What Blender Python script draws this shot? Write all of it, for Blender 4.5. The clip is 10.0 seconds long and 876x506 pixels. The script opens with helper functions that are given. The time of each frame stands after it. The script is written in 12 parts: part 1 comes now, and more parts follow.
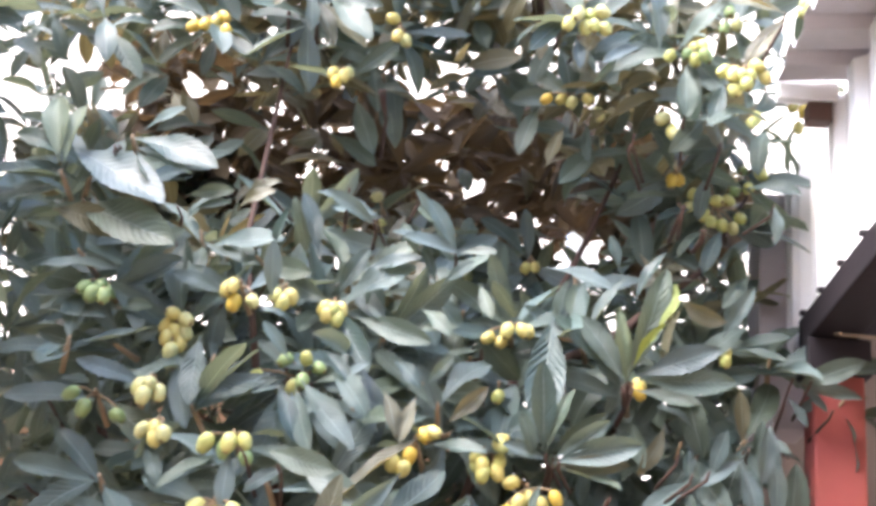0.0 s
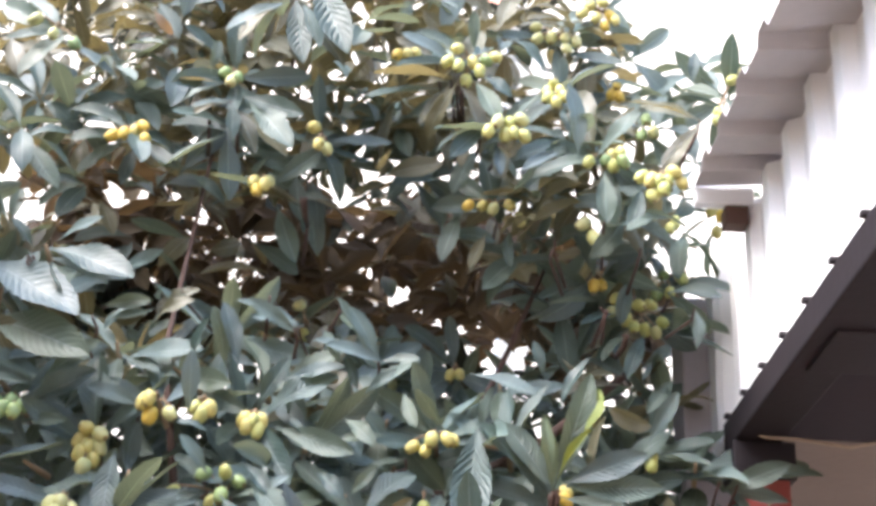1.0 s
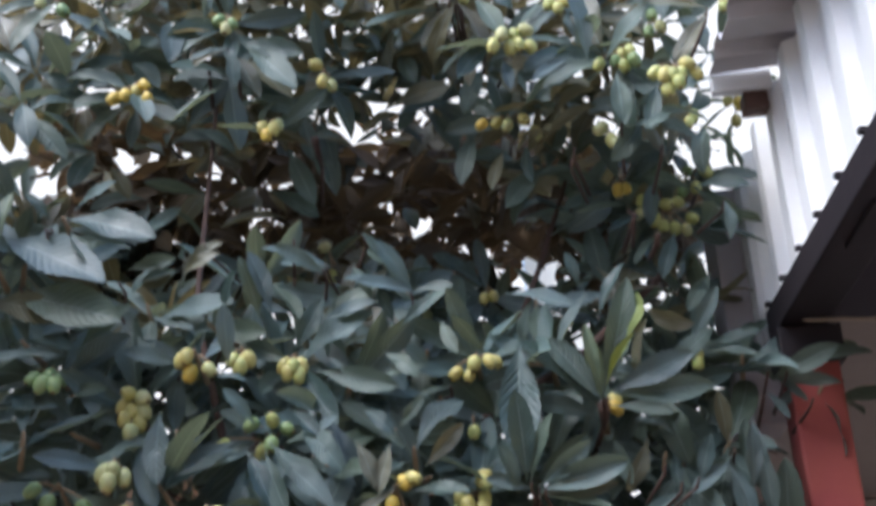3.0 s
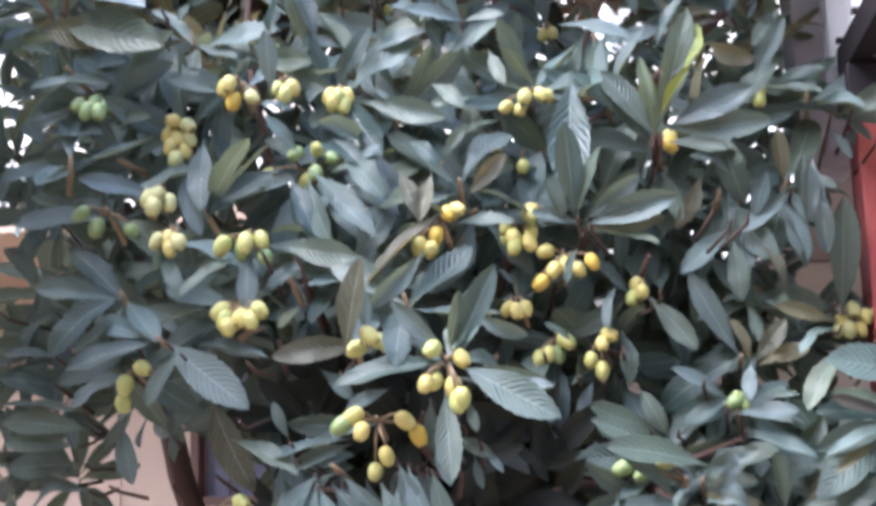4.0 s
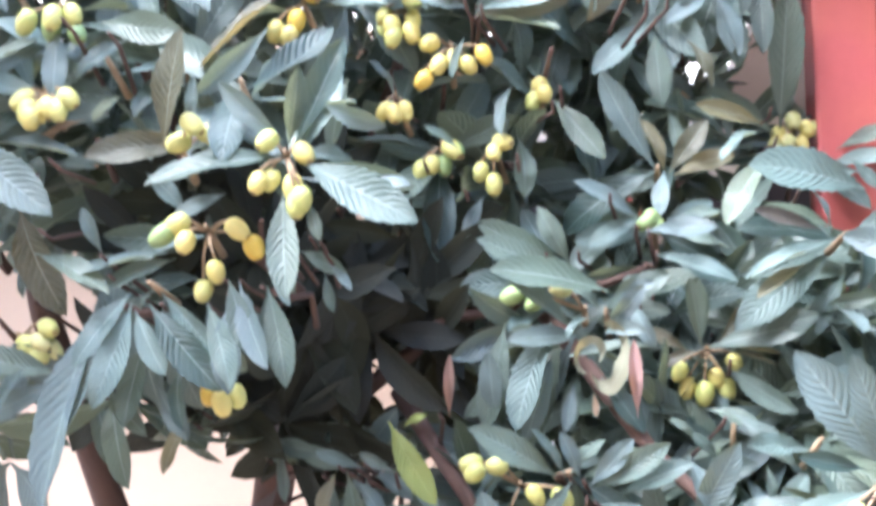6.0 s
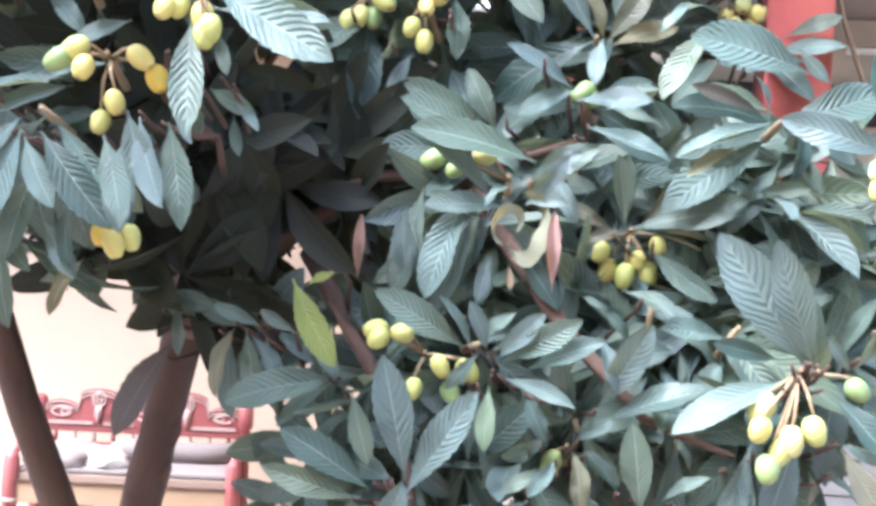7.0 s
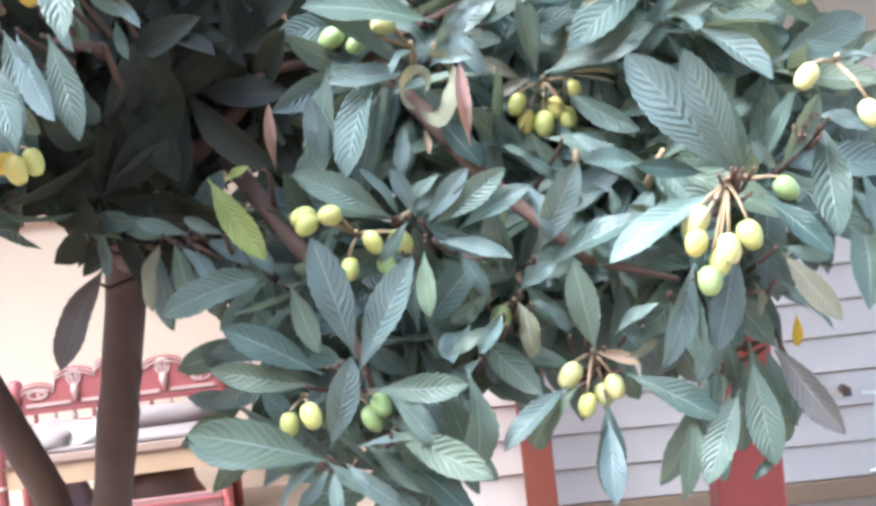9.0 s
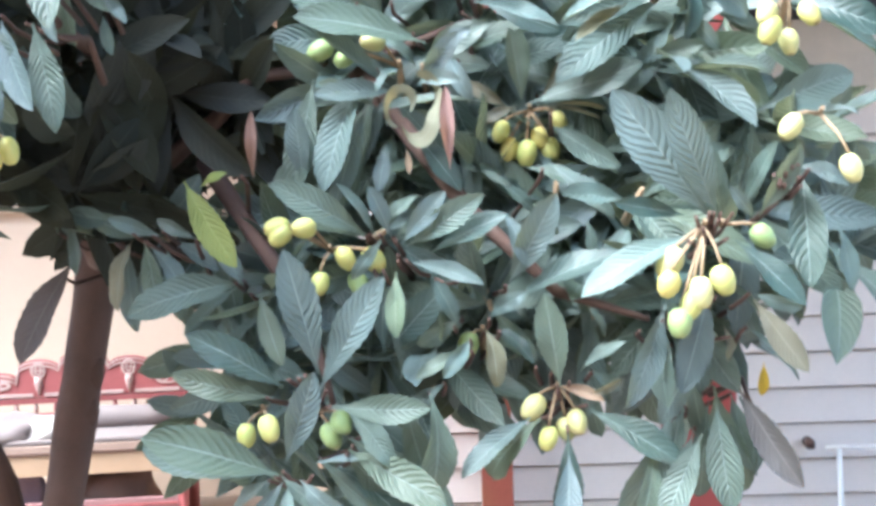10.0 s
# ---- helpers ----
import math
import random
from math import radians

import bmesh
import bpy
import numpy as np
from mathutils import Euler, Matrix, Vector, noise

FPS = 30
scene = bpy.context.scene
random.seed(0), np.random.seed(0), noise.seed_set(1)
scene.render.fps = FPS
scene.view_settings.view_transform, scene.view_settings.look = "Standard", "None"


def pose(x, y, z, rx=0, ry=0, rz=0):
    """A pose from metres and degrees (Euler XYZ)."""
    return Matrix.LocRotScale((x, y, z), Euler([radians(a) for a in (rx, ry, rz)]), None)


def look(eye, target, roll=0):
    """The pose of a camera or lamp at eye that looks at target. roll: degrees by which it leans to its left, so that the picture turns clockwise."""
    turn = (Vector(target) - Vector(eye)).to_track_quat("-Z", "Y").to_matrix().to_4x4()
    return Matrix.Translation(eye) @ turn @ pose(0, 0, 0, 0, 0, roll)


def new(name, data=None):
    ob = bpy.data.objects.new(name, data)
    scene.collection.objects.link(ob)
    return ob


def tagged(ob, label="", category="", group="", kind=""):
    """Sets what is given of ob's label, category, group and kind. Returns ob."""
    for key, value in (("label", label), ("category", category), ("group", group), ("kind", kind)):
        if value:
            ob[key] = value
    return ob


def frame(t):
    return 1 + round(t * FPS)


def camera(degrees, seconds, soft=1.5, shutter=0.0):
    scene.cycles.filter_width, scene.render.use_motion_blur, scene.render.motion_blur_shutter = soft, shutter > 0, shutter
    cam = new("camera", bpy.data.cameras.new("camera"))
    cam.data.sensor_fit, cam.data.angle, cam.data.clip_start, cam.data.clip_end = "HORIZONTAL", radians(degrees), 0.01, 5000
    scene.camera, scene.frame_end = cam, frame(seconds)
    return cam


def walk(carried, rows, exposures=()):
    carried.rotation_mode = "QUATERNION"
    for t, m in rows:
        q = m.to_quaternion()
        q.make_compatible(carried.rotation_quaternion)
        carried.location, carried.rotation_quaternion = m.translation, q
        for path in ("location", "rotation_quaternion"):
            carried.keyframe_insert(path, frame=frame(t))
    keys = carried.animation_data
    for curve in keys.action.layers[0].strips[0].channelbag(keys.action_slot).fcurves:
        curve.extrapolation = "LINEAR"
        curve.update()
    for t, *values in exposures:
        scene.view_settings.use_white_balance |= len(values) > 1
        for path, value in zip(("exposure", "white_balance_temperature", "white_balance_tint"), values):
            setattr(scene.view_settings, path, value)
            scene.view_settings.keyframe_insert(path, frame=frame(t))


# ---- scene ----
cam = camera(39.0, 10.0, 3.4, 0.4)
EXPOSURES = [(0, 2.7, 6300, 17), (0.5, 2.62, 6300, 15), (1, 2.36, 6280, 14), (1.5, 1.58, 6400, 12), (2, 1.13, 6350, 9), (3.3, 1.33, 5550, 11), (3.5, 1.5, 5600, 11), (4, 2.39, 5720, 18), (4.5, 2.7, 5700, 15), (5, 2.8, 5720, 14), (6, 3.22, 5620, 13), (7.5, 3.14, 5580, 7), (8.5, 3.11, 5560, 6), (10, 3.07, 5500, 4)]

PATH = [
    (0, (0.000, 0.000, 1.742), (-0.209, 1.871, 2.417), 5.22),
    (0.5, (0.016, 0.019, 1.751), (-0.131, 1.865, 2.506), 4.81),
    (1, (0.015, 0.027, 1.749), (-0.087, 1.837, 2.594), 3.32),
    (1.5, (0.021, 0.037, 1.767), (-0.072, 1.816, 2.677), -0.43),
    (2, (0.024, 0.051, 1.767), (-0.084, 1.786, 2.755), -2.29),
    (2.2, (0.031, 0.064, 1.752), (-0.090, 1.806, 2.728), -2.81),
    (3.3, (-0.006, 0.095, 1.751), (-0.154, 1.979, 2.405), -3.71),
    (3.5, (0.067, 0.117, 1.696), (-0.141, 2.012, 2.299), -2.67),
    (4, (0.087, 0.168, 1.689), (-0.217, 2.107, 2.075), -1.39),
    (4.5, (0.102, 0.301, 1.687), (-0.053, 2.267, 2.022), -1.63),
    (5, (0.117, 0.450, 1.631), (-0.126, 2.410, 1.941), -1.81),
    (5.5, (0.175, 0.541, 1.641), (-0.071, 2.506, 1.921), -0.67),
    (6, (0.245, 0.663, 1.592), (-0.036, 2.634, 1.788), -1.02),
    (6.2, (0.247, 0.715, 1.565), (-0.035, 2.690, 1.710), -0.38),
    (7.3, (0.293, 0.796, 1.518), (0.123, 2.788, 1.537), 3.73),
    (7.5, (0.299, 0.801, 1.506), (0.177, 2.795, 1.516), 2.18),
    (8, (0.320, 0.800, 1.478), (0.248, 2.797, 1.463), -0.27),
    (8.5, (0.334, 0.805, 1.444), (0.284, 2.802, 1.398), -3.98),
    (9, (0.344, 0.826, 1.411), (0.209, 2.818, 1.343), -6.62),
    (9.5, (0.348, 0.846, 1.396), (0.251, 2.840, 1.326), -5.52),
    (10, (0.354, 0.841, 1.410), (0.255, 2.837, 1.375), -2.17),
]
walk(cam, [(t, look(eye, target, roll)) for t, eye, target, roll in PATH], EXPOSURES)

# ---- world and light ----
world = bpy.data.worlds.new("sky")
scene.world = world
world.use_nodes = True
wn = world.node_tree.nodes
sky = wn.new("ShaderNodeTexSky")
sky.sky_type = "NISHITA"
sky.sun_disc = False
sky.sun_elevation, sky.sun_rotation = radians(57), radians(234.4)
sky.air_density, sky.dust_density = 1.3, 3.5
world.node_tree.links.new(sky.outputs[0], wn["Background"].inputs[0])
wn["Background"].inputs[1].default_value = 0.15
sun_data = bpy.data.lights.new("sun", "SUN")
sun_data.energy, sun_data.angle, sun_data.color = 1.5, radians(40), (1.0, 0.97, 0.93)
sun = new("sun", sun_data)
sun.matrix_world = look((-5.0, -0.8, 11.5), (0.3, 3.0, 1.5))

# ---- materials ----
def material(name, base=(0.5, 0.5, 0.5), rough=0.6, metal=0.0, grain=12.0, vary=0.15, bump=0.15, stains=0.0, dirt=(0.12, 0.1, 0.08)):
    """A painted, plastered or wooden surface: a base colour with fine grain, broad variation, stains and relief."""
    m = bpy.data.materials.new(name)
    m.use_nodes = True
    nt = m.node_tree
    n, link = nt.nodes, nt.links.new
    b = n["Principled BSDF"]
    b.inputs["Roughness"].default_value, b.inputs["Metallic"].default_value = rough, metal
    co = n.new("ShaderNodeTexCoord")
    fine, broad = n.new("ShaderNodeTexNoise"), n.new("ShaderNodeTexNoise")
    fine.inputs["Scale"].default_value, fine.inputs["Detail"].default_value = grain * 8, 5
    broad.inputs["Scale"].default_value, broad.inputs["Detail"].default_value = grain * 0.25, 6
    for t in (fine, broad):
        link(co.outputs["Object"], t.inputs["Vector"])
    add = n.new("ShaderNodeMath")
    add.operation = "MULTIPLY_ADD"
    link(fine.outputs["Fac"], add.inputs[0])
    add.inputs[1].default_value = 0.4
    link(broad.outputs["Fac"], add.inputs[2])
    ramp = n.new("ShaderNodeMapRange")
    ramp.inputs["From Min"].default_value, ramp.inputs["From Max"].default_value = 0.35, 1.05
    ramp.inputs["To Min"].default_value, ramp.inputs["To Max"].default_value = 1 - vary, 1 + vary
    link(add.outputs[0], ramp.inputs["Value"])
    tone = n.new("ShaderNodeMix")
    tone.data_type, tone.blend_type = "RGBA", "MULTIPLY"
    tone.inputs["Factor"].default_value = 1.0
    tone.inputs["A"].default_value = (*base, 1)
    link(ramp.outputs[0], tone.inputs["B"])
    out = tone.outputs["Result"]
    if stains:
        patch = n.new("ShaderNodeTexNoise")
        patch.inputs["Scale"].default_value, patch.inputs["Detail"].default_value = grain * 0.5, 8
        link(co.outputs["Object"], patch.inputs["Vector"])
        step = n.new("ShaderNodeMapRange")
        step.inputs["From Min"].default_value, step.inputs["From Max"].default_value = 0.52, 0.75
        step.inputs["To Max"].default_value = stains
        link(patch.outputs["Fac"], step.inputs["Value"])
        mix = n.new("ShaderNodeMix")
        mix.data_type = "RGBA"
        link(step.outputs[0], mix.inputs["Factor"])
        link(out, mix.inputs["A"])
        mix.inputs["B"].default_value = (*dirt, 1)
        out = mix.outputs["Result"]
    link(out, b.inputs["Base Color"])
    bp = n.new("ShaderNodeBump")
    bp.inputs["Strength"].default_value, bp.inputs["Distance"].default_value = bump, 0.01
    link(add.outputs[0], bp.inputs["Height"])
    link(bp.outputs[0], b.inputs["Normal"])
    return m


def leaf_material(name, dark, light, rib, rough=0.42, pleat=1.0, gloss=0.5):
    """A leathery leaf: tone by leaf, pale midrib, slanting side veins between raised pleats."""
    m = bpy.data.materials.new(name)
    m.use_nodes = True
    nt = m.node_tree
    n, link = nt.nodes, nt.links.new

    def calc(op, a, b=None, c=None):
        k = n.new("ShaderNodeMath")
        k.operation = op
        for i, v in enumerate((a, b, c)):
            if v is None:
                continue
            if isinstance(v, (int, float)):
                k.inputs[i].default_value = v
            else:
                link(v, k.inputs[i])
        return k.outputs[0]

    b = n["Principled BSDF"]
    uv = n.new("ShaderNodeUVMap")
    sep = n.new("ShaderNodeSeparateXYZ")
    link(uv.outputs[0], sep.inputs[0])
    u, v = sep.outputs[0], calc("ABSOLUTE", sep.outputs[1])
    info, geo = n.new("ShaderNodeObjectInfo"), n.new("ShaderNodeNewGeometry")
    chance = calc("FRACT", calc("ADD", info.outputs["Random"], geo.outputs["Random Per Island"]))
    co = n.new("ShaderNodeTexCoord")
    spots = n.new("ShaderNodeTexNoise")
    spots.inputs["Scale"].default_value, spots.inputs["Detail"].default_value = 28, 5
    link(co.outputs["Object"], spots.inputs["Vector"])
    tone = n.new("ShaderNodeMix")
    tone.data_type = "RGBA"
    link(calc("MULTIPLY_ADD", spots.outputs["Fac"], 0.6, calc("MULTIPLY_ADD", chance, 1.2, -0.5)), tone.inputs["Factor"])
    tone.inputs["A"].default_value, tone.inputs["B"].default_value = (*dark, 1), (*light, 1)
    warm = n.new("ShaderNodeMix")
    warm.data_type = "RGBA"
    link(calc("POWER", calc("FRACT", calc("MULTIPLY", chance, 7.31)), 2.0), warm.inputs["Factor"])
    grey = n.new("ShaderNodeMix")
    grey.data_type = "RGBA"
    link(calc("MULTIPLY", calc("GREATER_THAN", calc("FRACT", calc("MULTIPLY", chance, 31.7)), 0.6), 0.55), grey.inputs["Factor"])
    link(tone.outputs["Result"], grey.inputs["A"])
    grey.inputs["B"].default_value = (light[0] * 0.92, light[1] * 0.84, light[2] * 0.96, 1)
    link(grey.outputs["Result"], warm.inputs["A"])
    warm.inputs["B"].default_value = (light[0] * 0.72, light[1] * 0.66, light[2] * 0.48, 1)
    # side veins run out and forward, bending towards the tip, from 11 to 15 on each half of a leaf
    lean = calc("MULTIPLY_ADD", calc("MULTIPLY", v, v), -0.08, calc("MULTIPLY_ADD", v, -0.14, u))
    count = calc("MULTIPLY_ADD", chance, 26.0, 68.0)
    side = calc("GREATER_THAN", sep.outputs[1], 0.0)
    wave = calc("SINE", calc("MULTIPLY_ADD", lean, count, calc("MULTIPLY_ADD", spots.outputs["Fac"], 3.6, calc("MULTIPLY_ADD", side, 1.9, calc("MULTIPLY", chance, 9.0)))))
    vein = calc("SMOOTH_MIN", calc("MAXIMUM", calc("MULTIPLY_ADD", wave, 4.0, -3.2), 0.0), 0.6, 0.1)
    mid = calc("MAXIMUM", calc("MULTIPLY_ADD", v, calc("MULTIPLY_ADD", u, -12.0, -11.0), 1.0), 0.0)
    # pleats are deep on some leaves and shallow on others, and fade in and out along each
    worn = n.new("ShaderNodeTexNoise")
    worn.inputs["Scale"].default_value, worn.inputs["Detail"].default_value = 3.5, 2
    link(co.outputs["Object"], worn.inputs["Vector"])
    fade = n.new("ShaderNodeMapRange")
    fade.inputs["From Min"].default_value, fade.inputs["From Max"].default_value = 0.36, 0.62
    link(calc("MULTIPLY_ADD", chance, 0.12, calc("SUBTRACT", worn.outputs["Fac"], 0.06)), fade.inputs["Value"])
    ridge = calc("MULTIPLY", calc("MULTIPLY_ADD", calc("FRACT", calc("MULTIPLY", chance, 13.7)), 0.7, 0.3), calc("MULTIPLY_ADD", fade.outputs[0], 0.8, 0.2))
    ribs = n.new("ShaderNodeMix")
    ribs.data_type = "RGBA"
    link(calc("MINIMUM", calc("ADD", calc("MULTIPLY", mid, 0.72), calc("MULTIPLY", calc("MULTIPLY", vein, ridge), 0.5)), 1.0), ribs.inputs["Factor"])
    link(warm.outputs["Result"], ribs.inputs["A"])
    ribs.inputs["B"].default_value = (*rib, 1)
    link(ribs.outputs["Result"], b.inputs["Base Color"])
    link(calc("MULTIPLY_ADD", spots.outputs["Fac"], 0.3, calc("MULTIPLY_ADD", ridge, 0.1, rough - 0.16)), b.inputs["Roughness"])
    b.inputs["Specular IOR Level"].default_value = gloss
    bp = n.new("ShaderNodeBump")
    bp.inputs["Distance"].default_value = 0.004
    link(calc("MULTIPLY", calc("MULTIPLY_ADD", ridge, 1.0, 0.12), pleat), bp.inputs["Strength"])
    link(calc("MULTIPLY_ADD", spots.outputs["Fac"], 0.6, calc("MULTIPLY_ADD", mid, -0.5, calc("MULTIPLY", wave, -0.42))), bp.inputs["Height"])
    link(bp.outputs[0], b.inputs["Normal"])
    # some daylight comes through the blade
    glow, blend = n.new("ShaderNodeBsdfTranslucent"), n.new("ShaderNodeMixShader")
    glow.inputs["Color"].default_value = (light[0] * 2.0, light[1] * 1.5, light[2] * 0.8, 1)
    blend.inputs[0].default_value = 0.22
    link(b.outputs[0], blend.inputs[1])
    link(glow.outputs[0], blend.inputs[2])
    link(blend.outputs[0], n["Material Output"].inputs["Surface"])
    return m


def fruit_material(name, low, high):
    m = bpy.data.materials.new(name)
    m.use_nodes = True
    nt = m.node_tree
    n, link = nt.nodes, nt.links.new
    b = n["Principled BSDF"]
    info, geo, co = n.new("ShaderNodeObjectInfo"), n.new("ShaderNodeNewGeometry"), n.new("ShaderNodeTexCoord")
    t = n.new("ShaderNodeTexNoise")
    t.inputs["Scale"].default_value, t.inputs["Detail"].default_value = 45, 6
    link(co.outputs["Object"], t.inputs["Vector"])
    s = n.new("ShaderNodeMath")
    s.operation = "ADD"
    link(info.outputs["Random"], s.inputs[0])
    link(geo.outputs["Random Per Island"], s.inputs[1])
    w = n.new("ShaderNodeMath")
    w.operation = "FRACT"
    link(s.outputs[0], w.inputs[0])
    k = n.new("ShaderNodeMath")
    k.operation, k.inputs[1].default_value = "MULTIPLY_ADD", 0.5
    link(w.outputs[0], k.inputs[0])
    link(t.outputs["Fac"], k.inputs[2])
    r = n.new("ShaderNodeMapRange")
    r.inputs["From Min"].default_value, r.inputs["From Max"].default_value = 0.3, 1.1
    link(k.outputs[0], r.inputs["Value"])
    mix = n.new("ShaderNodeMix")
    mix.data_type = "RGBA"
    link(r.outputs[0], mix.inputs["Factor"])
    mix.inputs["A"].default_value, mix.inputs["B"].default_value = (*low, 1), (*high, 1)
    link(mix.outputs["Result"], b.inputs["Base Color"])
    b.inputs["Roughness"].default_value = 0.48
    b.inputs["Subsurface Weight"].default_value = 0.12
    b.inputs["Subsurface Radius"].default_value = (0.01, 0.006, 0.002)
    bp = n.new("ShaderNodeBump")
    bp.inputs["Strength"].default_value, bp.inputs["Distance"].default_value = 0.15, 0.002
    link(t.outputs["Fac"], bp.inputs["Height"])
    link(bp.outputs[0], b.inputs["Normal"])
    return m


LEAF = leaf_material("loquat_leaf", (0.025, 0.055, 0.056), (0.138, 0.205, 0.203), (0.32, 0.40, 0.38))
OLIVE = leaf_material("olive_leaf", (0.046, 0.054, 0.038), (0.186, 0.194, 0.140), (0.38, 0.41, 0.34))
# base colour lowered to paint in the shade inside the crown
INNER = leaf_material("inner_leaf_shade_tone", (0.021, 0.028, 0.027), (0.048, 0.058, 0.054), (0.075, 0.08, 0.073), 0.75, 0.3, 0.15)
# dull brown carries the veiled shade of the crown's dark band
DEEP_BROWN = leaf_material("brown_leaf_shade_tone", (0.050, 0.042, 0.034), (0.112, 0.092, 0.072), (0.14, 0.12, 0.09), 0.7, 0.4, 0.15)
YOUNG = leaf_material("young_leaf", (0.13, 0.19, 0.13), (0.22, 0.29, 0.20), (0.36, 0.42, 0.30), 0.5)
LIME = leaf_material("lime_leaf", (0.15, 0.22, 0.06), (0.24, 0.31, 0.09), (0.34, 0.38, 0.16), 0.5)
YELLOW = leaf_material("yellow_leaf", (0.5, 0.36, 0.03), (0.6, 0.45, 0.06), (0.6, 0.5, 0.15), 0.5)
DRY = leaf_material("dry_leaf", (0.22, 0.16, 0.12), (0.34, 0.26, 0.2), (0.4, 0.32, 0.25), 0.7)
BRONZE = leaf_material("bronzed_leaf", (0.040, 0.040, 0.044), (0.105, 0.098, 0.100), (0.20, 0.19, 0.18), 0.6)
PINK = leaf_material("pinkish_leaf", (0.26, 0.17, 0.15), (0.34, 0.23, 0.21), (0.38, 0.28, 0.25), 0.6)
PALE = leaf_material("pale_leaf_underside", (0.13, 0.15, 0.125), (0.20, 0.22, 0.18), (0.25, 0.25, 0.20), 0.75, 0.8)
GREEN_FRUIT = fruit_material("green_fruit", (0.15, 0.24, 0.10), (0.29, 0.38, 0.16))
PALE_FRUIT = fruit_material("pale_fruit", (0.37, 0.39, 0.16), (0.52, 0.50, 0.24))
LIME_FRUIT = fruit_material("lime_fruit", (0.34, 0.39, 0.12), (0.53, 0.50, 0.18))
YELLOW_FRUIT = fruit_material("yellow_fruit", (0.43, 0.39, 0.12), (0.56, 0.49, 0.17))
ORANGE_FRUIT = fruit_material("orange_fruit", (0.50, 0.36, 0.05), (0.62, 0.45, 0.09))
CALYX = material("withered_calyx", (0.24, 0.19, 0.10), 0.9, 0, 80, 0.3, 0.3)
BARK = material("bark", (0.100, 0.060, 0.048), 0.9, 0, 30, 0.35, 0.8, 0.4, (0.045, 0.034, 0.030))
STALK = material("fuzzy_stalk", (0.30, 0.22, 0.14), 0.9, 0, 60, 0.25, 0.4)
CREAM = material("cream_plaster", (0.475, 0.368, 0.285), 0.9, 0, 3, 0.06, 0.2, 0.12, (0.5, 0.38, 0.28))
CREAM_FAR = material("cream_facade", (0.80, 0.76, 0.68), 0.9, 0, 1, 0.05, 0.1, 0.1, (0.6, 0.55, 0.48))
SALMON = material("salmon_facade", (0.70, 0.36, 0.28), 0.9, 0, 1, 0.06, 0.1)
OCHRE_RED = material("weathered_red_post_paint", (0.29, 0.072, 0.045), 0.65, 0, 5, 0.22, 0.3, 0.9, (0.30, 0.11, 0.05))
RED_FAR = material("red_door_paint", (0.55, 0.10, 0.07), 0.7, 0, 2, 0.1, 0.1)
RED = material("red_post_paint", (0.31, 0.062, 0.062), 0.6, 0, 5, 0.18, 0.25, 0.7, (0.30, 0.085, 0.045))
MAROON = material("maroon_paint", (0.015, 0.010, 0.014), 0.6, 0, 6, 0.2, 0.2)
WHITE_SHEET = material("white_coated_sheet", (0.86, 0.86, 0.87), 0.45, 0.0, 2, 0.05, 0.08, 0.12, (0.55, 0.52, 0.5))
GREY_SHEET = material("grey_galvanised_sheet", (0.43, 0.40, 0.40), 0.55, 0.25, 4, 0.12, 0.1, 0.2, (0.22, 0.2, 0.2))
MAUVE_PANEL = material("mauve_grey_panel", (0.46, 0.42, 0.44), 0.7, 0, 4, 0.1, 0.15, 0.2, (0.36, 0.30, 0.29))
# two tones of one ceiling; the front one has shade in its colour
DARK_CEIL = material("front_ceiling_shade_tone", (0.034, 0.027, 0.038), 0.8, 0, 3, 0.15, 0.2)
BROWN_CEIL = material("rear_ceiling_brown", (0.33, 0.285, 0.26), 0.85, 0, 4, 0.15, 0.2, 0.25, (0.2, 0.17, 0.14))
BROWN_WALL = material("brown_shed_wall", (0.50, 0.45, 0.39), 0.85, 0, 4, 0.15, 0.2, 0.3, (0.1, 0.08, 0.07))
BOARD = material("whitewashed_board", (0.68, 0.61, 0.565), 0.7, 0, 5, 0.08, 0.25, 0.15, (0.45, 0.4, 0.37))
GROUND = material("packed_earth_floor", (0.20, 0.155, 0.12), 0.95, 0, 4, 0.2, 0.5, 0.3, (0.22, 0.17, 0.13))
LACQUER = material("red_lacquered_wood", (0.25, 0.066, 0.066), 0.5, 0, 8, 0.2, 0.15)
BEIGE_WOOD = material("beige_seat_board", (0.25, 0.175, 0.14), 0.6, 0, 18, 0.18, 0.2)
LACQUER_PALE = material("pale_carved_inlay", (0.36, 0.25, 0.23), 0.6, 0, 20, 0.15, 0.2)
MAUVE_WOOD = material("dusty_mauve_wood", (0.20, 0.10, 0.10), 0.7, 0, 8, 0.2, 0.2)
CUSHION = material("white_cushion_cloth", (0.18, 0.15, 0.145), 0.95, 0, 15, 0.08, 0.4)
CLOTH_GREY = material("grey_folded_cloth", (0.42, 0.38, 0.36), 0.95, 0, 18, 0.25, 0.5)
CLOTH_BEIGE = material("beige_seat_cloth", (0.34, 0.23, 0.15), 0.95, 0, 14, 0.12, 0.4)
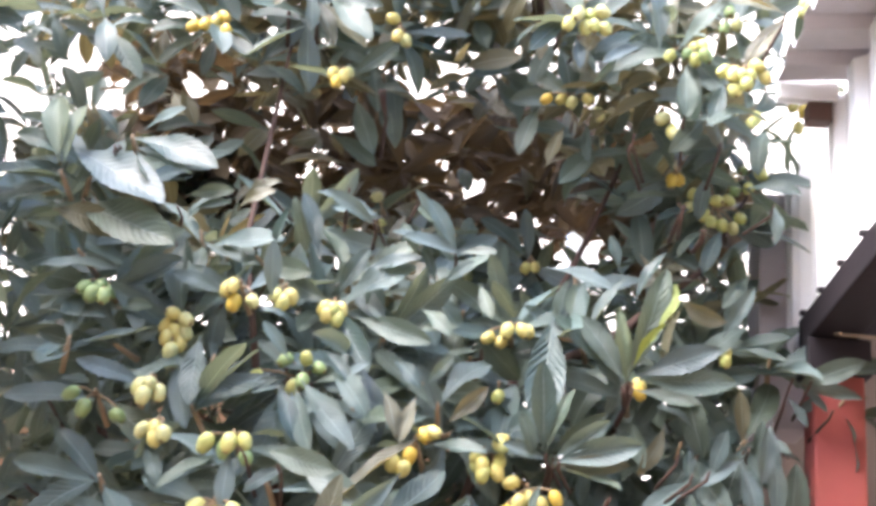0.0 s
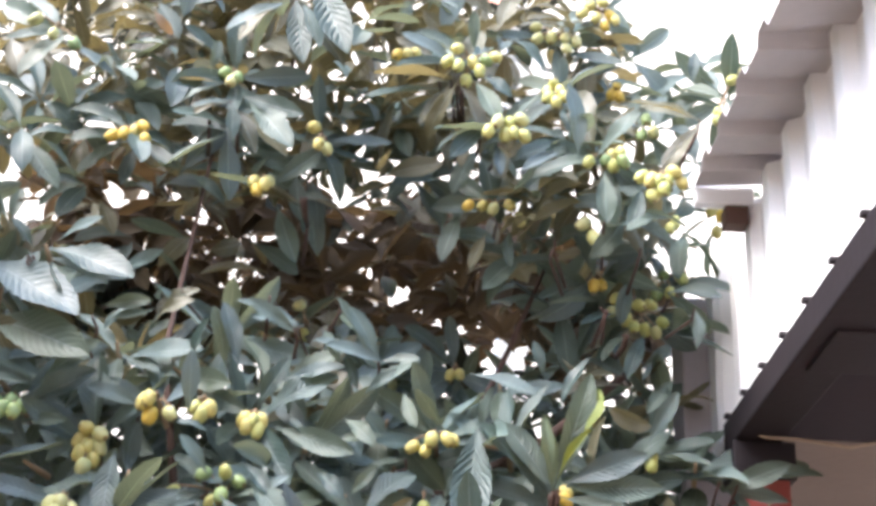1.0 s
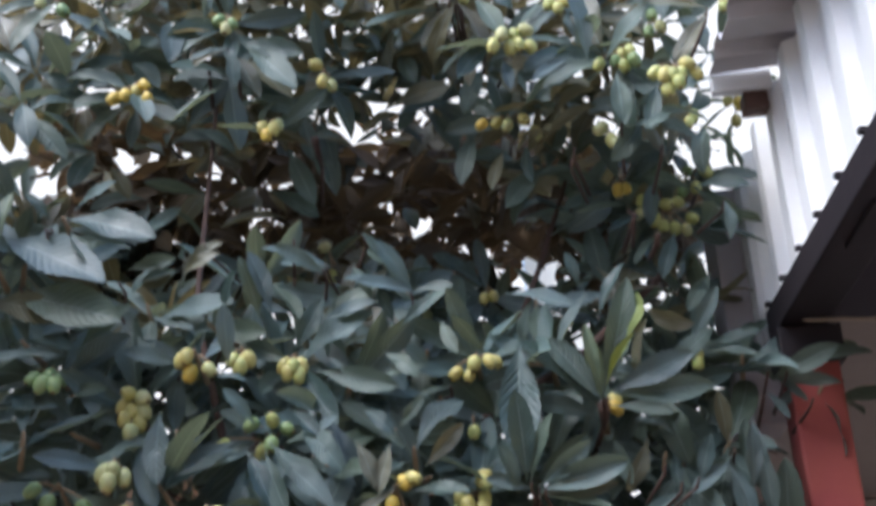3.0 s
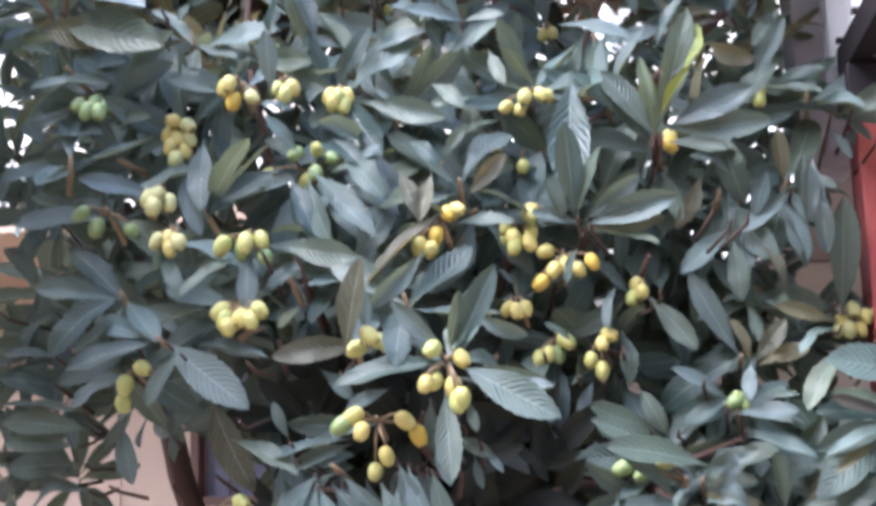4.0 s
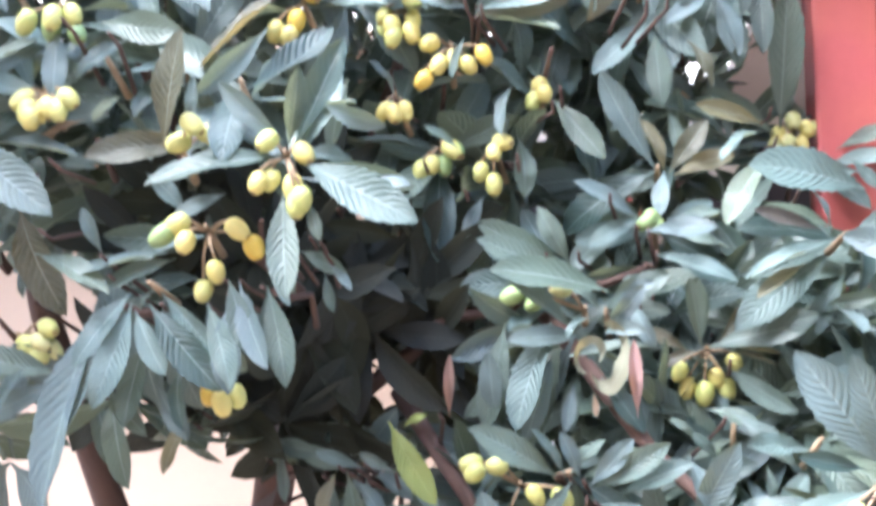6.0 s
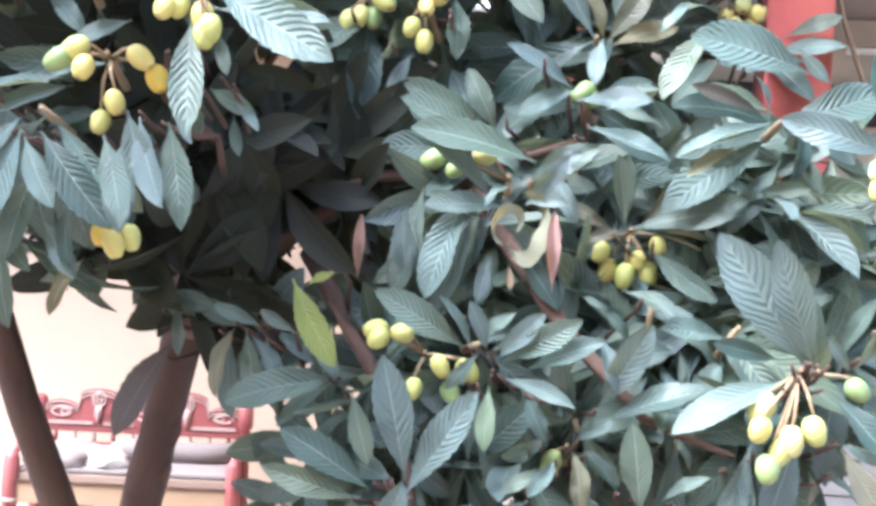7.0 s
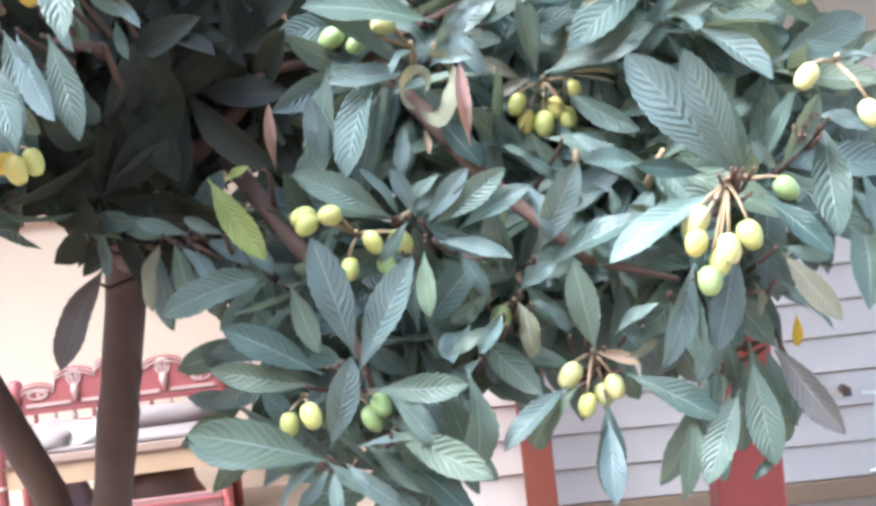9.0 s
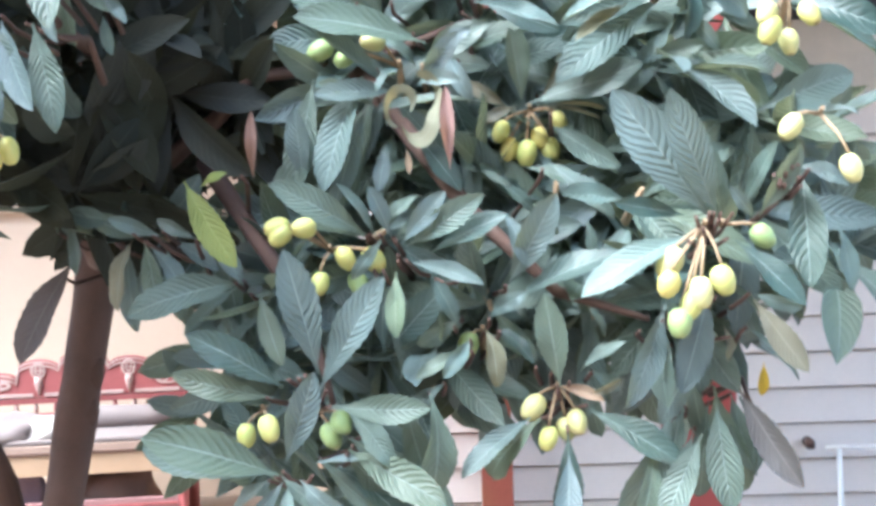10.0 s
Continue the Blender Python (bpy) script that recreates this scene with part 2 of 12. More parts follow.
BROWN_WOOD = material("brown_wood", (0.10, 0.05, 0.035), 0.6, 0, 10, 0.3, 0.3)
PURPLE = material("mauve_bundle_cloth", (0.22, 0.15, 0.17), 0.95, 0, 12, 0.25, 0.5)
GLASS_FAR = material("pale_window_glass", (0.30, 0.31, 0.38), 0.15, 0, 3, 0.1, 0.0)
GLASS = material("dark_window_glass", (0.12, 0.13, 0.18), 0.08, 0, 3, 0.1, 0.0)
WHITE_PAINT = material("white_frame_paint", (0.80, 0.79, 0.77), 0.5, 0, 6, 0.06, 0.1)
ROPE = material("dusty_cord", (0.42, 0.34, 0.26), 0.9, 0, 40, 0.2, 0.3)

# ---- building helpers ----
def place(name, bm, mat, parent=None, label=""):
    me = bpy.data.meshes.new(name)
    bm.to_mesh(me)
    bm.free()
    if mat:
        me.materials.append(mat)
    ob = new(name, me)
    ob.parent = parent
    if label:
        ob["label"] = label
    return ob


def part(name, bm, mat, parent, label=""):
    return place(name, bm, mat, parent, label)


def thing(name, label, category, group="", at=(0, 0, 0), turn=0.0):
    ob = new(name)
    ob.empty_display_size = 0.1
    ob.matrix_world = pose(*at, 0, 0, turn)
    return tagged(ob, label, category, group)


def box(x0, x1, y0, y1, z0, z1, bevel=0.0, bm=None):
    own = bmesh.new()
    m = Matrix.Translation(((x0 + x1) / 2, (y0 + y1) / 2, (z0 + z1) / 2)) @ Matrix.Diagonal((x1 - x0, y1 - y0, z1 - z0, 1))
    bmesh.ops.create_cube(own, size=1.0, matrix=m)
    if bevel:
        bmesh.ops.bevel(own, geom=own.edges[:], offset=bevel, segments=2, affect="EDGES", profile=0.6)
    if bm is None:
        return own
    me = bpy.data.meshes.new("joined")
    own.to_mesh(me)
    own.free()
    bm.from_mesh(me)
    bpy.data.meshes.remove(me)
    return bm


def tube(points, radii, sides=10, bm=None):
    """A tapered round limb along points."""
    bm = bm or bmesh.new()
    rings = []
    pts = [Vector(p) for p in points]
    for i, p in enumerate(pts):
        way = (pts[min(i + 1, len(pts) - 1)] - pts[max(i - 1, 0)]).normalized()
        side = way.cross(Vector((0.31, -0.83, 0.47))).normalized()
        up = side.cross(way)
        rings.append([bm.verts.new(p + radii[i] * (math.cos(a) * side + math.sin(a) * up)) for a in (2 * math.pi * k / sides for k in range(sides))])
    for a, b in zip(rings, rings[1:]):
        for k in range(sides):
            f = bm.faces.new((a[k], a[(k + 1) % sides], b[(k + 1) % sides], b[k]))
            f.smooth = True
    bm.faces.new(rings[0][::-1])
    bm.faces.new(rings[-1])
    return bm


def setting(ob, label, category):
    return tagged(ob, label, category, kind="structure")


# ---- ground and far things ----
GROUND_Z = -0.14
bm = bmesh.new()
bmesh.ops.create_grid(bm, x_segments=40, y_segments=40, size=150, matrix=Matrix.Translation((0, 60, GROUND_Z)))
setting(place("ground", bm, GROUND), "packed brown earth of the yard", "ground")


def corrugated(length, height, pitch, depth, thick=0.002):
    """A box-profile sheet: ribs along local z, repeated along local y, facing -x, from the origin."""
    bm = bmesh.new()
    line, s = [], 0.0
    while s < length:
        for f, d in ((0.0, 0.0), (0.52, 0.0), (0.62, depth), (0.90, depth)):
            line.append((s + f * pitch, d))
        s += pitch
    line = [(a, b) for a, b in line if a <= length] + [(length, 0.0)]
    front = [[bm.verts.new((-d, y, z)) for y, d in line] for z in (0, height)]
    back = [[bm.verts.new((-d + thick, y, z)) for y, d in line] for z in (0, height)]
    for i in range(len(line) - 1):
        bm.faces.new((front[0][i], front[0][i + 1], front[1][i + 1], front[1][i]))
        bm.faces.new((back[0][i + 1], back[0][i], back[1][i], back[1][i + 1]))
        bm.faces.new((front[0][i + 1], front[0][i], back[0][i], back[0][i + 1]))
        bm.faces.new((front[1][i], front[1][i + 1], back[1][i + 1], back[1][i]))
    return bm


# ---- the shed beside the tree ----
EDGE, FAR, SILL, TOP = 0.715, 3.56, 2.87, 3.34
shed = thing("shed", "open shed clad in white corrugated sheet above red posts", "shed")
shed.matrix_world = Matrix.Translation((EDGE, FAR, 0)) @ pose(0, 0, 0, 0, 0, 1.5) @ Matrix.Translation((-EDGE, -FAR, 0))
DEEP = 2.304
cladding = part("cladding", corrugated(DEEP, TOP - SILL + 0.04, 0.215, 0.03), WHITE_SHEET, shed, "white corrugated metal cladding")
cladding.matrix_local = pose(EDGE, FAR - DEEP, SILL)
part("corner_trim", box(EDGE - 0.045, EDGE - 0.002, FAR + 0.002, FAR + 0.10, SILL - 0.1, TOP), WHITE_SHEET, shed, "grey white corner flashing")
part("end_panel", box(EDGE - 0.125, EDGE + 0.02, FAR + 0.104, FAR + 0.30, SILL - 0.3, TOP - 0.02, 0.004), MAUVE_PANEL, shed, "dull mauve grey end panel")
eave = corrugated(DEEP - 0.48, 0.95, 0.215, 0.03)
roof = part("roof_sheet", eave, GREY_SHEET, shed, "grey corrugated roof overhang")
roof.matrix_local = Matrix.Translation((EDGE - 0.185, FAR - 0.48, TOP + 0.065)) @ pose(0, 0, 0, 4.5, 0, 0) @ Matrix.Translation((0, 0.48 - DEEP, 0)) @ pose(0, 0, 0, 0, 86, 0)
part("end_lip", box(EDGE - 0.18, EDGE - 0.02, FAR - 0.476, FAR - 0.44, TOP + 0.015, TOP + 0.075, 0.004), WHITE_SHEET, shed, "pale end board of the roof overhang")
part("rafter_end", box(EDGE - 0.10, EDGE - 0.034, FAR - 0.47, FAR - 0.41, TOP - 0.04, TOP + 0.013, 0.004), BROWN_WOOD, shed, "brown rafter end")
for k in range(9):
    y = FAR - 0.09 - 0.215 * k
    part("purlin_end", box(EDGE - 0.045, EDGE - 0.004, y, y + 0.02, SILL - 0.004, SILL + 0.010, 0.003), MAROON, shed)
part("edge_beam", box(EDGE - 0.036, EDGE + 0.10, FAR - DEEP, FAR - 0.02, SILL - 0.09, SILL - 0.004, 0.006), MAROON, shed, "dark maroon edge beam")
# one ceiling in two pieces, the front painted darker as if in shade
part("shed_ceiling", box(EDGE + 0.11, 3.4, FAR - DEEP, FAR, SILL - 0.03, SILL + 0.03), DARK_CEIL, shed, "underside of the shed roof, shade put into its colour")
part("shed_ceiling", box(EDGE + 0.11, 3.4, FAR + 0.004, 6.84, SILL - 0.03, SILL + 0.03), BROWN_CEIL, shed, "plain brown rear of the shed ceiling, coloured lighter")
post = part("post", box(0.687, 0.827, 3.40, 3.53, GROUND_Z, SILL - 0.09, 0.008), RED, shed, "crimson painted post")
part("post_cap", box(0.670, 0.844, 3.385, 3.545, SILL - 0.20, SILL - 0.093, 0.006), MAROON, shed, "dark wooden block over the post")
# dark box added where the ceiling has a darker recess
part("recess_strip", box(EDGE + 0.006, 3.3, 2.55, 2.81, SILL - 0.10, SILL - 0.0305, 0.004), MAROON, shed, "dark maroon strip standing in for a ceiling recess")

# ---- boarded wall behind the tree ----
BW, SHIFT = 6.67, 0.30
boards = setting(place("wall_boarded", box(-0.75 + SHIFT, 4.6, BW + 0.03, BW + 0.15, GROUND_Z, SILL - 0.04), BROWN_WALL), "brown shed wall behind the boards", "wall")
rng = random.Random(5)
z = GROUND_Z + 0.10
while z < 1.9:
    bm = box(-0.72 + SHIFT, 4.55, BW - 0.012, BW + 0.026, 0, 0.158, 0.006)
    for vert in bm.verts:
        if vert.co.z < 0.03 and vert.co.y < BW:
            vert.co.y -= 0.016
    ob = place("board", bm, BOARD, boards)
    ob.location.z = z
    z += 0.166
place("lintel", box(-0.7 + SHIFT, 4.5, BW - 0.05, BW + 0.026, 2.33, 2.51, 0.006), MAROON, boards, "dark maroon lintel")
place("plinth", box(-0.76 + SHIFT, 4.6, BW - 0.04, BW + 0.027, GROUND_Z, GROUND_Z + 0.094, 0.008), CLOTH_BEIGE, boards, "beige plastered plinth")
tagged(place("wall_post", box(0.234, 0.379, 6.48, 6.60, GROUND_Z, 2.75, 0.008), OCHRE_RED), "weathered orange-red painted post before the boarded wall", "post")

# white pipe, cords
tagged(place("white_pipe", tube([(1.55, 6.55, 2.66), (2.6, 6.55, 2.66), (2.6, 6.60, 2.66), (2.6, BW + 0.05, 2.66)], [0.02] * 4), WHITE_PAINT), "white plastic pipe along the shed wall", "pipe")
tagged(place("hanging_cord", tube([(0.80, 3.62, 2.75), (0.83, 3.62, 2.40), (0.90, 3.64, 2.15), (0.98, 3.66, 1.95)], [0.006] * 4, 6), ROPE), "dusty cord hanging beside the red post", "cord")
tagged(place("sagging_cord", tube([(0.70, 3.36, 2.80), (0.76, 3.35, 2.775), (0.84, 3.34, 2.77), (0.90, 3.33, 2.76), (0.98, 3.33, 2.75), (1.08, 3.32, 2.77), (1.3, 3.3, 2.84)], [0.005] * 7, 6), ROPE), "thin cord sagging under the shed edge", "cord")
tagged(place("wall_hook", tube([(1.75, BW - 0.02, 0.372), (1.75, BW - 0.08, 0.372), (1.75, BW - 0.09, 0.350)], [0.022, 0.022, 0.02]), BROWN_WOOD), "dark hook fixed to the boarded wall", "hook")

# white rack beside the boards
rack = thing("wire_rack", "white painted metal rack leaning by the boards", "rack")
for x in (1.56, 1.80, 2.04):
    part("upright", tube([(x + SHIFT, 6.5, GROUND_Z), (x + SHIFT, 6.52, 0.36)], [0.012] * 2, 8), WHITE_PAINT, rack)
part("rail", tube([(1.50 + SHIFT, 6.52, 0.365), (2.10 + SHIFT, 6.52, 0.345)], [0.012] * 2, 8), WHITE_PAINT, rack)
part("rail", tube([(1.50 + SHIFT, 6.51, 0.01), (2.10 + SHIFT, 6.51, -0.00)], [0.012] * 2, 8), WHITE_PAINT, rack)

# ---- cream house wall with its window ----
HW = 8.25
wall = setting(place("wall_house", box(-14, -3.30, HW, HW + 0.25, GROUND_Z, 3.3), CREAM), "sunlit cream plastered house wall", "wall")
place("wall_panel", box(-2.20, -0.76 + SHIFT, HW, HW + 0.25, GROUND_Z, 3.3), CREAM, wall)
place("wall_panel", box(-3.30, -2.20, HW, HW + 0.25, GROUND_Z, 1.62), CREAM, wall)
place("wall_panel", box(-3.30, -2.20, HW, HW + 0.25, 2.75, 3.3), CREAM, wall)
# unseen overhang, drawn out this far to darken the wall and settee
place("shade_eave", box(-14, -0.7 + SHIFT, HW - 1.3, HW + 0.3, 3.302, 3.42, 0.01), CREAM, wall, "unseen eave added to shade the wall and settee")
place("joint_strip", box(-3.42, -3.39, HW - 0.012, HW - 0.001, GROUND_Z, 3.29), CREAM, wall)
setting(place("wall_return", box(-0.75 + SHIFT, -0.6 + SHIFT, BW + 0.16, HW + 0.2, GROUND_Z, 3.3), CREAM), "cream plastered return wall", "wall")
window = setting(thing("window_1", "", ""), "brown wooden window with an iron grille", "window")
for x0, x1, z0, z1 in ((-2.90, -2.84, 1.66, 2.72), (-2.26, -2.20, 1.66, 2.72), (-2.84, -2.26, 2.66, 2.72), (-2.84, -2.26, 1.66, 1.72)):
    part("frame", box(x0, x1, HW - 0.02, HW + 0.12, z0, z1, 0.004), BROWN_WOOD, window)
part("wall_fill", box(-3.30, -2.905, HW + 0.002, HW + 0.24, 1.62, 2.75), CREAM, window)
part("pane", box(-2.84, -2.26, HW + 0.09, HW + 0.10, 1.72, 2.66), GLASS, window)
for k in range(4):
    part("grille_bar", tube([(-2.80 + 0.165 * k, HW + 0.03, 1.70), (-2.80 + 0.165 * k, HW + 0.03, 2.68)], [0.007] * 2, 6), BROWN_WOOD, window)
part("sill", box(-2.95, -2.15, HW - 0.06, HW + 0.02, 1.62, 1.66, 0.005), CREAM, window)

# ---- far apartment building over the tree ----
FB = 20.0
house = thing("apartment_building", "pale cream apartment building behind the tree, overexposed", "building")
bz = 16.45


def wall_with(x0, x1, z0, z1, holes, mat, name):
    """A facade of wall pieces left between openings (x0, x1, z0, z1)."""
    cuts = sorted({x0, x1, *(v for h in holes for v in h[:2])})
    for a, b in zip(cuts, cuts[1:]):
        spans = sorted((h[2], h[3]) for h in holes if h[0] < b - 1e-6 and h[1] > a + 1e-6)
        low = z0
        for s0, s1 in spans + [(z1, z1)]:
            if s0 - low > 1e-6:
                part(name, box(a, b, FB, FB + 0.3, low, s0), mat, house)
            low = s1


holes = [(1.82, 3.24, bz + 0.5, bz + 1.66), (2.35, 3.0, bz + 2.25, bz + 3.4)]
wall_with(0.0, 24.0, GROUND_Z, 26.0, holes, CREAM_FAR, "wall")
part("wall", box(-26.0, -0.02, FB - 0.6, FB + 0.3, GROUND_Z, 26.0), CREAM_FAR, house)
part("band", box(-26.0, -0.02, FB - 0.68, FB - 0.605, bz + 1.77, bz + 1.98), SALMON, house, "salmon red string course")
part("recess_wall", box(-1.6, -0.02, FB - 0.64, FB - 0.605, bz - 0.4, bz + 1.75), SALMON, house, "pale salmon wall panel")
part("door", box(-0.47, -0.04, FB - 0.69, FB - 0.645, bz + 0.05, bz + 1.22), RED_FAR, house, "red painted door")
win = part("window", box(1.82, 3.24, FB + 0.16, FB + 0.2, bz + 0.5, bz + 1.54), GLASS_FAR, house)
for x0, x1 in ((1.82, 1.94), (2.45, 2.60), (3.10, 3.24)):
    part("frame", box(x0, x1, FB + 0.08, FB + 0.15, bz + 0.5, bz + 1.54), WHITE_PAINT, win)
part("hood", box(1.74, 3.32, FB - 0.12, FB + 0.28, bz + 1.54, bz + 1.72), GREY_SHEET, win, "grey sun hood")
part("window", box(2.35, 3.0, FB + 0.16, FB + 0.2, bz + 2.25, bz + 3.4), GLASS_FAR, house)
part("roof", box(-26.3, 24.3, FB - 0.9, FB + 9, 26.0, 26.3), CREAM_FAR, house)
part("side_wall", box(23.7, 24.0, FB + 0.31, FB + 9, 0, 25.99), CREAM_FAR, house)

# ---- carved settee by the house wall ----
settee = thing("settee", "red lacquered settee with carved wavy back and white cushions", "settee", at=(-1.97, 7.40, -0.14), turn=8)
W2 = 0.56


def crest():
    """The wavy back board, its outline of three arches, with a thickness."""
    bm = bmesh.new()
    n = 72
    top, bot = [], []
    arches = ((0.0, 0.17, 0.80, 0.045), (0.17, 0.38, 0.865, 0.05), (0.38, 0.62, 0.895, 0.06), (0.62, 0.83, 0.865, 0.05), (0.83, 1.001, 0.80, 0.045))
    for i in range(n + 1):
        s = i / n
        a, b, low, rise = next(k for k in arches if k[0] <= s < k[1])
        f = 2 * (s - a) / (b - a) - 1
        h = low + rise * math.sqrt(max(0.0, 1 - f * f))
        top.append((-W2 + 2 * W2 * s, h))
        bot.append((-W2 + 2 * W2 * s, 0.702))
    for y in (0.30, 0.335):
        up = [bm.verts.new((x, y, z)) for x, z in top]
        dn = [bm.verts.new((x, y, z)) for x, z in bot]
        for i in range(n):
            f = (dn[i], dn[i + 1], up[i + 1], up[i])
            bm.faces.new(f if y < 0.32 else f[::-1])
    bm.verts.ensure_lookup_table()
    m = 2 * (n + 1)
    for i in range(n):
        bm.faces.new((bm.verts[i], bm.verts[i + 1], bm.verts[m + i + 1], bm.verts[m + i]))
        bm.faces.new((bm.verts[n + 1 + i + 1], bm.verts[n + 1 + i], bm.verts[m + n + 1 + i], bm.verts[m + n + 1 + i + 1]))
    return bm, top


bm, outline = crest()
back = part("backrest", bm, LACQUER, settee, "carved red back board")
for drop in (0.014, 0.036):
    part("edging", tube([(x, 0.296, z - drop) for x, z in outline], [0.005] * len(outline), 6), LACQUER_PALE, back, "pale incised edging")


def ring(cx, cz, rx, rz, thick=0.006):
    return tube([(cx + rx * math.cos(a), 0.296, cz + rz * math.sin(a)) for a in (math.tau * j / 18 for j in range(19))], [thick] * 19, 6)


for sx in (-1, 1):
    part("motif", ring(sx * 0.46, 0.775, 0.055, 0.024), LACQUER_PALE, back, "pale carved scroll")
    part("motif", ring(sx * 0.44, 0.775, 0.022, 0.014), LACQUER_PALE, back)
    part("motif", ring(sx * 0.25, 0.852, 0.036, 0.042, 0.007), LACQUER_PALE, back, "pale carved pendant")
    part("motif", ring(sx * 0.25, 0.855, 0.015, 0.030), LACQUER_PALE, back)
    part("motif", tube([(sx * 0.25 - 0.03, 0.296, 0.853), (sx * 0.25 + 0.03, 0.296, 0.853)], [0.005] * 2, 6), LACQUER_PALE, back)
    part("motif", tube([(sx * 0.25, 0.297, 0.812), (sx * 0.25, 0.296, 0.78), (sx * 0.25, 0.296, 0.745), (sx * 0.25, 0.296, 0.712)], [0.020, 0.024, 0.014, 0.004], 8), LACQUER_PALE, back)
part("motif", ring(0.0, 0.83, 0.062, 0.085, 0.008), LACQUER_PALE, back, "pale carved oval")
part("motif", ring(0.0, 0.83, 0.03, 0.05), LACQUER_PALE, back)
for x0, x1 in ((-0.53, -0.28), (-0.22, -0.05), (0.05, 0.22), (0.28, 0.53)):
    part("back_rail", box(x0, x1, 0.293, 0.299, 0.706, 0.726, 0.002), LACQUER_PALE, back, "pale inlaid strip")
part("back_rail", box(-W2, W2, 0.30, 0.335, 0.665, 0.698, 0.004), LACQUER, settee)
part("back_rail", box(-W2, W2, 0.30, 0.335, 0.56, 0.61, 0.004), LACQUER, settee)
for k in range(10):
    x = -0.49 + 0.109 * k
    part("spindle", tube([(x, 0.318, 0.61), (x, 0.318, 0.638), (x, 0.318, 0.665)], [0.008, 0.015, 0.008], 8), LACQUER_PALE if k % 3 else LACQUER, settee)
for sx in (-1, 1):
    x = sx * (W2 + 0.025)
    part("back_post", tube([(x, 0.318, 0), (x, 0.318, 0.3), (x, 0.318, 0.72), (x, 0.318, 0.735), (x, 0.318, 0.85), (x, 0.318, 0.87)], [0.03, 0.035, 0.028, 0.042, 0.042, 0.02], 12), LACQUER, settee)
    leg = part("front_leg", tube([(x, -0.18, 0), (x, -0.18, 0.06), (x, -0.18, 0.10), (x, -0.18, 0.34), (x, -0.18, 0.38), (x, -0.18, 0.58), (x, -0.18, 0.62)], [0.026, 0.04, 0.028, 0.036, 0.045, 0.04, 0.018], 12), LACQUER, settee)
    part("collar", tube([(x, -0.18, 0.345), (x, -0.18, 0.368)], [0.046, 0.046], 12), LACQUER_PALE, leg, "pale turned collar")
    part("arm_rail", tube([(x, -0.18, 0.60), (x, 0.0, 0.63), (x, 0.3, 0.66)], [0.022, 0.026, 0.022], 8), LACQUER, settee)
part("seat_frame", box(-W2, W2, -0.19, 0.29, 0.435, 0.505, 0.006), BEIGE_WOOD, settee, "beige wooden seat board")
part("apron", box(-W2, W2, -0.20, -0.192, 0.345, 0.452, 0.003), CLOTH_BEIGE, settee, "beige cloth valance")
part("seat_edge", box(-W2, W2, -0.212, -0.193, 0.458, 0.468, 0.002), BROWN_WOOD, settee)
part("lower_rail", box(-W2, W2, -0.20, -0.16, 0.05, 0.205, 0.005), MAUVE_WOOD, settee, "dusty mauve front board")
part("lower_rail", box(-W2, W2, -0.212, -0.202, 0.165, 0.18, 0.002), LACQUER, settee)
part("mattress", box(-W2 + 0.01, W2 - 0.01, -0.185, 0.29, 0.507, 0.535, 0.012), CUSHION, settee, "white seat cushion")
part("bolster", tube([(-0.16, 0.22, 0.575), (-0.12, 0.22, 0.585), (0.1, 0.20, 0.59), (0.35, 0.20, 0.585), (0.52, 0.21, 0.60), (0.545, 0.21, 0.60)], [0.03, 0.06, 0.066, 0.062, 0.055, 0.03], 14), CUSHION, settee, "white bolster")


def heap(x, y, z, rx, ry, rz, seed, res=14):
    """A crumpled heap of cloth resting on z."""
    bm = bmesh.new()
    bmesh.ops.create_uvsphere(bm, u_segments=res * 2, v_segments=res, radius=1.0)
    for vert in bm.verts:
        p = vert.co.copy()
        f = 1 + 0.28 * noise.noise(p * 1.7 + Vector((seed, 0, 0))) + 0.14 * noise.noise(p * 4.5 + Vector((0, seed, 0)))
        vert.co = Vector((x + p.x * rx * f, y + p.y * ry * f, z + max(0.0, 0.35 + p.z * f) * rz))
    for f in bm.faces:
        f.smooth = True
    return bm


tagged(place("folded_blanket", heap(-2.33, 7.36, 0.392, 0.24, 0.2, 0.09, 3.1), CUSHION), "crumpled white and grey blanket on the settee", "blanket")
tagged(place("crumpled_shawl", heap(-2.09, 7.33, 0.391, 0.13, 0.11, 0.08, 7.7), CLOTH_GREY), "grey shawl crumpled on the settee", "shawl")
tagged(place("pillow", heap(-2.25, 7.40, -0.140, 0.13, 0.12, 0.30, 1.3), PURPLE), "mauve pillow pushed under the settee", "pillow")
tagged(place("sack", heap(-1.79, 7.45, -0.140, 0.24, 0.14, 0.29, 4.4), BROWN_WOOD), "dark brown sack under the settee", "sack")

# plain walls that close the yard behind the camera
setting(place("wall_side", box(-14.3, -14.0, -9, HW + 0.25, GROUND_Z, 3.3), CREAM), "cream plastered yard wall", "wall")
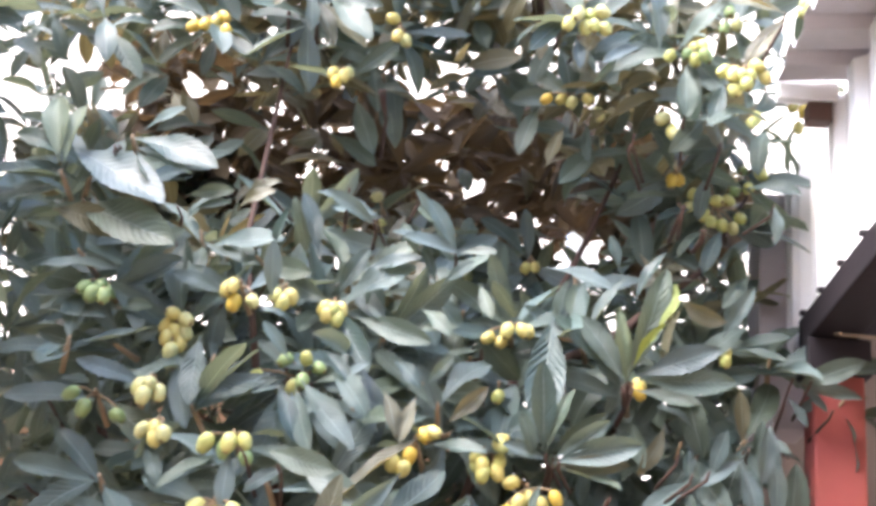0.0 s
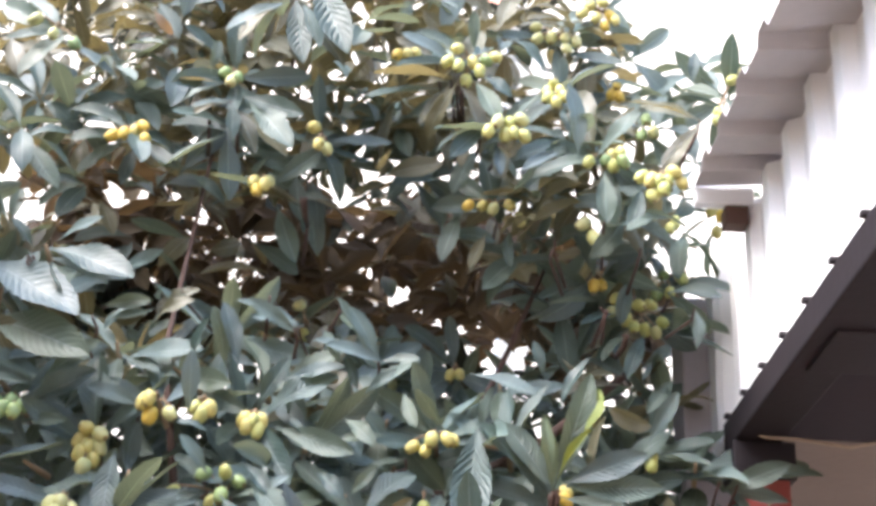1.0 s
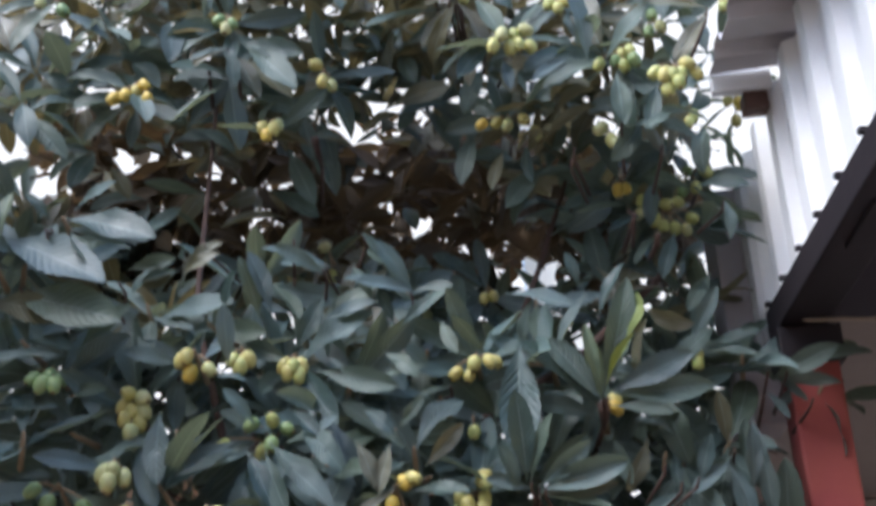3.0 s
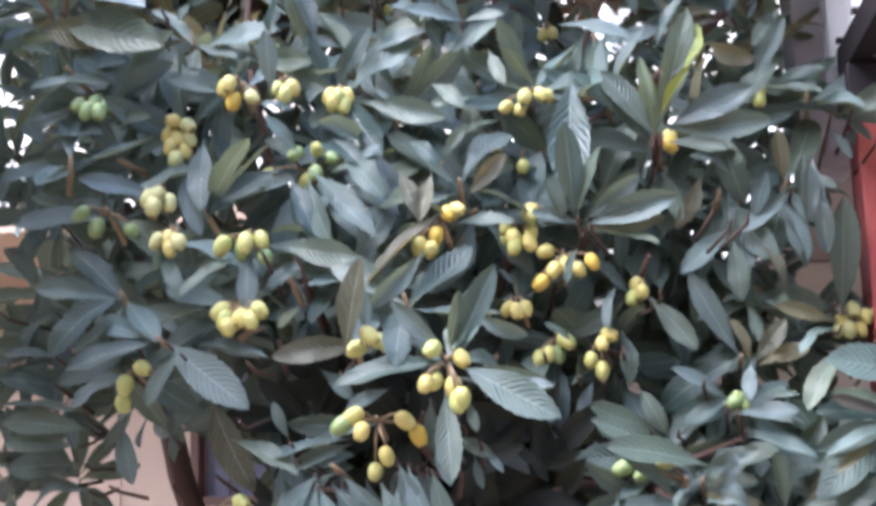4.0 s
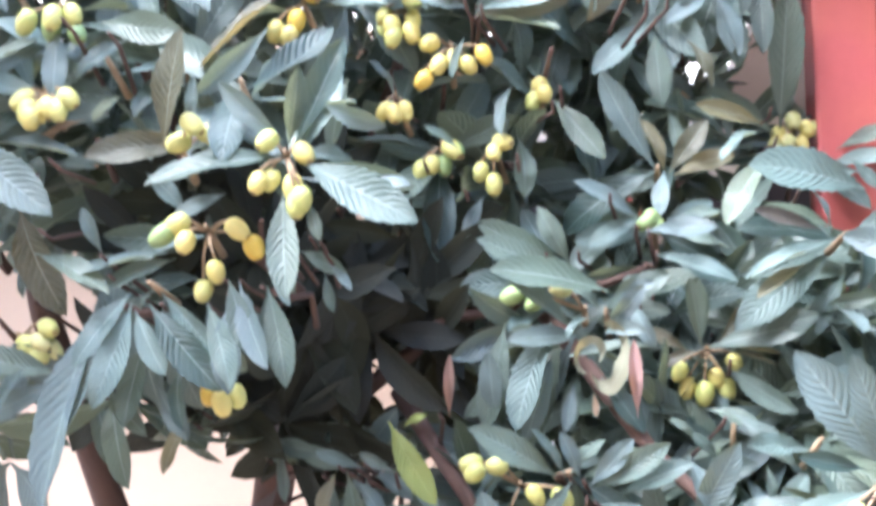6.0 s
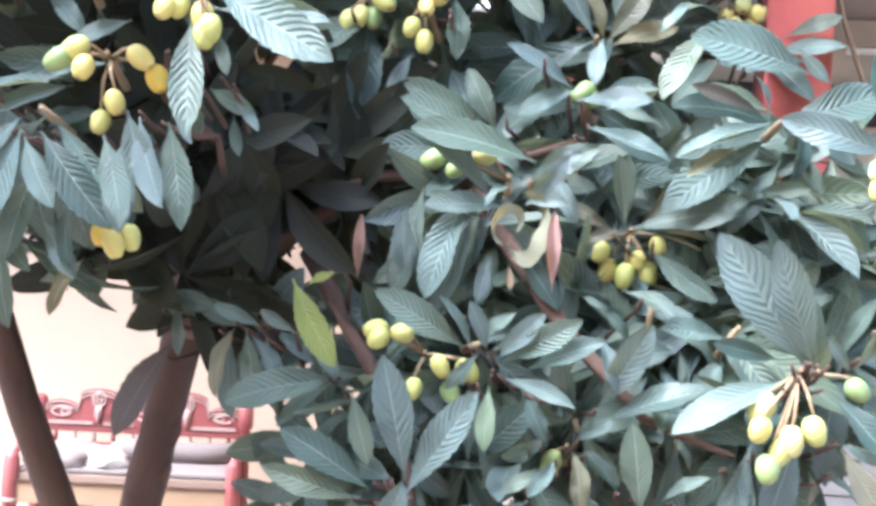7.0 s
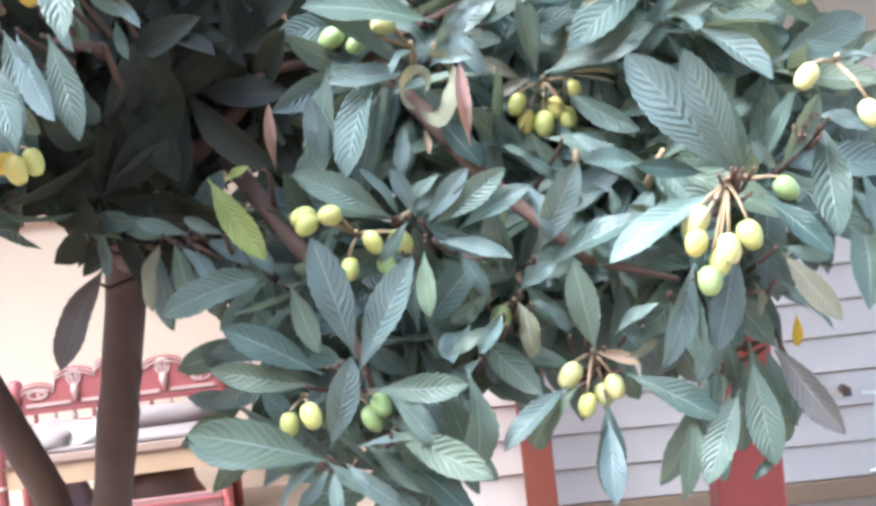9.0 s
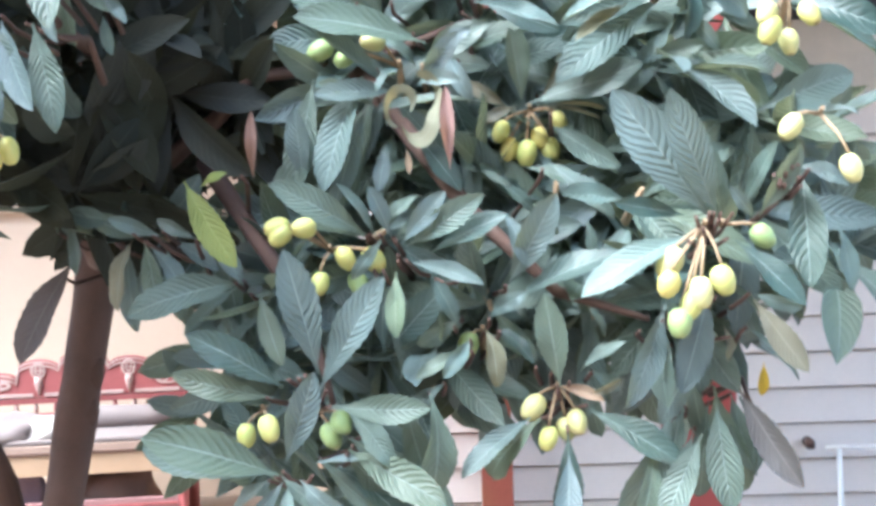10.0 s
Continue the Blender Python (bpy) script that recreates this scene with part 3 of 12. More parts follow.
# unseen; raised this high to cut light from behind the camera
setting(place("wall_rear", box(-14.3, 9, -4.3, -4.0, GROUND_Z, 6.6), CREAM), "tall unseen cream wall added to block light from behind", "wall")

# ---- the loquat tree ----
tree = thing("loquat_tree", "loquat tree with leathery leaf whorls and ripening yellow fruit", "tree")
ACROSS = (-1.0, -0.5, 0.0, 0.5, 1.0)


def leaf_shape(droop, fold, wave, width, stem=0.06, steps=8, teeth=0.0, sway=0.0, curl=0.0):
    """Verts, faces and uvs of a leaf one unit long along +x, with its top side to +z. sway bends it sideways, curl turns it about its rib."""
    verts, faces, uvs = [], [], []
    for i in range(steps + 1):
        u = i / steps
        w = width * (max(u - stem, 0.0) ** 1.2) * (max(1.0 - u, 0.0) ** 0.86) * 3.35 + (0.012 if u <= stem else 0.003)
        w *= 1 + teeth * (1 if i % 2 else -1)
        bend = droop * u
        # the midrib follows an arc that droops towards the tip
        cx = math.sin(bend) / droop if abs(droop) > 1e-3 else u
        cz = (math.cos(bend) - 1) / droop if abs(droop) > 1e-3 else 0.0
        roll = curl * u
        for a in ACROSS:
            lift = fold * abs(a) ** 1.4 * w + wave * w * math.sin(u * 11 + 2.4 * a) * abs(a)
            y = a * w * math.cos(roll) - lift * math.sin(roll)
            h = a * w * math.sin(roll) + lift * math.cos(roll)
            verts.append((cx + h * math.sin(bend), y + sway * u * u, cz + h * math.cos(bend)))
            uvs.append((u, a))
    n = len(ACROSS)
    for i in range(steps):
        for j in range(n - 1):
            faces.append((i * n + j, (i + 1) * n + j, (i + 1) * n + j + 1, i * n + j + 1))
    return verts, faces, uvs


def leaf_mesh(name, shape, mat):
    verts, faces, uvs = shape
    me = bpy.data.meshes.new(name)
    me.from_pydata(verts, [], faces)
    layer = me.uv_layers.new(name="UVMap")
    for loop in me.loops:
        layer.data[loop.index].uv = uvs[loop.vertex_index]
    me.polygons.foreach_set("use_smooth", [True] * len(me.polygons))
    me.materials.append(mat)
    return me


BENDS = ((0.35, 0.32, 0.08, 0.200), (0.8, 0.28, 0.13, 0.212), (0.15, 0.45, 0.07, 0.185), (1.1, 0.3, 0.16, 0.205), (0.5, 0.62, 0.10, 0.195), (-0.3, 0.4, 0.08, 0.190), (1.5, 0.6, 0.18, 0.200))
SHAPES = [leaf_shape(d, f, w, wd, sway=0.06 * (-1) ** k, curl=0.25 * (k % 3 - 1)) for k, (d, f, w, wd) in enumerate(BENDS)]
# the leaves of the outer shoots: finer, with toothed and waved margins, in three bends to each side
FINE = [leaf_shape(d, f, w * 1.5, wd * broad, 0.05, 22, 0.035, sway, curl)
        for broad, sway, curl in ((1.0, 0.05, 0.3), (0.9, -0.09, -0.4), (1.06, 0.02, -0.15)) for d, f, w, wd in BENDS]
KINDS = {"leaf": LEAF, "olive": OLIVE, "young": YOUNG, "lime": LIME, "yellow": YELLOW, "dry": DRY, "pink": PINK, "bronze": BRONZE, "pale": PALE}
MESHES = {}


def leaf_data(kind, k):
    if (kind, k) not in MESHES:
        MESHES[kind, k] = leaf_mesh("leaf", FINE[k], KINDS[kind])
    return MESHES[kind, k]


def leaf_frame(base, way, up, size, twist=0.0):
    """The pose of a leaf from its base along way, its top towards up."""
    x = Vector(way).normalized()
    z = (Vector(up) - x * Vector(up).dot(x)).normalized()
    y = z.cross(x)
    m = Matrix((x, y, z)).transposed().to_4x4() @ Matrix.Rotation(twist, 4, "X")
    return Matrix.Translation(base) @ m @ Matrix.Scale(size, 4)


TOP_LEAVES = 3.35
# points kept clear in the camera's view, and their directions to its path
FRUIT_AT, VIEW_WAY = [], []


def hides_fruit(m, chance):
    """Whether a leaf at the pose m would cover a fruit or front leaf from the camera's path; most such leaves are left
    out.
    """
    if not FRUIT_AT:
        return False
    at, way = np.array(FRUIT_AT), np.array(VIEW_WAY)
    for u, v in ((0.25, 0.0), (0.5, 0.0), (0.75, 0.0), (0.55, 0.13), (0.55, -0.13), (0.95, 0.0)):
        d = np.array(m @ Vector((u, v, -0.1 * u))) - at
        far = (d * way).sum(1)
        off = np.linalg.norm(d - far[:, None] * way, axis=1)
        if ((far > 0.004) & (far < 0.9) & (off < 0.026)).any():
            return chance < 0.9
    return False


def inside(p, ring):
    hit = False
    for (x0, z0), (x1, z1) in zip(ring, ring[1:] + ring[:1]):
        if (z0 > p[1]) != (z1 > p[1]) and p[0] < x0 + (p[1] - z0) / (z1 - z0) * (x1 - x0):
            hit = not hit
    return hit


# openings kept to fit the camera's view: onto the wall and the sky (share 1; 2 where it is quite clear), or into the
# dark-toned inner leaves.
# Each has the camera position that it is seen from, the share of leaves that it lacks, and its outline in x and z at y
# = 3.2
GAPS = [
    ((0.17, 0.54, 1.64), 1.00, [(-1.16, 1.81), (-1.08, 1.86), (-0.98, 1.83), (-0.91, 1.73), (-0.90, 1.61), (-1.07, 1.62), (-1.15, 1.63)]),
    ((0.24, 0.66, 1.59), 1.00, [(-0.94, 1.42), (-0.83, 1.45), (-0.69, 1.45), (-0.53, 1.49), (-0.53, 1.33), (-0.95, 1.33)]),
    ((0.34, 0.83, 1.41), 1.00, [(-0.62, 1.48), (-0.53, 1.50), (-0.47, 1.38), (-0.50, 1.11), (-0.78, 1.14), (-0.75, 1.42)]),
    ((0.02, 0.05, 1.77), 1.00, [(-0.12, 4.67), (0.06, 4.65), (0.03, 4.19), (-0.06, 4.23), (-0.11, 4.38)]),
    ((0.02, 0.05, 1.77), 1.00, [(-1.30, 4.19), (-1.19, 4.24), (-1.15, 4.01), (-1.29, 4.05)]),
    ((0.02, 0.05, 1.77), 1.00, [(-1.27, 4.79), (-1.09, 4.77), (-1.06, 4.52), (-1.21, 4.53)]),
    ((0.02, 0.05, 1.77), 0.90, [(-1.16, 3.37), (-0.77, 3.35), (-0.44, 3.33), (-0.15, 3.33), (-0.00, 3.19), (0.08, 3.04), (-0.02, 2.96), (-0.32, 2.97), (-0.47, 3.08), (-0.72, 3.06), (-0.89, 2.96), (-1.03, 3.15)]),
    ((0.02, 0.05, 1.77), 0.80, [(0.30, 2.99), (0.57, 3.00), (0.56, 2.86), (0.38, 2.80), (0.29, 2.87)]),
    ((0.17, 0.54, 1.64), 0.90, [(-0.27, 1.92), (-0.08, 1.89), (-0.09, 1.69), (-0.14, 1.48), (-0.39, 1.48), (-0.36, 1.70)]),
    ((0.34, 0.83, 1.41), 0.92, [(-0.44, 1.93), (-0.02, 1.87), (-0.05, 1.63), (-0.15, 1.54), (-0.29, 1.52), (-0.46, 1.54), (-0.47, 1.74)]),
    ((0.24, 0.66, 1.59), 1.00, [(-0.30, 1.61), (-0.23, 1.68), (-0.21, 1.62), (-0.16, 1.58), (-0.27, 1.51)]),
    ((0.24, 0.66, 1.59), 1.00, [(-0.05, 1.67), (0.01, 1.68), (0.00, 1.62), (-0.04, 1.63)]),
    ((0.01, 0.03, 1.75), 2.00, [(-1.078, 3.390), (-1.100, 3.344), (-1.149, 3.351), (-1.163, 3.379), (-1.144, 3.437), (-1.105, 3.419)]),
    ((0.01, 0.03, 1.75), 2.00, [(-0.916, 3.387), (-0.923, 3.354), (-0.943, 3.355), (-0.975, 3.379), (-0.955, 3.414), (-0.930, 3.409)]),
    ((0.01, 0.03, 1.75), 2.00, [(-1.016, 3.369), (-1.013, 3.348), (-1.029, 3.346), (-1.046, 3.379), (-1.044, 3.397), (-1.025, 3.397)]),
    ((0.01, 0.03, 1.75), 2.00, [(-0.826, 3.331), (-0.836, 3.302), (-0.858, 3.311), (-0.864, 3.323), (-0.860, 3.337), (-0.843, 3.346)]),
    ((0.01, 0.03, 1.75), 2.00, [(-0.619, 3.280), (-0.630, 3.250), (-0.664, 3.248), (-0.675, 3.266), (-0.659, 3.290), (-0.633, 3.285)]),
    ((0.01, 0.03, 1.75), 2.00, [(-0.702, 3.176), (-0.706, 3.166), (-0.726, 3.163), (-0.732, 3.174), (-0.735, 3.194), (-0.717, 3.197)]),
    ((0.01, 0.03, 1.75), 2.00, [(-0.735, 3.104), (-0.745, 3.095), (-0.765, 3.090), (-0.776, 3.104), (-0.767, 3.131), (-0.754, 3.133)]),
    ((0.01, 0.03, 1.75), 2.00, [(-0.451, 3.425), (-0.456, 3.374), (-0.482, 3.372), (-0.497, 3.416), (-0.489, 3.442), (-0.470, 3.448)]),
    ((0.01, 0.03, 1.75), 2.00, [(-0.347, 3.417), (-0.366, 3.407), (-0.402, 3.403), (-0.407, 3.417), (-0.399, 3.440), (-0.370, 3.437)]),
    ((0.01, 0.03, 1.75), 2.00, [(-0.387, 3.373), (-0.395, 3.355), (-0.423, 3.355), (-0.439, 3.368), (-0.424, 3.384), (-0.407, 3.383)]),
    ((0.01, 0.03, 1.75), 2.00, [(-0.238, 3.108), (-0.256, 3.077), (-0.308, 3.074), (-0.314, 3.106), (-0.301, 3.127), (-0.264, 3.123)]),
    ((0.01, 0.03, 1.75), 2.00, [(-0.334, 3.170), (-0.335, 3.149), (-0.367, 3.153), (-0.372, 3.168), (-0.366, 3.181), (-0.337, 3.187)]),
    ((0.01, 0.03, 1.75), 2.00, [(-0.151, 3.117), (-0.164, 3.102), (-0.183, 3.103), (-0.192, 3.113), (-0.183, 3.125), (-0.160, 3.127)]),
    ((0.01, 0.03, 1.75), 2.00, [(0.103, 2.934), (0.066, 2.892), (0.032, 2.888), (-0.011, 2.918), (0.012, 2.962), (0.075, 2.963)]),
    ((0.01, 0.03, 1.75), 2.00, [(0.016, 3.161), (0.009, 3.133), (-0.002, 3.133), (-0.010, 3.163), (-0.001, 3.185), (0.009, 3.179)]),
    ((0.01, 0.03, 1.75), 2.00, [(-0.844, 2.974), (-0.863, 2.958), (-0.885, 2.958), (-0.892, 2.971), (-0.881, 2.982), (-0.859, 2.980)]),
    ((0.01, 0.03, 1.75), 2.00, [(-0.488, 3.032), (-0.495, 3.020), (-0.504, 3.022), (-0.515, 3.032), (-0.512, 3.044), (-0.498, 3.042)]),
    ((0.01, 0.03, 1.75), 2.00, [(-0.035, 3.010), (-0.039, 3.000), (-0.056, 2.996), (-0.064, 3.006), (-0.060, 3.022), (-0.041, 3.024)]),
    ((0.24, 0.66, 1.59), 2.00, [(-0.226, 1.647), (-0.234, 1.624), (-0.254, 1.618), (-0.268, 1.635), (-0.255, 1.660), (-0.239, 1.660)]),
    ((0.24, 0.66, 1.59), 2.00, [(-0.169, 1.551), (-0.189, 1.526), (-0.251, 1.535), (-0.273, 1.559), (-0.242, 1.570), (-0.188, 1.574)]),
    ((0.24, 0.66, 1.59), 2.00, [(-0.941, 1.746), (-0.988, 1.720), (-1.047, 1.736), (-1.077, 1.754), (-1.038, 1.807), (-0.973, 1.818)]),
    ((0.24, 0.66, 1.59), 2.00, [(-0.970, 1.645), (-0.984, 1.627), (-1.031, 1.629), (-1.049, 1.653), (-1.021, 1.663), (-0.979, 1.660)]),
    ((0.12, 0.45, 1.63), 2.00, [(-1.053, 1.737), (-1.097, 1.650), (-1.137, 1.656), (-1.181, 1.716), (-1.146, 1.804), (-1.066, 1.811)]),
    ((0.12, 0.45, 1.63), 2.00, [(-1.145, 1.880), (-1.153, 1.818), (-1.206, 1.833), (-1.217, 1.862), (-1.193, 1.912), (-1.163, 1.908)]),
]


def in_gap(m, chance, old=False):
    """Whether a leaf at the pose m would close one of the openings, seen from its camera position. old: a leaf of the
    dark-toned inner fills.
    """
    for (px, py, pz), share, ring in GAPS:
        if chance > share or (old and share < 1):
            continue
        hits = 0
        for u in (0.08, 0.3, 0.5, 0.7, 0.92) if share > 1 else (0.1, 0.5, 0.9):
            p = m @ Vector((u, 0, -0.1 * u))
            k = (3.2 - py) / (p.y - py)
            hits += inside((px + (p.x - px) * k, pz + (p.z - pz) * k), ring)
        if hits > (0 if share > 1 else 1):
            return True
    return False


GREEN_FILL = {"verts": [], "faces": [], "uvs": []}
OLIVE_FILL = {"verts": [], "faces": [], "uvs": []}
BROWN_FILL = {"verts": [], "faces": [], "uvs": []}
SHADE_TONE_FILL = {"verts": [], "faces": [], "uvs": []}
FILL = GREEN_FILL
GROWN = [0]


def fill_leaf(m, k):
    GROWN[0] += 1
    chance = (GROWN[0] * 0.618) % 1.0
    if hides_fruit(m, chance) or in_gap(m, chance, FILL is BROWN_FILL or FILL is SHADE_TONE_FILL):
        return
    verts, faces, uvs = SHAPES[k]
    n = len(FILL["verts"])
    FILL["verts"] += [tuple(m @ Vector(v)) for v in verts]
    FILL["faces"] += [tuple(i + n for i in f) for f in faces]
    FILL["uvs"] += uvs


def one_leaf(parent, base, way, up, size, kind="leaf", k=0, twist=0.0):
    m = leaf_frame(base, way, up, size, twist)
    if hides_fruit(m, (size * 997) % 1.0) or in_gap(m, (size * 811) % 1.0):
        return None
    # the leaves of the top are toned olive for the warm glare there
    if kind == "leaf" and base[2] + 0.3 * ((size * 733) % 1.0) > TOP_LEAVES:
        kind = "olive"
    ob = new("leaf", leaf_data(kind, k + 7 * int(size * 4177 % 3)))
    ob.parent = parent
    ob.matrix_local = m
    return ob


def twig(at, tips):
    """A short woody twig that forks to the leaf bases close to it; the further ones have shoots of their own that lead back into the crown."""
    c, bm = Vector(at), bmesh.new()
    tube([c + Vector((-0.03, 0.16, -0.05)), c], [0.007, 0.005], 6, bm)
    for p in tips:
        p = Vector(p)
        if math.hypot(p.x - c.x, p.z - c.z) < 0.06:
            tube([c, c.lerp(p, 0.5) + Vector((0, 0, -0.008)), p], [0.005, 0.004, 0.003], 5, bm)
        else:
            part("shoot", tube([p.lerp(c, 0.25) + Vector((0, 0.14, -0.03)), p + Vector((0, 0.05, -0.012)), p], [0.005, 0.004, 0.003], 5), BARK, tree)
    return part("twig", bm, BARK, tree)


def whorl(at, axis, seed, angles=(), count=9, size=0.22, kind="leaf", near=True, rise=(-0.3, 0.7)):
    """A whorl of leaves round a shoot tip. angles: degrees round the axis, 0 to the right and 90 upwards; size may be set leaf by leaf
    by giving (angle, size) or (angle, size, rise, kind)."""
    rng = random.Random(seed)
    c, a = Vector(at), Vector(axis).normalized()
    e1 = (Vector((1, 0.12, 0)) - a * a.dot(Vector((1, 0.12, 0)))).normalized()
    e2 = a.cross(e1)
    if e2.z < 0:
        e2 = -e2
    items = list(angles)
    if not items:
        off = rng.random() * 360
        items = [off + 137.5 * i + rng.uniform(-14, 14) for i in range(count)]
    stem = None
    if near:
        stem = part("shoot", tube([c - a * 0.09, c - a * 0.03, c + a * 0.012], [0.008, 0.007, 0.004], 6), STALK, tree)
    for i, item in enumerate(items):
        ang, sz, up, kd = ((item,) if isinstance(item, (int, float)) else tuple(item)) + (None,) * (4 - (1 if isinstance(item, (int, float)) else len(item)))
        sz = sz or size * rng.uniform(0.78, 1.12)
        up = rng.uniform(*rise) if up is None else up
        r = radians(ang)
        way = (math.cos(r) * e1 + math.sin(r) * e2) * math.cos(up) + a * math.sin(up)
        base = c - a * (0.004 + 0.005 * (len(items) - i)) + way * 0.006
        k = rng.choice((0, 0, 1, 1, 2, 3, 4, 5))
        tw = rng.uniform(-0.6, 0.6)
        if near:
            one_leaf(stem, base, way, a, sz, kd or kind, k, tw)
        else:
            fill_leaf(leaf_frame(base, way, a, sz, tw), k)
    return stem


def fruit_shape(long=0.0235, wide=0.0178, seg=12, rings=9):
    verts, faces = [(0, 0, long * 0.96)], []
    for i in range(1, rings):
        t = math.pi * i / rings
        w = wide * (math.sin(t) ** 0.9) * (1 + 0.10 * math.cos(t))
        verts += [(w * math.cos(math.tau * j / seg), w * math.sin(math.tau * j / seg), long * math.cos(t)) for j in range(seg)]
    verts.append((0, 0, -long * 0.88))
    for j in range(seg):
        k = (j + 1) % seg
        faces.append((0, 1 + j, 1 + k))
        for i in range(rings - 2):
            faces.append((1 + i * seg + j, 1 + (i + 1) * seg + j, 1 + (i + 1) * seg + k, 1 + i * seg + k))
        faces.append((1 + (rings - 2) * seg + j, len(verts) - 1, 1 + (rings - 2) * seg + k))
    return verts, faces


FRUITS = {"green": GREEN_FRUIT, "pale": PALE_FRUIT, "lime": LIME_FRUIT, "yellow": YELLOW_FRUIT, "orange": ORANGE_FRUIT}
FRUIT_MESH = {}
for key, mat in FRUITS.items():
    me = bpy.data.meshes.new("fruit")
    v, f = fruit_shape()
    me.from_pydata(v, [], f)
    me.polygons.foreach_set("use_smooth", [True] * len(me.polygons))
    me.materials.append(mat)
    me.materials.append(CALYX)
    # the withered calyx closes the free end
    for poly in me.polygons:
        if len(poly.vertices) == 3 and poly.center.z < 0:
            poly.material_index = 1
    FRUIT_MESH[key] = me


def fruits(at, ripe, places, seed, size=1.0):
    """A panicle: stalks from the shoot tip and a fruit at each (dx, dy, dz) from it. ripe: one colour, or one a fruit, by initials."""
    rng = random.Random(seed)
    c = Vector(at)
    bm = bmesh.new()
    tube([c, c + Vector((0, -0.02, 0.008))], [0.005, 0.004], 5, bm)
    for p in places:
        d = Vector(p)
        mid = d * 0.5 + Vector((0, -0.012, 0.012))
        tube([c, c + mid, c + d + Vector((0, 0, 0.018))], [0.004, 0.003, 0.0025], 5, bm)
    stalk = part("fruit_stalk", bm, STALK, tree)
    names = {"g": "green", "p": "pale", "l": "lime", "y": "yellow", "o": "orange"}
    for i, p in enumerate(places):
        ob = new("fruit", FRUIT_MESH[names[ripe[i % len(ripe)]]])
        ob.parent = stalk
        d = Vector(p)
        FRUIT_AT.append(tuple(c + d))
        VIEW_WAY.append(tuple((Vector((0.08, 0.2, 1.72) if c.z > 1.95 else (0.42, 0.65, 1.45)) - c - d).normalized()))
        tip = (Vector((d.x, d.y * 0.35, d.z)).normalized() * 0.9 + Vector((rng.uniform(-0.45, 0.45), rng.uniform(-0.35, 0.35), rng.uniform(-1.2, -0.3)))).normalized()
        s = size * rng.uniform(0.9, 1.08)
        ob.matrix_local = Matrix.Translation(c + d) @ (-tip).to_track_quat("Z", "Y").to_matrix().to_4x4() @ Matrix.Diagonal((s, s, s * rng.uniform(0.92, 1.08), 1))
    return stalk



def front_leaf(base, tip, k=0, kind="leaf", up=(0, -0.75, 0.6), twist=0.0, slim=1.0):
    """A leaf of the outer crown from its base to its tip; later leaves that would cover it from the camera are left
    out.
    """
    b, t = Vector(base), Vector(tip)
    verts = FINE[k][0]
    c = Vector(verts[-3])
    way, rib = (t - b).normalized(), c.normalized()
    z = (Vector(up) - way * Vector(up).dot(way)).normalized()
    z0 = (Vector((0, 0, 1)) - rib * rib.z).normalized()
    m = Matrix((way, z.cross(way), z)).transposed() @ Matrix((rib, z0.cross(rib), z0))
    size = (t - b).length / c.length
    ob = new("leaf", leaf_data(kind, k))
    ob.parent = tree
    ob.matrix_local = Matrix.Translation(b) @ m.to_4x4() @ Matrix.Rotation(twist, 4, "X") @ Matrix.Diagonal((size, size * slim, size, 1))
    for f in (0.2, 0.45, 0.7, 0.92):
        p = b.lerp(t, f)
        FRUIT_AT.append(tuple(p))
        VIEW_WAY.append(tuple((Vector((0.08, 0.2, 1.72) if b.z > 1.95 else (0.42, 0.65, 1.45)) - p).normalized()))
    return ob


def curled_leaf(at, radius, start, sweep):
    """A pale leaf rolled into a loop that shows its felted underside, its tip tucked inside."""
    verts, faces, uvs = [], [], []
    steps = 30
    for i in range(steps + 1):
        u = i / steps
        a = radians(start - sweep * u)
        r = radius * (1.2 - 0.45 * u ** 1.3 + 0.10 * math.sin(11 * u))
        out, fore = Vector((math.cos(a), 0, math.sin(a))), Vector((0, -1, 0))
        c = Vector(at) + Vector((out.x * r * 0.85, 0.015 - 0.04 * u + 0.01 * math.sin(9 * u), out.z * r * 1.1))
        turn = 0.25 + 0.9 * u + 0.5 * math.sin(7 * u)
        side = (out * math.cos(turn) + fore * math.sin(turn)).normalized()
        half = radius * 0.36 * (math.sin(math.pi * min(1.0, u * 0.97 + 0.03)) ** 0.7) * (1 + 0.12 * math.sin(19 * u))
        for v in (-1, -0.5, 0, 0.5, 1):
            dip = out.lerp(fore, 0.5) * half * (0.22 * v * v + 0.05 * math.sin(17 * u + 3 * v))
            verts.append(tuple(c + side * half * v + dip))
            uvs.append((u, v))
    for i in range(steps):
        for j in range(4):
            q = i * 5 + j
            faces.append((q, q + 1, q + 6, q + 5))
    ob = new("leaf", leaf_mesh("leaf", (verts, faces, uvs), PALE))
    ob.parent = tree
    tagged(ob, "pale curled leaf showing its felted underside")
    return ob


# shoots, leaves and fruit, from the crown down
curled_leaf((0.216, 2.930, 1.617), 0.048, 80, 215)
curled_leaf((0.199, 2.918, 1.621), 0.026, 250, 300)
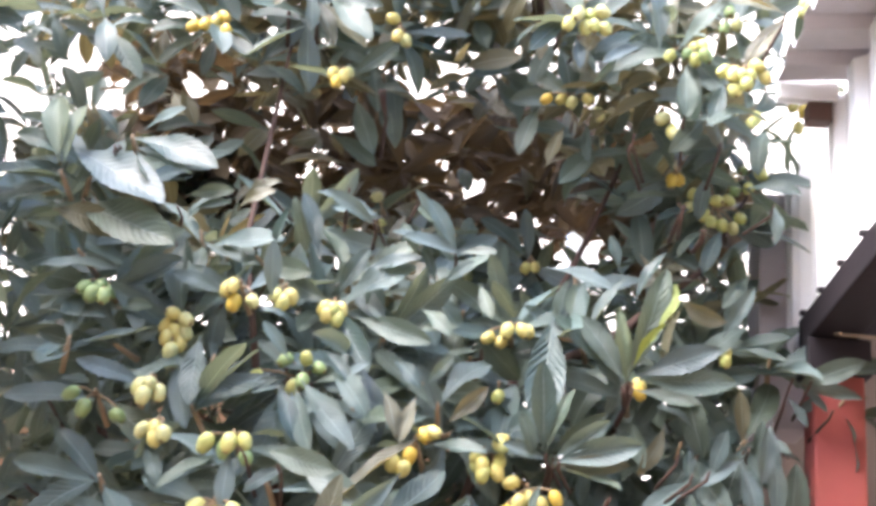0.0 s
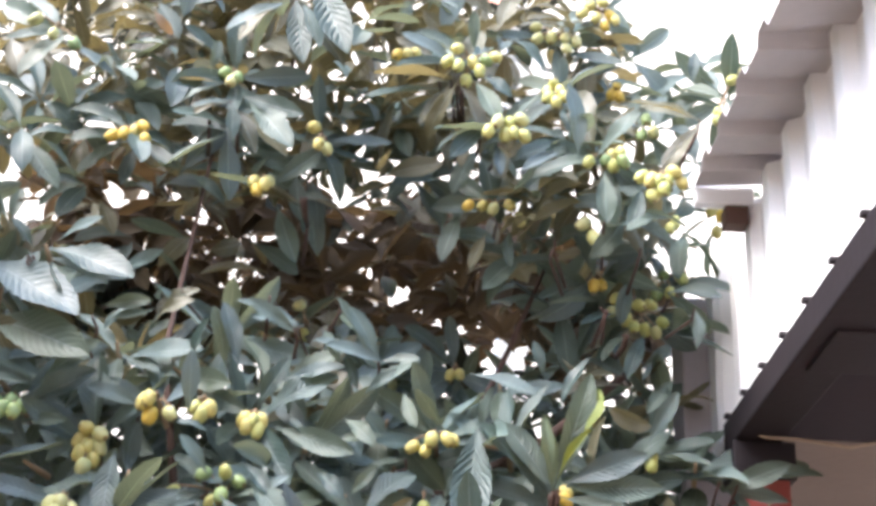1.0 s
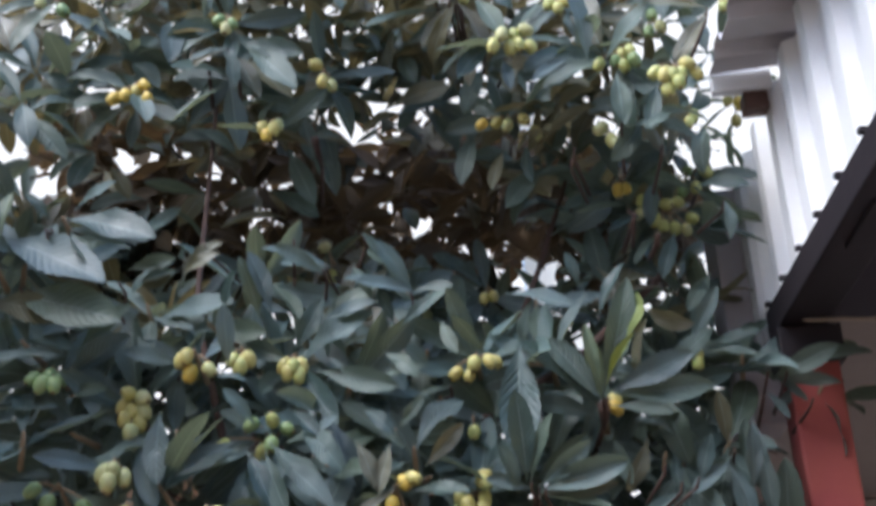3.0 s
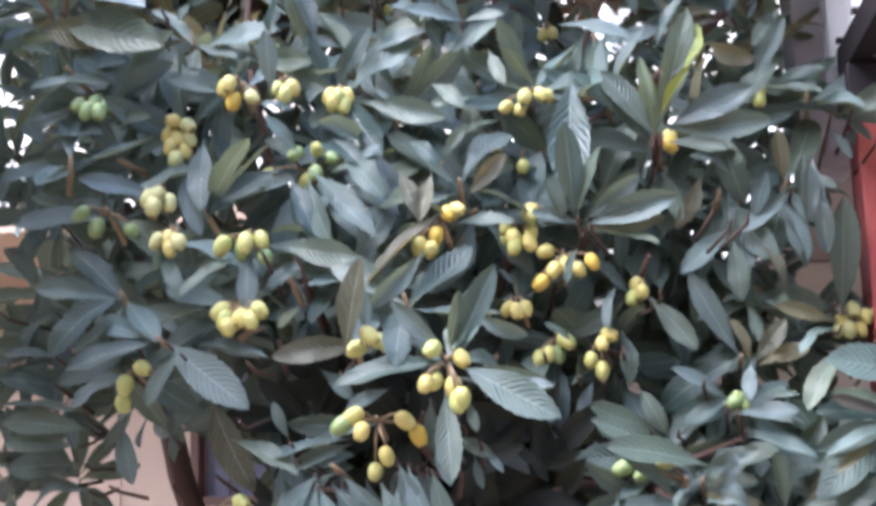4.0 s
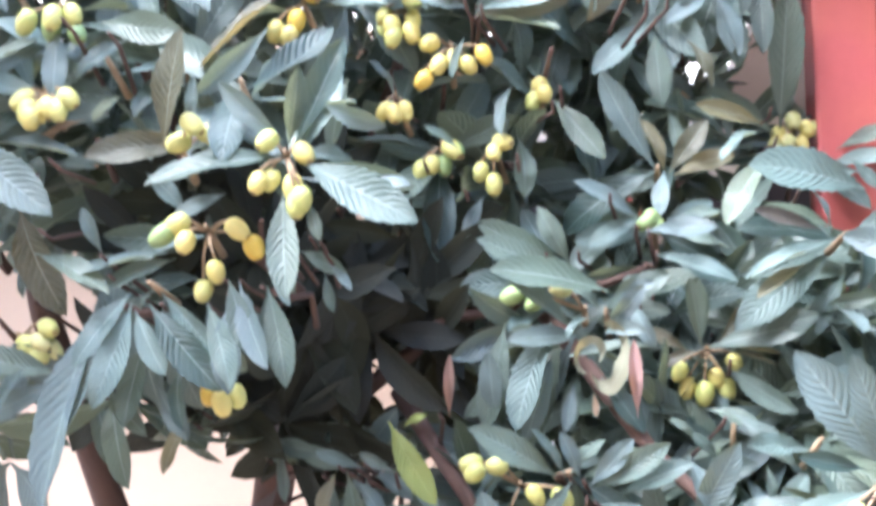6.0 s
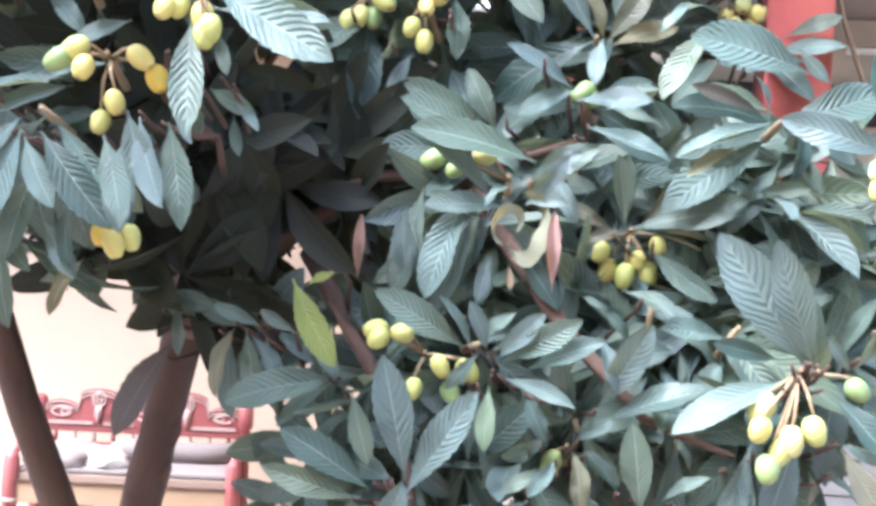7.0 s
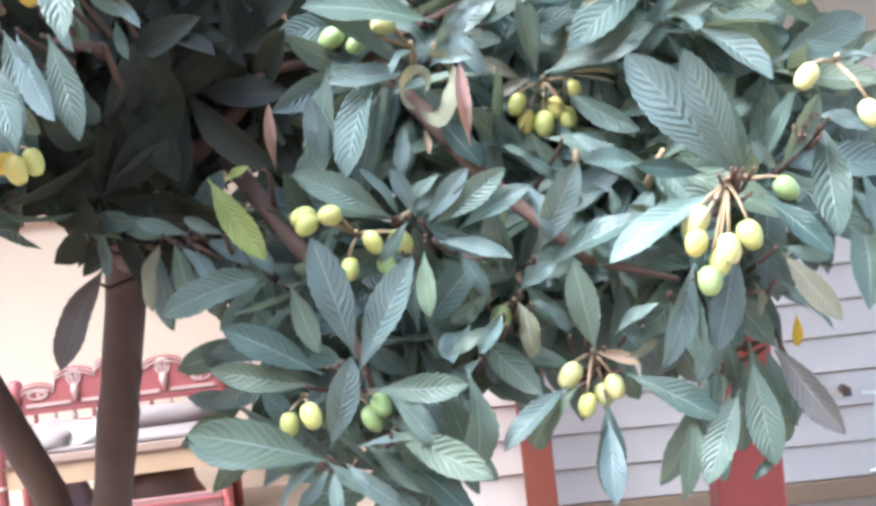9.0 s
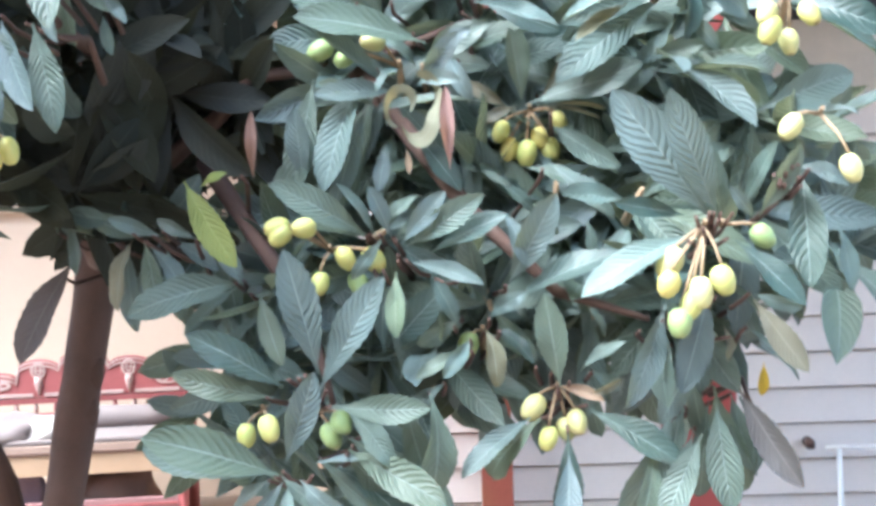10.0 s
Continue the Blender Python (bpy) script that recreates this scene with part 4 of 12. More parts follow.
fruits((-1.066, 3.130, 3.568), "ooyo", [(-0.063, -0.017, -0.037), (-0.021, -0.041, -0.044), (0.005, -0.024, -0.024), (0.031, -0.031, -0.011), (0.046, -0.043, -0.061)], 101)
fruits((-0.675, 3.160, 3.425), "yyop", [(-0.021, -0.042, -0.030), (0.011, -0.046, -0.038), (-0.009, -0.048, -0.058), (0.019, -0.021, -0.016)], 103)
fruits((-0.526, 3.180, 3.592), "yp", [(-0.022, -0.029, 0.010), (0.022, -0.015, -0.056), (0.001, -0.051, -0.060)], 105)
fruits((-0.799, 3.130, 3.766), "gp", [(-0.022, -0.029, -0.017), (0.002, -0.036, -0.050), (0.021, -0.035, -0.037)], 107)
fruits((-1.316, 3.030, 3.846), "pg", [(0.000, -0.033, -0.045), (0.065, -0.021, -0.071), (-0.066, -0.025, 0.010)], 109)
fruits((-0.293, 3.230, 3.925), "oyyo", [(-0.029, -0.049, -0.041), (0.002, -0.048, -0.038), (0.026, -0.035, -0.025)], 111)
fruits((-0.092, 3.080, 3.800), "lllyg", [(-0.041, -0.052, 0.007), (-0.067, -0.049, -0.036), (-0.035, -0.049, -0.051), (0.007, -0.031, -0.026), (0.048, -0.037, -0.021), (-0.012, -0.015, -0.079), (0.027, -0.035, -0.058), (0.073, -0.048, -0.017)], 113)
fruits((0.024, 3.050, 3.570), "lpl", [(0.001, -0.027, -0.011), (0.036, -0.031, -0.003), (0.014, -0.033, -0.048), (0.045, -0.022, -0.051), (-0.031, -0.055, -0.026), (-0.056, -0.050, -0.055), (-0.009, -0.030, -0.054)], 115)
fruits((-0.008, 3.330, 3.458), "ypo", [(-0.037, -0.020, -0.017), (-0.005, -0.049, -0.042), (-0.080, -0.031, -0.023), (0.045, -0.041, -0.024), (0.075, -0.034, -0.068)], 117)
fruits((-0.127, 3.330, 4.344), "yyo", [(-0.024, -0.017, 0.002), (0.013, -0.026, -0.025), (-0.016, -0.022, -0.057), (0.029, -0.049, -0.073), (0.044, -0.025, -0.016), (-0.044, -0.054, -0.042)], 119)
fruits((0.322, 3.530, 4.317), "yyo", [(-0.038, -0.030, -0.001), (0.010, -0.043, 0.006), (0.035, -0.022, -0.032), (-0.014, -0.032, -0.051), (0.052, -0.031, -0.057), (0.016, -0.023, -0.077), (-0.060, -0.037, -0.035)], 121)
fruits((0.168, 3.430, 4.136), "pp", [(-0.065, -0.028, 0.019), (-0.060, -0.053, -0.045), (0.032, -0.046, -0.035), (0.067, -0.048, -0.050), (0.038, -0.048, -0.079), (-0.013, -0.023, -0.019)], 123)
fruits((0.160, 3.230, 3.802), "lyl", [(-0.004, -0.021, 0.009), (0.015, -0.035, -0.023), (-0.021, -0.039, -0.050), (0.003, -0.048, -0.072), (0.029, -0.051, -0.054), (-0.023, -0.024, -0.020)], 125)
fruits((0.382, 3.630, 4.060), "oo", [(0.002, -0.053, -0.013), (0.011, -0.047, -0.050), (-0.014, -0.043, -0.041)], 127)
fruits((0.459, 3.430, 3.809), "gp", [(-0.002, -0.040, -0.003), (0.019, -0.046, -0.053), (-0.016, -0.019, -0.050)], 129)
fruits((0.315, 3.130, 3.524), "lgl", [(-0.061, -0.029, -0.041), (-0.014, -0.031, -0.036), (0.008, -0.034, -0.055), (0.027, -0.049, -0.017), (0.035, -0.052, -0.049), (0.005, -0.016, -0.010)], 131)
fruits((0.439, 3.000, 3.389), "lyl", [(-0.052, -0.016, -0.013), (-0.029, -0.035, -0.032), (-0.008, -0.041, -0.037), (0.016, -0.032, -0.030), (0.034, -0.031, -0.003), (0.004, -0.045, -0.064), (-0.023, -0.022, -0.070), (0.056, -0.020, -0.029)], 133)
fruits((0.703, 3.570, 3.604), "yol", [(-0.037, -0.033, 0.005), (-0.005, -0.044, 0.012), (0.014, -0.019, 0.021), (-0.028, -0.016, -0.032), (-0.002, -0.046, -0.062), (0.030, -0.048, -0.051), (-0.013, -0.019, -0.106), (0.039, -0.035, -0.071)], 135)
fruits((0.730, 3.530, 3.987), "ly", [(-0.025, -0.021, -0.072), (-0.011, -0.044, -0.099), (-0.034, -0.038, -0.114), (0.046, -0.030, 0.064), (0.025, -0.036, 0.044)], 137)
fruits((0.267, 3.230, 3.336), "pl", [(-0.022, -0.038, -0.004), (0.006, -0.032, -0.042), (0.016, -0.049, -0.060)], 139)
fruits((0.531, 3.430, 3.480), "l", [(-0.008, -0.026, -0.047), (0.008, -0.015, -0.023)], 141)
fruits((0.428, 3.530, 3.216), "lpl", [(-0.064, -0.038, 0.018), (-0.033, -0.016, -0.003), (0.009, -0.035, -0.000), (0.043, -0.029, 0.006), (-0.076, -0.027, -0.021), (-0.029, -0.020, -0.042), (0.024, -0.040, -0.082), (0.055, -0.050, -0.093), (-0.008, -0.037, -0.071), (0.076, -0.050, -0.059)], 143)
fruits((0.524, 3.530, 3.321), "gl", [(-0.011, -0.031, -0.001), (0.040, -0.044, -0.014), (-0.032, -0.020, -0.060), (0.004, -0.047, -0.066)], 145)
fruits((0.309, 3.480, 3.296), "o", [(0.012, -0.015, -0.031), (-0.012, -0.024, -0.038)], 147)
fruits((-0.143, 3.190, 2.694), "yyl", [(-0.057, -0.029, -0.044), (-0.021, -0.028, -0.053), (-0.006, -0.054, -0.029), (0.035, -0.048, -0.025), (0.050, -0.032, -0.023)], 200)
fruits((-0.792, 2.830, 2.651), "ypo", [(-0.011, -0.041, -0.016), (0.044, -0.037, -0.051), (-0.007, -0.022, -0.053), (-0.027, -0.028, -0.021)], 202)
fruits((-0.692, 2.890, 2.667), "lyl", [(-0.017, -0.034, -0.030), (0.018, -0.023, -0.028), (-0.000, -0.030, -0.046)], 204)
fruits((-0.582, 2.980, 2.665), "yly", [(-0.025, -0.019, -0.020), (0.003, -0.046, -0.032), (0.020, -0.022, -0.024), (-0.012, -0.047, -0.047), (0.014, -0.038, -0.052)], 205)
fruits((-0.942, 2.870, 2.560), "ypy", [(-0.010, -0.044, 0.009), (0.024, -0.035, -0.004), (-0.027, -0.020, -0.017), (-0.003, -0.032, -0.033), (0.022, -0.023, -0.032), (-0.019, -0.036, -0.052), (0.012, -0.021, -0.061), (-0.001, -0.044, -0.088)], 207)
fruits((-1.134, 2.830, 2.636), "g", [(-0.036, -0.044, -0.026), (-0.001, -0.032, -0.022), (0.027, -0.028, -0.031), (-0.010, -0.055, -0.046), (0.018, -0.049, -0.048)], 209)
fruits((-0.625, 3.780, 3.260), "lp", [(0.012, -0.037, -0.086), (-0.013, -0.040, 0.015)], 211)
fruits((-0.117, 3.730, 3.079), "y", [(-0.015, -0.029, -0.038), (0.015, -0.027, -0.033)], 213)
fruits((-0.329, 3.930, 3.106), "p", [(0.000, -0.019, -0.035)], 215)
fruits((-0.247, 3.230, 2.601), "l", [(-0.017, -0.021, -0.036), (0.016, -0.026, -0.034)], 217)
fruits((-0.162, 3.180, 2.527), "l", [(0.000, -0.016, -0.035)], 218)
fruits((-0.625, 2.930, 2.450), "gl", [(-0.051, -0.027, 0.038), (0.004, -0.043, 0.043), (0.035, -0.023, 0.024), (-0.026, -0.016, -0.026), (0.001, -0.046, -0.017), (-0.122, -0.022, -0.005)], 219)
fruits((0.445, 3.390, 2.725), "l", [(0.001, -0.037, -0.023), (-0.001, -0.044, -0.047)], 221)
fruits((0.175, 3.280, 2.575), "yo", [(0.033, -0.020, -0.003), (0.031, -0.039, -0.029)], 223)
fruits((-0.955, 2.780, 2.391), "pp", [(-0.021, -0.031, -0.028), (0.003, -0.038, -0.022), (0.022, -0.015, -0.037), (-0.004, -0.046, -0.052)], 225)
fruits((-0.912, 2.750, 2.285), "py", [(-0.029, -0.035, -0.029), (-0.000, -0.035, -0.025), (0.026, -0.048, -0.037), (0.004, -0.040, -0.048)], 227)
fruits((-1.096, 2.810, 2.352), "g", [(-0.022, -0.020, -0.040), (0.065, -0.018, -0.053), (-0.044, -0.055, -0.013)], 229)
fruits((-0.733, 2.750, 2.266), "lgl", [(-0.058, -0.033, -0.029), (-0.016, -0.020, -0.039), (0.000, -0.049, -0.028), (0.034, -0.039, -0.021), (0.040, -0.033, -0.056)], 231)
fruits((-0.348, 3.000, 2.331), "yo", [(-0.045, -0.051, -0.070), (-0.008, -0.032, -0.045), (-0.019, -0.051, -0.081), (0.025, -0.037, 0.006), (0.048, -0.049, 0.013)], 233)
fruits((-0.168, 3.120, 2.346), "lyl", [(-0.035, -0.035, -0.025), (-0.016, -0.052, -0.051), (-0.014, -0.052, -0.074), (0.026, -0.051, -0.001), (0.027, -0.019, 0.022), (0.026, -0.041, -0.038), (-0.040, -0.022, -0.050), (0.022, -0.041, -0.065)], 235)
fruits((-0.070, 3.120, 2.254), "yyo", [(-0.040, -0.036, 0.005), (-0.020, -0.052, -0.045), (-0.052, -0.047, -0.073), (0.005, -0.023, -0.029), (0.038, -0.022, -0.041), (0.072, -0.052, -0.030)], 237)
fruits((0.103, 3.220, 2.199), "yl", [(0.012, -0.054, -0.038), (-0.013, -0.045, -0.050), (0.000, -0.026, -0.017)], 239)
fruits((0.644, 3.450, 2.132), "py", [(-0.003, -0.046, -0.003), (0.027, -0.041, -0.022), (0.056, -0.025, -0.021), (-0.035, -0.038, -0.033), (-0.017, -0.046, -0.056), (0.015, -0.034, -0.053), (-0.045, -0.052, -0.058)], 241)
fruits((-0.285, 2.630, 1.956), "ly", [(-0.027, -0.026, 0.022), (0.031, -0.010, 0.002), (-0.025, -0.012, -0.041), (0.012, -0.008, -0.055), (0.032, -0.033, -0.078), (-0.041, -0.032, -0.048), (0.023, -0.029, -0.086)], 243)
fruits((-0.446, 2.710, 1.846), "glyyoyl", [(-0.070, -0.039, -0.010), (-0.046, -0.036, 0.008), (-0.025, -0.050, -0.024), (0.067, -0.050, -0.005), (0.091, -0.036, -0.035), (0.024, -0.035, -0.075), (-0.003, -0.021, -0.105)], 245)
fruits((-0.749, 2.730, 2.108), "ly", [(-0.040, -0.025, -0.016), (-0.006, -0.025, -0.039), (-0.028, -0.031, -0.038), (0.011, -0.032, -0.035), (0.033, -0.038, -0.041), (-0.017, -0.042, -0.055), (0.050, -0.034, -0.020)], 247)
fruits((-0.475, 2.660, 1.978), "l", [(-0.002, -0.017, 0.012), (0.051, -0.016, 0.027), (0.066, -0.018, 0.015), (0.035, -0.053, 0.034)], 249)
fruits((-0.096, 3.150, 2.059), "lgl", [(-0.019, -0.033, -0.045), (0.005, -0.019, -0.044), (0.025, -0.046, -0.016), (-0.041, -0.040, -0.056), (0.031, -0.031, -0.016)], 251)
fruits((0.011, 3.150, 2.049), "yl", [(0.022, -0.045, 0.005), (-0.026, -0.030, -0.052), (0.003, -0.052, -0.017), (0.000, -0.027, -0.078)], 253)
fruits((-0.183, 3.110, 2.155), "y", [(-0.022, -0.023, -0.031), (0.002, -0.036, -0.039), (0.020, -0.024, -0.034)], 255)
fruits((0.327, 3.200, 1.886), "g", [(-0.004, -0.025, 0.015), (0.004, -0.021, 0.000), (-0.013, -0.033, 0.004)], 257)
fruits((0.187, 3.080, 1.711), "gp", [(-0.140, -0.031, 0.030), (-0.045, -0.034, 0.041), (-0.098, -0.029, 0.014)], 259)
fruits((0.420, 3.170, 1.630), "lyl", [(-0.055, -0.041, -0.041), (0.016, -0.032, -0.055), (0.053, -0.020, -0.024), (-0.009, -0.048, -0.084), (-0.040, -0.025, -0.074), (0.035, -0.024, -0.076)], 261)
fruits((-0.822, 2.780, 1.672), "lp", [(0.034, -0.042, -0.017), (0.062, -0.050, -0.012), (0.076, -0.052, 0.014), (0.073, -0.031, -0.023), (0.055, -0.042, -0.031)], 263)
fruits((-0.441, 2.770, 1.590), "oyl", [(-0.009, -0.042, -0.025), (0.015, -0.051, -0.041), (0.033, -0.023, -0.029)], 265)
fruits((-0.986, 2.730, 1.973), "l", [(0.033, -0.047, 0.000), (-0.011, -0.037, -0.034), (-0.022, -0.018, -0.071)], 266)
fruits((0.061, 2.990, 1.385), "lllgl", [(-0.090, -0.022, 0.041), (-0.080, -0.053, 0.027), (-0.016, -0.043, -0.058), (0.049, -0.021, -0.061), (0.079, -0.049, -0.020), (-0.040, -0.042, 0.039), (0.030, -0.037, -0.016)], 276)
fruits((-0.048, 2.890, 1.123), "ll", [(-0.025, -0.034, -0.038), (0.015, -0.045, -0.026)], 277)
fruits((0.036, 2.930, 1.113), "gg", [(0.025, -0.027, -0.040), (0.046, -0.050, -0.015)], 278)
fruits((0.680, 2.830, 1.404), "ypplgl", [(-0.065, -0.053, -0.090), (-0.058, -0.021, -0.058), (-0.015, -0.051, -0.105), (0.020, -0.048, -0.087), (-0.049, -0.047, -0.151), (-0.030, -0.042, -0.125)], 279, 1.08)
fruits((0.707, 2.830, 1.403), "g", [(0.063, -0.015, -0.020)], 280)
fruits((0.446, 2.990, 1.134), "ppl", [(-0.044, -0.037, -0.031), (0.011, -0.019, -0.072), (-0.021, -0.046, -0.084), (0.030, -0.036, -0.058)], 281)
fruits((0.320, 3.030, 1.233), "g", [(-0.027, -0.030, -0.025)], 282)
fruits((0.868, 2.830, 1.574), "pp", [(-0.053, -0.030, -0.022), (0.032, -0.054, -0.091)], 284)
fruits((0.835, 2.880, 1.776), "pl", [(-0.045, -0.053, -0.041), (0.024, -0.045, -0.043), (-0.003, -0.017, -0.083), (-0.041, -0.053, -0.068)], 285)
# leaves of the outer crown
front_leaf((-0.289, 2.620, 1.955), (-0.507, 2.563, 1.906), 0, "leaf", (0.04, -0.80, 0.62), -0.01)
front_leaf((-0.259, 2.620, 1.945), (-0.057, 2.564, 1.831), 0, "leaf", (0.05, -0.80, 0.28), 0.00)
front_leaf((-0.289, 2.620, 1.897), (-0.270, 2.568, 1.714), 2, "leaf", (0.18, -0.80, 0.24), -0.06)
front_leaf((-0.269, 2.620, 1.970), (-0.181, 2.595, 2.143), 2, "leaf", (0.19, -0.80, 0.51), -0.14)
front_leaf((-0.279, 2.620, 1.975), (-0.249, 2.569, 2.091), 4, "leaf", (0.28, -0.80, 0.49), 0.03)
front_leaf((-0.289, 2.620, 1.980), (-0.395, 2.598, 2.078), 7, "leaf", (-0.29, -0.80, 0.44), -0.13)
front_leaf((-0.233, 2.660, 1.950), (-0.072, 2.634, 1.893), 2, "leaf", (-0.15, -0.80, 0.21), 0.40)
front_leaf((-0.245, 2.620, 1.876), (-0.223, 2.607, 1.812), 1, "leaf", (0.05, -0.80, 0.29), -0.08)
front_leaf((-0.236, 2.680, 2.053), (-0.125, 2.657, 1.995), 0, "leaf", (-0.30, -0.80, 0.24), 0.50)
front_leaf((-0.494, 2.620, 1.976), (-0.451, 2.574, 2.168), 14, "olive", (0.03, -0.80, 0.62), -0.13)
front_leaf((-0.456, 2.660, 2.002), (-0.457, 2.641, 2.105), 2, "leaf", (0.15, -0.80, 0.43), -0.90)
front_leaf((-0.307, 2.780, 2.301), (-0.479, 2.752, 2.145), 2, "olive", (0.16, -0.80, 0.38), 0.60)
front_leaf((-0.343, 2.720, 2.201), (-0.458, 2.682, 2.072), 9, "leaf", (0.27, -0.80, 0.58), -0.50)
front_leaf((-0.255, 2.780, 2.332), (-0.165, 2.759, 2.419), 0, "olive", (0.26, -0.80, 0.22), -0.04)
front_leaf((-0.408, 2.780, 2.400), (-0.360, 2.744, 2.283), 8, "olive", (-0.05, -0.80, 0.45), -0.09)
front_leaf((-0.331, 2.780, 2.390), (-0.350, 2.746, 2.272), 0, "olive", (-0.10, -0.80, 0.34), -0.30)
front_leaf((-0.309, 2.780, 2.423), (-0.248, 2.744, 2.484), 0, "leaf", (0.15, -0.80, 0.25), -0.08)
front_leaf((-0.689, 2.830, 2.437), (-0.866, 2.803, 2.338), 2, "leaf", (-0.26, -0.80, 0.56), -0.70)
front_leaf((-0.689, 2.830, 2.425), (-0.784, 2.786, 2.326), 0, "leaf", (-0.19, -0.80, 0.43), 0.15)
front_leaf((-0.671, 2.830, 2.413), (-0.600, 2.782, 2.263), 7, "leaf", (-0.05, -0.80, 0.37), -0.03)
front_leaf((-0.625, 2.830, 2.405), (-0.562, 2.768, 2.239), 0, "leaf", (-0.30, -0.80, 0.59), 0.14)
front_leaf((-0.614, 2.830, 2.422), (-0.475, 2.778, 2.267), 14, "leaf", (0.30, -0.80, 0.21), -0.09)
front_leaf((-0.546, 2.830, 2.452), (-0.428, 2.774, 2.338), 3, "leaf", (0.06, -0.80, 0.46), -0.14)
front_leaf((-0.915, 2.800, 2.451), (-0.857, 2.775, 2.276), 2, "leaf", (-0.04, -0.80, 0.20), 0.03)
front_leaf((-0.569, 2.830, 2.500), (-0.478, 2.794, 2.425), 4, "leaf", (-0.07, -0.80, 0.23), -0.50)
front_leaf((-0.649, 2.830, 2.470), (-0.719, 2.795, 2.553), 0, "leaf", (-0.15, -0.80, 0.47), -0.04)
front_leaf((-0.735, 2.730, 2.226), (-0.730, 2.699, 2.090), 14, "leaf", (0.28, -0.80, 0.42), 0.02)
front_leaf((-0.757, 2.730, 2.216), (-0.875, 2.669, 2.121), 0, "leaf", (-0.19, -0.80, 0.27), 0.12)
front_leaf((-0.937, 2.730, 2.240), (-0.874, 2.691, 2.126), 7, "leaf", (-0.15, -0.80, 0.29), 0.07)
front_leaf((-0.653, 2.730, 2.233), (-0.481, 2.669, 2.171), 0, "leaf", (-0.18, -0.80, 0.63), 0.50)
front_leaf((-0.603, 2.730, 2.198), (-0.677, 2.700, 2.125), 1, "leaf", (-0.05, -0.80, 0.25), -0.30)
front_leaf((-0.815, 2.730, 2.104), (-0.925, 2.697, 2.068), 0, "leaf", (-0.15, -0.80, 0.53), 0.50)
front_leaf((-0.693, 2.760, 2.063), (-0.784, 2.742, 2.028), 8, "dry", (0.19, -0.80, 0.47), 0.50)
front_leaf((-0.480, 2.760, 2.015), (-0.675, 2.704, 1.979), 2, "olive", (0.26, -0.80, 0.64), -0.70)
front_leaf((-0.919, 2.700, 2.033), (-0.710, 2.659, 1.875), 0, "leaf", (0.04, -0.80, 0.58), 0.03)
front_leaf((-0.894, 2.740, 2.028), (-0.674, 2.702, 1.982), 9, "leaf", (0.25, -0.80, 0.29), -0.50)
front_leaf((-0.617, 2.730, 2.097), (-0.657, 2.722, 2.044), 3, "young", (-0.05, -0.80, 0.31), -0.40)
front_leaf((-0.502, 2.700, 1.799), (-0.625, 2.678, 1.745), 0, "leaf", (-0.08, -0.80, 0.46), -0.20)
front_leaf((-0.494, 2.700, 1.812), (-0.677, 2.675, 1.790), 9, "leaf", (-0.22, -0.80, 0.40), 0.80)
front_leaf((-0.635, 2.700, 1.813), (-0.674, 2.673, 1.886), 4, "leaf", (0.11, -0.80, 0.46), -0.60)
front_leaf((-0.760, 2.700, 1.816), (-0.602, 2.656, 1.738), 7, "leaf", (0.25, -0.80, 0.41), -0.04)
front_leaf((-0.839, 2.800, 1.911), (-0.716, 2.757, 1.715), 1, "olive", (-0.28, -0.80, 0.47), -0.13)
front_leaf((-0.426, 2.740, 1.915), (-0.516, 2.727, 1.869), 0, "leaf", (-0.11, -0.80, 0.26), -0.40)
front_leaf((-0.582, 2.760, 1.963), (-0.502, 2.748, 1.897), 1, "leaf", (0.03, -0.80, 0.53), -0.20)
front_leaf((-0.565, 2.660, 1.740), (-0.645, 2.605, 1.615), 0, "leaf", (0.25, -0.80, 0.36), 0.06)
front_leaf((-0.564, 2.660, 1.722), (-0.607, 2.589, 1.547), 7, "leaf", (0.22, -0.80, 0.39), 0.09)
front_leaf((-0.585, 2.690, 1.712), (-0.654, 2.609, 1.516), 2, "leaf", (0.04, -0.80, 0.48), 0.30)
front_leaf((-0.559, 2.660, 1.710), (-0.493, 2.633, 1.600), 14, "leaf", (-0.29, -0.80, 0.23), -0.12)
front_leaf((-0.534, 2.660, 1.720), (-0.398, 2.634, 1.572), 0, "leaf", (-0.15, -0.80, 0.39), -0.05)
front_leaf((-0.432, 2.660, 1.718), (-0.374, 2.602, 1.573), 7, "leaf", (0.12, -0.80, 0.41), -0.01)
front_leaf((-0.395, 2.660, 1.758), (-0.337, 2.623, 1.625), 0, "leaf", (0.01, -0.80, 0.43), -0.06)
front_leaf((-0.347, 2.720, 1.749), (-0.315, 2.701, 1.598), 2, "leaf", (-0.29, -0.80, 0.63), -0.12)
front_leaf((-0.556, 2.700, 1.662), (-0.568, 2.648, 1.513), 0, "leaf", (0.10, -0.80, 0.42), -0.20)
front_leaf((-0.494, 2.700, 1.612), (-0.479, 2.677, 1.506), 1, "leaf", (-0.21, -0.80, 0.48), 0.01)
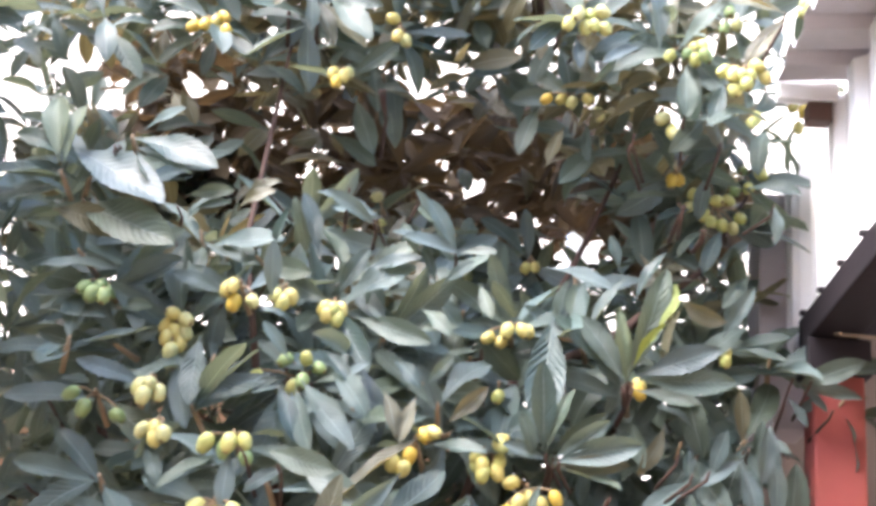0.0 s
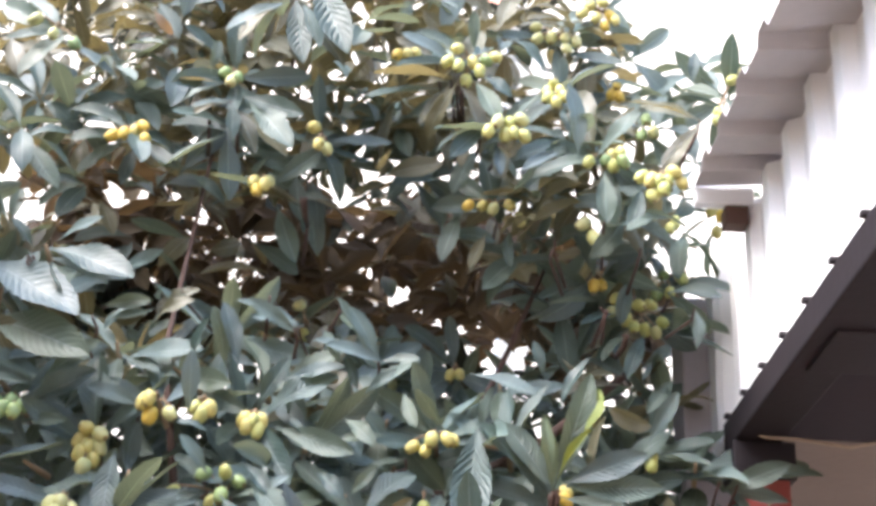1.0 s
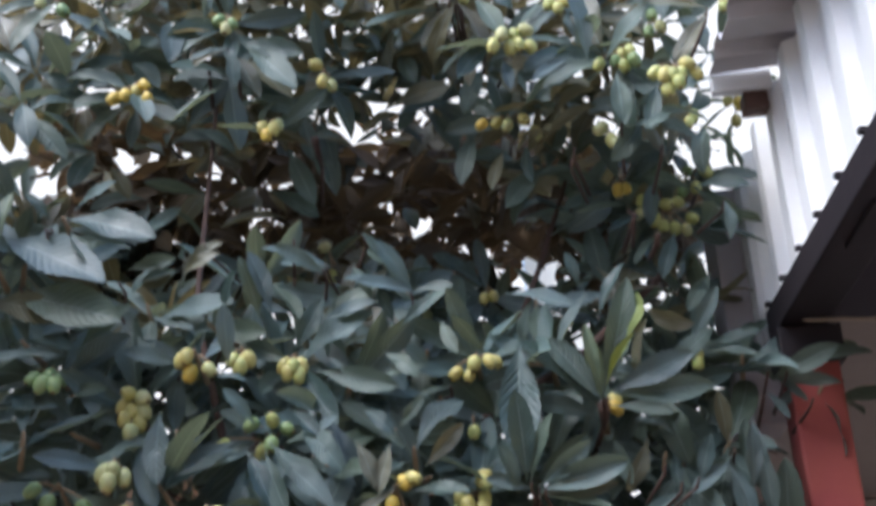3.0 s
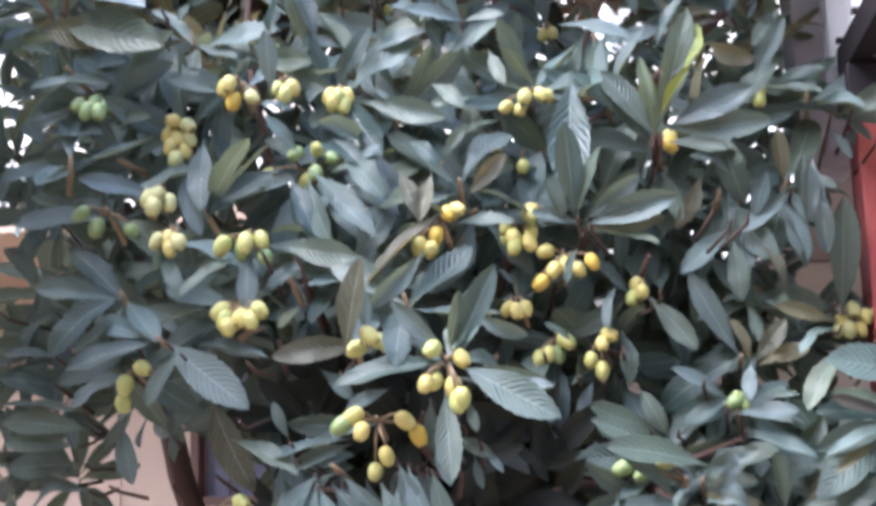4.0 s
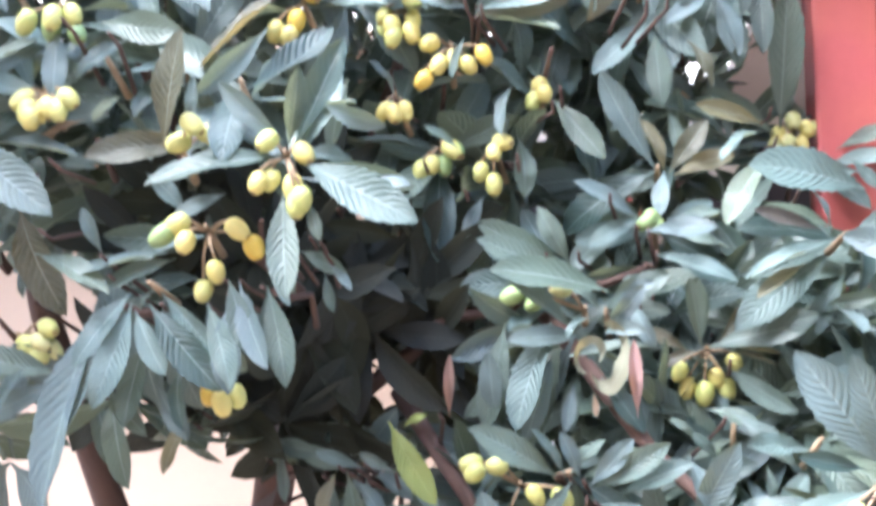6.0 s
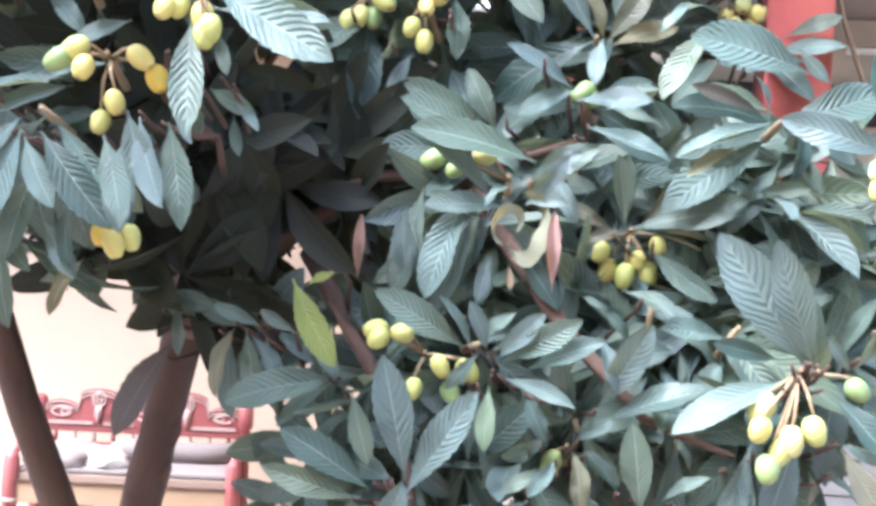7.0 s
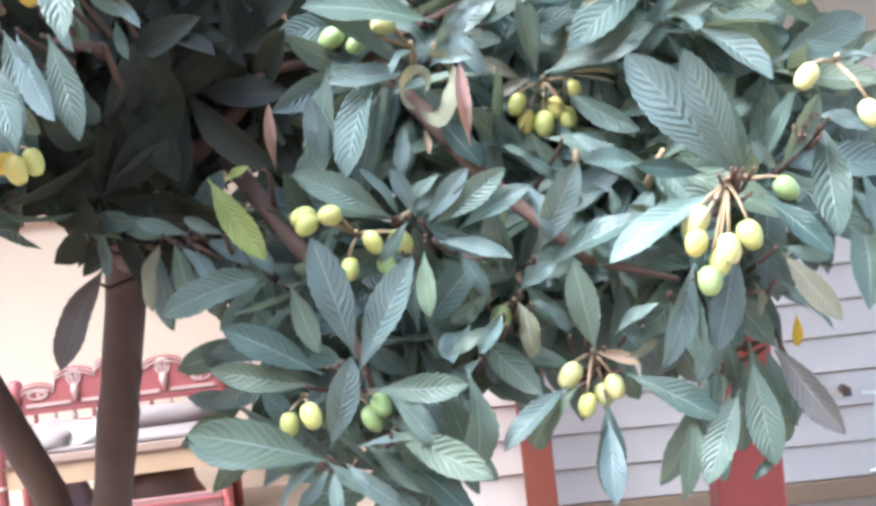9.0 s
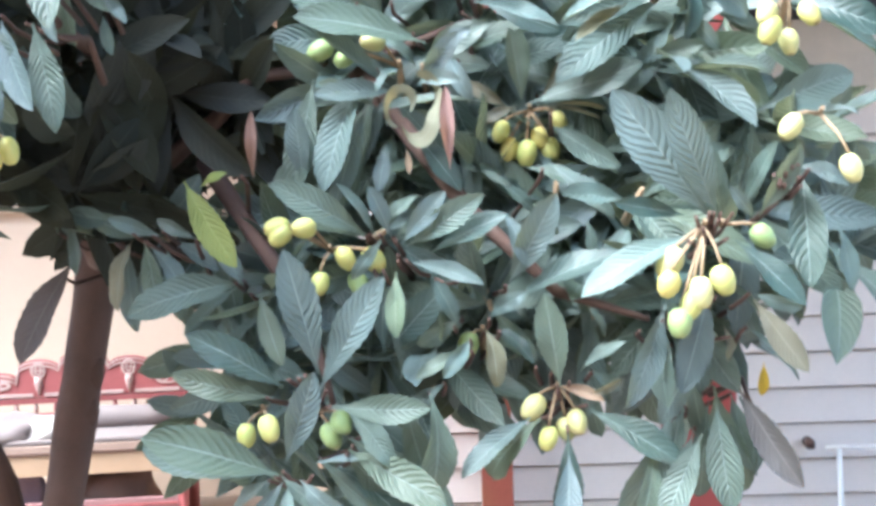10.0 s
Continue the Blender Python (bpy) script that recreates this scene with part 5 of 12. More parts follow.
front_leaf((-0.292, 2.750, 1.810), (-0.208, 2.720, 1.760), 4, "leaf", (-0.09, -0.80, 0.62), 0.20)
front_leaf((-0.253, 2.760, 1.769), (-0.232, 2.735, 1.701), 2, "leaf", (-0.10, -0.80, 0.50), -0.09)
front_leaf((-0.714, 2.720, 1.603), (-0.899, 2.672, 1.628), 0, "leaf", (0.18, -0.80, 0.61), -0.40)
front_leaf((-0.717, 2.720, 1.593), (-0.862, 2.681, 1.522), 7, "leaf", (0.05, -0.80, 0.34), -0.11)
front_leaf((-0.698, 2.720, 1.583), (-0.720, 2.698, 1.500), 2, "leaf", (0.20, -0.80, 0.58), 0.06)
front_leaf((-0.011, 3.050, 2.322), (0.128, 2.984, 2.404), 2, "leaf", (-0.13, -0.80, 0.28), 0.50)
front_leaf((-0.011, 3.050, 2.310), (0.211, 2.996, 2.326), 4, "leaf", (0.26, -0.80, 0.57), 0.60)
front_leaf((-0.011, 3.050, 2.301), (0.174, 2.997, 2.296), 9, "pale", (-0.00, -0.80, 0.34), 0.90)
front_leaf((-0.022, 3.050, 2.316), (-0.137, 3.026, 2.342), 2, "leaf", (0.20, -0.80, 0.33), -0.50)
front_leaf((-0.036, 3.050, 2.335), (-0.047, 2.977, 2.547), 2, "leaf", (-0.13, -0.80, 0.36), 0.04)
front_leaf((-0.058, 3.050, 2.306), (-0.101, 3.013, 2.423), 4, "leaf", (0.08, -0.80, 0.38), -0.09)
front_leaf((0.001, 3.050, 2.297), (0.162, 2.996, 2.256), 2, "leaf", (-0.14, -0.80, 0.55), -0.70)
front_leaf((-0.028, 3.050, 2.335), (0.038, 2.978, 2.482), 7, "leaf", (-0.23, -0.80, 0.25), 0.01)
front_leaf((0.134, 3.150, 2.146), (0.237, 3.102, 2.013), 0, "leaf", (-0.08, -0.80, 0.24), -0.09)
front_leaf((0.052, 3.120, 2.173), (0.026, 3.082, 2.062), 4, "leaf", (-0.15, -0.80, 0.52), 0.30)
front_leaf((-0.035, 3.050, 2.257), (-0.058, 3.028, 2.170), 0, "leaf", (-0.28, -0.80, 0.30), 0.08)
front_leaf((0.060, 3.150, 2.070), (0.088, 3.116, 1.939), 1, "leaf", (0.27, -0.80, 0.43), -0.30)
front_leaf((-0.011, 3.120, 1.948), (-0.046, 3.099, 1.859), 0, "leaf", (0.18, -0.80, 0.61), -0.20)
front_leaf((-0.051, 3.050, 2.034), (-0.117, 3.031, 2.079), 0, "leaf", (0.24, -0.80, 0.37), -0.01)
front_leaf((0.345, 3.240, 2.325), (0.210, 3.212, 2.209), 0, "leaf", (0.23, -0.80, 0.20), 0.02)
front_leaf((0.315, 3.240, 2.405), (0.363, 3.213, 2.321), 14, "leaf", (0.00, -0.80, 0.57), -0.05)
front_leaf((0.480, 3.240, 2.388), (0.364, 3.213, 2.308), 0, "leaf", (0.29, -0.80, 0.24), 0.11)
front_leaf((0.468, 3.240, 2.382), (0.511, 3.187, 2.223), 7, "leaf", (0.25, -0.80, 0.26), -0.08)
front_leaf((0.476, 3.240, 2.426), (0.470, 3.208, 2.563), 0, "olive", (-0.25, -0.80, 0.34), 0.20)
front_leaf((0.522, 3.240, 2.314), (0.536, 3.211, 2.469), 0, "leaf", (0.13, -0.80, 0.21), 0.00)
front_leaf((0.344, 3.240, 2.300), (0.356, 3.222, 2.137), 14, "leaf", (-0.09, -0.80, 0.39), -0.07)
front_leaf((0.350, 3.240, 2.462), (0.246, 3.197, 2.501), 1, "leaf", (-0.17, -0.80, 0.59), -0.02)
front_leaf((0.276, 3.240, 2.462), (0.228, 3.223, 2.313), 8, "olive", (0.02, -0.80, 0.51), -0.40)
front_leaf((0.409, 3.240, 2.423), (0.368, 3.221, 2.483), 1, "leaf", (0.30, -0.80, 0.61), 0.30)
front_leaf((0.404, 3.240, 2.284), (0.465, 3.189, 2.160), 8, "olive", (-0.00, -0.80, 0.63), -0.30)
front_leaf((0.368, 3.240, 2.136), (0.391, 3.206, 2.032), 2, "leaf", (-0.04, -0.80, 0.45), -0.40)
front_leaf((0.190, 3.240, 2.473), (0.210, 3.206, 2.335), 0, "leaf", (0.21, -0.80, 0.45), 0.60)
front_leaf((0.115, 3.240, 2.464), (0.156, 3.203, 2.566), 0, "leaf", (0.27, -0.80, 0.59), -0.30)
front_leaf((0.281, 3.280, 2.585), (0.353, 3.263, 2.530), 0, "leaf", (-0.22, -0.80, 0.45), -0.07)
front_leaf((0.730, 3.400, 2.063), (0.838, 3.369, 2.106), 0, "leaf", (-0.05, -0.80, 0.25), -0.15)
front_leaf((0.703, 3.400, 2.026), (0.849, 3.367, 2.039), 7, "leaf", (0.02, -0.80, 0.22), 0.13)
front_leaf((0.667, 3.400, 2.039), (0.788, 3.355, 1.927), 0, "leaf", (0.29, -0.80, 0.25), -0.12)
front_leaf((0.612, 3.400, 2.112), (0.642, 3.353, 2.409), 7, "leaf", (0.26, -0.80, 0.41), 0.13)
front_leaf((0.602, 3.400, 2.099), (0.442, 3.336, 2.192), 0, "leaf", (-0.06, -0.80, 0.31), -0.00)
front_leaf((0.608, 3.400, 2.086), (0.476, 3.372, 2.039), 2, "leaf", (0.24, -0.80, 0.62), 0.30)
front_leaf((0.771, 3.350, 2.004), (0.583, 3.303, 1.983), 14, "leaf", (-0.23, -0.80, 0.39), -0.20)
front_leaf((0.595, 3.340, 2.008), (0.502, 3.285, 1.885), 0, "leaf", (-0.22, -0.80, 0.55), -0.14)
front_leaf((0.749, 3.350, 2.030), (0.807, 3.335, 1.958), 0, "leaf", (-0.16, -0.80, 0.51), 0.20)
front_leaf((0.638, 3.450, 2.556), (0.725, 3.414, 2.607), 0, "leaf", (-0.15, -0.80, 0.42), 0.30)
front_leaf((0.729, 3.450, 2.578), (0.838, 3.409, 2.613), 2, "leaf", (-0.23, -0.80, 0.43), 0.50)
front_leaf((0.663, 3.100, 1.860), (0.520, 3.055, 1.893), 0, "leaf", (0.12, -0.80, 0.60), -0.14)
front_leaf((0.673, 3.100, 1.837), (0.474, 3.041, 1.769), 9, "leaf", (0.20, -0.80, 0.48), 0.01)
front_leaf((0.661, 3.100, 1.815), (0.466, 3.013, 1.659), 0, "leaf", (0.02, -0.80, 0.30), -0.09)
front_leaf((0.708, 3.100, 1.792), (0.757, 3.075, 1.713), 0, "leaf", (0.05, -0.80, 0.26), 0.12)
front_leaf((0.680, 3.100, 1.770), (0.579, 3.053, 1.639), 7, "leaf", (-0.09, -0.80, 0.28), 0.30)
front_leaf((0.295, 3.140, 1.896), (0.170, 3.086, 1.965), 0, "leaf", (-0.18, -0.80, 0.55), -0.09)
front_leaf((0.301, 3.140, 1.895), (0.198, 3.125, 1.836), 1, "leaf", (0.23, -0.80, 0.26), -0.12)
front_leaf((0.336, 3.140, 1.918), (0.363, 3.122, 1.994), 0, "leaf", (-0.04, -0.80, 0.62), 0.01)
front_leaf((0.351, 3.140, 1.871), (0.445, 3.108, 1.841), 0, "leaf", (-0.18, -0.80, 0.48), -0.30)
front_leaf((0.341, 3.100, 1.822), (0.477, 3.080, 1.759), 0, "leaf", (0.04, -0.80, 0.36), 0.10)
front_leaf((0.371, 3.160, 1.896), (0.462, 3.140, 1.894), 8, "leaf", (0.12, -0.80, 0.49), 0.20)
front_leaf((0.159, 3.100, 1.768), (-0.021, 3.049, 1.851), 0, "leaf", (0.11, -0.80, 0.29), -0.13)
front_leaf((0.170, 3.120, 1.781), (-0.016, 3.090, 1.904), 7, "leaf", (-0.28, -0.80, 0.45), 0.30)
front_leaf((0.160, 3.100, 1.803), (0.092, 3.081, 1.912), 1, "leaf", (-0.19, -0.80, 0.29), -0.20)
front_leaf((0.225, 3.100, 1.711), (0.328, 3.041, 1.809), 3, "leaf", (0.26, -0.80, 0.24), -0.50)
front_leaf((0.225, 3.100, 1.705), (0.349, 3.082, 1.722), 3, "leaf", (0.11, -0.80, 0.23), -0.30)
front_leaf((0.214, 3.100, 1.711), (0.147, 3.084, 1.756), 6, "leaf", (-0.02, -0.80, 0.43), -0.02)
front_leaf((0.124, 3.020, 1.688), (0.054, 2.959, 1.486), 14, "leaf", (-0.29, -0.80, 0.52), 0.10)
front_leaf((0.035, 3.040, 1.689), (-0.014, 3.008, 1.488), 7, "leaf", (-0.03, -0.80, 0.53), 0.20)
front_leaf((0.171, 3.100, 1.599), (0.149, 3.053, 1.479), 0, "leaf", (0.06, -0.80, 0.24), 0.09)
front_leaf((0.404, 3.080, 1.641), (0.389, 3.055, 1.768), 2, "leaf", (-0.25, -0.80, 0.58), 0.30)
front_leaf((0.420, 3.080, 1.635), (0.615, 3.023, 1.679), 0, "leaf", (-0.19, -0.80, 0.46), -0.05)
front_leaf((0.442, 3.080, 1.629), (0.545, 3.043, 1.596), 9, "pale", (-0.13, -0.80, 0.25), -0.90)
front_leaf((0.451, 3.080, 1.596), (0.569, 3.025, 1.503), 2, "leaf", (-0.06, -0.80, 0.60), 0.70)
front_leaf((0.540, 3.080, 1.650), (0.653, 3.014, 1.498), 14, "leaf", (0.16, -0.80, 0.38), 0.07)
front_leaf((0.377, 3.080, 1.630), (0.298, 3.069, 1.670), 8, "olive", (-0.09, -0.80, 0.41), -0.20)
front_leaf((0.405, 3.080, 1.520), (0.510, 3.037, 1.485), 0, "leaf", (0.29, -0.80, 0.61), -0.14)
front_leaf((0.474, 3.140, 1.708), (0.595, 3.114, 1.773), 0, "leaf", (0.28, -0.80, 0.33), -0.40)
front_leaf((0.372, 3.080, 1.510), (0.295, 3.057, 1.522), 0, "leaf", (0.04, -0.80, 0.44), -0.03)
front_leaf((0.629, 3.080, 1.704), (0.727, 3.037, 1.712), 4, "leaf", (0.09, -0.80, 0.52), 0.30)
front_leaf((-0.375, 2.660, 1.749), (-0.313, 2.603, 1.605), 0, "leaf", (-0.29, -0.80, 0.48), 0.07)
front_leaf((-0.328, 2.660, 1.743), (-0.286, 2.630, 1.575), 7, "leaf", (-0.06, -0.80, 0.22), -0.09)
front_leaf((-0.316, 2.660, 1.801), (-0.284, 2.640, 1.708), 2, "leaf", (-0.24, -0.80, 0.31), 0.12)
front_leaf((-0.396, 2.660, 1.718), (-0.384, 2.620, 1.565), 14, "leaf", (0.00, -0.80, 0.64), 0.02)
front_leaf((-0.224, 2.660, 1.781), (-0.178, 2.637, 1.733), 2, "leaf", (0.08, -0.80, 0.56), -0.40)
front_leaf((-0.419, 3.060, 1.383), (-0.511, 3.002, 1.204), 14, "bronze", (0.10, -0.80, 0.63), 0.20)
front_leaf((-0.094, 2.980, 1.333), (-0.260, 2.900, 1.244), 3, "leaf", (-0.20, -0.80, 0.41), -0.50)
front_leaf((-0.106, 2.980, 1.325), (-0.193, 2.935, 1.248), 0, "leaf", (0.03, -0.80, 0.47), 0.20)
front_leaf((-0.286, 2.980, 1.415), (-0.314, 2.929, 1.293), 1, "olive", (-0.05, -0.80, 0.44), 0.30)
front_leaf((-0.297, 2.980, 1.406), (-0.275, 2.948, 1.255), 0, "leaf", (-0.13, -0.80, 0.49), 0.02)
front_leaf((-0.257, 2.980, 1.402), (-0.180, 2.959, 1.313), 8, "leaf", (0.13, -0.80, 0.33), -0.20)
front_leaf((-0.067, 2.980, 1.311), (-0.023, 2.937, 1.190), 0, "leaf", (0.05, -0.80, 0.48), -0.03)
front_leaf((-0.266, 2.980, 1.413), (-0.231, 2.939, 1.283), 7, "leaf", (-0.27, -0.80, 0.34), -0.03)
front_leaf((-0.235, 2.980, 1.419), (-0.323, 2.952, 1.450), 2, "leaf", (0.13, -0.80, 0.34), -0.60)
front_leaf((-0.155, 2.980, 1.410), (-0.079, 2.957, 1.343), 1, "leaf", (-0.01, -0.80, 0.64), -0.40)
front_leaf((0.050, 2.860, 1.182), (0.011, 2.836, 1.392), 0, "leaf", (-0.24, -0.80, 0.56), 0.20)
front_leaf((-0.009, 2.860, 1.162), (-0.161, 2.834, 1.259), 14, "leaf", (0.28, -0.80, 0.31), 0.06)
front_leaf((-0.027, 2.860, 1.145), (-0.191, 2.840, 1.196), 7, "leaf", (-0.05, -0.80, 0.25), 0.11)
front_leaf((0.049, 2.860, 1.154), (0.167, 2.815, 1.344), 2, "leaf", (-0.21, -0.80, 0.36), -0.11)
front_leaf((0.070, 2.860, 1.128), (0.237, 2.823, 1.130), 5, "leaf", (0.06, -0.80, 0.49), 0.20)
front_leaf((0.093, 2.860, 1.123), (0.180, 2.834, 1.035), 3, "leaf", (0.15, -0.80, 0.57), -0.20)
front_leaf((0.094, 2.860, 1.057), (0.260, 2.788, 0.979), 0, "leaf", (0.14, -0.80, 0.31), -0.10)
front_leaf((0.137, 2.860, 1.100), (0.159, 2.832, 0.995), 2, "leaf", (-0.11, -0.80, 0.43), 0.10)
front_leaf((0.035, 2.860, 1.035), (0.133, 2.843, 1.038), 9, "leaf", (0.07, -0.80, 0.53), -0.50)
front_leaf((0.004, 2.780, 1.052), (0.059, 2.736, 1.201), 0, "leaf", (0.15, -0.80, 0.29), -0.08)
front_leaf((-0.007, 2.780, 1.033), (-0.202, 2.690, 1.108), 14, "leaf", (0.25, -0.80, 0.60), -0.14)
front_leaf((-0.004, 2.780, 1.031), (0.062, 2.770, 0.976), 0, "leaf", (-0.14, -0.80, 0.39), 0.04)
front_leaf((-0.001, 2.780, 1.023), (-0.057, 2.768, 0.959), 7, "leaf", (0.02, -0.80, 0.23), -0.12)
front_leaf((0.007, 2.780, 1.018), (0.011, 2.757, 0.946), 1, "leaf", (0.03, -0.80, 0.48), -0.04)
front_leaf((0.026, 2.780, 1.025), (0.111, 2.752, 0.951), 3, "leaf", (-0.17, -0.80, 0.35), 0.07)
front_leaf((0.132, 2.900, 1.408), (-0.015, 2.835, 1.501), 0, "leaf", (-0.26, -0.80, 0.25), 0.09)
front_leaf((0.174, 2.900, 1.403), (0.144, 2.873, 1.490), 14, "leaf", (0.16, -0.80, 0.30), 0.20)
front_leaf((0.191, 2.900, 1.391), (0.269, 2.862, 1.477), 0, "leaf", (-0.07, -0.80, 0.27), -0.10)
front_leaf((0.201, 2.900, 1.388), (0.333, 2.846, 1.467), 2, "leaf", (0.06, -0.80, 0.33), 0.08)
front_leaf((0.242, 2.900, 1.376), (0.368, 2.851, 1.438), 0, "leaf", (-0.19, -0.80, 0.49), -0.20)
front_leaf((0.207, 2.900, 1.359), (0.328, 2.870, 1.319), 7, "leaf", (-0.11, -0.80, 0.44), -0.02)
front_leaf((0.181, 2.900, 1.345), (0.177, 2.870, 1.236), 0, "young", (0.19, -0.80, 0.41), 0.10)
front_leaf((0.159, 2.900, 1.400), (0.114, 2.891, 1.329), 8, "leaf", (-0.11, -0.80, 0.61), -0.30)
front_leaf((0.150, 2.900, 1.405), (0.090, 2.865, 1.497), 2, "leaf", (-0.00, -0.80, 0.54), 0.50)
front_leaf((0.298, 2.900, 1.209), (0.207, 2.881, 1.167), 0, "leaf", (-0.21, -0.80, 0.36), 0.07)
front_leaf((0.284, 2.900, 1.248), (0.246, 2.881, 1.329), 1, "leaf", (-0.23, -0.80, 0.52), 0.02)
front_leaf((0.332, 2.900, 1.262), (0.401, 2.872, 1.293), 3, "leaf", (0.26, -0.80, 0.61), 0.30)
front_leaf((0.326, 2.900, 1.244), (0.347, 2.874, 1.150), 6, "olive", (0.30, -0.80, 0.41), -0.08)
front_leaf((0.300, 2.900, 1.228), (0.274, 2.870, 1.158), 6, "leaf", (0.14, -0.80, 0.43), -0.40)
front_leaf((0.014, 3.020, 1.498), (0.005, 2.991, 1.635), 14, "leaf", (-0.08, -0.80, 0.36), -0.03)
front_leaf((0.126, 3.020, 1.631), (0.069, 2.982, 1.466), 7, "leaf", (-0.18, -0.80, 0.45), 0.09)
front_leaf((0.163, 3.020, 1.567), (0.148, 2.997, 1.481), 0, "leaf", (0.20, -0.80, 0.45), -0.10)
front_leaf((0.184, 3.020, 1.659), (0.043, 2.971, 1.650), 0, "leaf", (0.23, -0.80, 0.33), -0.14)
front_leaf((0.238, 3.020, 1.741), (0.015, 2.959, 1.791), 14, "leaf", (0.03, -0.80, 0.46), 0.14)
front_leaf((0.146, 3.020, 1.634), (0.057, 2.987, 1.691), 8, "leaf", (0.18, -0.80, 0.23), 0.40)
front_leaf((0.246, 3.020, 1.720), (0.320, 2.992, 1.756), 3, "leaf", (-0.25, -0.80, 0.24), 0.07)
front_leaf((0.275, 3.020, 1.717), (0.322, 2.988, 1.638), 6, "leaf", (-0.25, -0.80, 0.49), -0.11)
front_leaf((0.367, 2.950, 1.315), (0.450, 2.893, 1.467), 0, "leaf", (0.09, -0.80, 0.31), -0.08)
front_leaf((0.379, 2.950, 1.290), (0.561, 2.883, 1.365), 7, "leaf", (0.01, -0.80, 0.54), -0.03)
front_leaf((0.443, 2.950, 1.519), (0.548, 2.920, 1.419), 14, "leaf", (0.28, -0.80, 0.50), -0.00)
front_leaf((0.384, 2.950, 1.464), (0.332, 2.932, 1.508), 1, "leaf", (0.13, -0.80, 0.52), 0.12)
front_leaf((0.362, 2.950, 1.438), (0.408, 2.927, 1.347), 3, "leaf", (0.20, -0.80, 0.50), -0.20)
front_leaf((0.503, 2.950, 1.421), (0.504, 2.927, 1.355), 8, "leaf", (0.20, -0.80, 0.60), 0.14)
front_leaf((0.419, 2.950, 1.431), (0.366, 2.930, 1.475), 1, "leaf", (0.01, -0.80, 0.52), -0.30)
front_leaf((0.406, 3.100, 1.640), (0.400, 3.070, 1.768), 2, "leaf", (-0.05, -0.80, 0.27), -0.30)
front_leaf((0.431, 3.100, 1.632), (0.616, 3.017, 1.693), 0, "leaf", (-0.07, -0.80, 0.28), -0.09)
front_leaf((0.457, 3.100, 1.634), (0.554, 3.077, 1.614), 9, "pale", (-0.12, -0.80, 0.64), -0.90)
front_leaf((0.472, 3.100, 1.591), (0.574, 3.068, 1.505), 2, "leaf", (0.14, -0.80, 0.34), -0.70)
front_leaf((0.395, 3.100, 1.631), (0.321, 3.074, 1.607), 8, "olive", (-0.19, -0.80, 0.23), 0.30)
front_leaf((0.438, 3.100, 1.646), (0.538, 3.086, 1.733), 0, "olive", (-0.01, -0.80, 0.56), 0.30)
front_leaf((0.690, 2.820, 1.414), (0.535, 2.786, 1.619), 14, "leaf", (-0.19, -0.80, 0.30), -0.08)
front_leaf((0.702, 2.820, 1.414), (0.619, 2.751, 1.613), 7, "leaf", (0.06, -0.80, 0.30), -0.09)
front_leaf((0.654, 2.820, 1.389), (0.480, 2.784, 1.296), 0, "leaf", (-0.20, -0.80, 0.54), -0.06)
front_leaf((0.728, 2.820, 1.378), (0.825, 2.780, 1.275), 0, "leaf", (0.19, -0.80, 0.42), -0.07)
front_leaf((0.766, 2.820, 1.416), (0.824, 2.772, 1.524), 2, "leaf", (0.25, -0.80, 0.35), 0.01)
front_leaf((0.758, 2.820, 1.412), (0.715, 2.796, 1.461), 8, "leaf", (-0.01, -0.80, 0.30), -0.14)
front_leaf((0.845, 2.860, 1.484), (0.832, 2.788, 1.300), 0, "leaf", (0.18, -0.80, 0.37), 0.10)
front_leaf((0.655, 2.860, 1.421), (0.539, 2.822, 1.440), 7, "leaf", (-0.27, -0.80, 0.62), -0.20)
front_leaf((0.717, 2.880, 1.423), (0.686, 2.838, 1.533), 0, "leaf", (0.24, -0.80, 0.40), -0.20)
front_leaf((0.750, 2.860, 1.428), (0.798, 2.821, 1.536), 9, "leaf", (0.06, -0.80, 0.27), -0.40)
front_leaf((0.828, 2.860, 1.491), (0.914, 2.828, 1.469), 3, "leaf", (-0.21, -0.80, 0.61), -0.30)
front_leaf((0.910, 2.900, 1.401), (0.925, 2.866, 1.289), 0, "leaf", (0.30, -0.80, 0.32), -0.30)
front_leaf((0.698, 2.900, 1.296), (0.640, 2.874, 1.130), 14, "leaf", (0.16, -0.80, 0.20), 0.10)
front_leaf((0.623, 2.900, 1.276), (0.549, 2.834, 1.113), 7, "leaf", (0.19, -0.80, 0.24), -0.07)
front_leaf((0.770, 2.900, 1.278), (0.844, 2.853, 1.161), 0, "olive", (-0.24, -0.80, 0.42), -0.01)
front_leaf((0.741, 2.900, 1.130), (0.817, 2.825, 0.977), 2, "bronze", (0.05, -0.80, 0.59), 0.50)
front_leaf((0.702, 2.900, 1.110), (0.718, 2.880, 0.930), 14, "leaf", (-0.19, -0.80, 0.29), 0.05)
front_leaf((0.678, 2.900, 1.059), (0.601, 2.843, 0.917), 0, "leaf", (-0.04, -0.80, 0.22), -0.03)
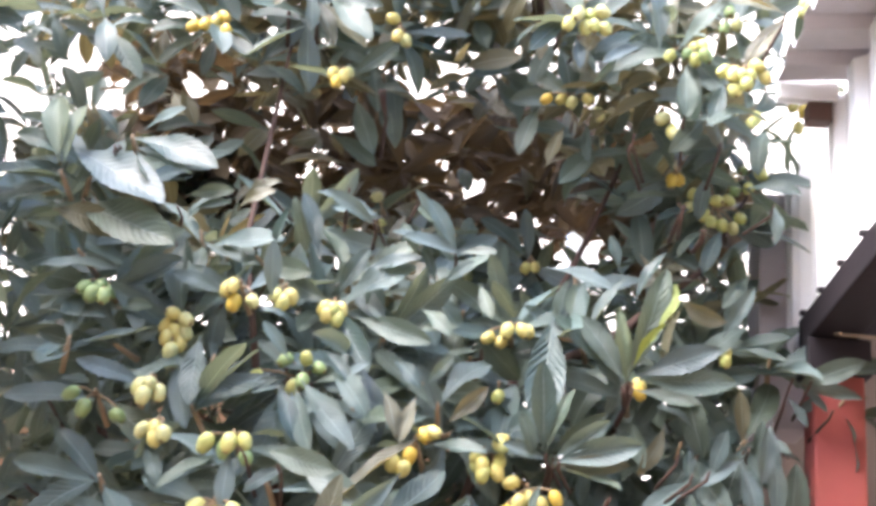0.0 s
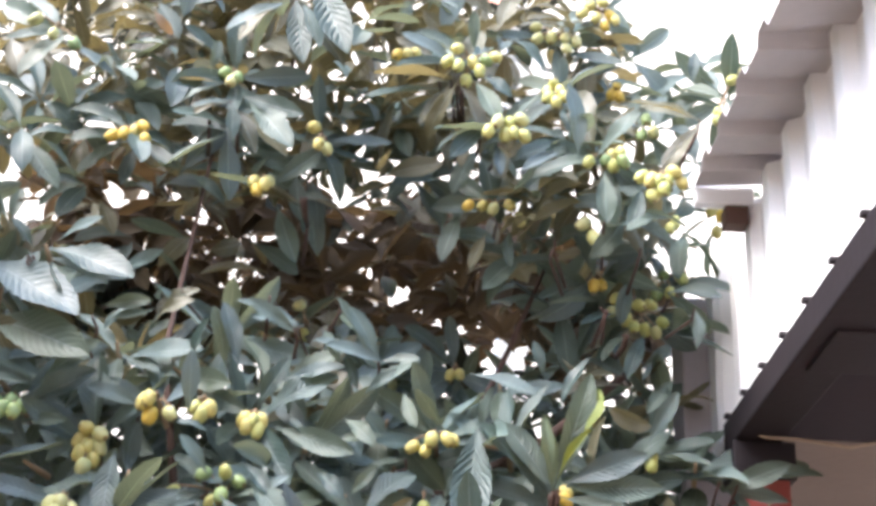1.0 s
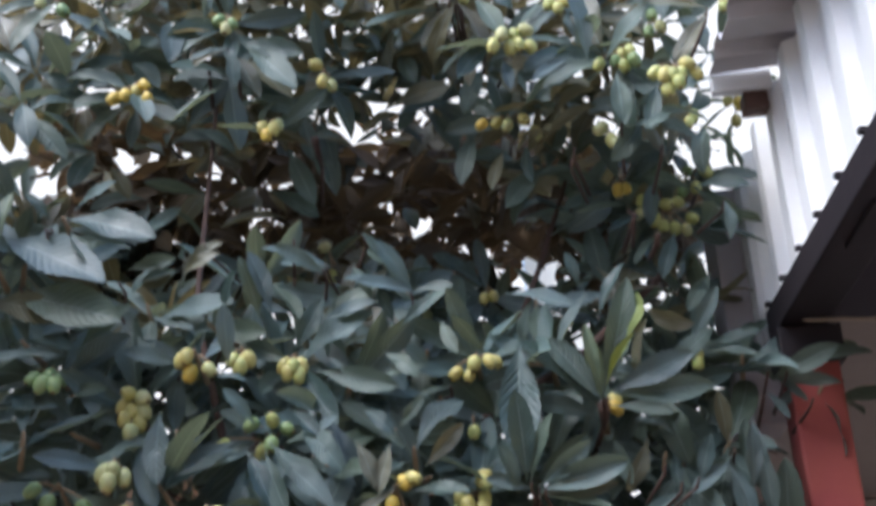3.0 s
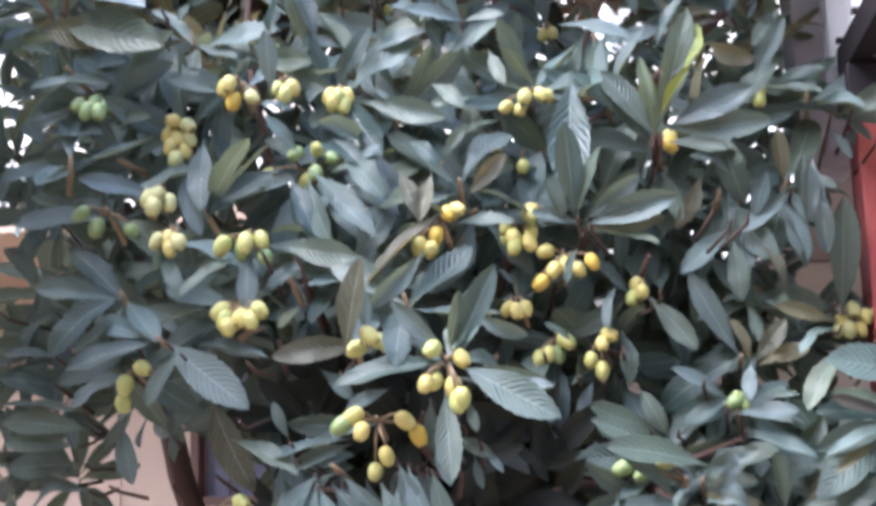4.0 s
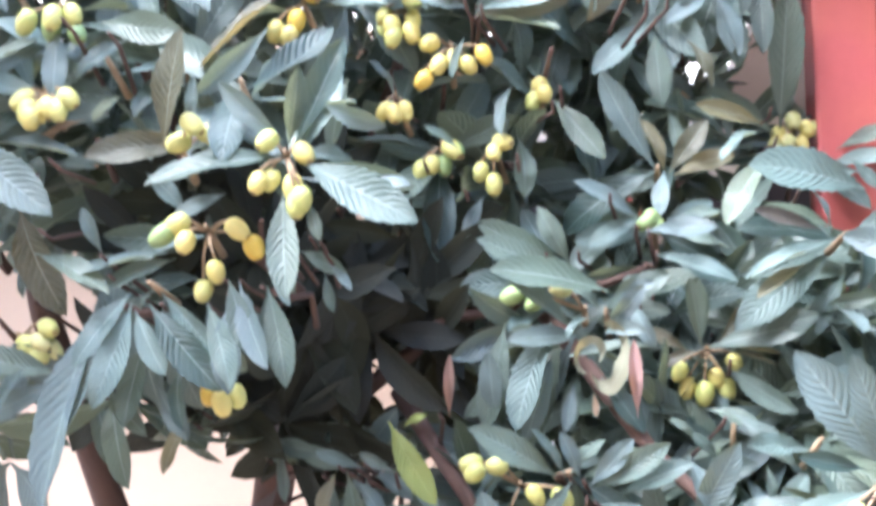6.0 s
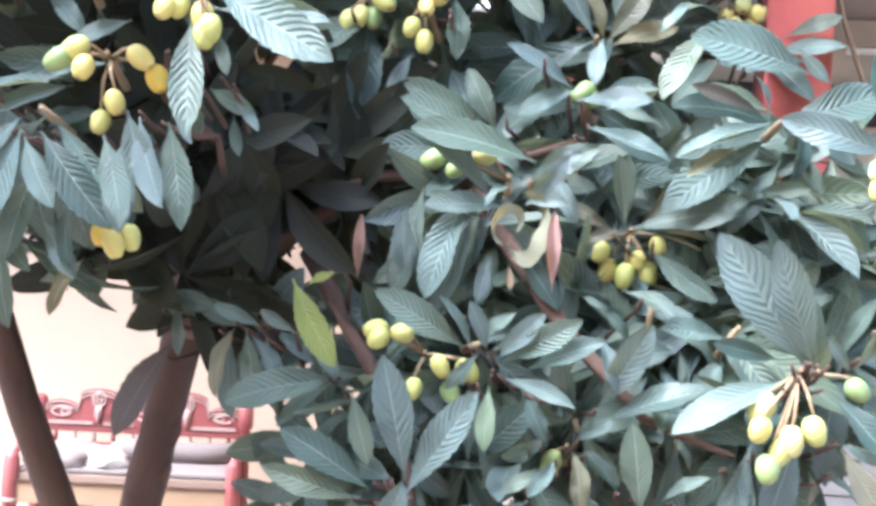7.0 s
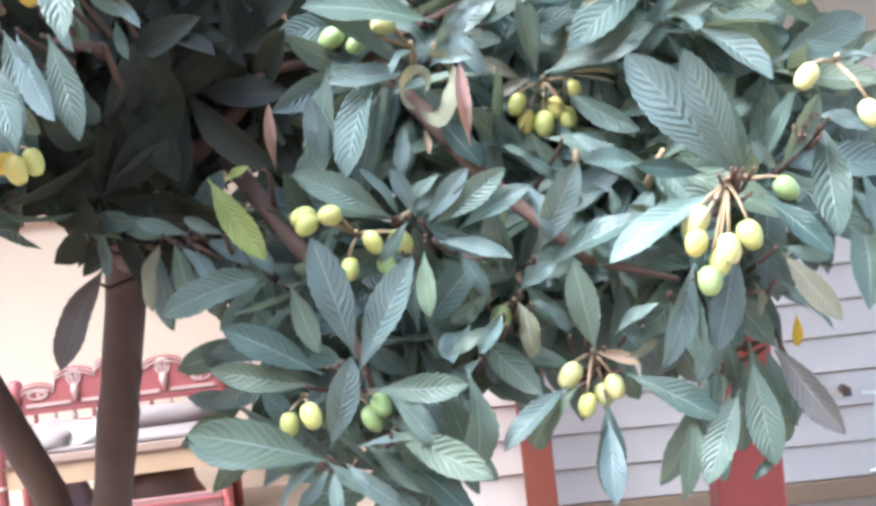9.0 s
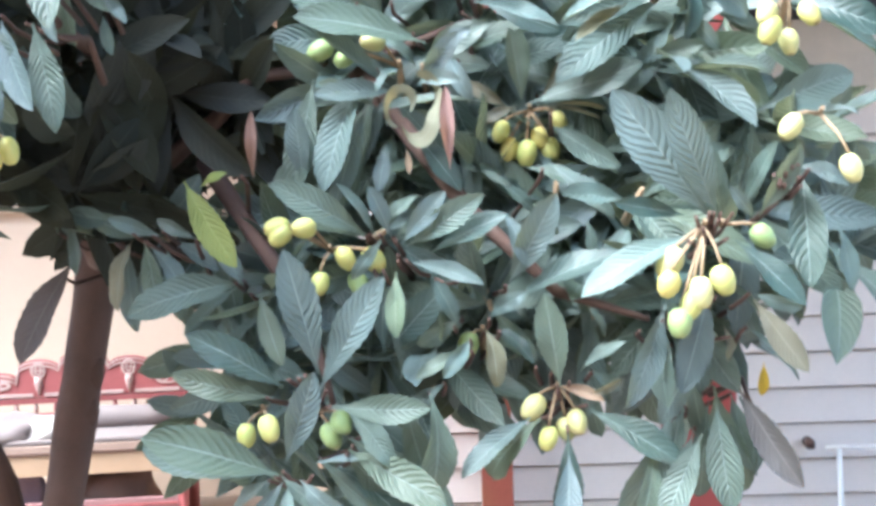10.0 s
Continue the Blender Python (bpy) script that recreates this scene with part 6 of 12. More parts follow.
front_leaf((0.598, 2.900, 1.044), (0.561, 2.858, 0.891), 7, "leaf", (0.27, -0.80, 0.63), -0.06)
front_leaf((0.675, 2.940, 1.183), (0.625, 2.912, 1.068), 1, "leaf", (0.03, -0.80, 0.65), -0.30)
front_leaf((0.771, 2.900, 1.287), (0.835, 2.883, 1.244), 3, "leaf", (0.11, -0.80, 0.25), 0.50)
front_leaf((0.730, 2.900, 0.946), (0.681, 2.881, 0.908), 2, "leaf", (0.15, -0.80, 0.55), -0.40)
front_leaf((0.396, 2.920, 1.091), (0.277, 2.874, 1.001), 0, "leaf", (-0.29, -0.80, 0.37), 0.06)
front_leaf((0.494, 2.920, 1.102), (0.648, 2.888, 1.013), 14, "leaf", (0.04, -0.80, 0.41), -0.15)
front_leaf((0.458, 2.920, 1.027), (0.450, 2.861, 0.894), 0, "leaf", (0.18, -0.80, 0.29), 0.03)
front_leaf((0.448, 2.920, 1.141), (0.424, 2.890, 1.301), 14, "leaf", (-0.07, -0.80, 0.44), -0.06)
front_leaf((0.483, 2.920, 1.168), (0.561, 2.901, 1.217), 8, "leaf", (-0.06, -0.80, 0.50), -0.07)
front_leaf((0.526, 2.920, 1.220), (0.504, 2.910, 1.280), 1, "leaf", (0.14, -0.80, 0.35), 0.40)
front_leaf((0.497, 2.920, 1.128), (0.553, 2.904, 1.143), 4, "pale", (0.13, -0.80, 0.35), 0.80)
front_leaf((-0.166, 2.880, 1.510), (-0.074, 2.858, 1.366), 0, "lime", (-0.22, -0.80, 0.24), -0.20)
front_leaf((-0.145, 2.900, 1.497), (-0.097, 2.892, 1.524), 1, "lime", (-0.06, -0.80, 0.58), -0.20)
front_leaf((0.278, 2.890, 1.511), (0.291, 2.872, 1.647), 18, "pink", (-0.28, -0.80, 0.64), 0.50, slim=.55)
front_leaf((-0.069, 2.980, 1.513), (-0.047, 2.954, 1.627), 18, "pink", (-0.26, -0.80, 0.61), 0.60, slim=.55)
front_leaf((0.222, 2.980, 1.660), (0.299, 2.949, 1.685), 6, "leaf", (-0.22, -0.80, 0.29), -0.40)
front_leaf((0.228, 2.980, 1.669), (0.318, 2.943, 1.720), 3, "leaf", (-0.07, -0.80, 0.35), 0.60)
front_leaf((0.196, 2.980, 1.692), (0.145, 2.962, 1.658), 6, "leaf", (0.14, -0.80, 0.48), 0.30)
front_leaf((0.200, 2.980, 1.555), (0.206, 2.962, 1.510), 2, "dry", (0.17, -0.80, 0.50), -0.50)
front_leaf((-0.639, 2.680, 1.708), (-0.701, 2.619, 1.384), 2, "leaf", (-0.19, -0.80, 0.34), -0.02)
front_leaf((-0.658, 2.800, 1.573), (-0.604, 2.752, 1.402), 0, "leaf", (-0.18, -0.80, 0.35), -0.06)
front_leaf((-0.536, 2.700, 1.582), (-0.475, 2.686, 1.489), 14, "leaf", (0.13, -0.80, 0.31), 0.01)
front_leaf((-0.626, 2.700, 1.583), (-0.545, 2.679, 1.498), 0, "leaf", (-0.16, -0.80, 0.48), 0.00)
front_leaf((-0.524, 2.850, 1.524), (-0.561, 2.818, 1.420), 1, "olive", (-0.18, -0.80, 0.62), -0.20)
front_leaf((-0.760, 2.680, 1.624), (-0.811, 2.646, 1.521), 0, "leaf", (-0.28, -0.80, 0.50), -0.20)
front_leaf((-0.642, 3.050, 3.974), (-0.816, 3.020, 3.842), 0, "leaf", (-0.01, -0.80, 0.39), -0.05)
front_leaf((-0.626, 3.050, 3.993), (-0.576, 3.019, 3.734), 2, "leaf", (0.22, -0.80, 0.32), 0.11)
front_leaf((-0.605, 3.050, 3.971), (-0.533, 3.009, 3.782), 7, "leaf", (0.14, -0.80, 0.31), 0.02)
front_leaf((-0.576, 3.050, 4.062), (-0.434, 2.973, 3.749), 2, "leaf", (-0.26, -0.80, 0.61), -0.30)
front_leaf((-0.710, 3.050, 4.182), (-0.796, 2.998, 4.044), 0, "olive", (0.30, -0.80, 0.57), 0.03)
front_leaf((-0.659, 3.050, 4.210), (-0.581, 3.029, 4.057), 1, "leaf", (0.19, -0.80, 0.33), 0.12)
front_leaf((-0.635, 3.050, 4.005), (-0.801, 3.017, 4.055), 9, "olive", (0.04, -0.80, 0.57), -0.40)
front_leaf((-0.885, 3.050, 4.311), (-0.752, 3.005, 4.169), 0, "leaf", (0.19, -0.80, 0.40), 0.30)
front_leaf((-0.778, 3.050, 3.622), (-0.888, 3.032, 3.583), 0, "leaf", (0.29, -0.80, 0.62), -0.20)
front_leaf((-0.775, 3.050, 3.622), (-0.755, 3.024, 3.473), 7, "leaf", (0.10, -0.80, 0.53), -0.04)
front_leaf((-0.729, 3.050, 3.627), (-0.570, 2.991, 3.440), 0, "leaf", (0.18, -0.80, 0.21), -0.09)
front_leaf((-0.746, 3.050, 3.638), (-0.553, 3.003, 3.546), 2, "leaf", (-0.21, -0.80, 0.37), 0.30)
front_leaf((-0.814, 3.050, 3.682), (-0.943, 3.029, 3.676), 2, "olive", (0.01, -0.80, 0.32), 0.40)
front_leaf((-0.849, 3.050, 3.714), (-0.832, 3.036, 3.820), 4, "leaf", (0.17, -0.80, 0.52), 0.09)
front_leaf((-0.127, 3.050, 3.757), (-0.300, 3.003, 3.839), 0, "leaf", (-0.00, -0.80, 0.25), -0.05)
front_leaf((-0.077, 3.050, 3.714), (-0.003, 2.991, 3.536), 0, "leaf", (0.25, -0.80, 0.45), -0.03)
front_leaf((-0.145, 3.050, 3.701), (-0.230, 3.019, 3.535), 2, "olive", (0.23, -0.80, 0.41), 0.70)
front_leaf((-0.084, 3.050, 3.812), (-0.084, 3.000, 3.920), 4, "leaf", (-0.23, -0.80, 0.25), 0.13)
front_leaf((-0.060, 3.050, 3.728), (0.033, 3.027, 3.648), 1, "leaf", (0.01, -0.80, 0.39), -0.14)
front_leaf((-0.128, 3.050, 3.718), (-0.368, 2.956, 3.660), 2, "olive", (-0.12, -0.80, 0.48), 0.50)
front_leaf((-0.162, 3.050, 3.683), (-0.382, 2.976, 3.614), 9, "leaf", (0.06, -0.80, 0.54), 0.50)
front_leaf((-0.036, 3.050, 3.560), (-0.138, 2.996, 3.426), 14, "leaf", (0.23, -0.80, 0.31), 0.10)
front_leaf((-0.011, 3.050, 3.503), (0.007, 3.032, 3.392), 4, "leaf", (0.22, -0.80, 0.64), -0.01)
front_leaf((0.220, 3.050, 3.466), (0.189, 3.017, 3.692), 0, "leaf", (0.25, -0.80, 0.45), 0.05)
front_leaf((0.266, 3.050, 3.462), (0.401, 2.963, 3.583), 14, "leaf", (0.23, -0.80, 0.65), 0.07)
front_leaf((0.175, 3.050, 3.488), (0.069, 3.006, 3.400), 2, "leaf", (-0.08, -0.80, 0.45), -0.40)
front_leaf((0.293, 3.050, 3.425), (0.292, 3.024, 3.252), 14, "leaf", (0.15, -0.80, 0.46), 0.12)
front_leaf((0.398, 3.050, 3.381), (0.362, 3.032, 3.234), 0, "leaf", (0.18, -0.80, 0.26), 0.01)
front_leaf((0.575, 3.050, 3.591), (0.351, 2.963, 3.602), 0, "olive", (-0.30, -0.80, 0.31), 0.20)
front_leaf((0.571, 3.050, 3.582), (0.442, 3.030, 3.433), 0, "olive", (-0.20, -0.80, 0.40), 0.30)
front_leaf((0.474, 3.050, 3.289), (0.344, 3.004, 3.222), 1, "leaf", (-0.06, -0.80, 0.36), 0.03)
front_leaf((0.555, 3.050, 3.386), (0.449, 3.037, 3.335), 0, "leaf", (-0.28, -0.80, 0.60), -0.06)
front_leaf((0.329, 3.400, 3.185), (0.153, 3.356, 3.148), 2, "leaf", (0.26, -0.80, 0.64), 0.60)
front_leaf((0.357, 3.400, 3.148), (0.251, 3.359, 3.087), 0, "leaf", (-0.18, -0.80, 0.59), -0.30)
front_leaf((0.390, 3.400, 3.081), (0.305, 3.381, 2.992), 4, "leaf", (0.20, -0.80, 0.36), 0.40)
front_leaf((0.480, 3.400, 3.358), (0.293, 3.380, 3.311), 2, "leaf", (0.08, -0.80, 0.51), -0.60)
front_leaf((0.178, 3.400, 3.316), (0.044, 3.365, 3.279), 0, "leaf", (-0.16, -0.80, 0.63), -0.40)
front_leaf((0.188, 3.400, 3.383), (0.072, 3.366, 3.350), 0, "leaf", (-0.12, -0.80, 0.57), 0.30)
front_leaf((0.569, 3.400, 3.407), (0.485, 3.342, 3.240), 3, "leaf", (0.13, -0.80, 0.26), 0.50)
front_leaf((0.438, 3.400, 3.086), (0.401, 3.368, 2.934), 4, "leaf", (-0.20, -0.80, 0.59), -0.50)
front_leaf((0.523, 3.400, 2.954), (0.441, 3.358, 2.832), 2, "leaf", (-0.18, -0.80, 0.28), -0.40)
front_leaf((-0.334, 3.400, 3.553), (-0.434, 3.369, 3.467), 3, "olive", (-0.12, -0.80, 0.32), -0.40)
front_leaf((-0.177, 3.400, 3.579), (-0.329, 3.356, 3.529), 2, "leaf", (-0.16, -0.80, 0.34), -0.40)
front_leaf((-0.114, 3.400, 3.459), (-0.152, 3.349, 3.272), 0, "leaf", (-0.13, -0.80, 0.49), -0.30)
front_leaf((-0.032, 3.400, 3.396), (-0.072, 3.369, 3.257), 2, "olive", (-0.25, -0.80, 0.61), -0.40)
front_leaf((0.036, 3.400, 3.410), (0.043, 3.366, 3.265), 0, "leaf", (-0.27, -0.80, 0.47), 0.30)
front_leaf((-0.630, 3.400, 3.576), (-0.593, 3.359, 3.399), 0, "leaf", (-0.05, -0.80, 0.46), -0.10)
front_leaf((-0.645, 3.400, 3.499), (-0.516, 3.352, 3.465), 7, "leaf", (-0.19, -0.80, 0.28), 0.07)
front_leaf((-0.679, 3.400, 3.464), (-0.602, 3.378, 3.263), 0, "leaf", (0.17, -0.80, 0.27), 0.12)
front_leaf((-0.609, 3.400, 3.439), (-0.551, 3.368, 3.327), 2, "leaf", (0.25, -0.80, 0.46), -0.15)
front_leaf((-0.732, 3.400, 3.506), (-0.871, 3.341, 3.430), 0, "leaf", (-0.26, -0.80, 0.23), 0.30)
front_leaf((-1.186, 3.400, 3.679), (-1.310, 3.363, 3.531), 0, "leaf", (-0.01, -0.80, 0.21), -0.06)
front_leaf((-1.157, 3.400, 3.657), (-1.163, 3.352, 3.495), 7, "leaf", (0.08, -0.80, 0.64), 0.07)
front_leaf((-1.236, 3.400, 3.467), (-1.151, 3.364, 3.332), 0, "olive", (0.06, -0.80, 0.55), -0.30)
front_leaf((-1.396, 3.200, 4.219), (-1.264, 3.146, 4.022), 0, "olive", (-0.16, -0.80, 0.40), 0.30)
front_leaf((-1.396, 3.200, 4.219), (-1.483, 3.164, 4.163), 1, "olive", (0.17, -0.80, 0.31), 0.40)
front_leaf((-1.354, 3.200, 3.944), (-1.462, 3.146, 3.752), 0, "leaf", (0.21, -0.80, 0.47), -0.07)
front_leaf((-1.364, 3.200, 3.949), (-1.541, 3.169, 3.898), 2, "leaf", (0.28, -0.80, 0.22), -0.02)
front_leaf((-1.315, 3.200, 3.993), (-1.153, 3.140, 4.037), 0, "olive", (-0.10, -0.80, 0.47), 0.30)
front_leaf((-1.199, 3.200, 3.909), (-1.032, 3.149, 3.886), 2, "leaf", (0.00, -0.80, 0.53), -0.40)
front_leaf((-1.470, 3.300, 4.700), (-1.489, 3.275, 4.479), 0, "leaf", (0.24, -0.80, 0.46), -0.20)
front_leaf((-1.460, 3.300, 4.699), (-1.395, 3.236, 4.423), 2, "leaf", (-0.27, -0.80, 0.39), 0.06)
front_leaf((-1.449, 3.300, 4.698), (-1.313, 3.214, 4.398), 0, "leaf", (0.14, -0.80, 0.55), 0.08)
front_leaf((-1.490, 3.300, 4.702), (-1.594, 3.249, 4.502), 2, "olive", (0.09, -0.80, 0.43), 0.30)
front_leaf((-0.383, 3.300, 4.488), (-0.417, 3.263, 4.250), 2, "olive", (-0.20, -0.80, 0.51), 0.40)
front_leaf((-0.497, 3.300, 4.428), (-0.465, 3.277, 4.221), 4, "pale", (-0.05, -0.80, 0.36), -0.70)
front_leaf((0.113, 3.300, 4.273), (0.198, 3.268, 4.195), 0, "olive", (0.27, -0.80, 0.26), -0.40)
front_leaf((0.057, 3.300, 4.256), (-0.007, 3.274, 4.064), 0, "olive", (-0.03, -0.80, 0.54), -0.30)
front_leaf((0.606, 3.400, 3.944), (0.612, 3.387, 4.065), 0, "leaf", (-0.05, -0.80, 0.44), -0.20)
front_leaf((-1.121, 2.820, 3.003), (-0.896, 2.773, 2.936), 0, "leaf", (-0.12, -0.80, 0.39), -0.13)
front_leaf((-1.164, 2.820, 2.954), (-1.065, 2.806, 2.867), 0, "leaf", (0.30, -0.80, 0.54), 0.07)
front_leaf((-1.106, 2.820, 3.052), (-0.995, 2.799, 3.114), 0, "leaf", (-0.15, -0.80, 0.45), -0.08)
front_leaf((-1.170, 2.820, 2.999), (-1.240, 2.788, 2.881), 2, "leaf", (0.26, -0.80, 0.36), -0.05)
front_leaf((-1.247, 2.820, 2.841), (-0.931, 2.706, 2.709), 0, "leaf", (0.07, -0.80, 0.22), -0.03)
front_leaf((-0.956, 2.820, 2.836), (-0.836, 2.786, 2.854), 2, "leaf", (-0.26, -0.80, 0.35), -0.30)
front_leaf((-1.167, 2.820, 3.029), (-1.230, 2.793, 3.098), 1, "leaf", (-0.06, -0.80, 0.58), -0.04)
front_leaf((-0.869, 3.000, 2.929), (-0.765, 2.957, 3.000), 3, "olive", (-0.17, -0.80, 0.36), -0.30)
front_leaf((-0.678, 3.000, 2.791), (-0.719, 2.939, 2.938), 0, "leaf", (0.18, -0.80, 0.42), -0.03)
front_leaf((-0.310, 3.000, 2.830), (-0.404, 2.945, 2.978), 2, "leaf", (0.16, -0.80, 0.41), 0.20)
front_leaf((-0.299, 3.000, 2.830), (-0.451, 2.933, 2.850), 0, "leaf", (0.11, -0.80, 0.59), -0.09)
front_leaf((-0.285, 3.000, 2.824), (-0.178, 2.977, 2.828), 0, "leaf", (-0.26, -0.80, 0.51), -0.04)
front_leaf((-0.491, 3.000, 2.912), (-0.666, 2.964, 2.966), 2, "leaf", (-0.29, -0.80, 0.28), 0.40)
front_leaf((0.140, 3.150, 2.854), (0.108, 3.123, 2.945), 14, "leaf", (0.04, -0.80, 0.49), -0.08)
front_leaf((0.181, 3.150, 2.772), (0.261, 3.129, 2.906), 7, "leaf", (-0.27, -0.80, 0.53), 0.08)
front_leaf((-0.058, 3.100, 2.837), (0.124, 3.073, 2.784), 0, "leaf", (-0.16, -0.80, 0.58), -0.30)
front_leaf((-0.384, 3.000, 2.809), (-0.439, 2.988, 2.897), 1, "leaf", (-0.11, -0.80, 0.37), -0.13)
front_leaf((0.169, 3.180, 2.519), (-0.036, 3.070, 2.698), 0, "leaf", (-0.10, -0.80, 0.55), 0.01)
front_leaf((0.161, 3.180, 2.512), (-0.036, 3.156, 2.555), 0, "leaf", (-0.06, -0.80, 0.31), -0.14)
front_leaf((0.169, 3.160, 2.557), (0.275, 3.112, 2.851), 14, "leaf", (0.06, -0.80, 0.21), 0.30, slim=.7)
front_leaf((0.192, 3.180, 2.539), (0.343, 3.145, 2.500), 2, "leaf", (-0.01, -0.80, 0.51), 0.01)
front_leaf((0.198, 3.180, 2.576), (0.410, 3.119, 2.631), 0, "leaf", (-0.11, -0.80, 0.40), 0.40)
front_leaf((0.202, 3.180, 2.568), (0.449, 3.144, 2.557), 2, "leaf", (-0.18, -0.80, 0.33), 0.40)
front_leaf((0.168, 3.120, 2.561), (0.117, 3.079, 2.726), 4, "young", (-0.07, -0.80, 0.59), -0.40, slim=.6)
front_leaf((0.177, 3.100, 2.569), (0.249, 3.080, 2.700), 4, "lime", (-0.08, -0.80, 0.48), -0.30, slim=.4)
front_leaf((0.229, 3.130, 2.680), (0.286, 3.113, 2.814), 14, "lime", (-0.29, -0.80, 0.48), 0.02, slim=1.9)
front_leaf((0.432, 3.300, 2.731), (0.503, 3.240, 2.864), 2, "leaf", (0.29, -0.80, 0.33), -0.50)
front_leaf((0.443, 3.300, 2.699), (0.594, 3.239, 2.663), 2, "leaf", (-0.17, -0.80, 0.51), -0.60)
front_leaf((0.629, 3.350, 2.621), (0.806, 3.269, 2.669), 0, "leaf", (0.22, -0.80, 0.31), 0.30)
front_leaf((0.631, 3.350, 2.634), (0.716, 3.335, 2.553), 2, "leaf", (-0.04, -0.80, 0.38), -0.40)
front_leaf((0.632, 3.350, 2.618), (0.800, 3.305, 2.582), 9, "leaf", (0.26, -0.80, 0.33), 0.50)
front_leaf((0.608, 3.330, 2.586), (0.654, 3.314, 2.499), 14, "leaf", (0.26, -0.80, 0.29), 0.08)
front_leaf((0.441, 3.240, 2.469), (0.395, 3.215, 2.348), 14, "leaf", (0.13, -0.80, 0.43), 0.07)
front_leaf((0.340, 3.240, 2.418), (0.337, 3.207, 2.322), 0, "leaf", (0.18, -0.80, 0.42), -0.07)
front_leaf((0.512, 3.260, 2.393), (0.528, 3.221, 2.490), 0, "leaf", (-0.11, -0.80, 0.61), 0.12)
front_leaf((0.476, 3.260, 2.384), (0.502, 3.241, 2.246), 0, "leaf", (0.25, -0.80, 0.61), -0.07)
front_leaf((-0.027, 3.180, 2.352), (0.125, 3.139, 2.459), 2, "leaf", (0.21, -0.80, 0.33), 0.30)
front_leaf((0.021, 3.180, 2.338), (0.196, 3.113, 2.366), 9, "pale", (-0.26, -0.80, 0.22), 0.70)
front_leaf((-0.030, 3.180, 2.731), (-0.040, 3.062, 2.383), 2, "leaf", (0.04, -0.80, 0.32), -0.20)
front_leaf((-0.073, 3.180, 2.628), (0.017, 3.149, 2.564), 1, "leaf", (-0.07, -0.80, 0.35), 0.12)
front_leaf((-0.820, 2.820, 2.623), (-0.963, 2.803, 2.660), 0, "leaf", (0.12, -0.80, 0.30), -0.30)
front_leaf((-0.711, 2.820, 2.613), (-0.715, 2.774, 2.754), 0, "leaf", (0.07, -0.80, 0.38), -0.03)
front_leaf((-0.644, 2.820, 2.405), (-0.850, 2.778, 2.322), 0, "leaf", (0.20, -0.80, 0.60), 0.20)
front_leaf((-0.605, 2.820, 2.389), (-0.460, 2.749, 2.247), 7, "leaf", (-0.07, -0.80, 0.56), 0.06)
front_leaf((-0.631, 2.820, 2.391), (-0.610, 2.797, 2.258), 14, "leaf", (-0.00, -0.80, 0.41), -0.14)
front_leaf((-0.684, 2.820, 2.414), (-0.756, 2.790, 2.338), 2, "leaf", (-0.14, -0.80, 0.32), -0.08)
front_leaf((-0.526, 2.820, 2.422), (-0.450, 2.797, 2.469), 0, "leaf", (0.26, -0.80, 0.64), -0.20)
front_leaf((-0.657, 2.820, 2.568), (-0.736, 2.805, 2.586), 1, "leaf", (-0.00, -0.80, 0.49), 0.01)
front_leaf((-1.084, 2.820, 2.673), (-0.932, 2.770, 2.766), 0, "leaf", (0.04, -0.80, 0.57), 0.14)
front_leaf((-1.084, 2.820, 2.666), (-1.287, 2.775, 2.661), 14, "leaf", (-0.09, -0.80, 0.60), 0.30)
front_leaf((-1.129, 2.820, 3.030), (-0.860, 2.736, 2.933), 0, "leaf", (-0.18, -0.80, 0.38), -0.30)
front_leaf((-1.287, 2.820, 2.992), (-0.978, 2.704, 2.803), 14, "leaf", (0.19, -0.80, 0.27), 0.04)
front_leaf((-0.965, 2.820, 2.879), (-0.833, 2.790, 2.878), 0, "leaf", (0.04, -0.80, 0.37), 0.30)
front_leaf((-1.108, 2.820, 2.577), (-0.991, 2.797, 2.574), 0, "leaf", (0.10, -0.80, 0.42), 0.04)
front_leaf((-1.302, 2.820, 2.557), (-1.101, 2.782, 2.540), 2, "leaf", (0.12, -0.80, 0.61), -0.30)
front_leaf((-0.872, 2.820, 2.516), (-0.859, 2.756, 2.325), 0, "leaf", (0.29, -0.80, 0.57), 0.12)
front_leaf((-0.938, 2.820, 2.427), (-0.878, 2.798, 2.322), 1, "leaf", (0.21, -0.80, 0.43), 0.05)
front_leaf((-1.305, 2.820, 2.822), (-1.105, 2.796, 2.724), 3, "olive", (0.07, -0.80, 0.39), 0.30)
front_leaf((-1.138, 2.820, 2.925), (-1.069, 2.804, 2.795), 6, "olive", (-0.15, -0.80, 0.43), 0.30)
front_leaf((-0.530, 2.980, 2.634), (-0.325, 2.943, 2.560), 2, "leaf", (0.08, -0.80, 0.37), 0.30)
front_leaf((-0.586, 2.980, 2.683), (-0.505, 2.955, 2.812), 14, "leaf", (0.21, -0.80, 0.29), 0.02)
front_leaf((-0.642, 2.980, 2.791), (-0.700, 2.954, 2.957), 0, "leaf", (0.29, -0.80, 0.49), -0.11)
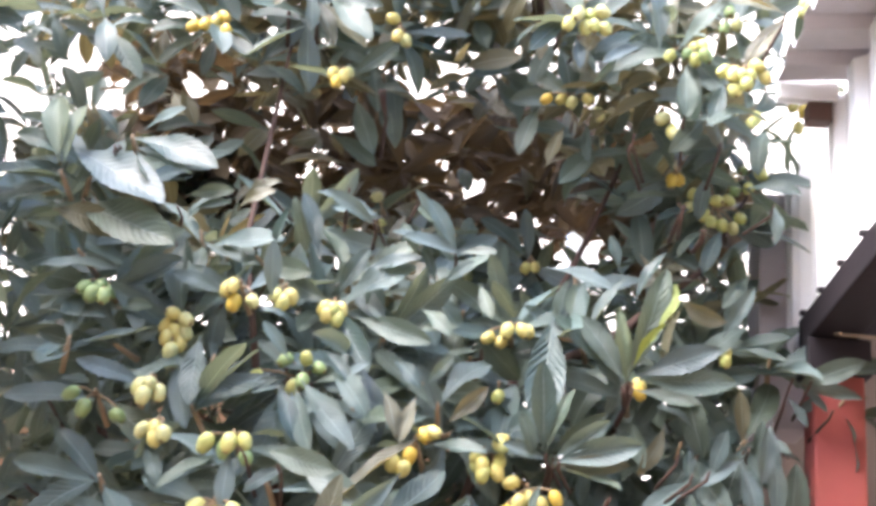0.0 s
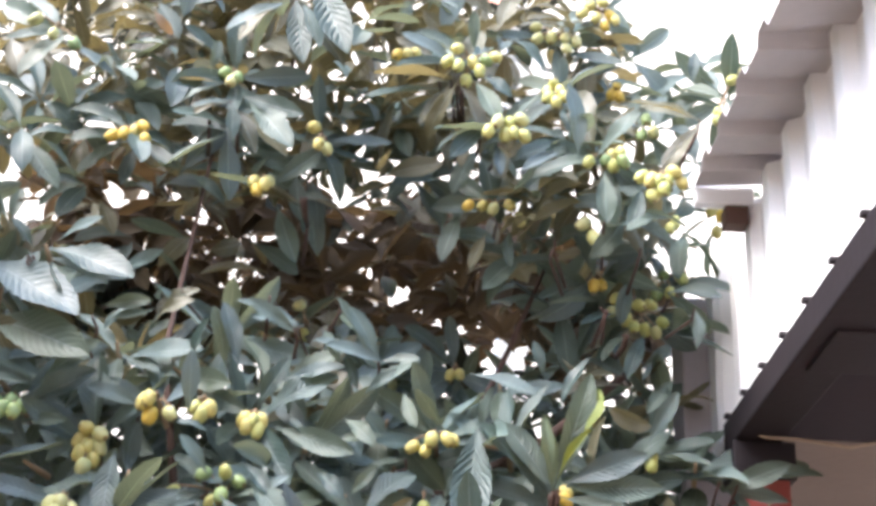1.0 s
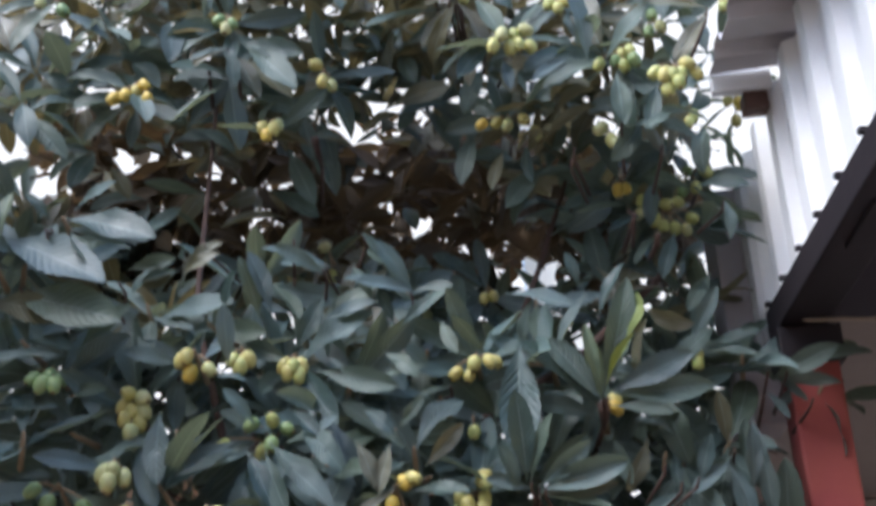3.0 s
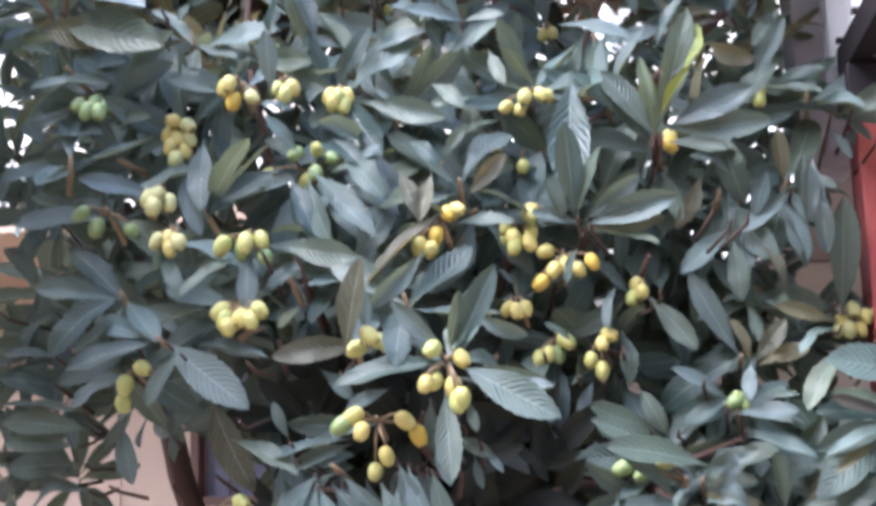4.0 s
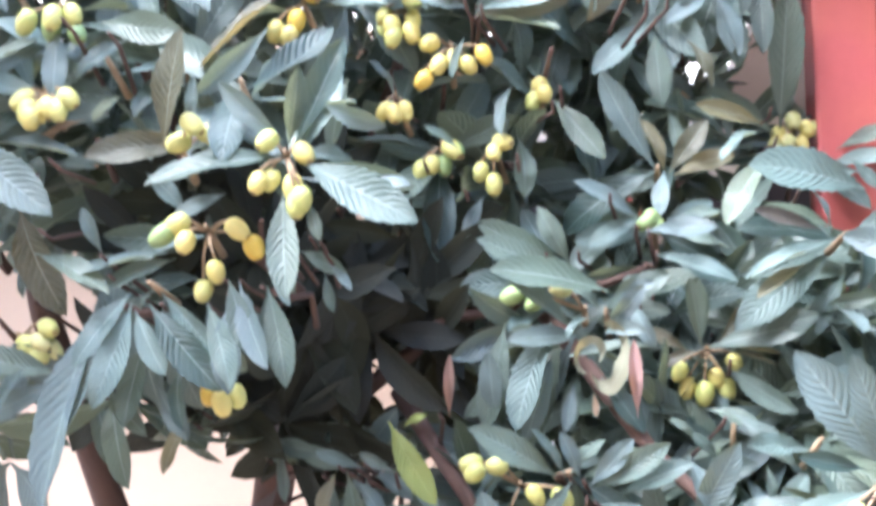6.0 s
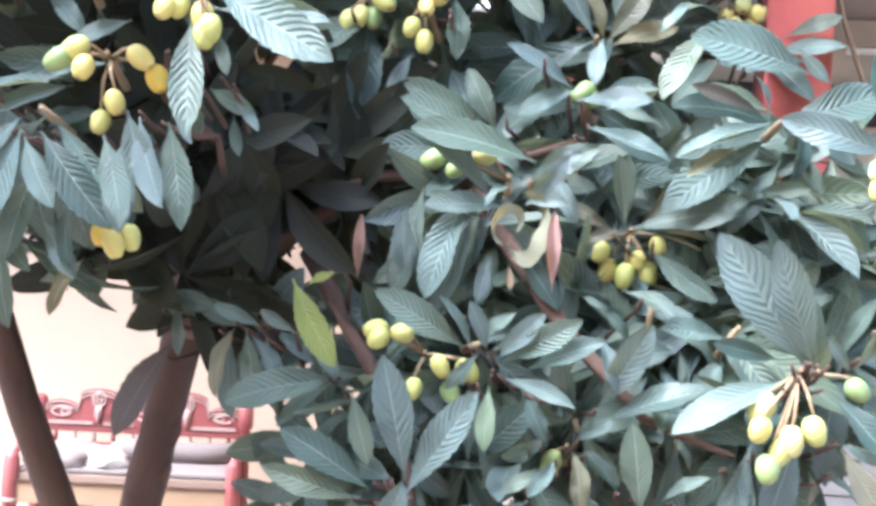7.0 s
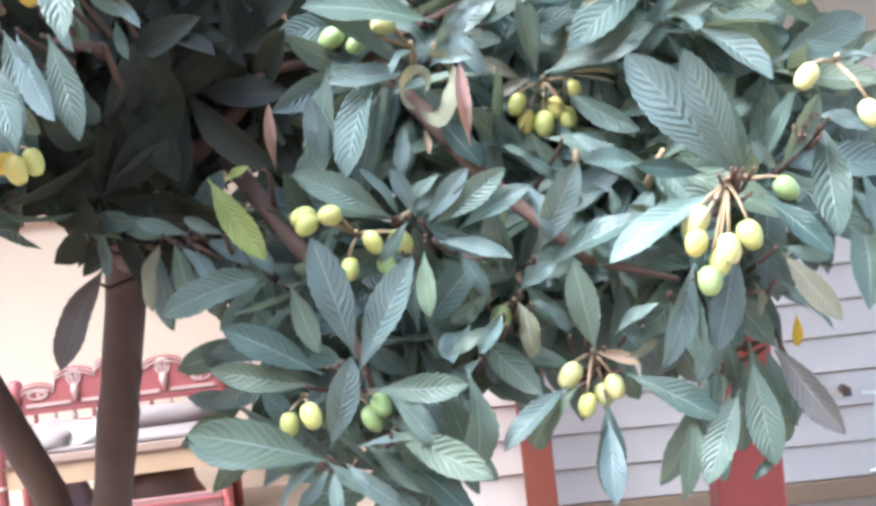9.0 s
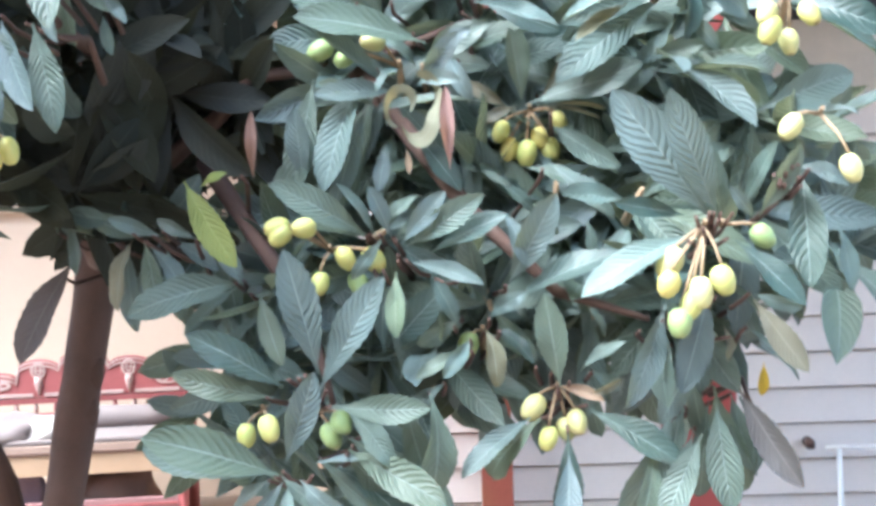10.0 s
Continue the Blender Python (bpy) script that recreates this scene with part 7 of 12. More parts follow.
front_leaf((-0.497, 2.980, 2.881), (-0.630, 2.923, 2.953), 2, "leaf", (-0.14, -0.80, 0.27), -0.20)
front_leaf((-0.283, 2.980, 2.819), (-0.369, 2.943, 2.951), 2, "leaf", (0.10, -0.80, 0.30), -0.20)
front_leaf((-0.272, 2.980, 2.815), (-0.418, 2.916, 2.836), 2, "leaf", (-0.02, -0.80, 0.51), -0.40)
front_leaf((-0.331, 2.980, 2.734), (-0.367, 2.961, 2.822), 0, "leaf", (-0.14, -0.80, 0.31), 0.05)
front_leaf((-0.317, 2.980, 2.730), (-0.236, 2.957, 2.794), 0, "leaf", (0.11, -0.80, 0.26), -0.10)
front_leaf((-0.361, 2.980, 2.664), (-0.273, 2.937, 2.583), 1, "leaf", (0.22, -0.80, 0.29), -0.04)
front_leaf((-0.876, 2.980, 2.901), (-0.776, 2.947, 2.974), 3, "olive", (0.18, -0.80, 0.38), -0.40)
front_leaf((-0.421, 2.980, 2.525), (-0.336, 2.944, 2.453), 3, "leaf", (0.21, -0.80, 0.28), -0.13)
front_leaf((-0.447, 2.980, 2.598), (-0.498, 2.961, 2.654), 1, "leaf", (0.22, -0.80, 0.49), -0.08)
front_leaf((-0.219, 2.980, 2.739), (-0.179, 2.949, 2.638), 0, "leaf", (-0.06, -0.80, 0.26), 0.02)
front_leaf((-0.252, 2.980, 2.625), (-0.358, 2.946, 2.595), 0, "leaf", (-0.17, -0.80, 0.33), -0.30)
front_leaf((0.528, 2.960, 1.985), (0.443, 2.924, 1.851), 2, "leaf", (0.20, -0.80, 0.45), 0.30, slim=1.2)
front_leaf((0.698, 2.970, 1.914), (0.488, 2.895, 1.955), 0, "leaf", (-0.04, -0.80, 0.27), -0.10, slim=1.35)
front_leaf((0.617, 2.940, 1.837), (0.497, 2.917, 1.881), 9, "bronze", (0.04, -0.80, 0.32), 0.30)
front_leaf((0.638, 2.930, 1.821), (0.472, 2.898, 1.750), 2, "leaf", (-0.16, -0.80, 0.42), 0.40)
front_leaf((0.303, 3.000, 1.853), (0.437, 2.963, 1.858), 0, "leaf", (0.04, -0.80, 0.27), -0.20)
front_leaf((0.325, 3.000, 1.807), (0.469, 2.940, 1.748), 9, "leaf", (-0.11, -0.80, 0.24), -0.30)
front_leaf((0.347, 3.040, 1.969), (0.313, 3.017, 2.075), 4, "olive", (-0.22, -0.80, 0.56), 0.50)
front_leaf((0.344, 3.000, 1.966), (0.332, 2.979, 1.879), 0, "leaf", (-0.05, -0.80, 0.56), 0.10, slim=1.3)
front_leaf((0.353, 3.030, 1.965), (0.432, 2.996, 2.056), 0, "olive", (-0.17, -0.80, 0.48), 0.20, slim=1.2)
front_leaf((0.364, 3.050, 1.964), (0.482, 3.028, 1.974), 3, "olive", (0.26, -0.80, 0.59), 0.40)
front_leaf((0.533, 3.030, 2.053), (0.405, 2.995, 2.087), 2, "olive", (0.26, -0.80, 0.22), -0.40)
front_leaf((0.530, 3.020, 2.035), (0.427, 2.979, 1.986), 3, "leaf", (0.02, -0.80, 0.50), 0.50)
front_leaf((0.582, 2.920, 1.777), (0.490, 2.898, 1.716), 2, "olive", (0.15, -0.80, 0.34), 0.30)
# other leaves
whorl((-1.066, 3.130, 3.568), (0.27, -0.44, 0.55), 102, count=8, near=False)
whorl((-0.675, 3.160, 3.425), (-0.1, -1.07, 0.59), 104, count=8, near=False)
whorl((-0.526, 3.180, 3.592), (0.51, -0.63, 0.53), 106, count=8, near=False)
whorl((-0.799, 3.130, 3.766), (0.33, -1.43, 0.32), 108, count=8, near=False)
whorl((-1.316, 3.030, 3.846), (-0, -0.51, 0.12), 110, count=8, near=False)
whorl((-0.293, 3.230, 3.925), (-0.26, -0.23, 0.28), 112, count=8, near=False)
whorl((-0.092, 3.080, 3.800), (-0.08, -0.98, 0.63), 114, count=8, near=False)
whorl((0.024, 3.050, 3.570), (-0.32, -0.92, 0.96), 116, count=8, near=False)
whorl((-0.008, 3.330, 3.458), (-0.8, -1.67, 0.49), 118, count=8, near=False)
whorl((-0.127, 3.330, 4.344), (-0.52, -1.39, 0.7), 120, count=8, near=False)
whorl((0.322, 3.530, 4.317), (0.01, -1.35, 0.44), 122, count=8, near=False)
whorl((0.168, 3.430, 4.136), (-0.02, -0.4, 0.36), 124, count=8, near=False)
whorl((0.160, 3.230, 3.802), (-0.45, -0.77, 0.2), 126, count=8, near=False)
whorl((0.382, 3.630, 4.060), (0.11, -0.68, 0.49), 128, count=8, near=False)
whorl((0.459, 3.430, 3.809), (-0.27, -1.03, 0.35), 130, count=8, near=False)
whorl((0.315, 3.130, 3.524), (-0.28, -1.29, 0.46), 132, count=8, near=False)
whorl((0.439, 3.000, 3.389), (-0.37, -0.23, 0.54), 134, count=8, near=False)
whorl((0.703, 3.570, 3.604), (-0.36, -0.35, 0.57), 136, count=8, near=False)
whorl((0.730, 3.530, 3.987), (-0.46, -0.74, -0.12), 138, count=8, near=False)
whorl((0.267, 3.230, 3.336), (-0.5, -0.58, 0.57), 140, count=8, near=False)
whorl((0.531, 3.430, 3.480), (0.54, -0.83, 0.32), 142, count=8, near=False)
whorl((0.428, 3.530, 3.216), (-0.64, -1.16, 0.19), 144, count=10, near=False)
whorl((0.524, 3.530, 3.321), (0.47, -0.66, 0.76), 146, count=8, near=False)
whorl((0.309, 3.480, 3.296), (0.13, -1.24, 0.42), 148, count=8, near=False)
whorl((-1.600, 3.400, 4.645), (-0.06, -0.78, 0.21), 149, count=8, near=False)
whorl((-1.358, 3.500, 4.754), (0.06, -1.13, 0.47), 150, count=8, near=False)
whorl((-0.943, 3.100, 4.179), (0.72, -0.68, 0.09), 151, count=8, near=False)
whorl((-0.822, 3.300, 4.461), (-0.22, -1.18, 0.8), 152, count=8, near=False)
whorl((-0.661, 3.050, 4.028), (-0.44, -0.67, 0.25), 153, count=8, near=False)
whorl((-0.610, 3.300, 4.368), (0.62, -0.4, 0.98), 154, count=8, near=False)
whorl((-0.435, 3.400, 4.478), (0.17, -0.9, 0.64), 155, count=8, near=False)
whorl((-0.612, 3.500, 4.729), (0.03, -0.5, 0.66), 156, count=8, near=False)
whorl((-0.347, 3.500, 4.650), (0.43, -0.59, -0.01), 157, count=8, near=False)
whorl((-0.274, 3.300, 4.220), (0.57, -0.61, 0.57), 158, count=8, near=False)
whorl((-0.436, 3.150, 3.995), (-0.19, -0.51, 0.96), 159, count=8, near=False)
whorl((-1.125, 3.300, 4.165), (0.38, -0.91, 0.79), 160, count=8, near=False)
whorl((-1.410, 3.200, 4.187), (-0.18, -0.61, 0.44), 161, count=8, near=False)
whorl((-1.001, 3.200, 3.872), (0.29, -0.85, 1.06), 162, count=8, near=False)
whorl((-1.210, 3.200, 3.849), (-0.12, -0.22, 0.31), 163, count=8, near=False)
whorl((-1.396, 3.100, 3.552), (0.21, -0.77, 0.71), 164, count=8, near=False)
whorl((-1.258, 3.300, 3.496), (-0.16, -1.03, 0.89), 165, count=8, near=False)
whorl((-0.970, 3.300, 3.550), (0.31, -0.83, 0.62), 166, count=8, near=False)
whorl((-0.800, 3.150, 3.607), (0.14, -0.58, 0.3), 167, count=8, near=False)
whorl((-0.458, 3.300, 3.847), (0.22, -0.76, 0.95), 168, count=8, near=False)
whorl((-0.329, 3.400, 3.794), (-0.06, -0.66, 0.38), 169, count=8, near=False)
whorl((-0.271, 3.500, 3.682), (0.42, -1.21, 0.18), 170, count=8, near=False)
whorl((-0.428, 3.600, 3.624), (-0.03, -1, 0.56), 171, count=8, near=False)
whorl((-0.184, 3.700, 3.533), (0.13, -0.95, 0.31), 172, count=8, near=False)
whorl((-0.627, 3.700, 3.525), (0.14, -1.03, 0.21), 173, count=8, near=False)
whorl((-0.831, 3.700, 3.500), (-0.2, -1.21, 0.12), 174, count=8, near=False)
whorl((-0.990, 3.600, 3.466), (-0.19, -0.44, 1.06), 175, count=8, near=False)
whorl((-1.172, 3.600, 3.459), (0.39, -0.71, 0.88), 176, count=8, near=False)
whorl((0.082, 3.500, 3.380), (-0.15, -0.46, 0.57), 177, count=8, near=False)
whorl((0.010, 3.300, 4.060), (0.46, -0.72, 0.83), 178, count=8, near=False)
whorl((0.204, 3.200, 3.630), (-0.08, -0.89, 1.04), 179, count=8, near=False)
whorl((0.534, 3.400, 3.929), (0.01, -0.19, 0.58), 180, count=8, near=False)
whorl((0.427, 3.600, 4.186), (0.4, -1.22, 0.63), 181, count=8, near=False)
whorl((0.672, 3.600, 4.163), (0.21, -0.76, 0.88), 182, count=8, near=False)
whorl((0.605, 3.400, 3.675), (-0.14, -0.42, 0.37), 183, count=8, near=False)
whorl((0.374, 3.200, 3.393), (0.25, -0.95, 0.9), 184, count=8, near=False)
whorl((0.148, 3.400, 3.554), (-0.16, -0.34, 0.62), 185, count=8, near=False)
whorl((0.513, 3.500, 3.423), (-0.04, -0.8, 0.76), 186, count=8, near=False)
whorl((0.193, 3.600, 3.266), (-0.26, -0.53, 0.5), 187, count=8, near=False)
whorl((-0.016, 3.900, 3.409), (0.15, -0.47, 0.53), 188, count=8, near=False)
whorl((-0.403, 4.000, 3.521), (-0.03, -0.61, 0.98), 189, count=8, near=False)
whorl((-1.148, 3.300, 3.803), (0.12, -0.68, 0.76), 190, count=8, near=False)
whorl((-0.067, 3.400, 3.710), (-0.18, -1.08, 0.88), 191, count=8, near=False)
whorl((-1.451, 3.300, 3.787), (0.23, -0.63, 0.19), 192, count=8, near=False)
whorl((-0.720, 3.400, 3.663), (0.1, -0.94, 0.39), 193, count=8, near=False)
whorl((-0.595, 3.500, 3.626), (0.62, -0.99, -0.11), 194, count=8, near=False)
whorl((-0.997, 3.400, 3.808), (0.58, -1.03, 0.2), 195, count=8, near=False)
whorl((-0.057, 3.500, 3.664), (-0.17, -0.91, 0.85), 196, count=8, near=False)
whorl((-0.451, 3.500, 3.779), (0.3, -0.75, 1.27), 197, count=8, near=False)
whorl((-1.335, 3.300, 3.717), (-0.11, -0.2, 1.15), 198, count=8, near=False)
whorl((-1.098, 3.500, 3.584), (0.22, -0.83, 0.99), 199, count=8, near=False)
whorl((-0.143, 3.190, 2.694), (-0.04, -1.01, 0.36), 201, [170, 200, -15, 20, 60, 110, -60, 140])
whorl((-0.792, 2.830, 2.651), (-0.14, -0.88, 0.63), 203, [165, 190, 20, 60, 100, -10, -60])
whorl((-0.582, 2.980, 2.665), (0.03, -0.94, 0.52), 206, [0, 30, 80, -20, 150, -70])
whorl((-0.942, 2.870, 2.560), (0.05, -0.85, 0.52), 208, [150, 180, 210, 30, 100, -120, -50])
whorl((-1.134, 2.830, 2.636), (-0.15, -0.89, 0.36), 210, [10, 170, 200, -20, 60, 120])
whorl((-0.625, 3.780, 3.260), (-0.44, -1.01, 0.83), 212, count=7)
whorl((-0.117, 3.730, 3.079), (0.23, -0.88, 0.32), 214, count=7)
whorl((-0.329, 3.930, 3.106), (-0.03, -1.04, 0.26), 216, count=7)
whorl((-0.625, 2.930, 2.450), (0.31, -0.69, 0.47), 220, [220, 245, 275, 300, -30, 10, 160, 40, 100])
whorl((0.445, 3.390, 2.725), (0.01, -0.71, 0.56), 222, [175, 190, 5, 15, 60, -20])
whorl((0.175, 3.280, 2.575), (-0.05, -0.38, 0.57), 224, [(165, 0.2), (190, 0.19), (-5, 0.18), (12, 0.24), (145, 0.2), (30, 0.2), (-20, 0.16)])
whorl((-0.955, 2.780, 2.391), (0.45, -0.38, 1.01), 226, count=6)
whorl((-0.912, 2.750, 2.285), (0.9, -0.45, 1.08), 228, count=6)
whorl((-1.096, 2.810, 2.352), (-0.16, -0.73, 0.72), 230, [20, 160, 190, -40, 80])
whorl((-0.733, 2.750, 2.266), (-0.03, -1.12, 0.81), 232, [200, 175, -10, -90, -60, 250, 40])
whorl((-0.348, 3.000, 2.331), (-0.21, -0.6, 0.71), 234, [225, 205, -30, 150, 90])
whorl((-0.168, 3.120, 2.346), (-0.1, -0.8, 0.66), 236, [35, 70, 20, -80, -100, 100, 150])
whorl((-0.070, 3.120, 2.254), (0.05, -0.76, 0.79), 238, [60, -90, 0])
whorl((0.103, 3.220, 2.199), (-0.01, -0.93, 0.81), 240, [-45, -60, 200, 100, 30])
whorl((0.644, 3.450, 2.132), (-0.17, -0.47, 0.49), 242, [150, 120, 200, 225, -20, 20, 60, 90])
whorl((-0.285, 2.630, 1.956), (-0.01, -0.86, 0.53), 244, [(188, 0.215, 0.15), (-29, 0.225, 0.1), (-92, 0.215, 0.1), (-70, 0.1, 0.1), (133, 0.16, 0.2), (68, 0.22, 0.15), (82, 0.15, 0.3), (-45, 0.2, -0.2), (215, 0.16, -0.2), (20, 0.13, -0.1)])
whorl((-0.446, 2.710, 1.846), (0.01, -0.77, 0.32), 246, [(200, 0.18), (175, 0.2), (185, 0.15)])
whorl((-0.749, 2.730, 2.108), (0.11, -0.93, 0.59), 248, [210, 185, -10, -90, 70, 160])
whorl((-0.475, 2.660, 1.978), (0.05, -0.95, 0.5), 250, [(85, 0.17), (95, 0.16), (150, 0.15), (200, 0.15), (30, 0.12)])
whorl((-0.096, 3.150, 2.059), (0.26, -0.73, 0.56), 252, [-90, -120, 20, 60, 170])
whorl((0.011, 3.150, 2.049), (-0.16, -0.61, 0.57), 254, [-60, -80, -100, 20, 60])
whorl((-0.183, 3.110, 2.155), (-0.18, -0.52, 0.65), 256, [80, 40, 120, -60])
whorl((0.327, 3.200, 1.886), (-0.06, -0.67, 0.49), 258, [(165, 0.15), (-10, 0.15), (150, 0.18), (30, 0.15), (-40, 0.15), (200, 0.17)])
whorl((0.187, 3.080, 1.711), (0.04, -0.82, 0.78), 260, [(170, 0.13, 0.2), (150, 0.18), (90, 0.16), (20, 0.22), (5, 0.2), (-30, 0.12), (215, 0.18), (-120, 0.2), (-100, 0.22)])
whorl((0.420, 3.170, 1.630), (0.12, -0.94, 0.5), 262, [(75, 0.26), (40, 0.24), (15, 0.2), (-15, 0.2), (-35, 0.22), (110, 0.16), (165, 0.14), (200, 0.15)])
whorl((-0.822, 2.780, 1.672), (-0.06, -0.99, 0.77), 264, [(200, 0.19), (215, 0.2), (185, 0.15), (120, 0.1, 0.3, "dry"), (-60, 0.12)])
whorl((-0.986, 2.730, 1.973), (-0.09, -0.91, 0.4), 267, [0, -40, 190, 30])
whorl((-0.529, 2.660, 1.753), (-0.1, -0.55, 0.2), 268, [(225, 0.2), (245, 0.23), (262, 0.24), (-82, 0.22), (-62, 0.24), (-48, 0.2), (-35, 0.17), (210, 0.2), (-70, 0.3)])
whorl((-0.906, 2.650, 2.031), (-0.07, -0.89, 0.22), 269, [(-38, 0.22), (-25, 0.2), (15, 0.16), (200, 0.2), (160, 0.18)])
whorl((0.337, 3.150, 1.996), (-0.04, -1.11, 0.2), 270, [90, 60, 120, -30, 200, -100])
whorl((0.323, 3.300, 2.427), (0.12, -0.81, 0.51), 271, [-20, -45, 200, 230, 160, 30, -70])
whorl((0.497, 3.350, 2.457), (0.09, -1.03, 0.22), 272, [-90, -70, -110, 80, 60])
whorl((0.005, 3.200, 2.500), (0.15, -0.54, 0.52), 273, [225, 205, -20, 195, -5, 60])
whorl((-0.301, 3.000, 2.422), (0.04, -0.74, 0.42), 274, [200, 0, -10, 140, 60, -45])
whorl((0.666, 3.000, 1.835), (0.23, -1.06, 0.32), 275, [190, 170, 150, 20, -10, 210, 120], rise=(0.1, 0.5))
whorl((0.320, 3.030, 1.233), (0.02, -0.78, 0.54), 283, [(200, 0.15), (120, 0.16), (60, 0.15), (-30, 0.14), (240, 0.15)])
whorl((0.835, 2.880, 1.776), (-0.08, -0.94, 0.52), 286, [(200, 0.17), (-20, 0.2), (-40, 0.2), (170, 0.2), (60, 0.18), (100, 0.18), (-100, 0.14)])
whorl((0.401, 3.270, 1.659), (0.06, -0.91, 0.27), 287, [(25, 0.22), (50, 0.24), (90, 0.15), (110, 0.14), (-25, 0.2), (0, 0.17)])
whorl((0.227, 3.100, 1.708), (-0.04, -0.65, 0.48), 288, [(150, 0.16), (170, 0.18), (200, 0.16), (225, 0.2), (250, 0.22), (-60, 0.14), (45, 0.16), (80, 0.18), (20, 0.2)])
whorl((-0.280, 3.100, 1.420), (-0.13, -1.13, 0.04), 289, [(-95, 0.17), (-75, 0.18), (-110, 0.16), (-60, 0.16), (170, 0.14), (40, 0.15), (10, 0.16)])
whorl((0.161, 2.950, 1.415), (0.35, -0.78, 0.18), 290, count=8, size=0.17)
whorl((0.462, 3.100, 1.491), (0.06, -0.14, 0.79), 291, count=8)
whorl((0.596, 2.950, 1.463), (0.23, -0.8, 0.56), 292, count=8)
whorl((0.576, 3.220, 1.673), (-0.09, -1.15, 0.38), 293, count=8)
whorl((0.335, 3.000, 1.274), (0.13, -1.37, -0.39), 294, count=8, size=0.16)
whorl((0.513, 3.000, 1.255), (-0.01, -1.06, -0.57), 295, count=8, size=0.18)
one_leaf(tree, (-0.391, 2.980, 1.382), (-0.484, -0.142, -0.863), (0, -0.8, 0.5), 0.211, "leaf", 1)
one_leaf(tree, (0.797, 2.970, 1.166), (-0.065, 0.000, -0.998), (0, -0.8, 0.5), 0.061, "yellow", 4)
one_leaf(tree, (0.235, 2.980, 1.625), (-0.630, 0.000, -0.777), (0, -0.8, 0.5), 0.075, "dry", 6)
one_leaf(tree, (0.175, 2.900, 1.042), (0.598, 0.000, -0.801), (0, -0.8, 0.5), 0.104, "pale", 2)
one_leaf(tree, (0.740, 2.900, 1.118), (0.508, 0.000, -0.861), (0, -0.8, 0.5), 0.175, "leaf", 3)
one_leaf(tree, (-1.267, 2.750, 2.922), (-0.021, 0.000, 1.000), (0, -0.8, 0.5), 0.195, "young", 4)
one_leaf(tree, (-1.282, 2.750, 2.921), (-0.224, 0.000, 0.975), (0, -0.8, 0.5), 0.224, "young", 4)
whorl((-1.268, 2.750, 2.891), (-0.01, -0.86, 0.38), 296, [(175, 0.24), (0, 0.2), (30, 0.2), (-20, 0.22), (-45, 0.2), (190, 0.25), (215, 0.2), (150, 0.2)])
whorl((-1.102, 2.750, 2.995), (-0.05, -0.85, 0.49), 297, [(-10, 0.22), (-60, 0.14), (200, 0.2), (150, 0.2), (40, 0.2), (240, 0.2)])
whorl((-1.215, 2.800, 2.924), (0.54, -1.09, 0.89), 298, count=8)
whorl((-1.203, 2.800, 2.705), (-0.3, -0.99, 0.46), 299, count=8)
whorl((-0.952, 2.950, 2.823), (-0.07, -0.56, 0.67), 300, count=8)
whorl((-0.701, 3.100, 2.918), (0.38, -0.72, 0.07), 301, count=8)
whorl((-0.792, 2.950, 2.764), (-0.49, -0.45, 0.35), 302, count=8)
whorl((-0.572, 3.050, 2.779), (0.09, -0.86, 0.91), 303, count=8)
whorl((-0.448, 3.500, 3.067), (0.14, -0.57, 0.57), 304, count=8)
whorl((-0.350, 3.500, 3.005), (0.23, -1.03, 0.9), 305, count=8)
whorl((0.025, 3.450, 2.935), (-0.03, -0.42, 0.43), 306, count=8)
whorl((-0.392, 3.200, 2.784), (-0.2, -0.98, 0.56), 307, count=8)
whorl((-0.275, 3.200, 2.727), (0.19, -0.78, 0.24), 308, count=8)
whorl((-0.027, 3.200, 2.675), (-0.83, -0.6, -0.08), 309, count=8)
whorl((0.046, 3.250, 2.701), (-0.26, -0.99, 1.01), 310, count=8)
whorl((-0.460, 3.050, 2.605), (0.16, -0.71, 0.13), 311, count=8)
whorl((-0.358, 3.100, 2.494), (0.45, -1.38, 0.75), 312, count=8)
whorl((-0.508, 3.000, 2.537), (0.41, -0.54, 0.99), 313, count=8)
whorl((-1.067, 2.800, 2.471), (-0.21, -0.67, 0.08), 314, count=8)
whorl((-1.167, 2.750, 2.466), (0.19, -0.41, 0.49), 315, count=8)
whorl((-0.840, 2.850, 2.467), (0.21, -0.29, 1.26), 316, count=8)
whorl((-0.861, 2.800, 2.337), (-0.48, 0.07, 0.73), 317, count=8)
whorl((-0.501, 2.950, 2.384), (-0.24, -0.82, 0.65), 318, count=8)
whorl((-0.278, 3.100, 2.373), (0.39, -0.87, 0.02), 319, count=8)
whorl((0.027, 3.200, 2.417), (0.04, -0.98, 0.26), 320, count=8)
whorl((0.099, 3.250, 2.438), (0.18, -0.77, 0.45), 321, count=8)
whorl((0.337, 3.350, 2.629), (0.29, -0.87, 0.25), 322, count=8)
whorl((0.373, 3.350, 2.411), (0.45, -0.53, 0.82), 323, count=8)
whorl((0.509, 3.400, 2.413), (0.2, -0.45, 0.56), 324, count=8)
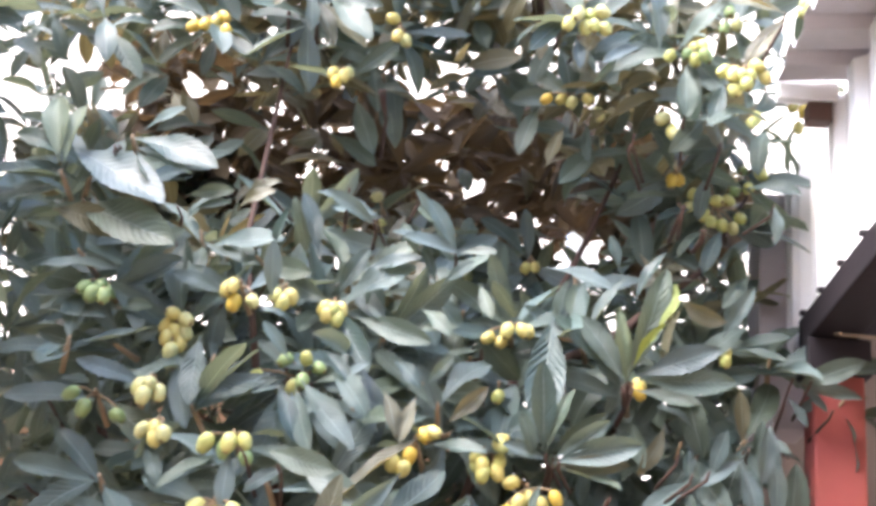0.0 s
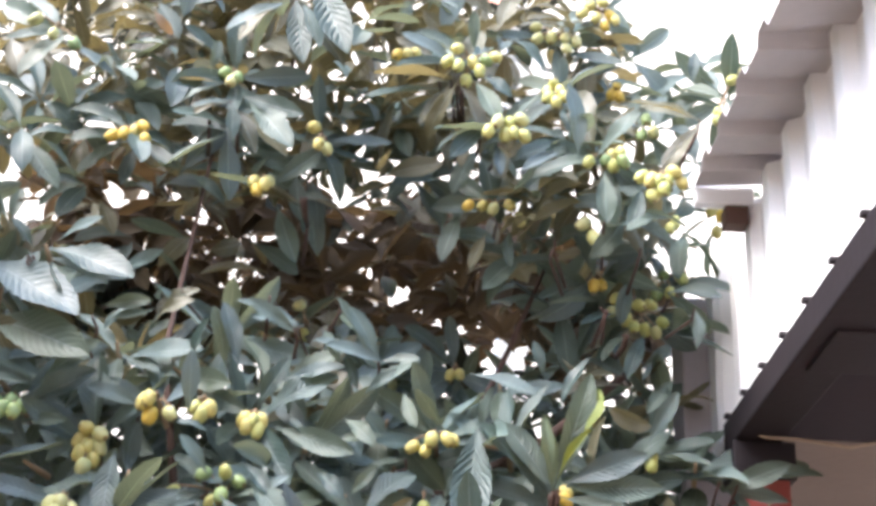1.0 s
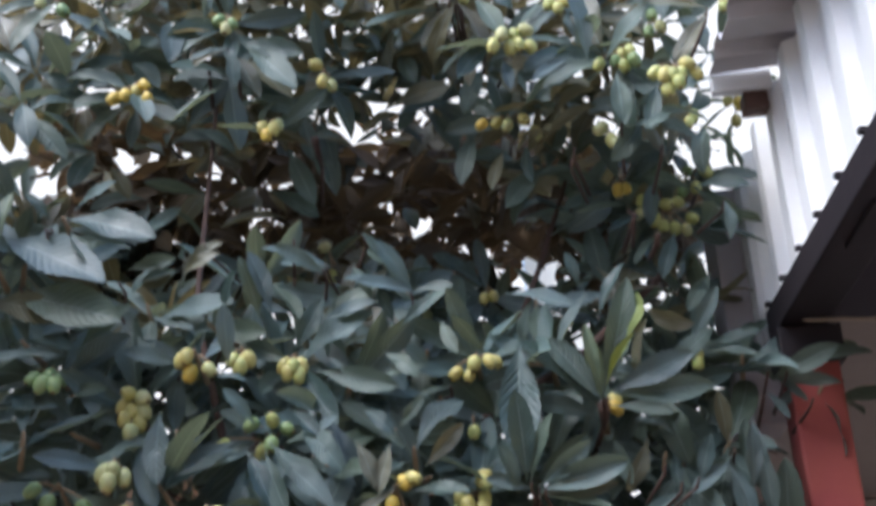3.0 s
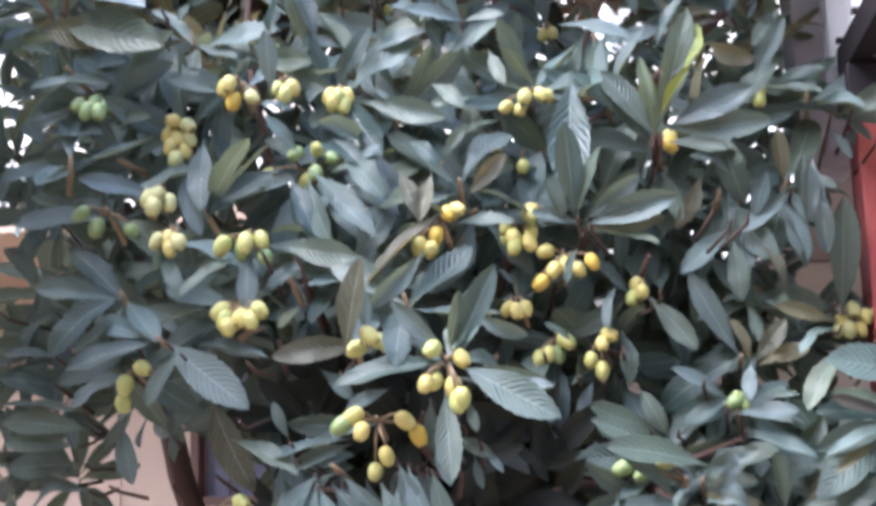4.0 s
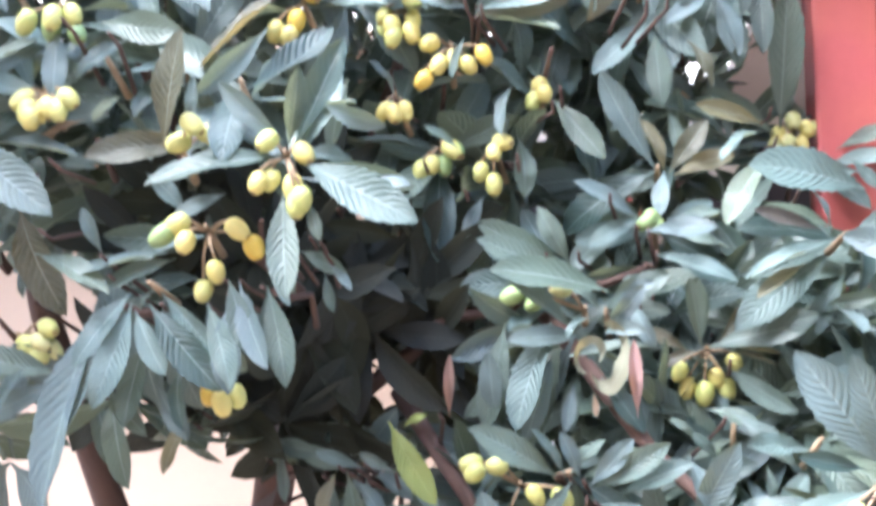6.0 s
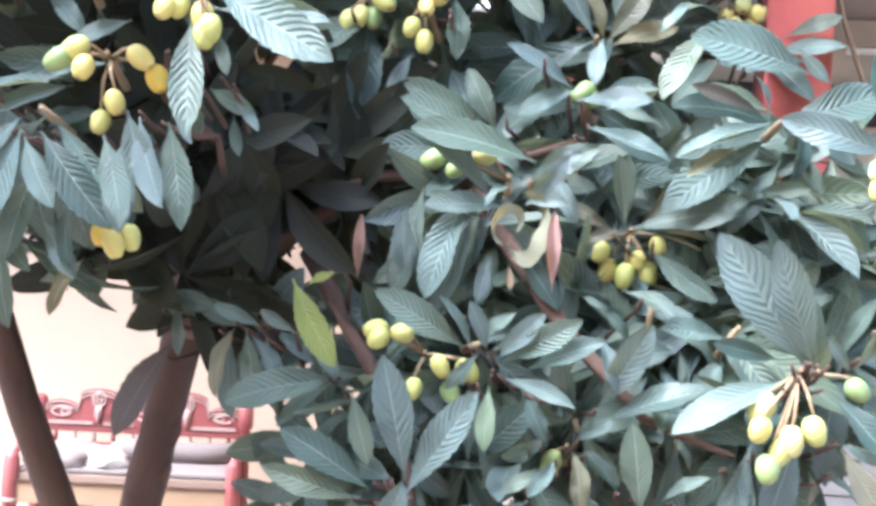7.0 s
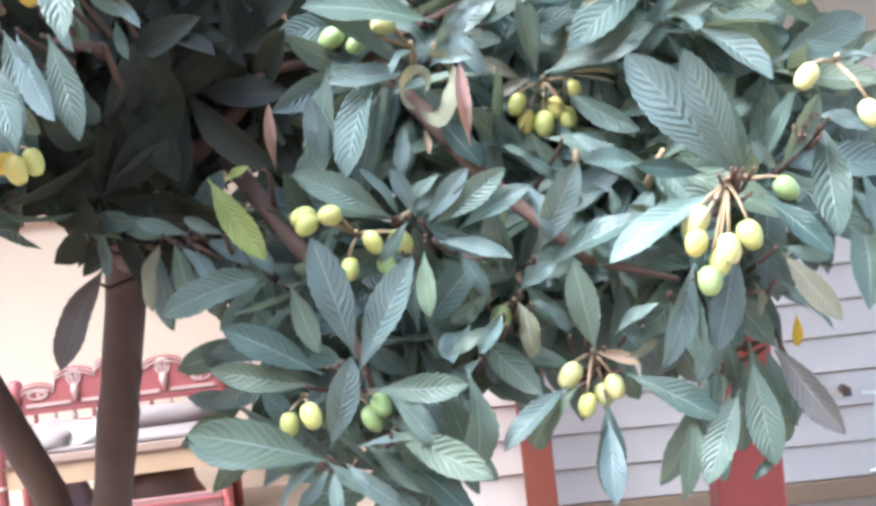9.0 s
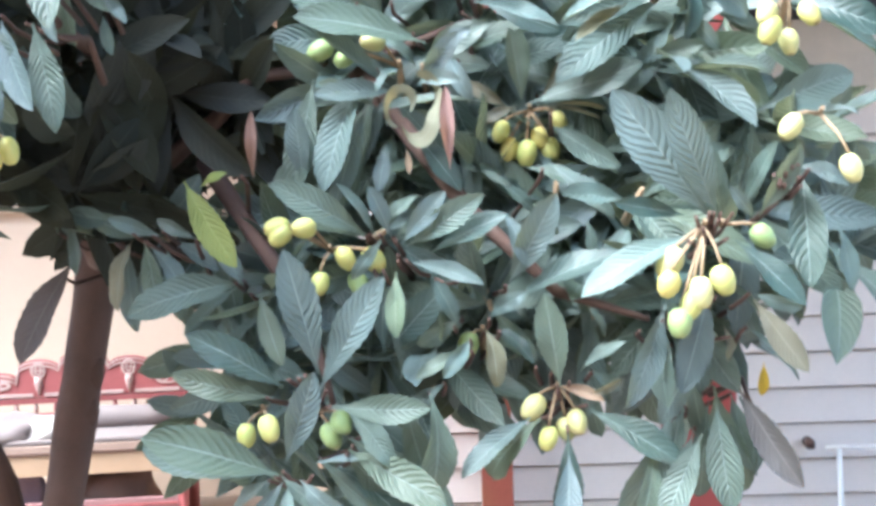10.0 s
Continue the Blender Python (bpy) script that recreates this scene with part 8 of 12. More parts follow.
whorl((0.275, 3.350, 2.299), (-0.02, -0.73, 0.43), 325, count=8)
whorl((0.412, 3.400, 2.196), (-0.3, -0.11, 0.32), 326, count=8)
whorl((-0.536, 2.850, 2.182), (0.18, -0.7, 0.23), 327, count=8)
whorl((-0.651, 2.750, 2.173), (-0.26, -1.08, 0.96), 328, count=8)
whorl((-0.383, 2.700, 2.100), (-0.06, -1.13, 0.87), 329, count=8)
whorl((-1.020, 2.720, 2.143), (0.07, -1, 0.48), 330, count=8)
whorl((0.573, 3.400, 2.704), (0.01, -0.54, 0.69), 331, count=8)
whorl((0.688, 3.400, 2.678), (-0.2, -0.91, 0.64), 332, count=8)
whorl((0.765, 3.400, 2.593), (0.29, -0.27, 0.45), 333, count=8)
UPPER = [(-1.60, 4.32), (-1.48, 4.28), (-1.39, 4.66), (-1.08, 4.93), (-0.29, 4.84), (-0.14, 4.52), (-0.01, 4.21), (0.16, 4.17), (0.36, 4.00), (0.43, 3.87), (0.57, 3.71), (0.71, 3.74), (0.65, 3.44), (0.53, 3.07), (0.49, 2.76), (-1.39, 2.88), (-1.43, 3.17), (-1.19, 3.19), (-1.18, 3.37), (-1.48, 3.50)]
MIDDLE = [(-1.52, 3.36), (-1.25, 3.23), (-0.82, 2.97), (-0.09, 2.90), (0.52, 3.08), (0.55, 2.84), (0.59, 2.61), (0.57, 2.32), (0.60, 2.14), (0.58, 1.97), (-1.44, 2.09)]
LOWER = [(-1.28, 2.29), (-0.72, 2.36), (0.05, 2.12), (0.43, 2.22), (0.51, 2.07), (0.72, 1.84), (0.69, 1.48), (-0.10, 1.50), (-0.22, 1.68), (-0.36, 1.76), (-0.52, 1.69), (-0.86, 1.84), (-0.99, 1.91), (-1.27, 2.00)]
LEFT_BACK = [(-1.49, 3.17), (-0.98, 3.09), (-0.71, 2.98), (-0.69, 2.73), (-1.17, 2.71), (-1.46, 2.79)]
# outlines of leaves added out of view to block light from the left
UNSEEN_FRONT = [(-3.3, 1.9), (-2.15, 1.9), (-2.2, 4.9), (-3.1, 4.9)]
UNSEEN_SIDE = [(-2.7, 2.1), (-1.95, 2.1), (-1.9, 3.0), (-2.0, 4.6), (-2.5, 4.4), (-2.8, 3.2)]
DARK = [(-0.66, 1.94), (-0.01, 1.85), (-0.07, 1.54), (-0.19, 1.57), (-0.32, 1.47), (-0.44, 1.44), (-0.56, 1.52), (-0.63, 1.55), (-0.71, 1.49)]
LIMB = [(-0.01, 1.85), (0.97, 1.70), (0.93, 1.31), (0.77, 1.29), (0.76, 1.10), (0.66, 1.15), (0.52, 1.17), (0.37, 1.19), (0.24, 1.14), (0.11, 0.97), (-0.05, 0.99), (-0.14, 1.15), (-0.17, 1.35), (-0.20, 1.51), (-0.07, 1.52)]
twig((0.235, 3.020, 1.330), [(0.132, 2.900, 1.409), (0.183, 2.900, 1.397), (0.179, 2.900, 1.402), (0.185, 2.900, 1.373), (0.198, 2.900, 1.364), (0.156, 2.900, 1.409), (0.138, 2.900, 1.411), (0.362, 2.900, 1.316), (0.369, 2.900, 1.293), (0.430, 2.900, 1.507), (0.184, 2.900, 1.364), (0.129, 2.900, 1.380), (0.284, 2.900, 1.324), (0.286, 2.900, 1.267), (0.275, 2.900, 1.249), (0.144, 2.900, 1.349)])
one_leaf(tree, (0.134, 2.888, 1.410), (-0.850, 0.054, 0.524), (0.31, -0.8, 0.16), 0.202, "leaf", 0, -0.36)
one_leaf(tree, (0.184, 2.887, 1.397), (0.918, -0.060, 0.392), (-0.48, -0.8, 0.31), 0.166, "leaf", 2, -0.29)
one_leaf(tree, (0.179, 2.903, 1.402), (0.782, -0.244, 0.574), (0.4, -0.8, 0.49), 0.139, "leaf", 3, -0.08)
one_leaf(tree, (0.185, 2.893, 1.373), (0.937, -0.257, 0.237), (-0.2, -0.8, 0.46), 0.199, "leaf", 5, -0.02)
one_leaf(tree, (0.198, 2.894, 1.364), (0.840, -0.398, -0.367), (0.17, -0.8, 0.34), 0.161, "leaf", 0, 0.06)
one_leaf(tree, (0.156, 2.901, 1.409), (0.510, -0.191, 0.839), (-0.37, -0.8, 0.48), 0.094, "leaf", 1, -0.13)
one_leaf(tree, (0.137, 2.911, 1.412), (-0.530, -0.553, 0.643), (-0.46, -0.8, 0.17), 0.089, "leaf", 4, 0.3)
one_leaf(tree, (0.362, 2.906, 1.316), (0.495, -0.124, 0.860), (-0.47, -0.8, 0.71), 0.186, "leaf", 2, 0.08)
one_leaf(tree, (0.369, 2.898, 1.293), (0.942, 0.063, 0.330), (-0.35, -0.8, 0.66), 0.206, "leaf", 5, 0.05)
one_leaf(tree, (0.429, 2.911, 1.508), (0.783, -0.415, -0.464), (0.4, -0.8, 0.54), 0.166, "leaf", 3, 0.14)
one_leaf(tree, (0.185, 2.887, 1.364), (0.661, -0.339, -0.670), (0.12, -0.8, 0.66), 0.109, "leaf", 2, 0.12)
one_leaf(tree, (0.131, 2.883, 1.380), (-0.944, -0.114, 0.311), (0.23, -0.8, 0.38), 0.096, "leaf", 5, -0.24)
one_leaf(tree, (0.283, 2.917, 1.323), (0.752, -0.147, 0.643), (-0.18, -0.8, 0.33), 0.129, "leaf", 0, 0.3)
one_leaf(tree, (0.287, 2.897, 1.267), (-0.780, 0.168, -0.603), (0.36, -0.8, 0.72), 0.113, "leaf", 1, -0.37)
one_leaf(tree, (0.275, 2.919, 1.248), (0.657, -0.586, -0.475), (0.04, -0.8, 0.66), 0.126, "leaf", 2, -0.25)
one_leaf(tree, (0.145, 2.883, 1.350), (-0.262, -0.463, -0.847), (-0.19, -0.8, 0.11), 0.115, "leaf", 2, 0.36)
twig((0.171, 2.980, 1.317), [(0.162, 2.860, 1.350)])
one_leaf(tree, (0.163, 2.848, 1.351), (0.340, -0.662, -0.668), (0.17, -0.8, 0.64), 0.165, "leaf", 4, -0.01)
twig((0.034, 2.960, 1.125), [(0.030, 2.840, 1.184), (0.064, 2.840, 1.159), (0.002, 2.840, 1.177), (-0.034, 2.840, 1.149), (0.070, 2.840, 1.132), (0.005, 2.840, 1.145), (0.051, 2.840, 1.140), (0.019, 2.840, 1.180)])
one_leaf(tree, (0.030, 2.842, 1.183), (-0.090, -0.108, 0.990), (-0.44, -0.8, 0.77), 0.212, "leaf", 2, -0.37)
one_leaf(tree, (0.063, 2.850, 1.157), (0.499, -0.316, 0.807), (-0.16, -0.8, 0.57), 0.234, "leaf", 4, 0.37)
one_leaf(tree, (0.000, 2.853, 1.176), (-0.893, -0.017, 0.449), (0.19, -0.8, 0.29), 0.180, "leaf", 1, 0.17)
one_leaf(tree, (-0.035, 2.841, 1.149), (-0.869, -0.368, 0.332), (0.15, -0.8, 0.62), 0.166, "leaf", 3, 0.22)
one_leaf(tree, (0.073, 2.822, 1.134), (0.929, -0.367, 0.046), (0.36, -0.8, 0.21), 0.194, "leaf", 2, -0.33)
one_leaf(tree, (0.004, 2.841, 1.145), (-0.959, 0.031, -0.283), (0.33, -0.8, 0.18), 0.127, "leaf", 5, 0.36)
one_leaf(tree, (0.052, 2.830, 1.141), (0.407, -0.147, -0.901), (0.45, -0.8, 0.19), 0.115, "leaf", 3, 0.2)
one_leaf(tree, (0.017, 2.848, 1.179), (-0.514, -0.640, 0.572), (0.23, -0.8, 0.14), 0.103, "leaf", 5, -0.32)
twig((0.009, 2.900, 0.998), [(-0.009, 2.780, 1.033), (-0.001, 2.780, 1.039), (-0.014, 2.780, 1.031), (-0.024, 2.780, 1.025), (0.046, 2.780, 1.031)])
one_leaf(tree, (-0.011, 2.791, 1.030), (-0.959, 0.038, 0.281), (-0, -0.8, 0.34), 0.239, "leaf", 0, 0.12)
one_leaf(tree, (-0.000, 2.778, 1.039), (0.407, -0.360, 0.839), (0.27, -0.8, 0.49), 0.194, "leaf", 2, 0.06)
one_leaf(tree, (-0.012, 2.772, 1.032), (0.801, -0.154, -0.579), (0.12, -0.8, 0.71), 0.104, "leaf", 4, -0.26)
one_leaf(tree, (-0.025, 2.790, 1.024), (-0.877, 0.104, -0.469), (0.12, -0.8, 0.72), 0.115, "leaf", 1, 0.07)
one_leaf(tree, (0.044, 2.793, 1.029), (-0.593, -0.525, -0.611), (-0.18, -0.8, 0.51), 0.116, "leaf", 0, 0.23)
twig((0.210, 3.000, 1.110), [(0.095, 2.880, 1.073), (0.118, 2.880, 1.117), (0.186, 2.880, 1.129), (0.230, 2.880, 1.143), (0.043, 2.880, 1.040), (0.071, 2.880, 1.027), (0.126, 2.880, 1.097), (0.255, 2.880, 1.159), (0.301, 2.880, 1.229), (0.303, 2.880, 1.210), (0.349, 2.880, 1.243), (0.333, 2.880, 1.263)])
one_leaf(tree, (0.097, 2.862, 1.075), (0.807, 0.053, -0.588), (0.25, -0.8, 0.36), 0.209, "leaf", 2, 0.04)
one_leaf(tree, (0.118, 2.889, 1.116), (0.727, -0.073, -0.683), (0.11, -0.8, 0.68), 0.138, "leaf", 2, -0.11)
one_leaf(tree, (0.188, 2.863, 1.131), (0.260, -0.164, -0.951), (0.05, -0.8, 0.22), 0.146, "leaf", 1, -0.11)
one_leaf(tree, (0.231, 2.865, 1.145), (0.278, -0.356, -0.892), (0.43, -0.8, 0.76), 0.194, "leaf", 3, -0.25)
one_leaf(tree, (0.044, 2.876, 1.040), (0.631, 0.007, -0.775), (0.46, -0.8, 0.38), 0.146, "leaf", 5, -0.25)
one_leaf(tree, (0.070, 2.881, 1.027), (0.852, -0.261, -0.454), (0.16, -0.8, 0.55), 0.218, "leaf", 1, 0.01)
one_leaf(tree, (0.126, 2.885, 1.096), (-0.169, -0.146, -0.975), (-0.21, -0.8, 0.58), 0.130, "leaf", 0, -0.04)
one_leaf(tree, (0.256, 2.876, 1.159), (-0.821, 0.164, -0.547), (0.26, -0.8, 0.29), 0.091, "leaf", 0, 0.32)
one_leaf(tree, (0.301, 2.865, 1.230), (-0.762, -0.438, -0.478), (-0.38, -0.8, 0.46), 0.123, "leaf", 5, 0.06)
one_leaf(tree, (0.304, 2.870, 1.211), (0.119, -0.375, -0.919), (-0.07, -0.8, 0.1), 0.117, "leaf", 0, 0.06)
one_leaf(tree, (0.349, 2.870, 1.243), (0.534, 0.137, -0.835), (-0.15, -0.8, 0.72), 0.073, "leaf", 3, 0.01)
one_leaf(tree, (0.333, 2.895, 1.262), (-0.445, -0.482, 0.754), (0.06, -0.8, 0.35), 0.081, "leaf", 0, 0.31)
twig((0.461, 3.040, 1.098), [(0.413, 2.920, 1.089), (0.490, 2.920, 1.109), (0.457, 2.920, 1.064), (0.435, 2.920, 1.168), (0.463, 2.920, 1.150), (0.408, 2.920, 1.176), (0.442, 2.920, 1.134), (0.502, 2.920, 1.166)])
one_leaf(tree, (0.413, 2.902, 1.092), (-0.812, 0.035, -0.583), (-0.31, -0.8, 0.3), 0.170, "leaf", 3, -0.02)
one_leaf(tree, (0.491, 2.929, 1.109), (0.816, -0.382, -0.434), (-0.33, -0.8, 0.32), 0.191, "leaf", 1, -0.3)
one_leaf(tree, (0.458, 2.925, 1.063), (0.006, -0.263, -0.965), (0.3, -0.8, 0.7), 0.175, "leaf", 1, 0.31)
one_leaf(tree, (0.436, 2.914, 1.169), (-0.182, -0.288, 0.940), (-0.16, -0.8, 0.65), 0.132, "leaf", 3, -0.32)
one_leaf(tree, (0.462, 2.913, 1.152), (0.758, -0.347, 0.552), (-0.19, -0.8, 0.72), 0.092, "leaf", 0, -0.27)
one_leaf(tree, (0.409, 2.935, 1.174), (-0.497, 0.000, 0.868), (-0.31, -0.8, 0.79), 0.095, "leaf", 1, 0.34)
one_leaf(tree, (0.441, 2.908, 1.136), (-0.605, -0.569, -0.557), (-0.17, -0.8, 0.27), 0.083, "leaf", 1, 0.3)
one_leaf(tree, (0.501, 2.912, 1.167), (0.818, 0.142, -0.557), (0.21, -0.8, 0.18), 0.084, "leaf", 3, 0.39)
twig((0.454, 3.050, 1.108), [(0.444, 2.930, 1.142)])
one_leaf(tree, (0.445, 2.941, 1.141), (0.919, -0.351, -0.181), (-0.14, -0.8, 0.38), 0.083, "dry", 4, 0.14)
one_leaf(tree, (0.444, 2.900, 1.065), (0.268, 0.000, -0.963), (0, -0.8, 0.5), 0.063, "pale", 2)
twig((0.697, 2.910, 1.375), [(0.696, 2.790, 1.412), (0.691, 2.790, 1.423), (0.649, 2.790, 1.380), (0.710, 2.790, 1.382), (0.662, 2.790, 1.418), (0.684, 2.790, 1.424), (0.701, 2.790, 1.422), (0.673, 2.790, 1.399), (0.719, 2.790, 1.421)])
one_leaf(tree, (0.697, 2.797, 1.412), (-0.621, -0.037, 0.783), (-0.39, -0.8, 0.7), 0.272, "leaf", 0, -0.08)
one_leaf(tree, (0.693, 2.801, 1.424), (-0.266, -0.166, 0.950), (-0.41, -0.8, 0.59), 0.211, "leaf", 3, 0.07)
one_leaf(tree, (0.649, 2.790, 1.380), (-0.874, -0.134, -0.467), (-0.18, -0.8, 0.53), 0.186, "leaf", 1, -0.19)
one_leaf(tree, (0.707, 2.773, 1.382), (0.674, -0.301, -0.674), (0.07, -0.8, 0.21), 0.153, "leaf", 3, 0.12)
one_leaf(tree, (0.661, 2.789, 1.418), (-0.986, 0.154, 0.069), (0.25, -0.8, 0.62), 0.117, "leaf", 2, -0.17)
one_leaf(tree, (0.685, 2.794, 1.424), (-0.610, -0.095, 0.787), (0.05, -0.8, 0.41), 0.147, "leaf", 4, 0.12)
one_leaf(tree, (0.701, 2.790, 1.422), (0.350, -0.009, 0.937), (-0.17, -0.8, 0.56), 0.106, "leaf", 2, -0.4)
one_leaf(tree, (0.674, 2.796, 1.399), (-0.916, 0.025, -0.400), (0.08, -0.8, 0.46), 0.120, "leaf", 1, 0.04)
one_leaf(tree, (0.721, 2.801, 1.420), (-0.261, -0.341, 0.903), (0.36, -0.8, 0.68), 0.126, "leaf", 0, 0.35)
twig((0.680, 3.000, 1.218), [(0.695, 2.880, 1.274), (0.632, 2.880, 1.267), (0.758, 2.880, 1.289), (0.704, 2.880, 1.286), (0.617, 2.880, 1.250), (0.657, 2.880, 1.190), (0.724, 2.880, 1.219), (0.579, 2.880, 1.235)])
one_leaf(tree, (0.698, 2.899, 1.272), (-0.381, -0.034, -0.924), (-0.25, -0.8, 0.53), 0.147, "leaf", 0, -0.12)
one_leaf(tree, (0.632, 2.871, 1.267), (-0.606, -0.251, -0.754), (-0.39, -0.8, 0.26), 0.135, "leaf", 0, 0.34)
one_leaf(tree, (0.756, 2.867, 1.290), (0.473, -0.479, -0.740), (0.13, -0.8, 0.3), 0.165, "leaf", 0, 0.22)
one_leaf(tree, (0.700, 2.865, 1.288), (-0.044, 0.029, -0.999), (-0.13, -0.8, 0.14), 0.136, "leaf", 3, 0.1)
one_leaf(tree, (0.620, 2.898, 1.249), (-0.189, -0.453, -0.871), (-0.45, -0.8, 0.67), 0.148, "leaf", 1, -0.09)
one_leaf(tree, (0.654, 2.863, 1.191), (-0.440, -0.060, -0.896), (-0.32, -0.8, 0.21), 0.134, "leaf", 0, 0.31)
one_leaf(tree, (0.722, 2.875, 1.221), (0.308, -0.225, -0.924), (0.13, -0.8, 0.51), 0.120, "leaf", 1, 0.36)
one_leaf(tree, (0.579, 2.881, 1.235), (-0.433, -0.545, -0.717), (-0.18, -0.8, 0.4), 0.134, "leaf", 1, -0.05)
twig((0.689, 3.050, 1.075), [(0.634, 2.930, 1.097), (0.670, 2.930, 1.060), (0.705, 2.930, 1.133), (0.693, 2.930, 1.105), (0.655, 2.930, 1.100), (0.732, 2.930, 1.120), (0.669, 2.930, 1.146)])
one_leaf(tree, (0.636, 2.945, 1.095), (-0.305, -0.245, -0.920), (0.24, -0.8, 0.54), 0.233, "leaf", 1, -0.05)
one_leaf(tree, (0.668, 2.923, 1.062), (-0.311, -0.174, -0.934), (-0.45, -0.8, 0.44), 0.167, "leaf", 4, 0.38)
one_leaf(tree, (0.705, 2.927, 1.133), (0.111, -0.037, -0.993), (-0.4, -0.8, 0.8), 0.216, "leaf", 1, 0.03)
one_leaf(tree, (0.695, 2.939, 1.104), (-0.124, -0.070, -0.990), (-0.45, -0.8, 0.6), 0.185, "leaf", 1, -0.16)
one_leaf(tree, (0.656, 2.937, 1.099), (-0.393, -0.024, -0.919), (0.1, -0.8, 0.61), 0.127, "leaf", 1, 0.37)
one_leaf(tree, (0.733, 2.938, 1.119), (0.200, -0.215, -0.956), (-0.27, -0.8, 0.79), 0.135, "leaf", 0, -0.04)
one_leaf(tree, (0.671, 2.945, 1.144), (0.128, 0.077, -0.989), (-0.22, -0.8, 0.49), 0.117, "leaf", 0, 0.08)
twig((0.817, 2.900, 1.442), [(0.798, 2.780, 1.463), (0.792, 2.780, 1.470), (0.783, 2.780, 1.478), (0.812, 2.780, 1.490), (0.821, 2.780, 1.473), (0.790, 2.780, 1.464), (0.824, 2.780, 1.459), (0.801, 2.780, 1.480), (0.820, 2.780, 1.493), (0.836, 2.780, 1.484)])
one_leaf(tree, (0.798, 2.782, 1.463), (0.108, -0.271, -0.957), (-0, -0.8, 0.55), 0.166, "leaf", 3, 0.08)
one_leaf(tree, (0.790, 2.773, 1.470), (-0.882, 0.165, -0.441), (-0.12, -0.8, 0.73), 0.091, "leaf", 2, -0.23)
one_leaf(tree, (0.783, 2.783, 1.478), (-0.406, -0.020, -0.914), (-0.42, -0.8, 0.17), 0.099, "leaf", 2, -0.08)
one_leaf(tree, (0.811, 2.777, 1.490), (1.000, 0.010, 0.000), (0.21, -0.8, 0.8), 0.098, "leaf", 5, -0.13)
one_leaf(tree, (0.824, 2.791, 1.473), (0.465, -0.393, -0.793), (-0.46, -0.8, 0.17), 0.125, "leaf", 4, 0.3)
one_leaf(tree, (0.792, 2.790, 1.464), (-0.313, -0.292, -0.904), (0.35, -0.8, 0.24), 0.147, "leaf", 0, -0.11)
one_leaf(tree, (0.823, 2.777, 1.459), (0.244, 0.006, -0.970), (-0.01, -0.8, 0.66), 0.164, "leaf", 3, -0.13)
one_leaf(tree, (0.799, 2.774, 1.479), (-0.609, -0.327, 0.722), (-0.15, -0.8, 0.22), 0.089, "leaf", 1, 0.14)
one_leaf(tree, (0.816, 2.761, 1.493), (0.249, -0.217, 0.944), (-0.25, -0.8, 0.25), 0.092, "leaf", 1, -0.02)
one_leaf(tree, (0.838, 2.788, 1.484), (0.727, -0.293, -0.621), (-0.21, -0.8, 0.36), 0.085, "leaf", 1, -0.08)
twig((0.431, 3.340, 1.600), [(0.437, 3.220, 1.664), (0.405, 3.220, 1.673), (0.389, 3.220, 1.673), (0.408, 3.220, 1.672), (0.481, 3.220, 1.581), (0.342, 3.220, 1.636), (0.563, 3.220, 1.702), (0.601, 3.220, 1.655), (0.315, 3.220, 1.597), (0.301, 3.220, 1.566), (0.448, 3.220, 1.516)])
one_leaf(tree, (0.436, 3.234, 1.666), (0.973, 0.078, 0.215), (0.24, -0.8, 0.4), 0.204, "leaf", 2, -0.11)
one_leaf(tree, (0.406, 3.205, 1.671), (0.939, -0.098, 0.329), (0.17, -0.8, 0.33), 0.195, "leaf", 5, 0.3)
one_leaf(tree, (0.390, 3.205, 1.671), (-0.264, -0.330, 0.907), (-0.1, -0.8, 0.16), 0.121, "leaf", 3, 0.36)
one_leaf(tree, (0.407, 3.238, 1.675), (0.111, -0.300, 0.947), (0.38, -0.8, 0.68), 0.127, "leaf", 4, -0.23)
one_leaf(tree, (0.481, 3.229, 1.582), (0.792, -0.213, -0.572), (0.36, -0.8, 0.6), 0.136, "leaf", 1, -0.36)
one_leaf(tree, (0.342, 3.201, 1.634), (-0.548, -0.466, 0.694), (-0.23, -0.8, 0.46), 0.109, "leaf", 0, -0.19)
one_leaf(tree, (0.563, 3.214, 1.701), (0.835, -0.549, -0.041), (-0.23, -0.8, 0.52), 0.122, "leaf", 1, -0.06)
one_leaf(tree, (0.601, 3.211, 1.653), (0.896, -0.187, 0.403), (-0.49, -0.8, 0.12), 0.134, "leaf", 0, 0.3)
one_leaf(tree, (0.316, 3.226, 1.598), (0.619, -0.345, -0.705), (0.35, -0.8, 0.36), 0.128, "leaf", 5, 0.31)
one_leaf(tree, (0.302, 3.201, 1.564), (-0.837, 0.167, -0.522), (0.06, -0.8, 0.58), 0.102, "leaf", 3, -0.17)
one_leaf(tree, (0.448, 3.238, 1.518), (-0.763, -0.185, -0.619), (-0.4, -0.8, 0.12), 0.124, "leaf", 0, 0.04)
twig((0.458, 3.140, 1.580), [(0.453, 3.020, 1.610)])
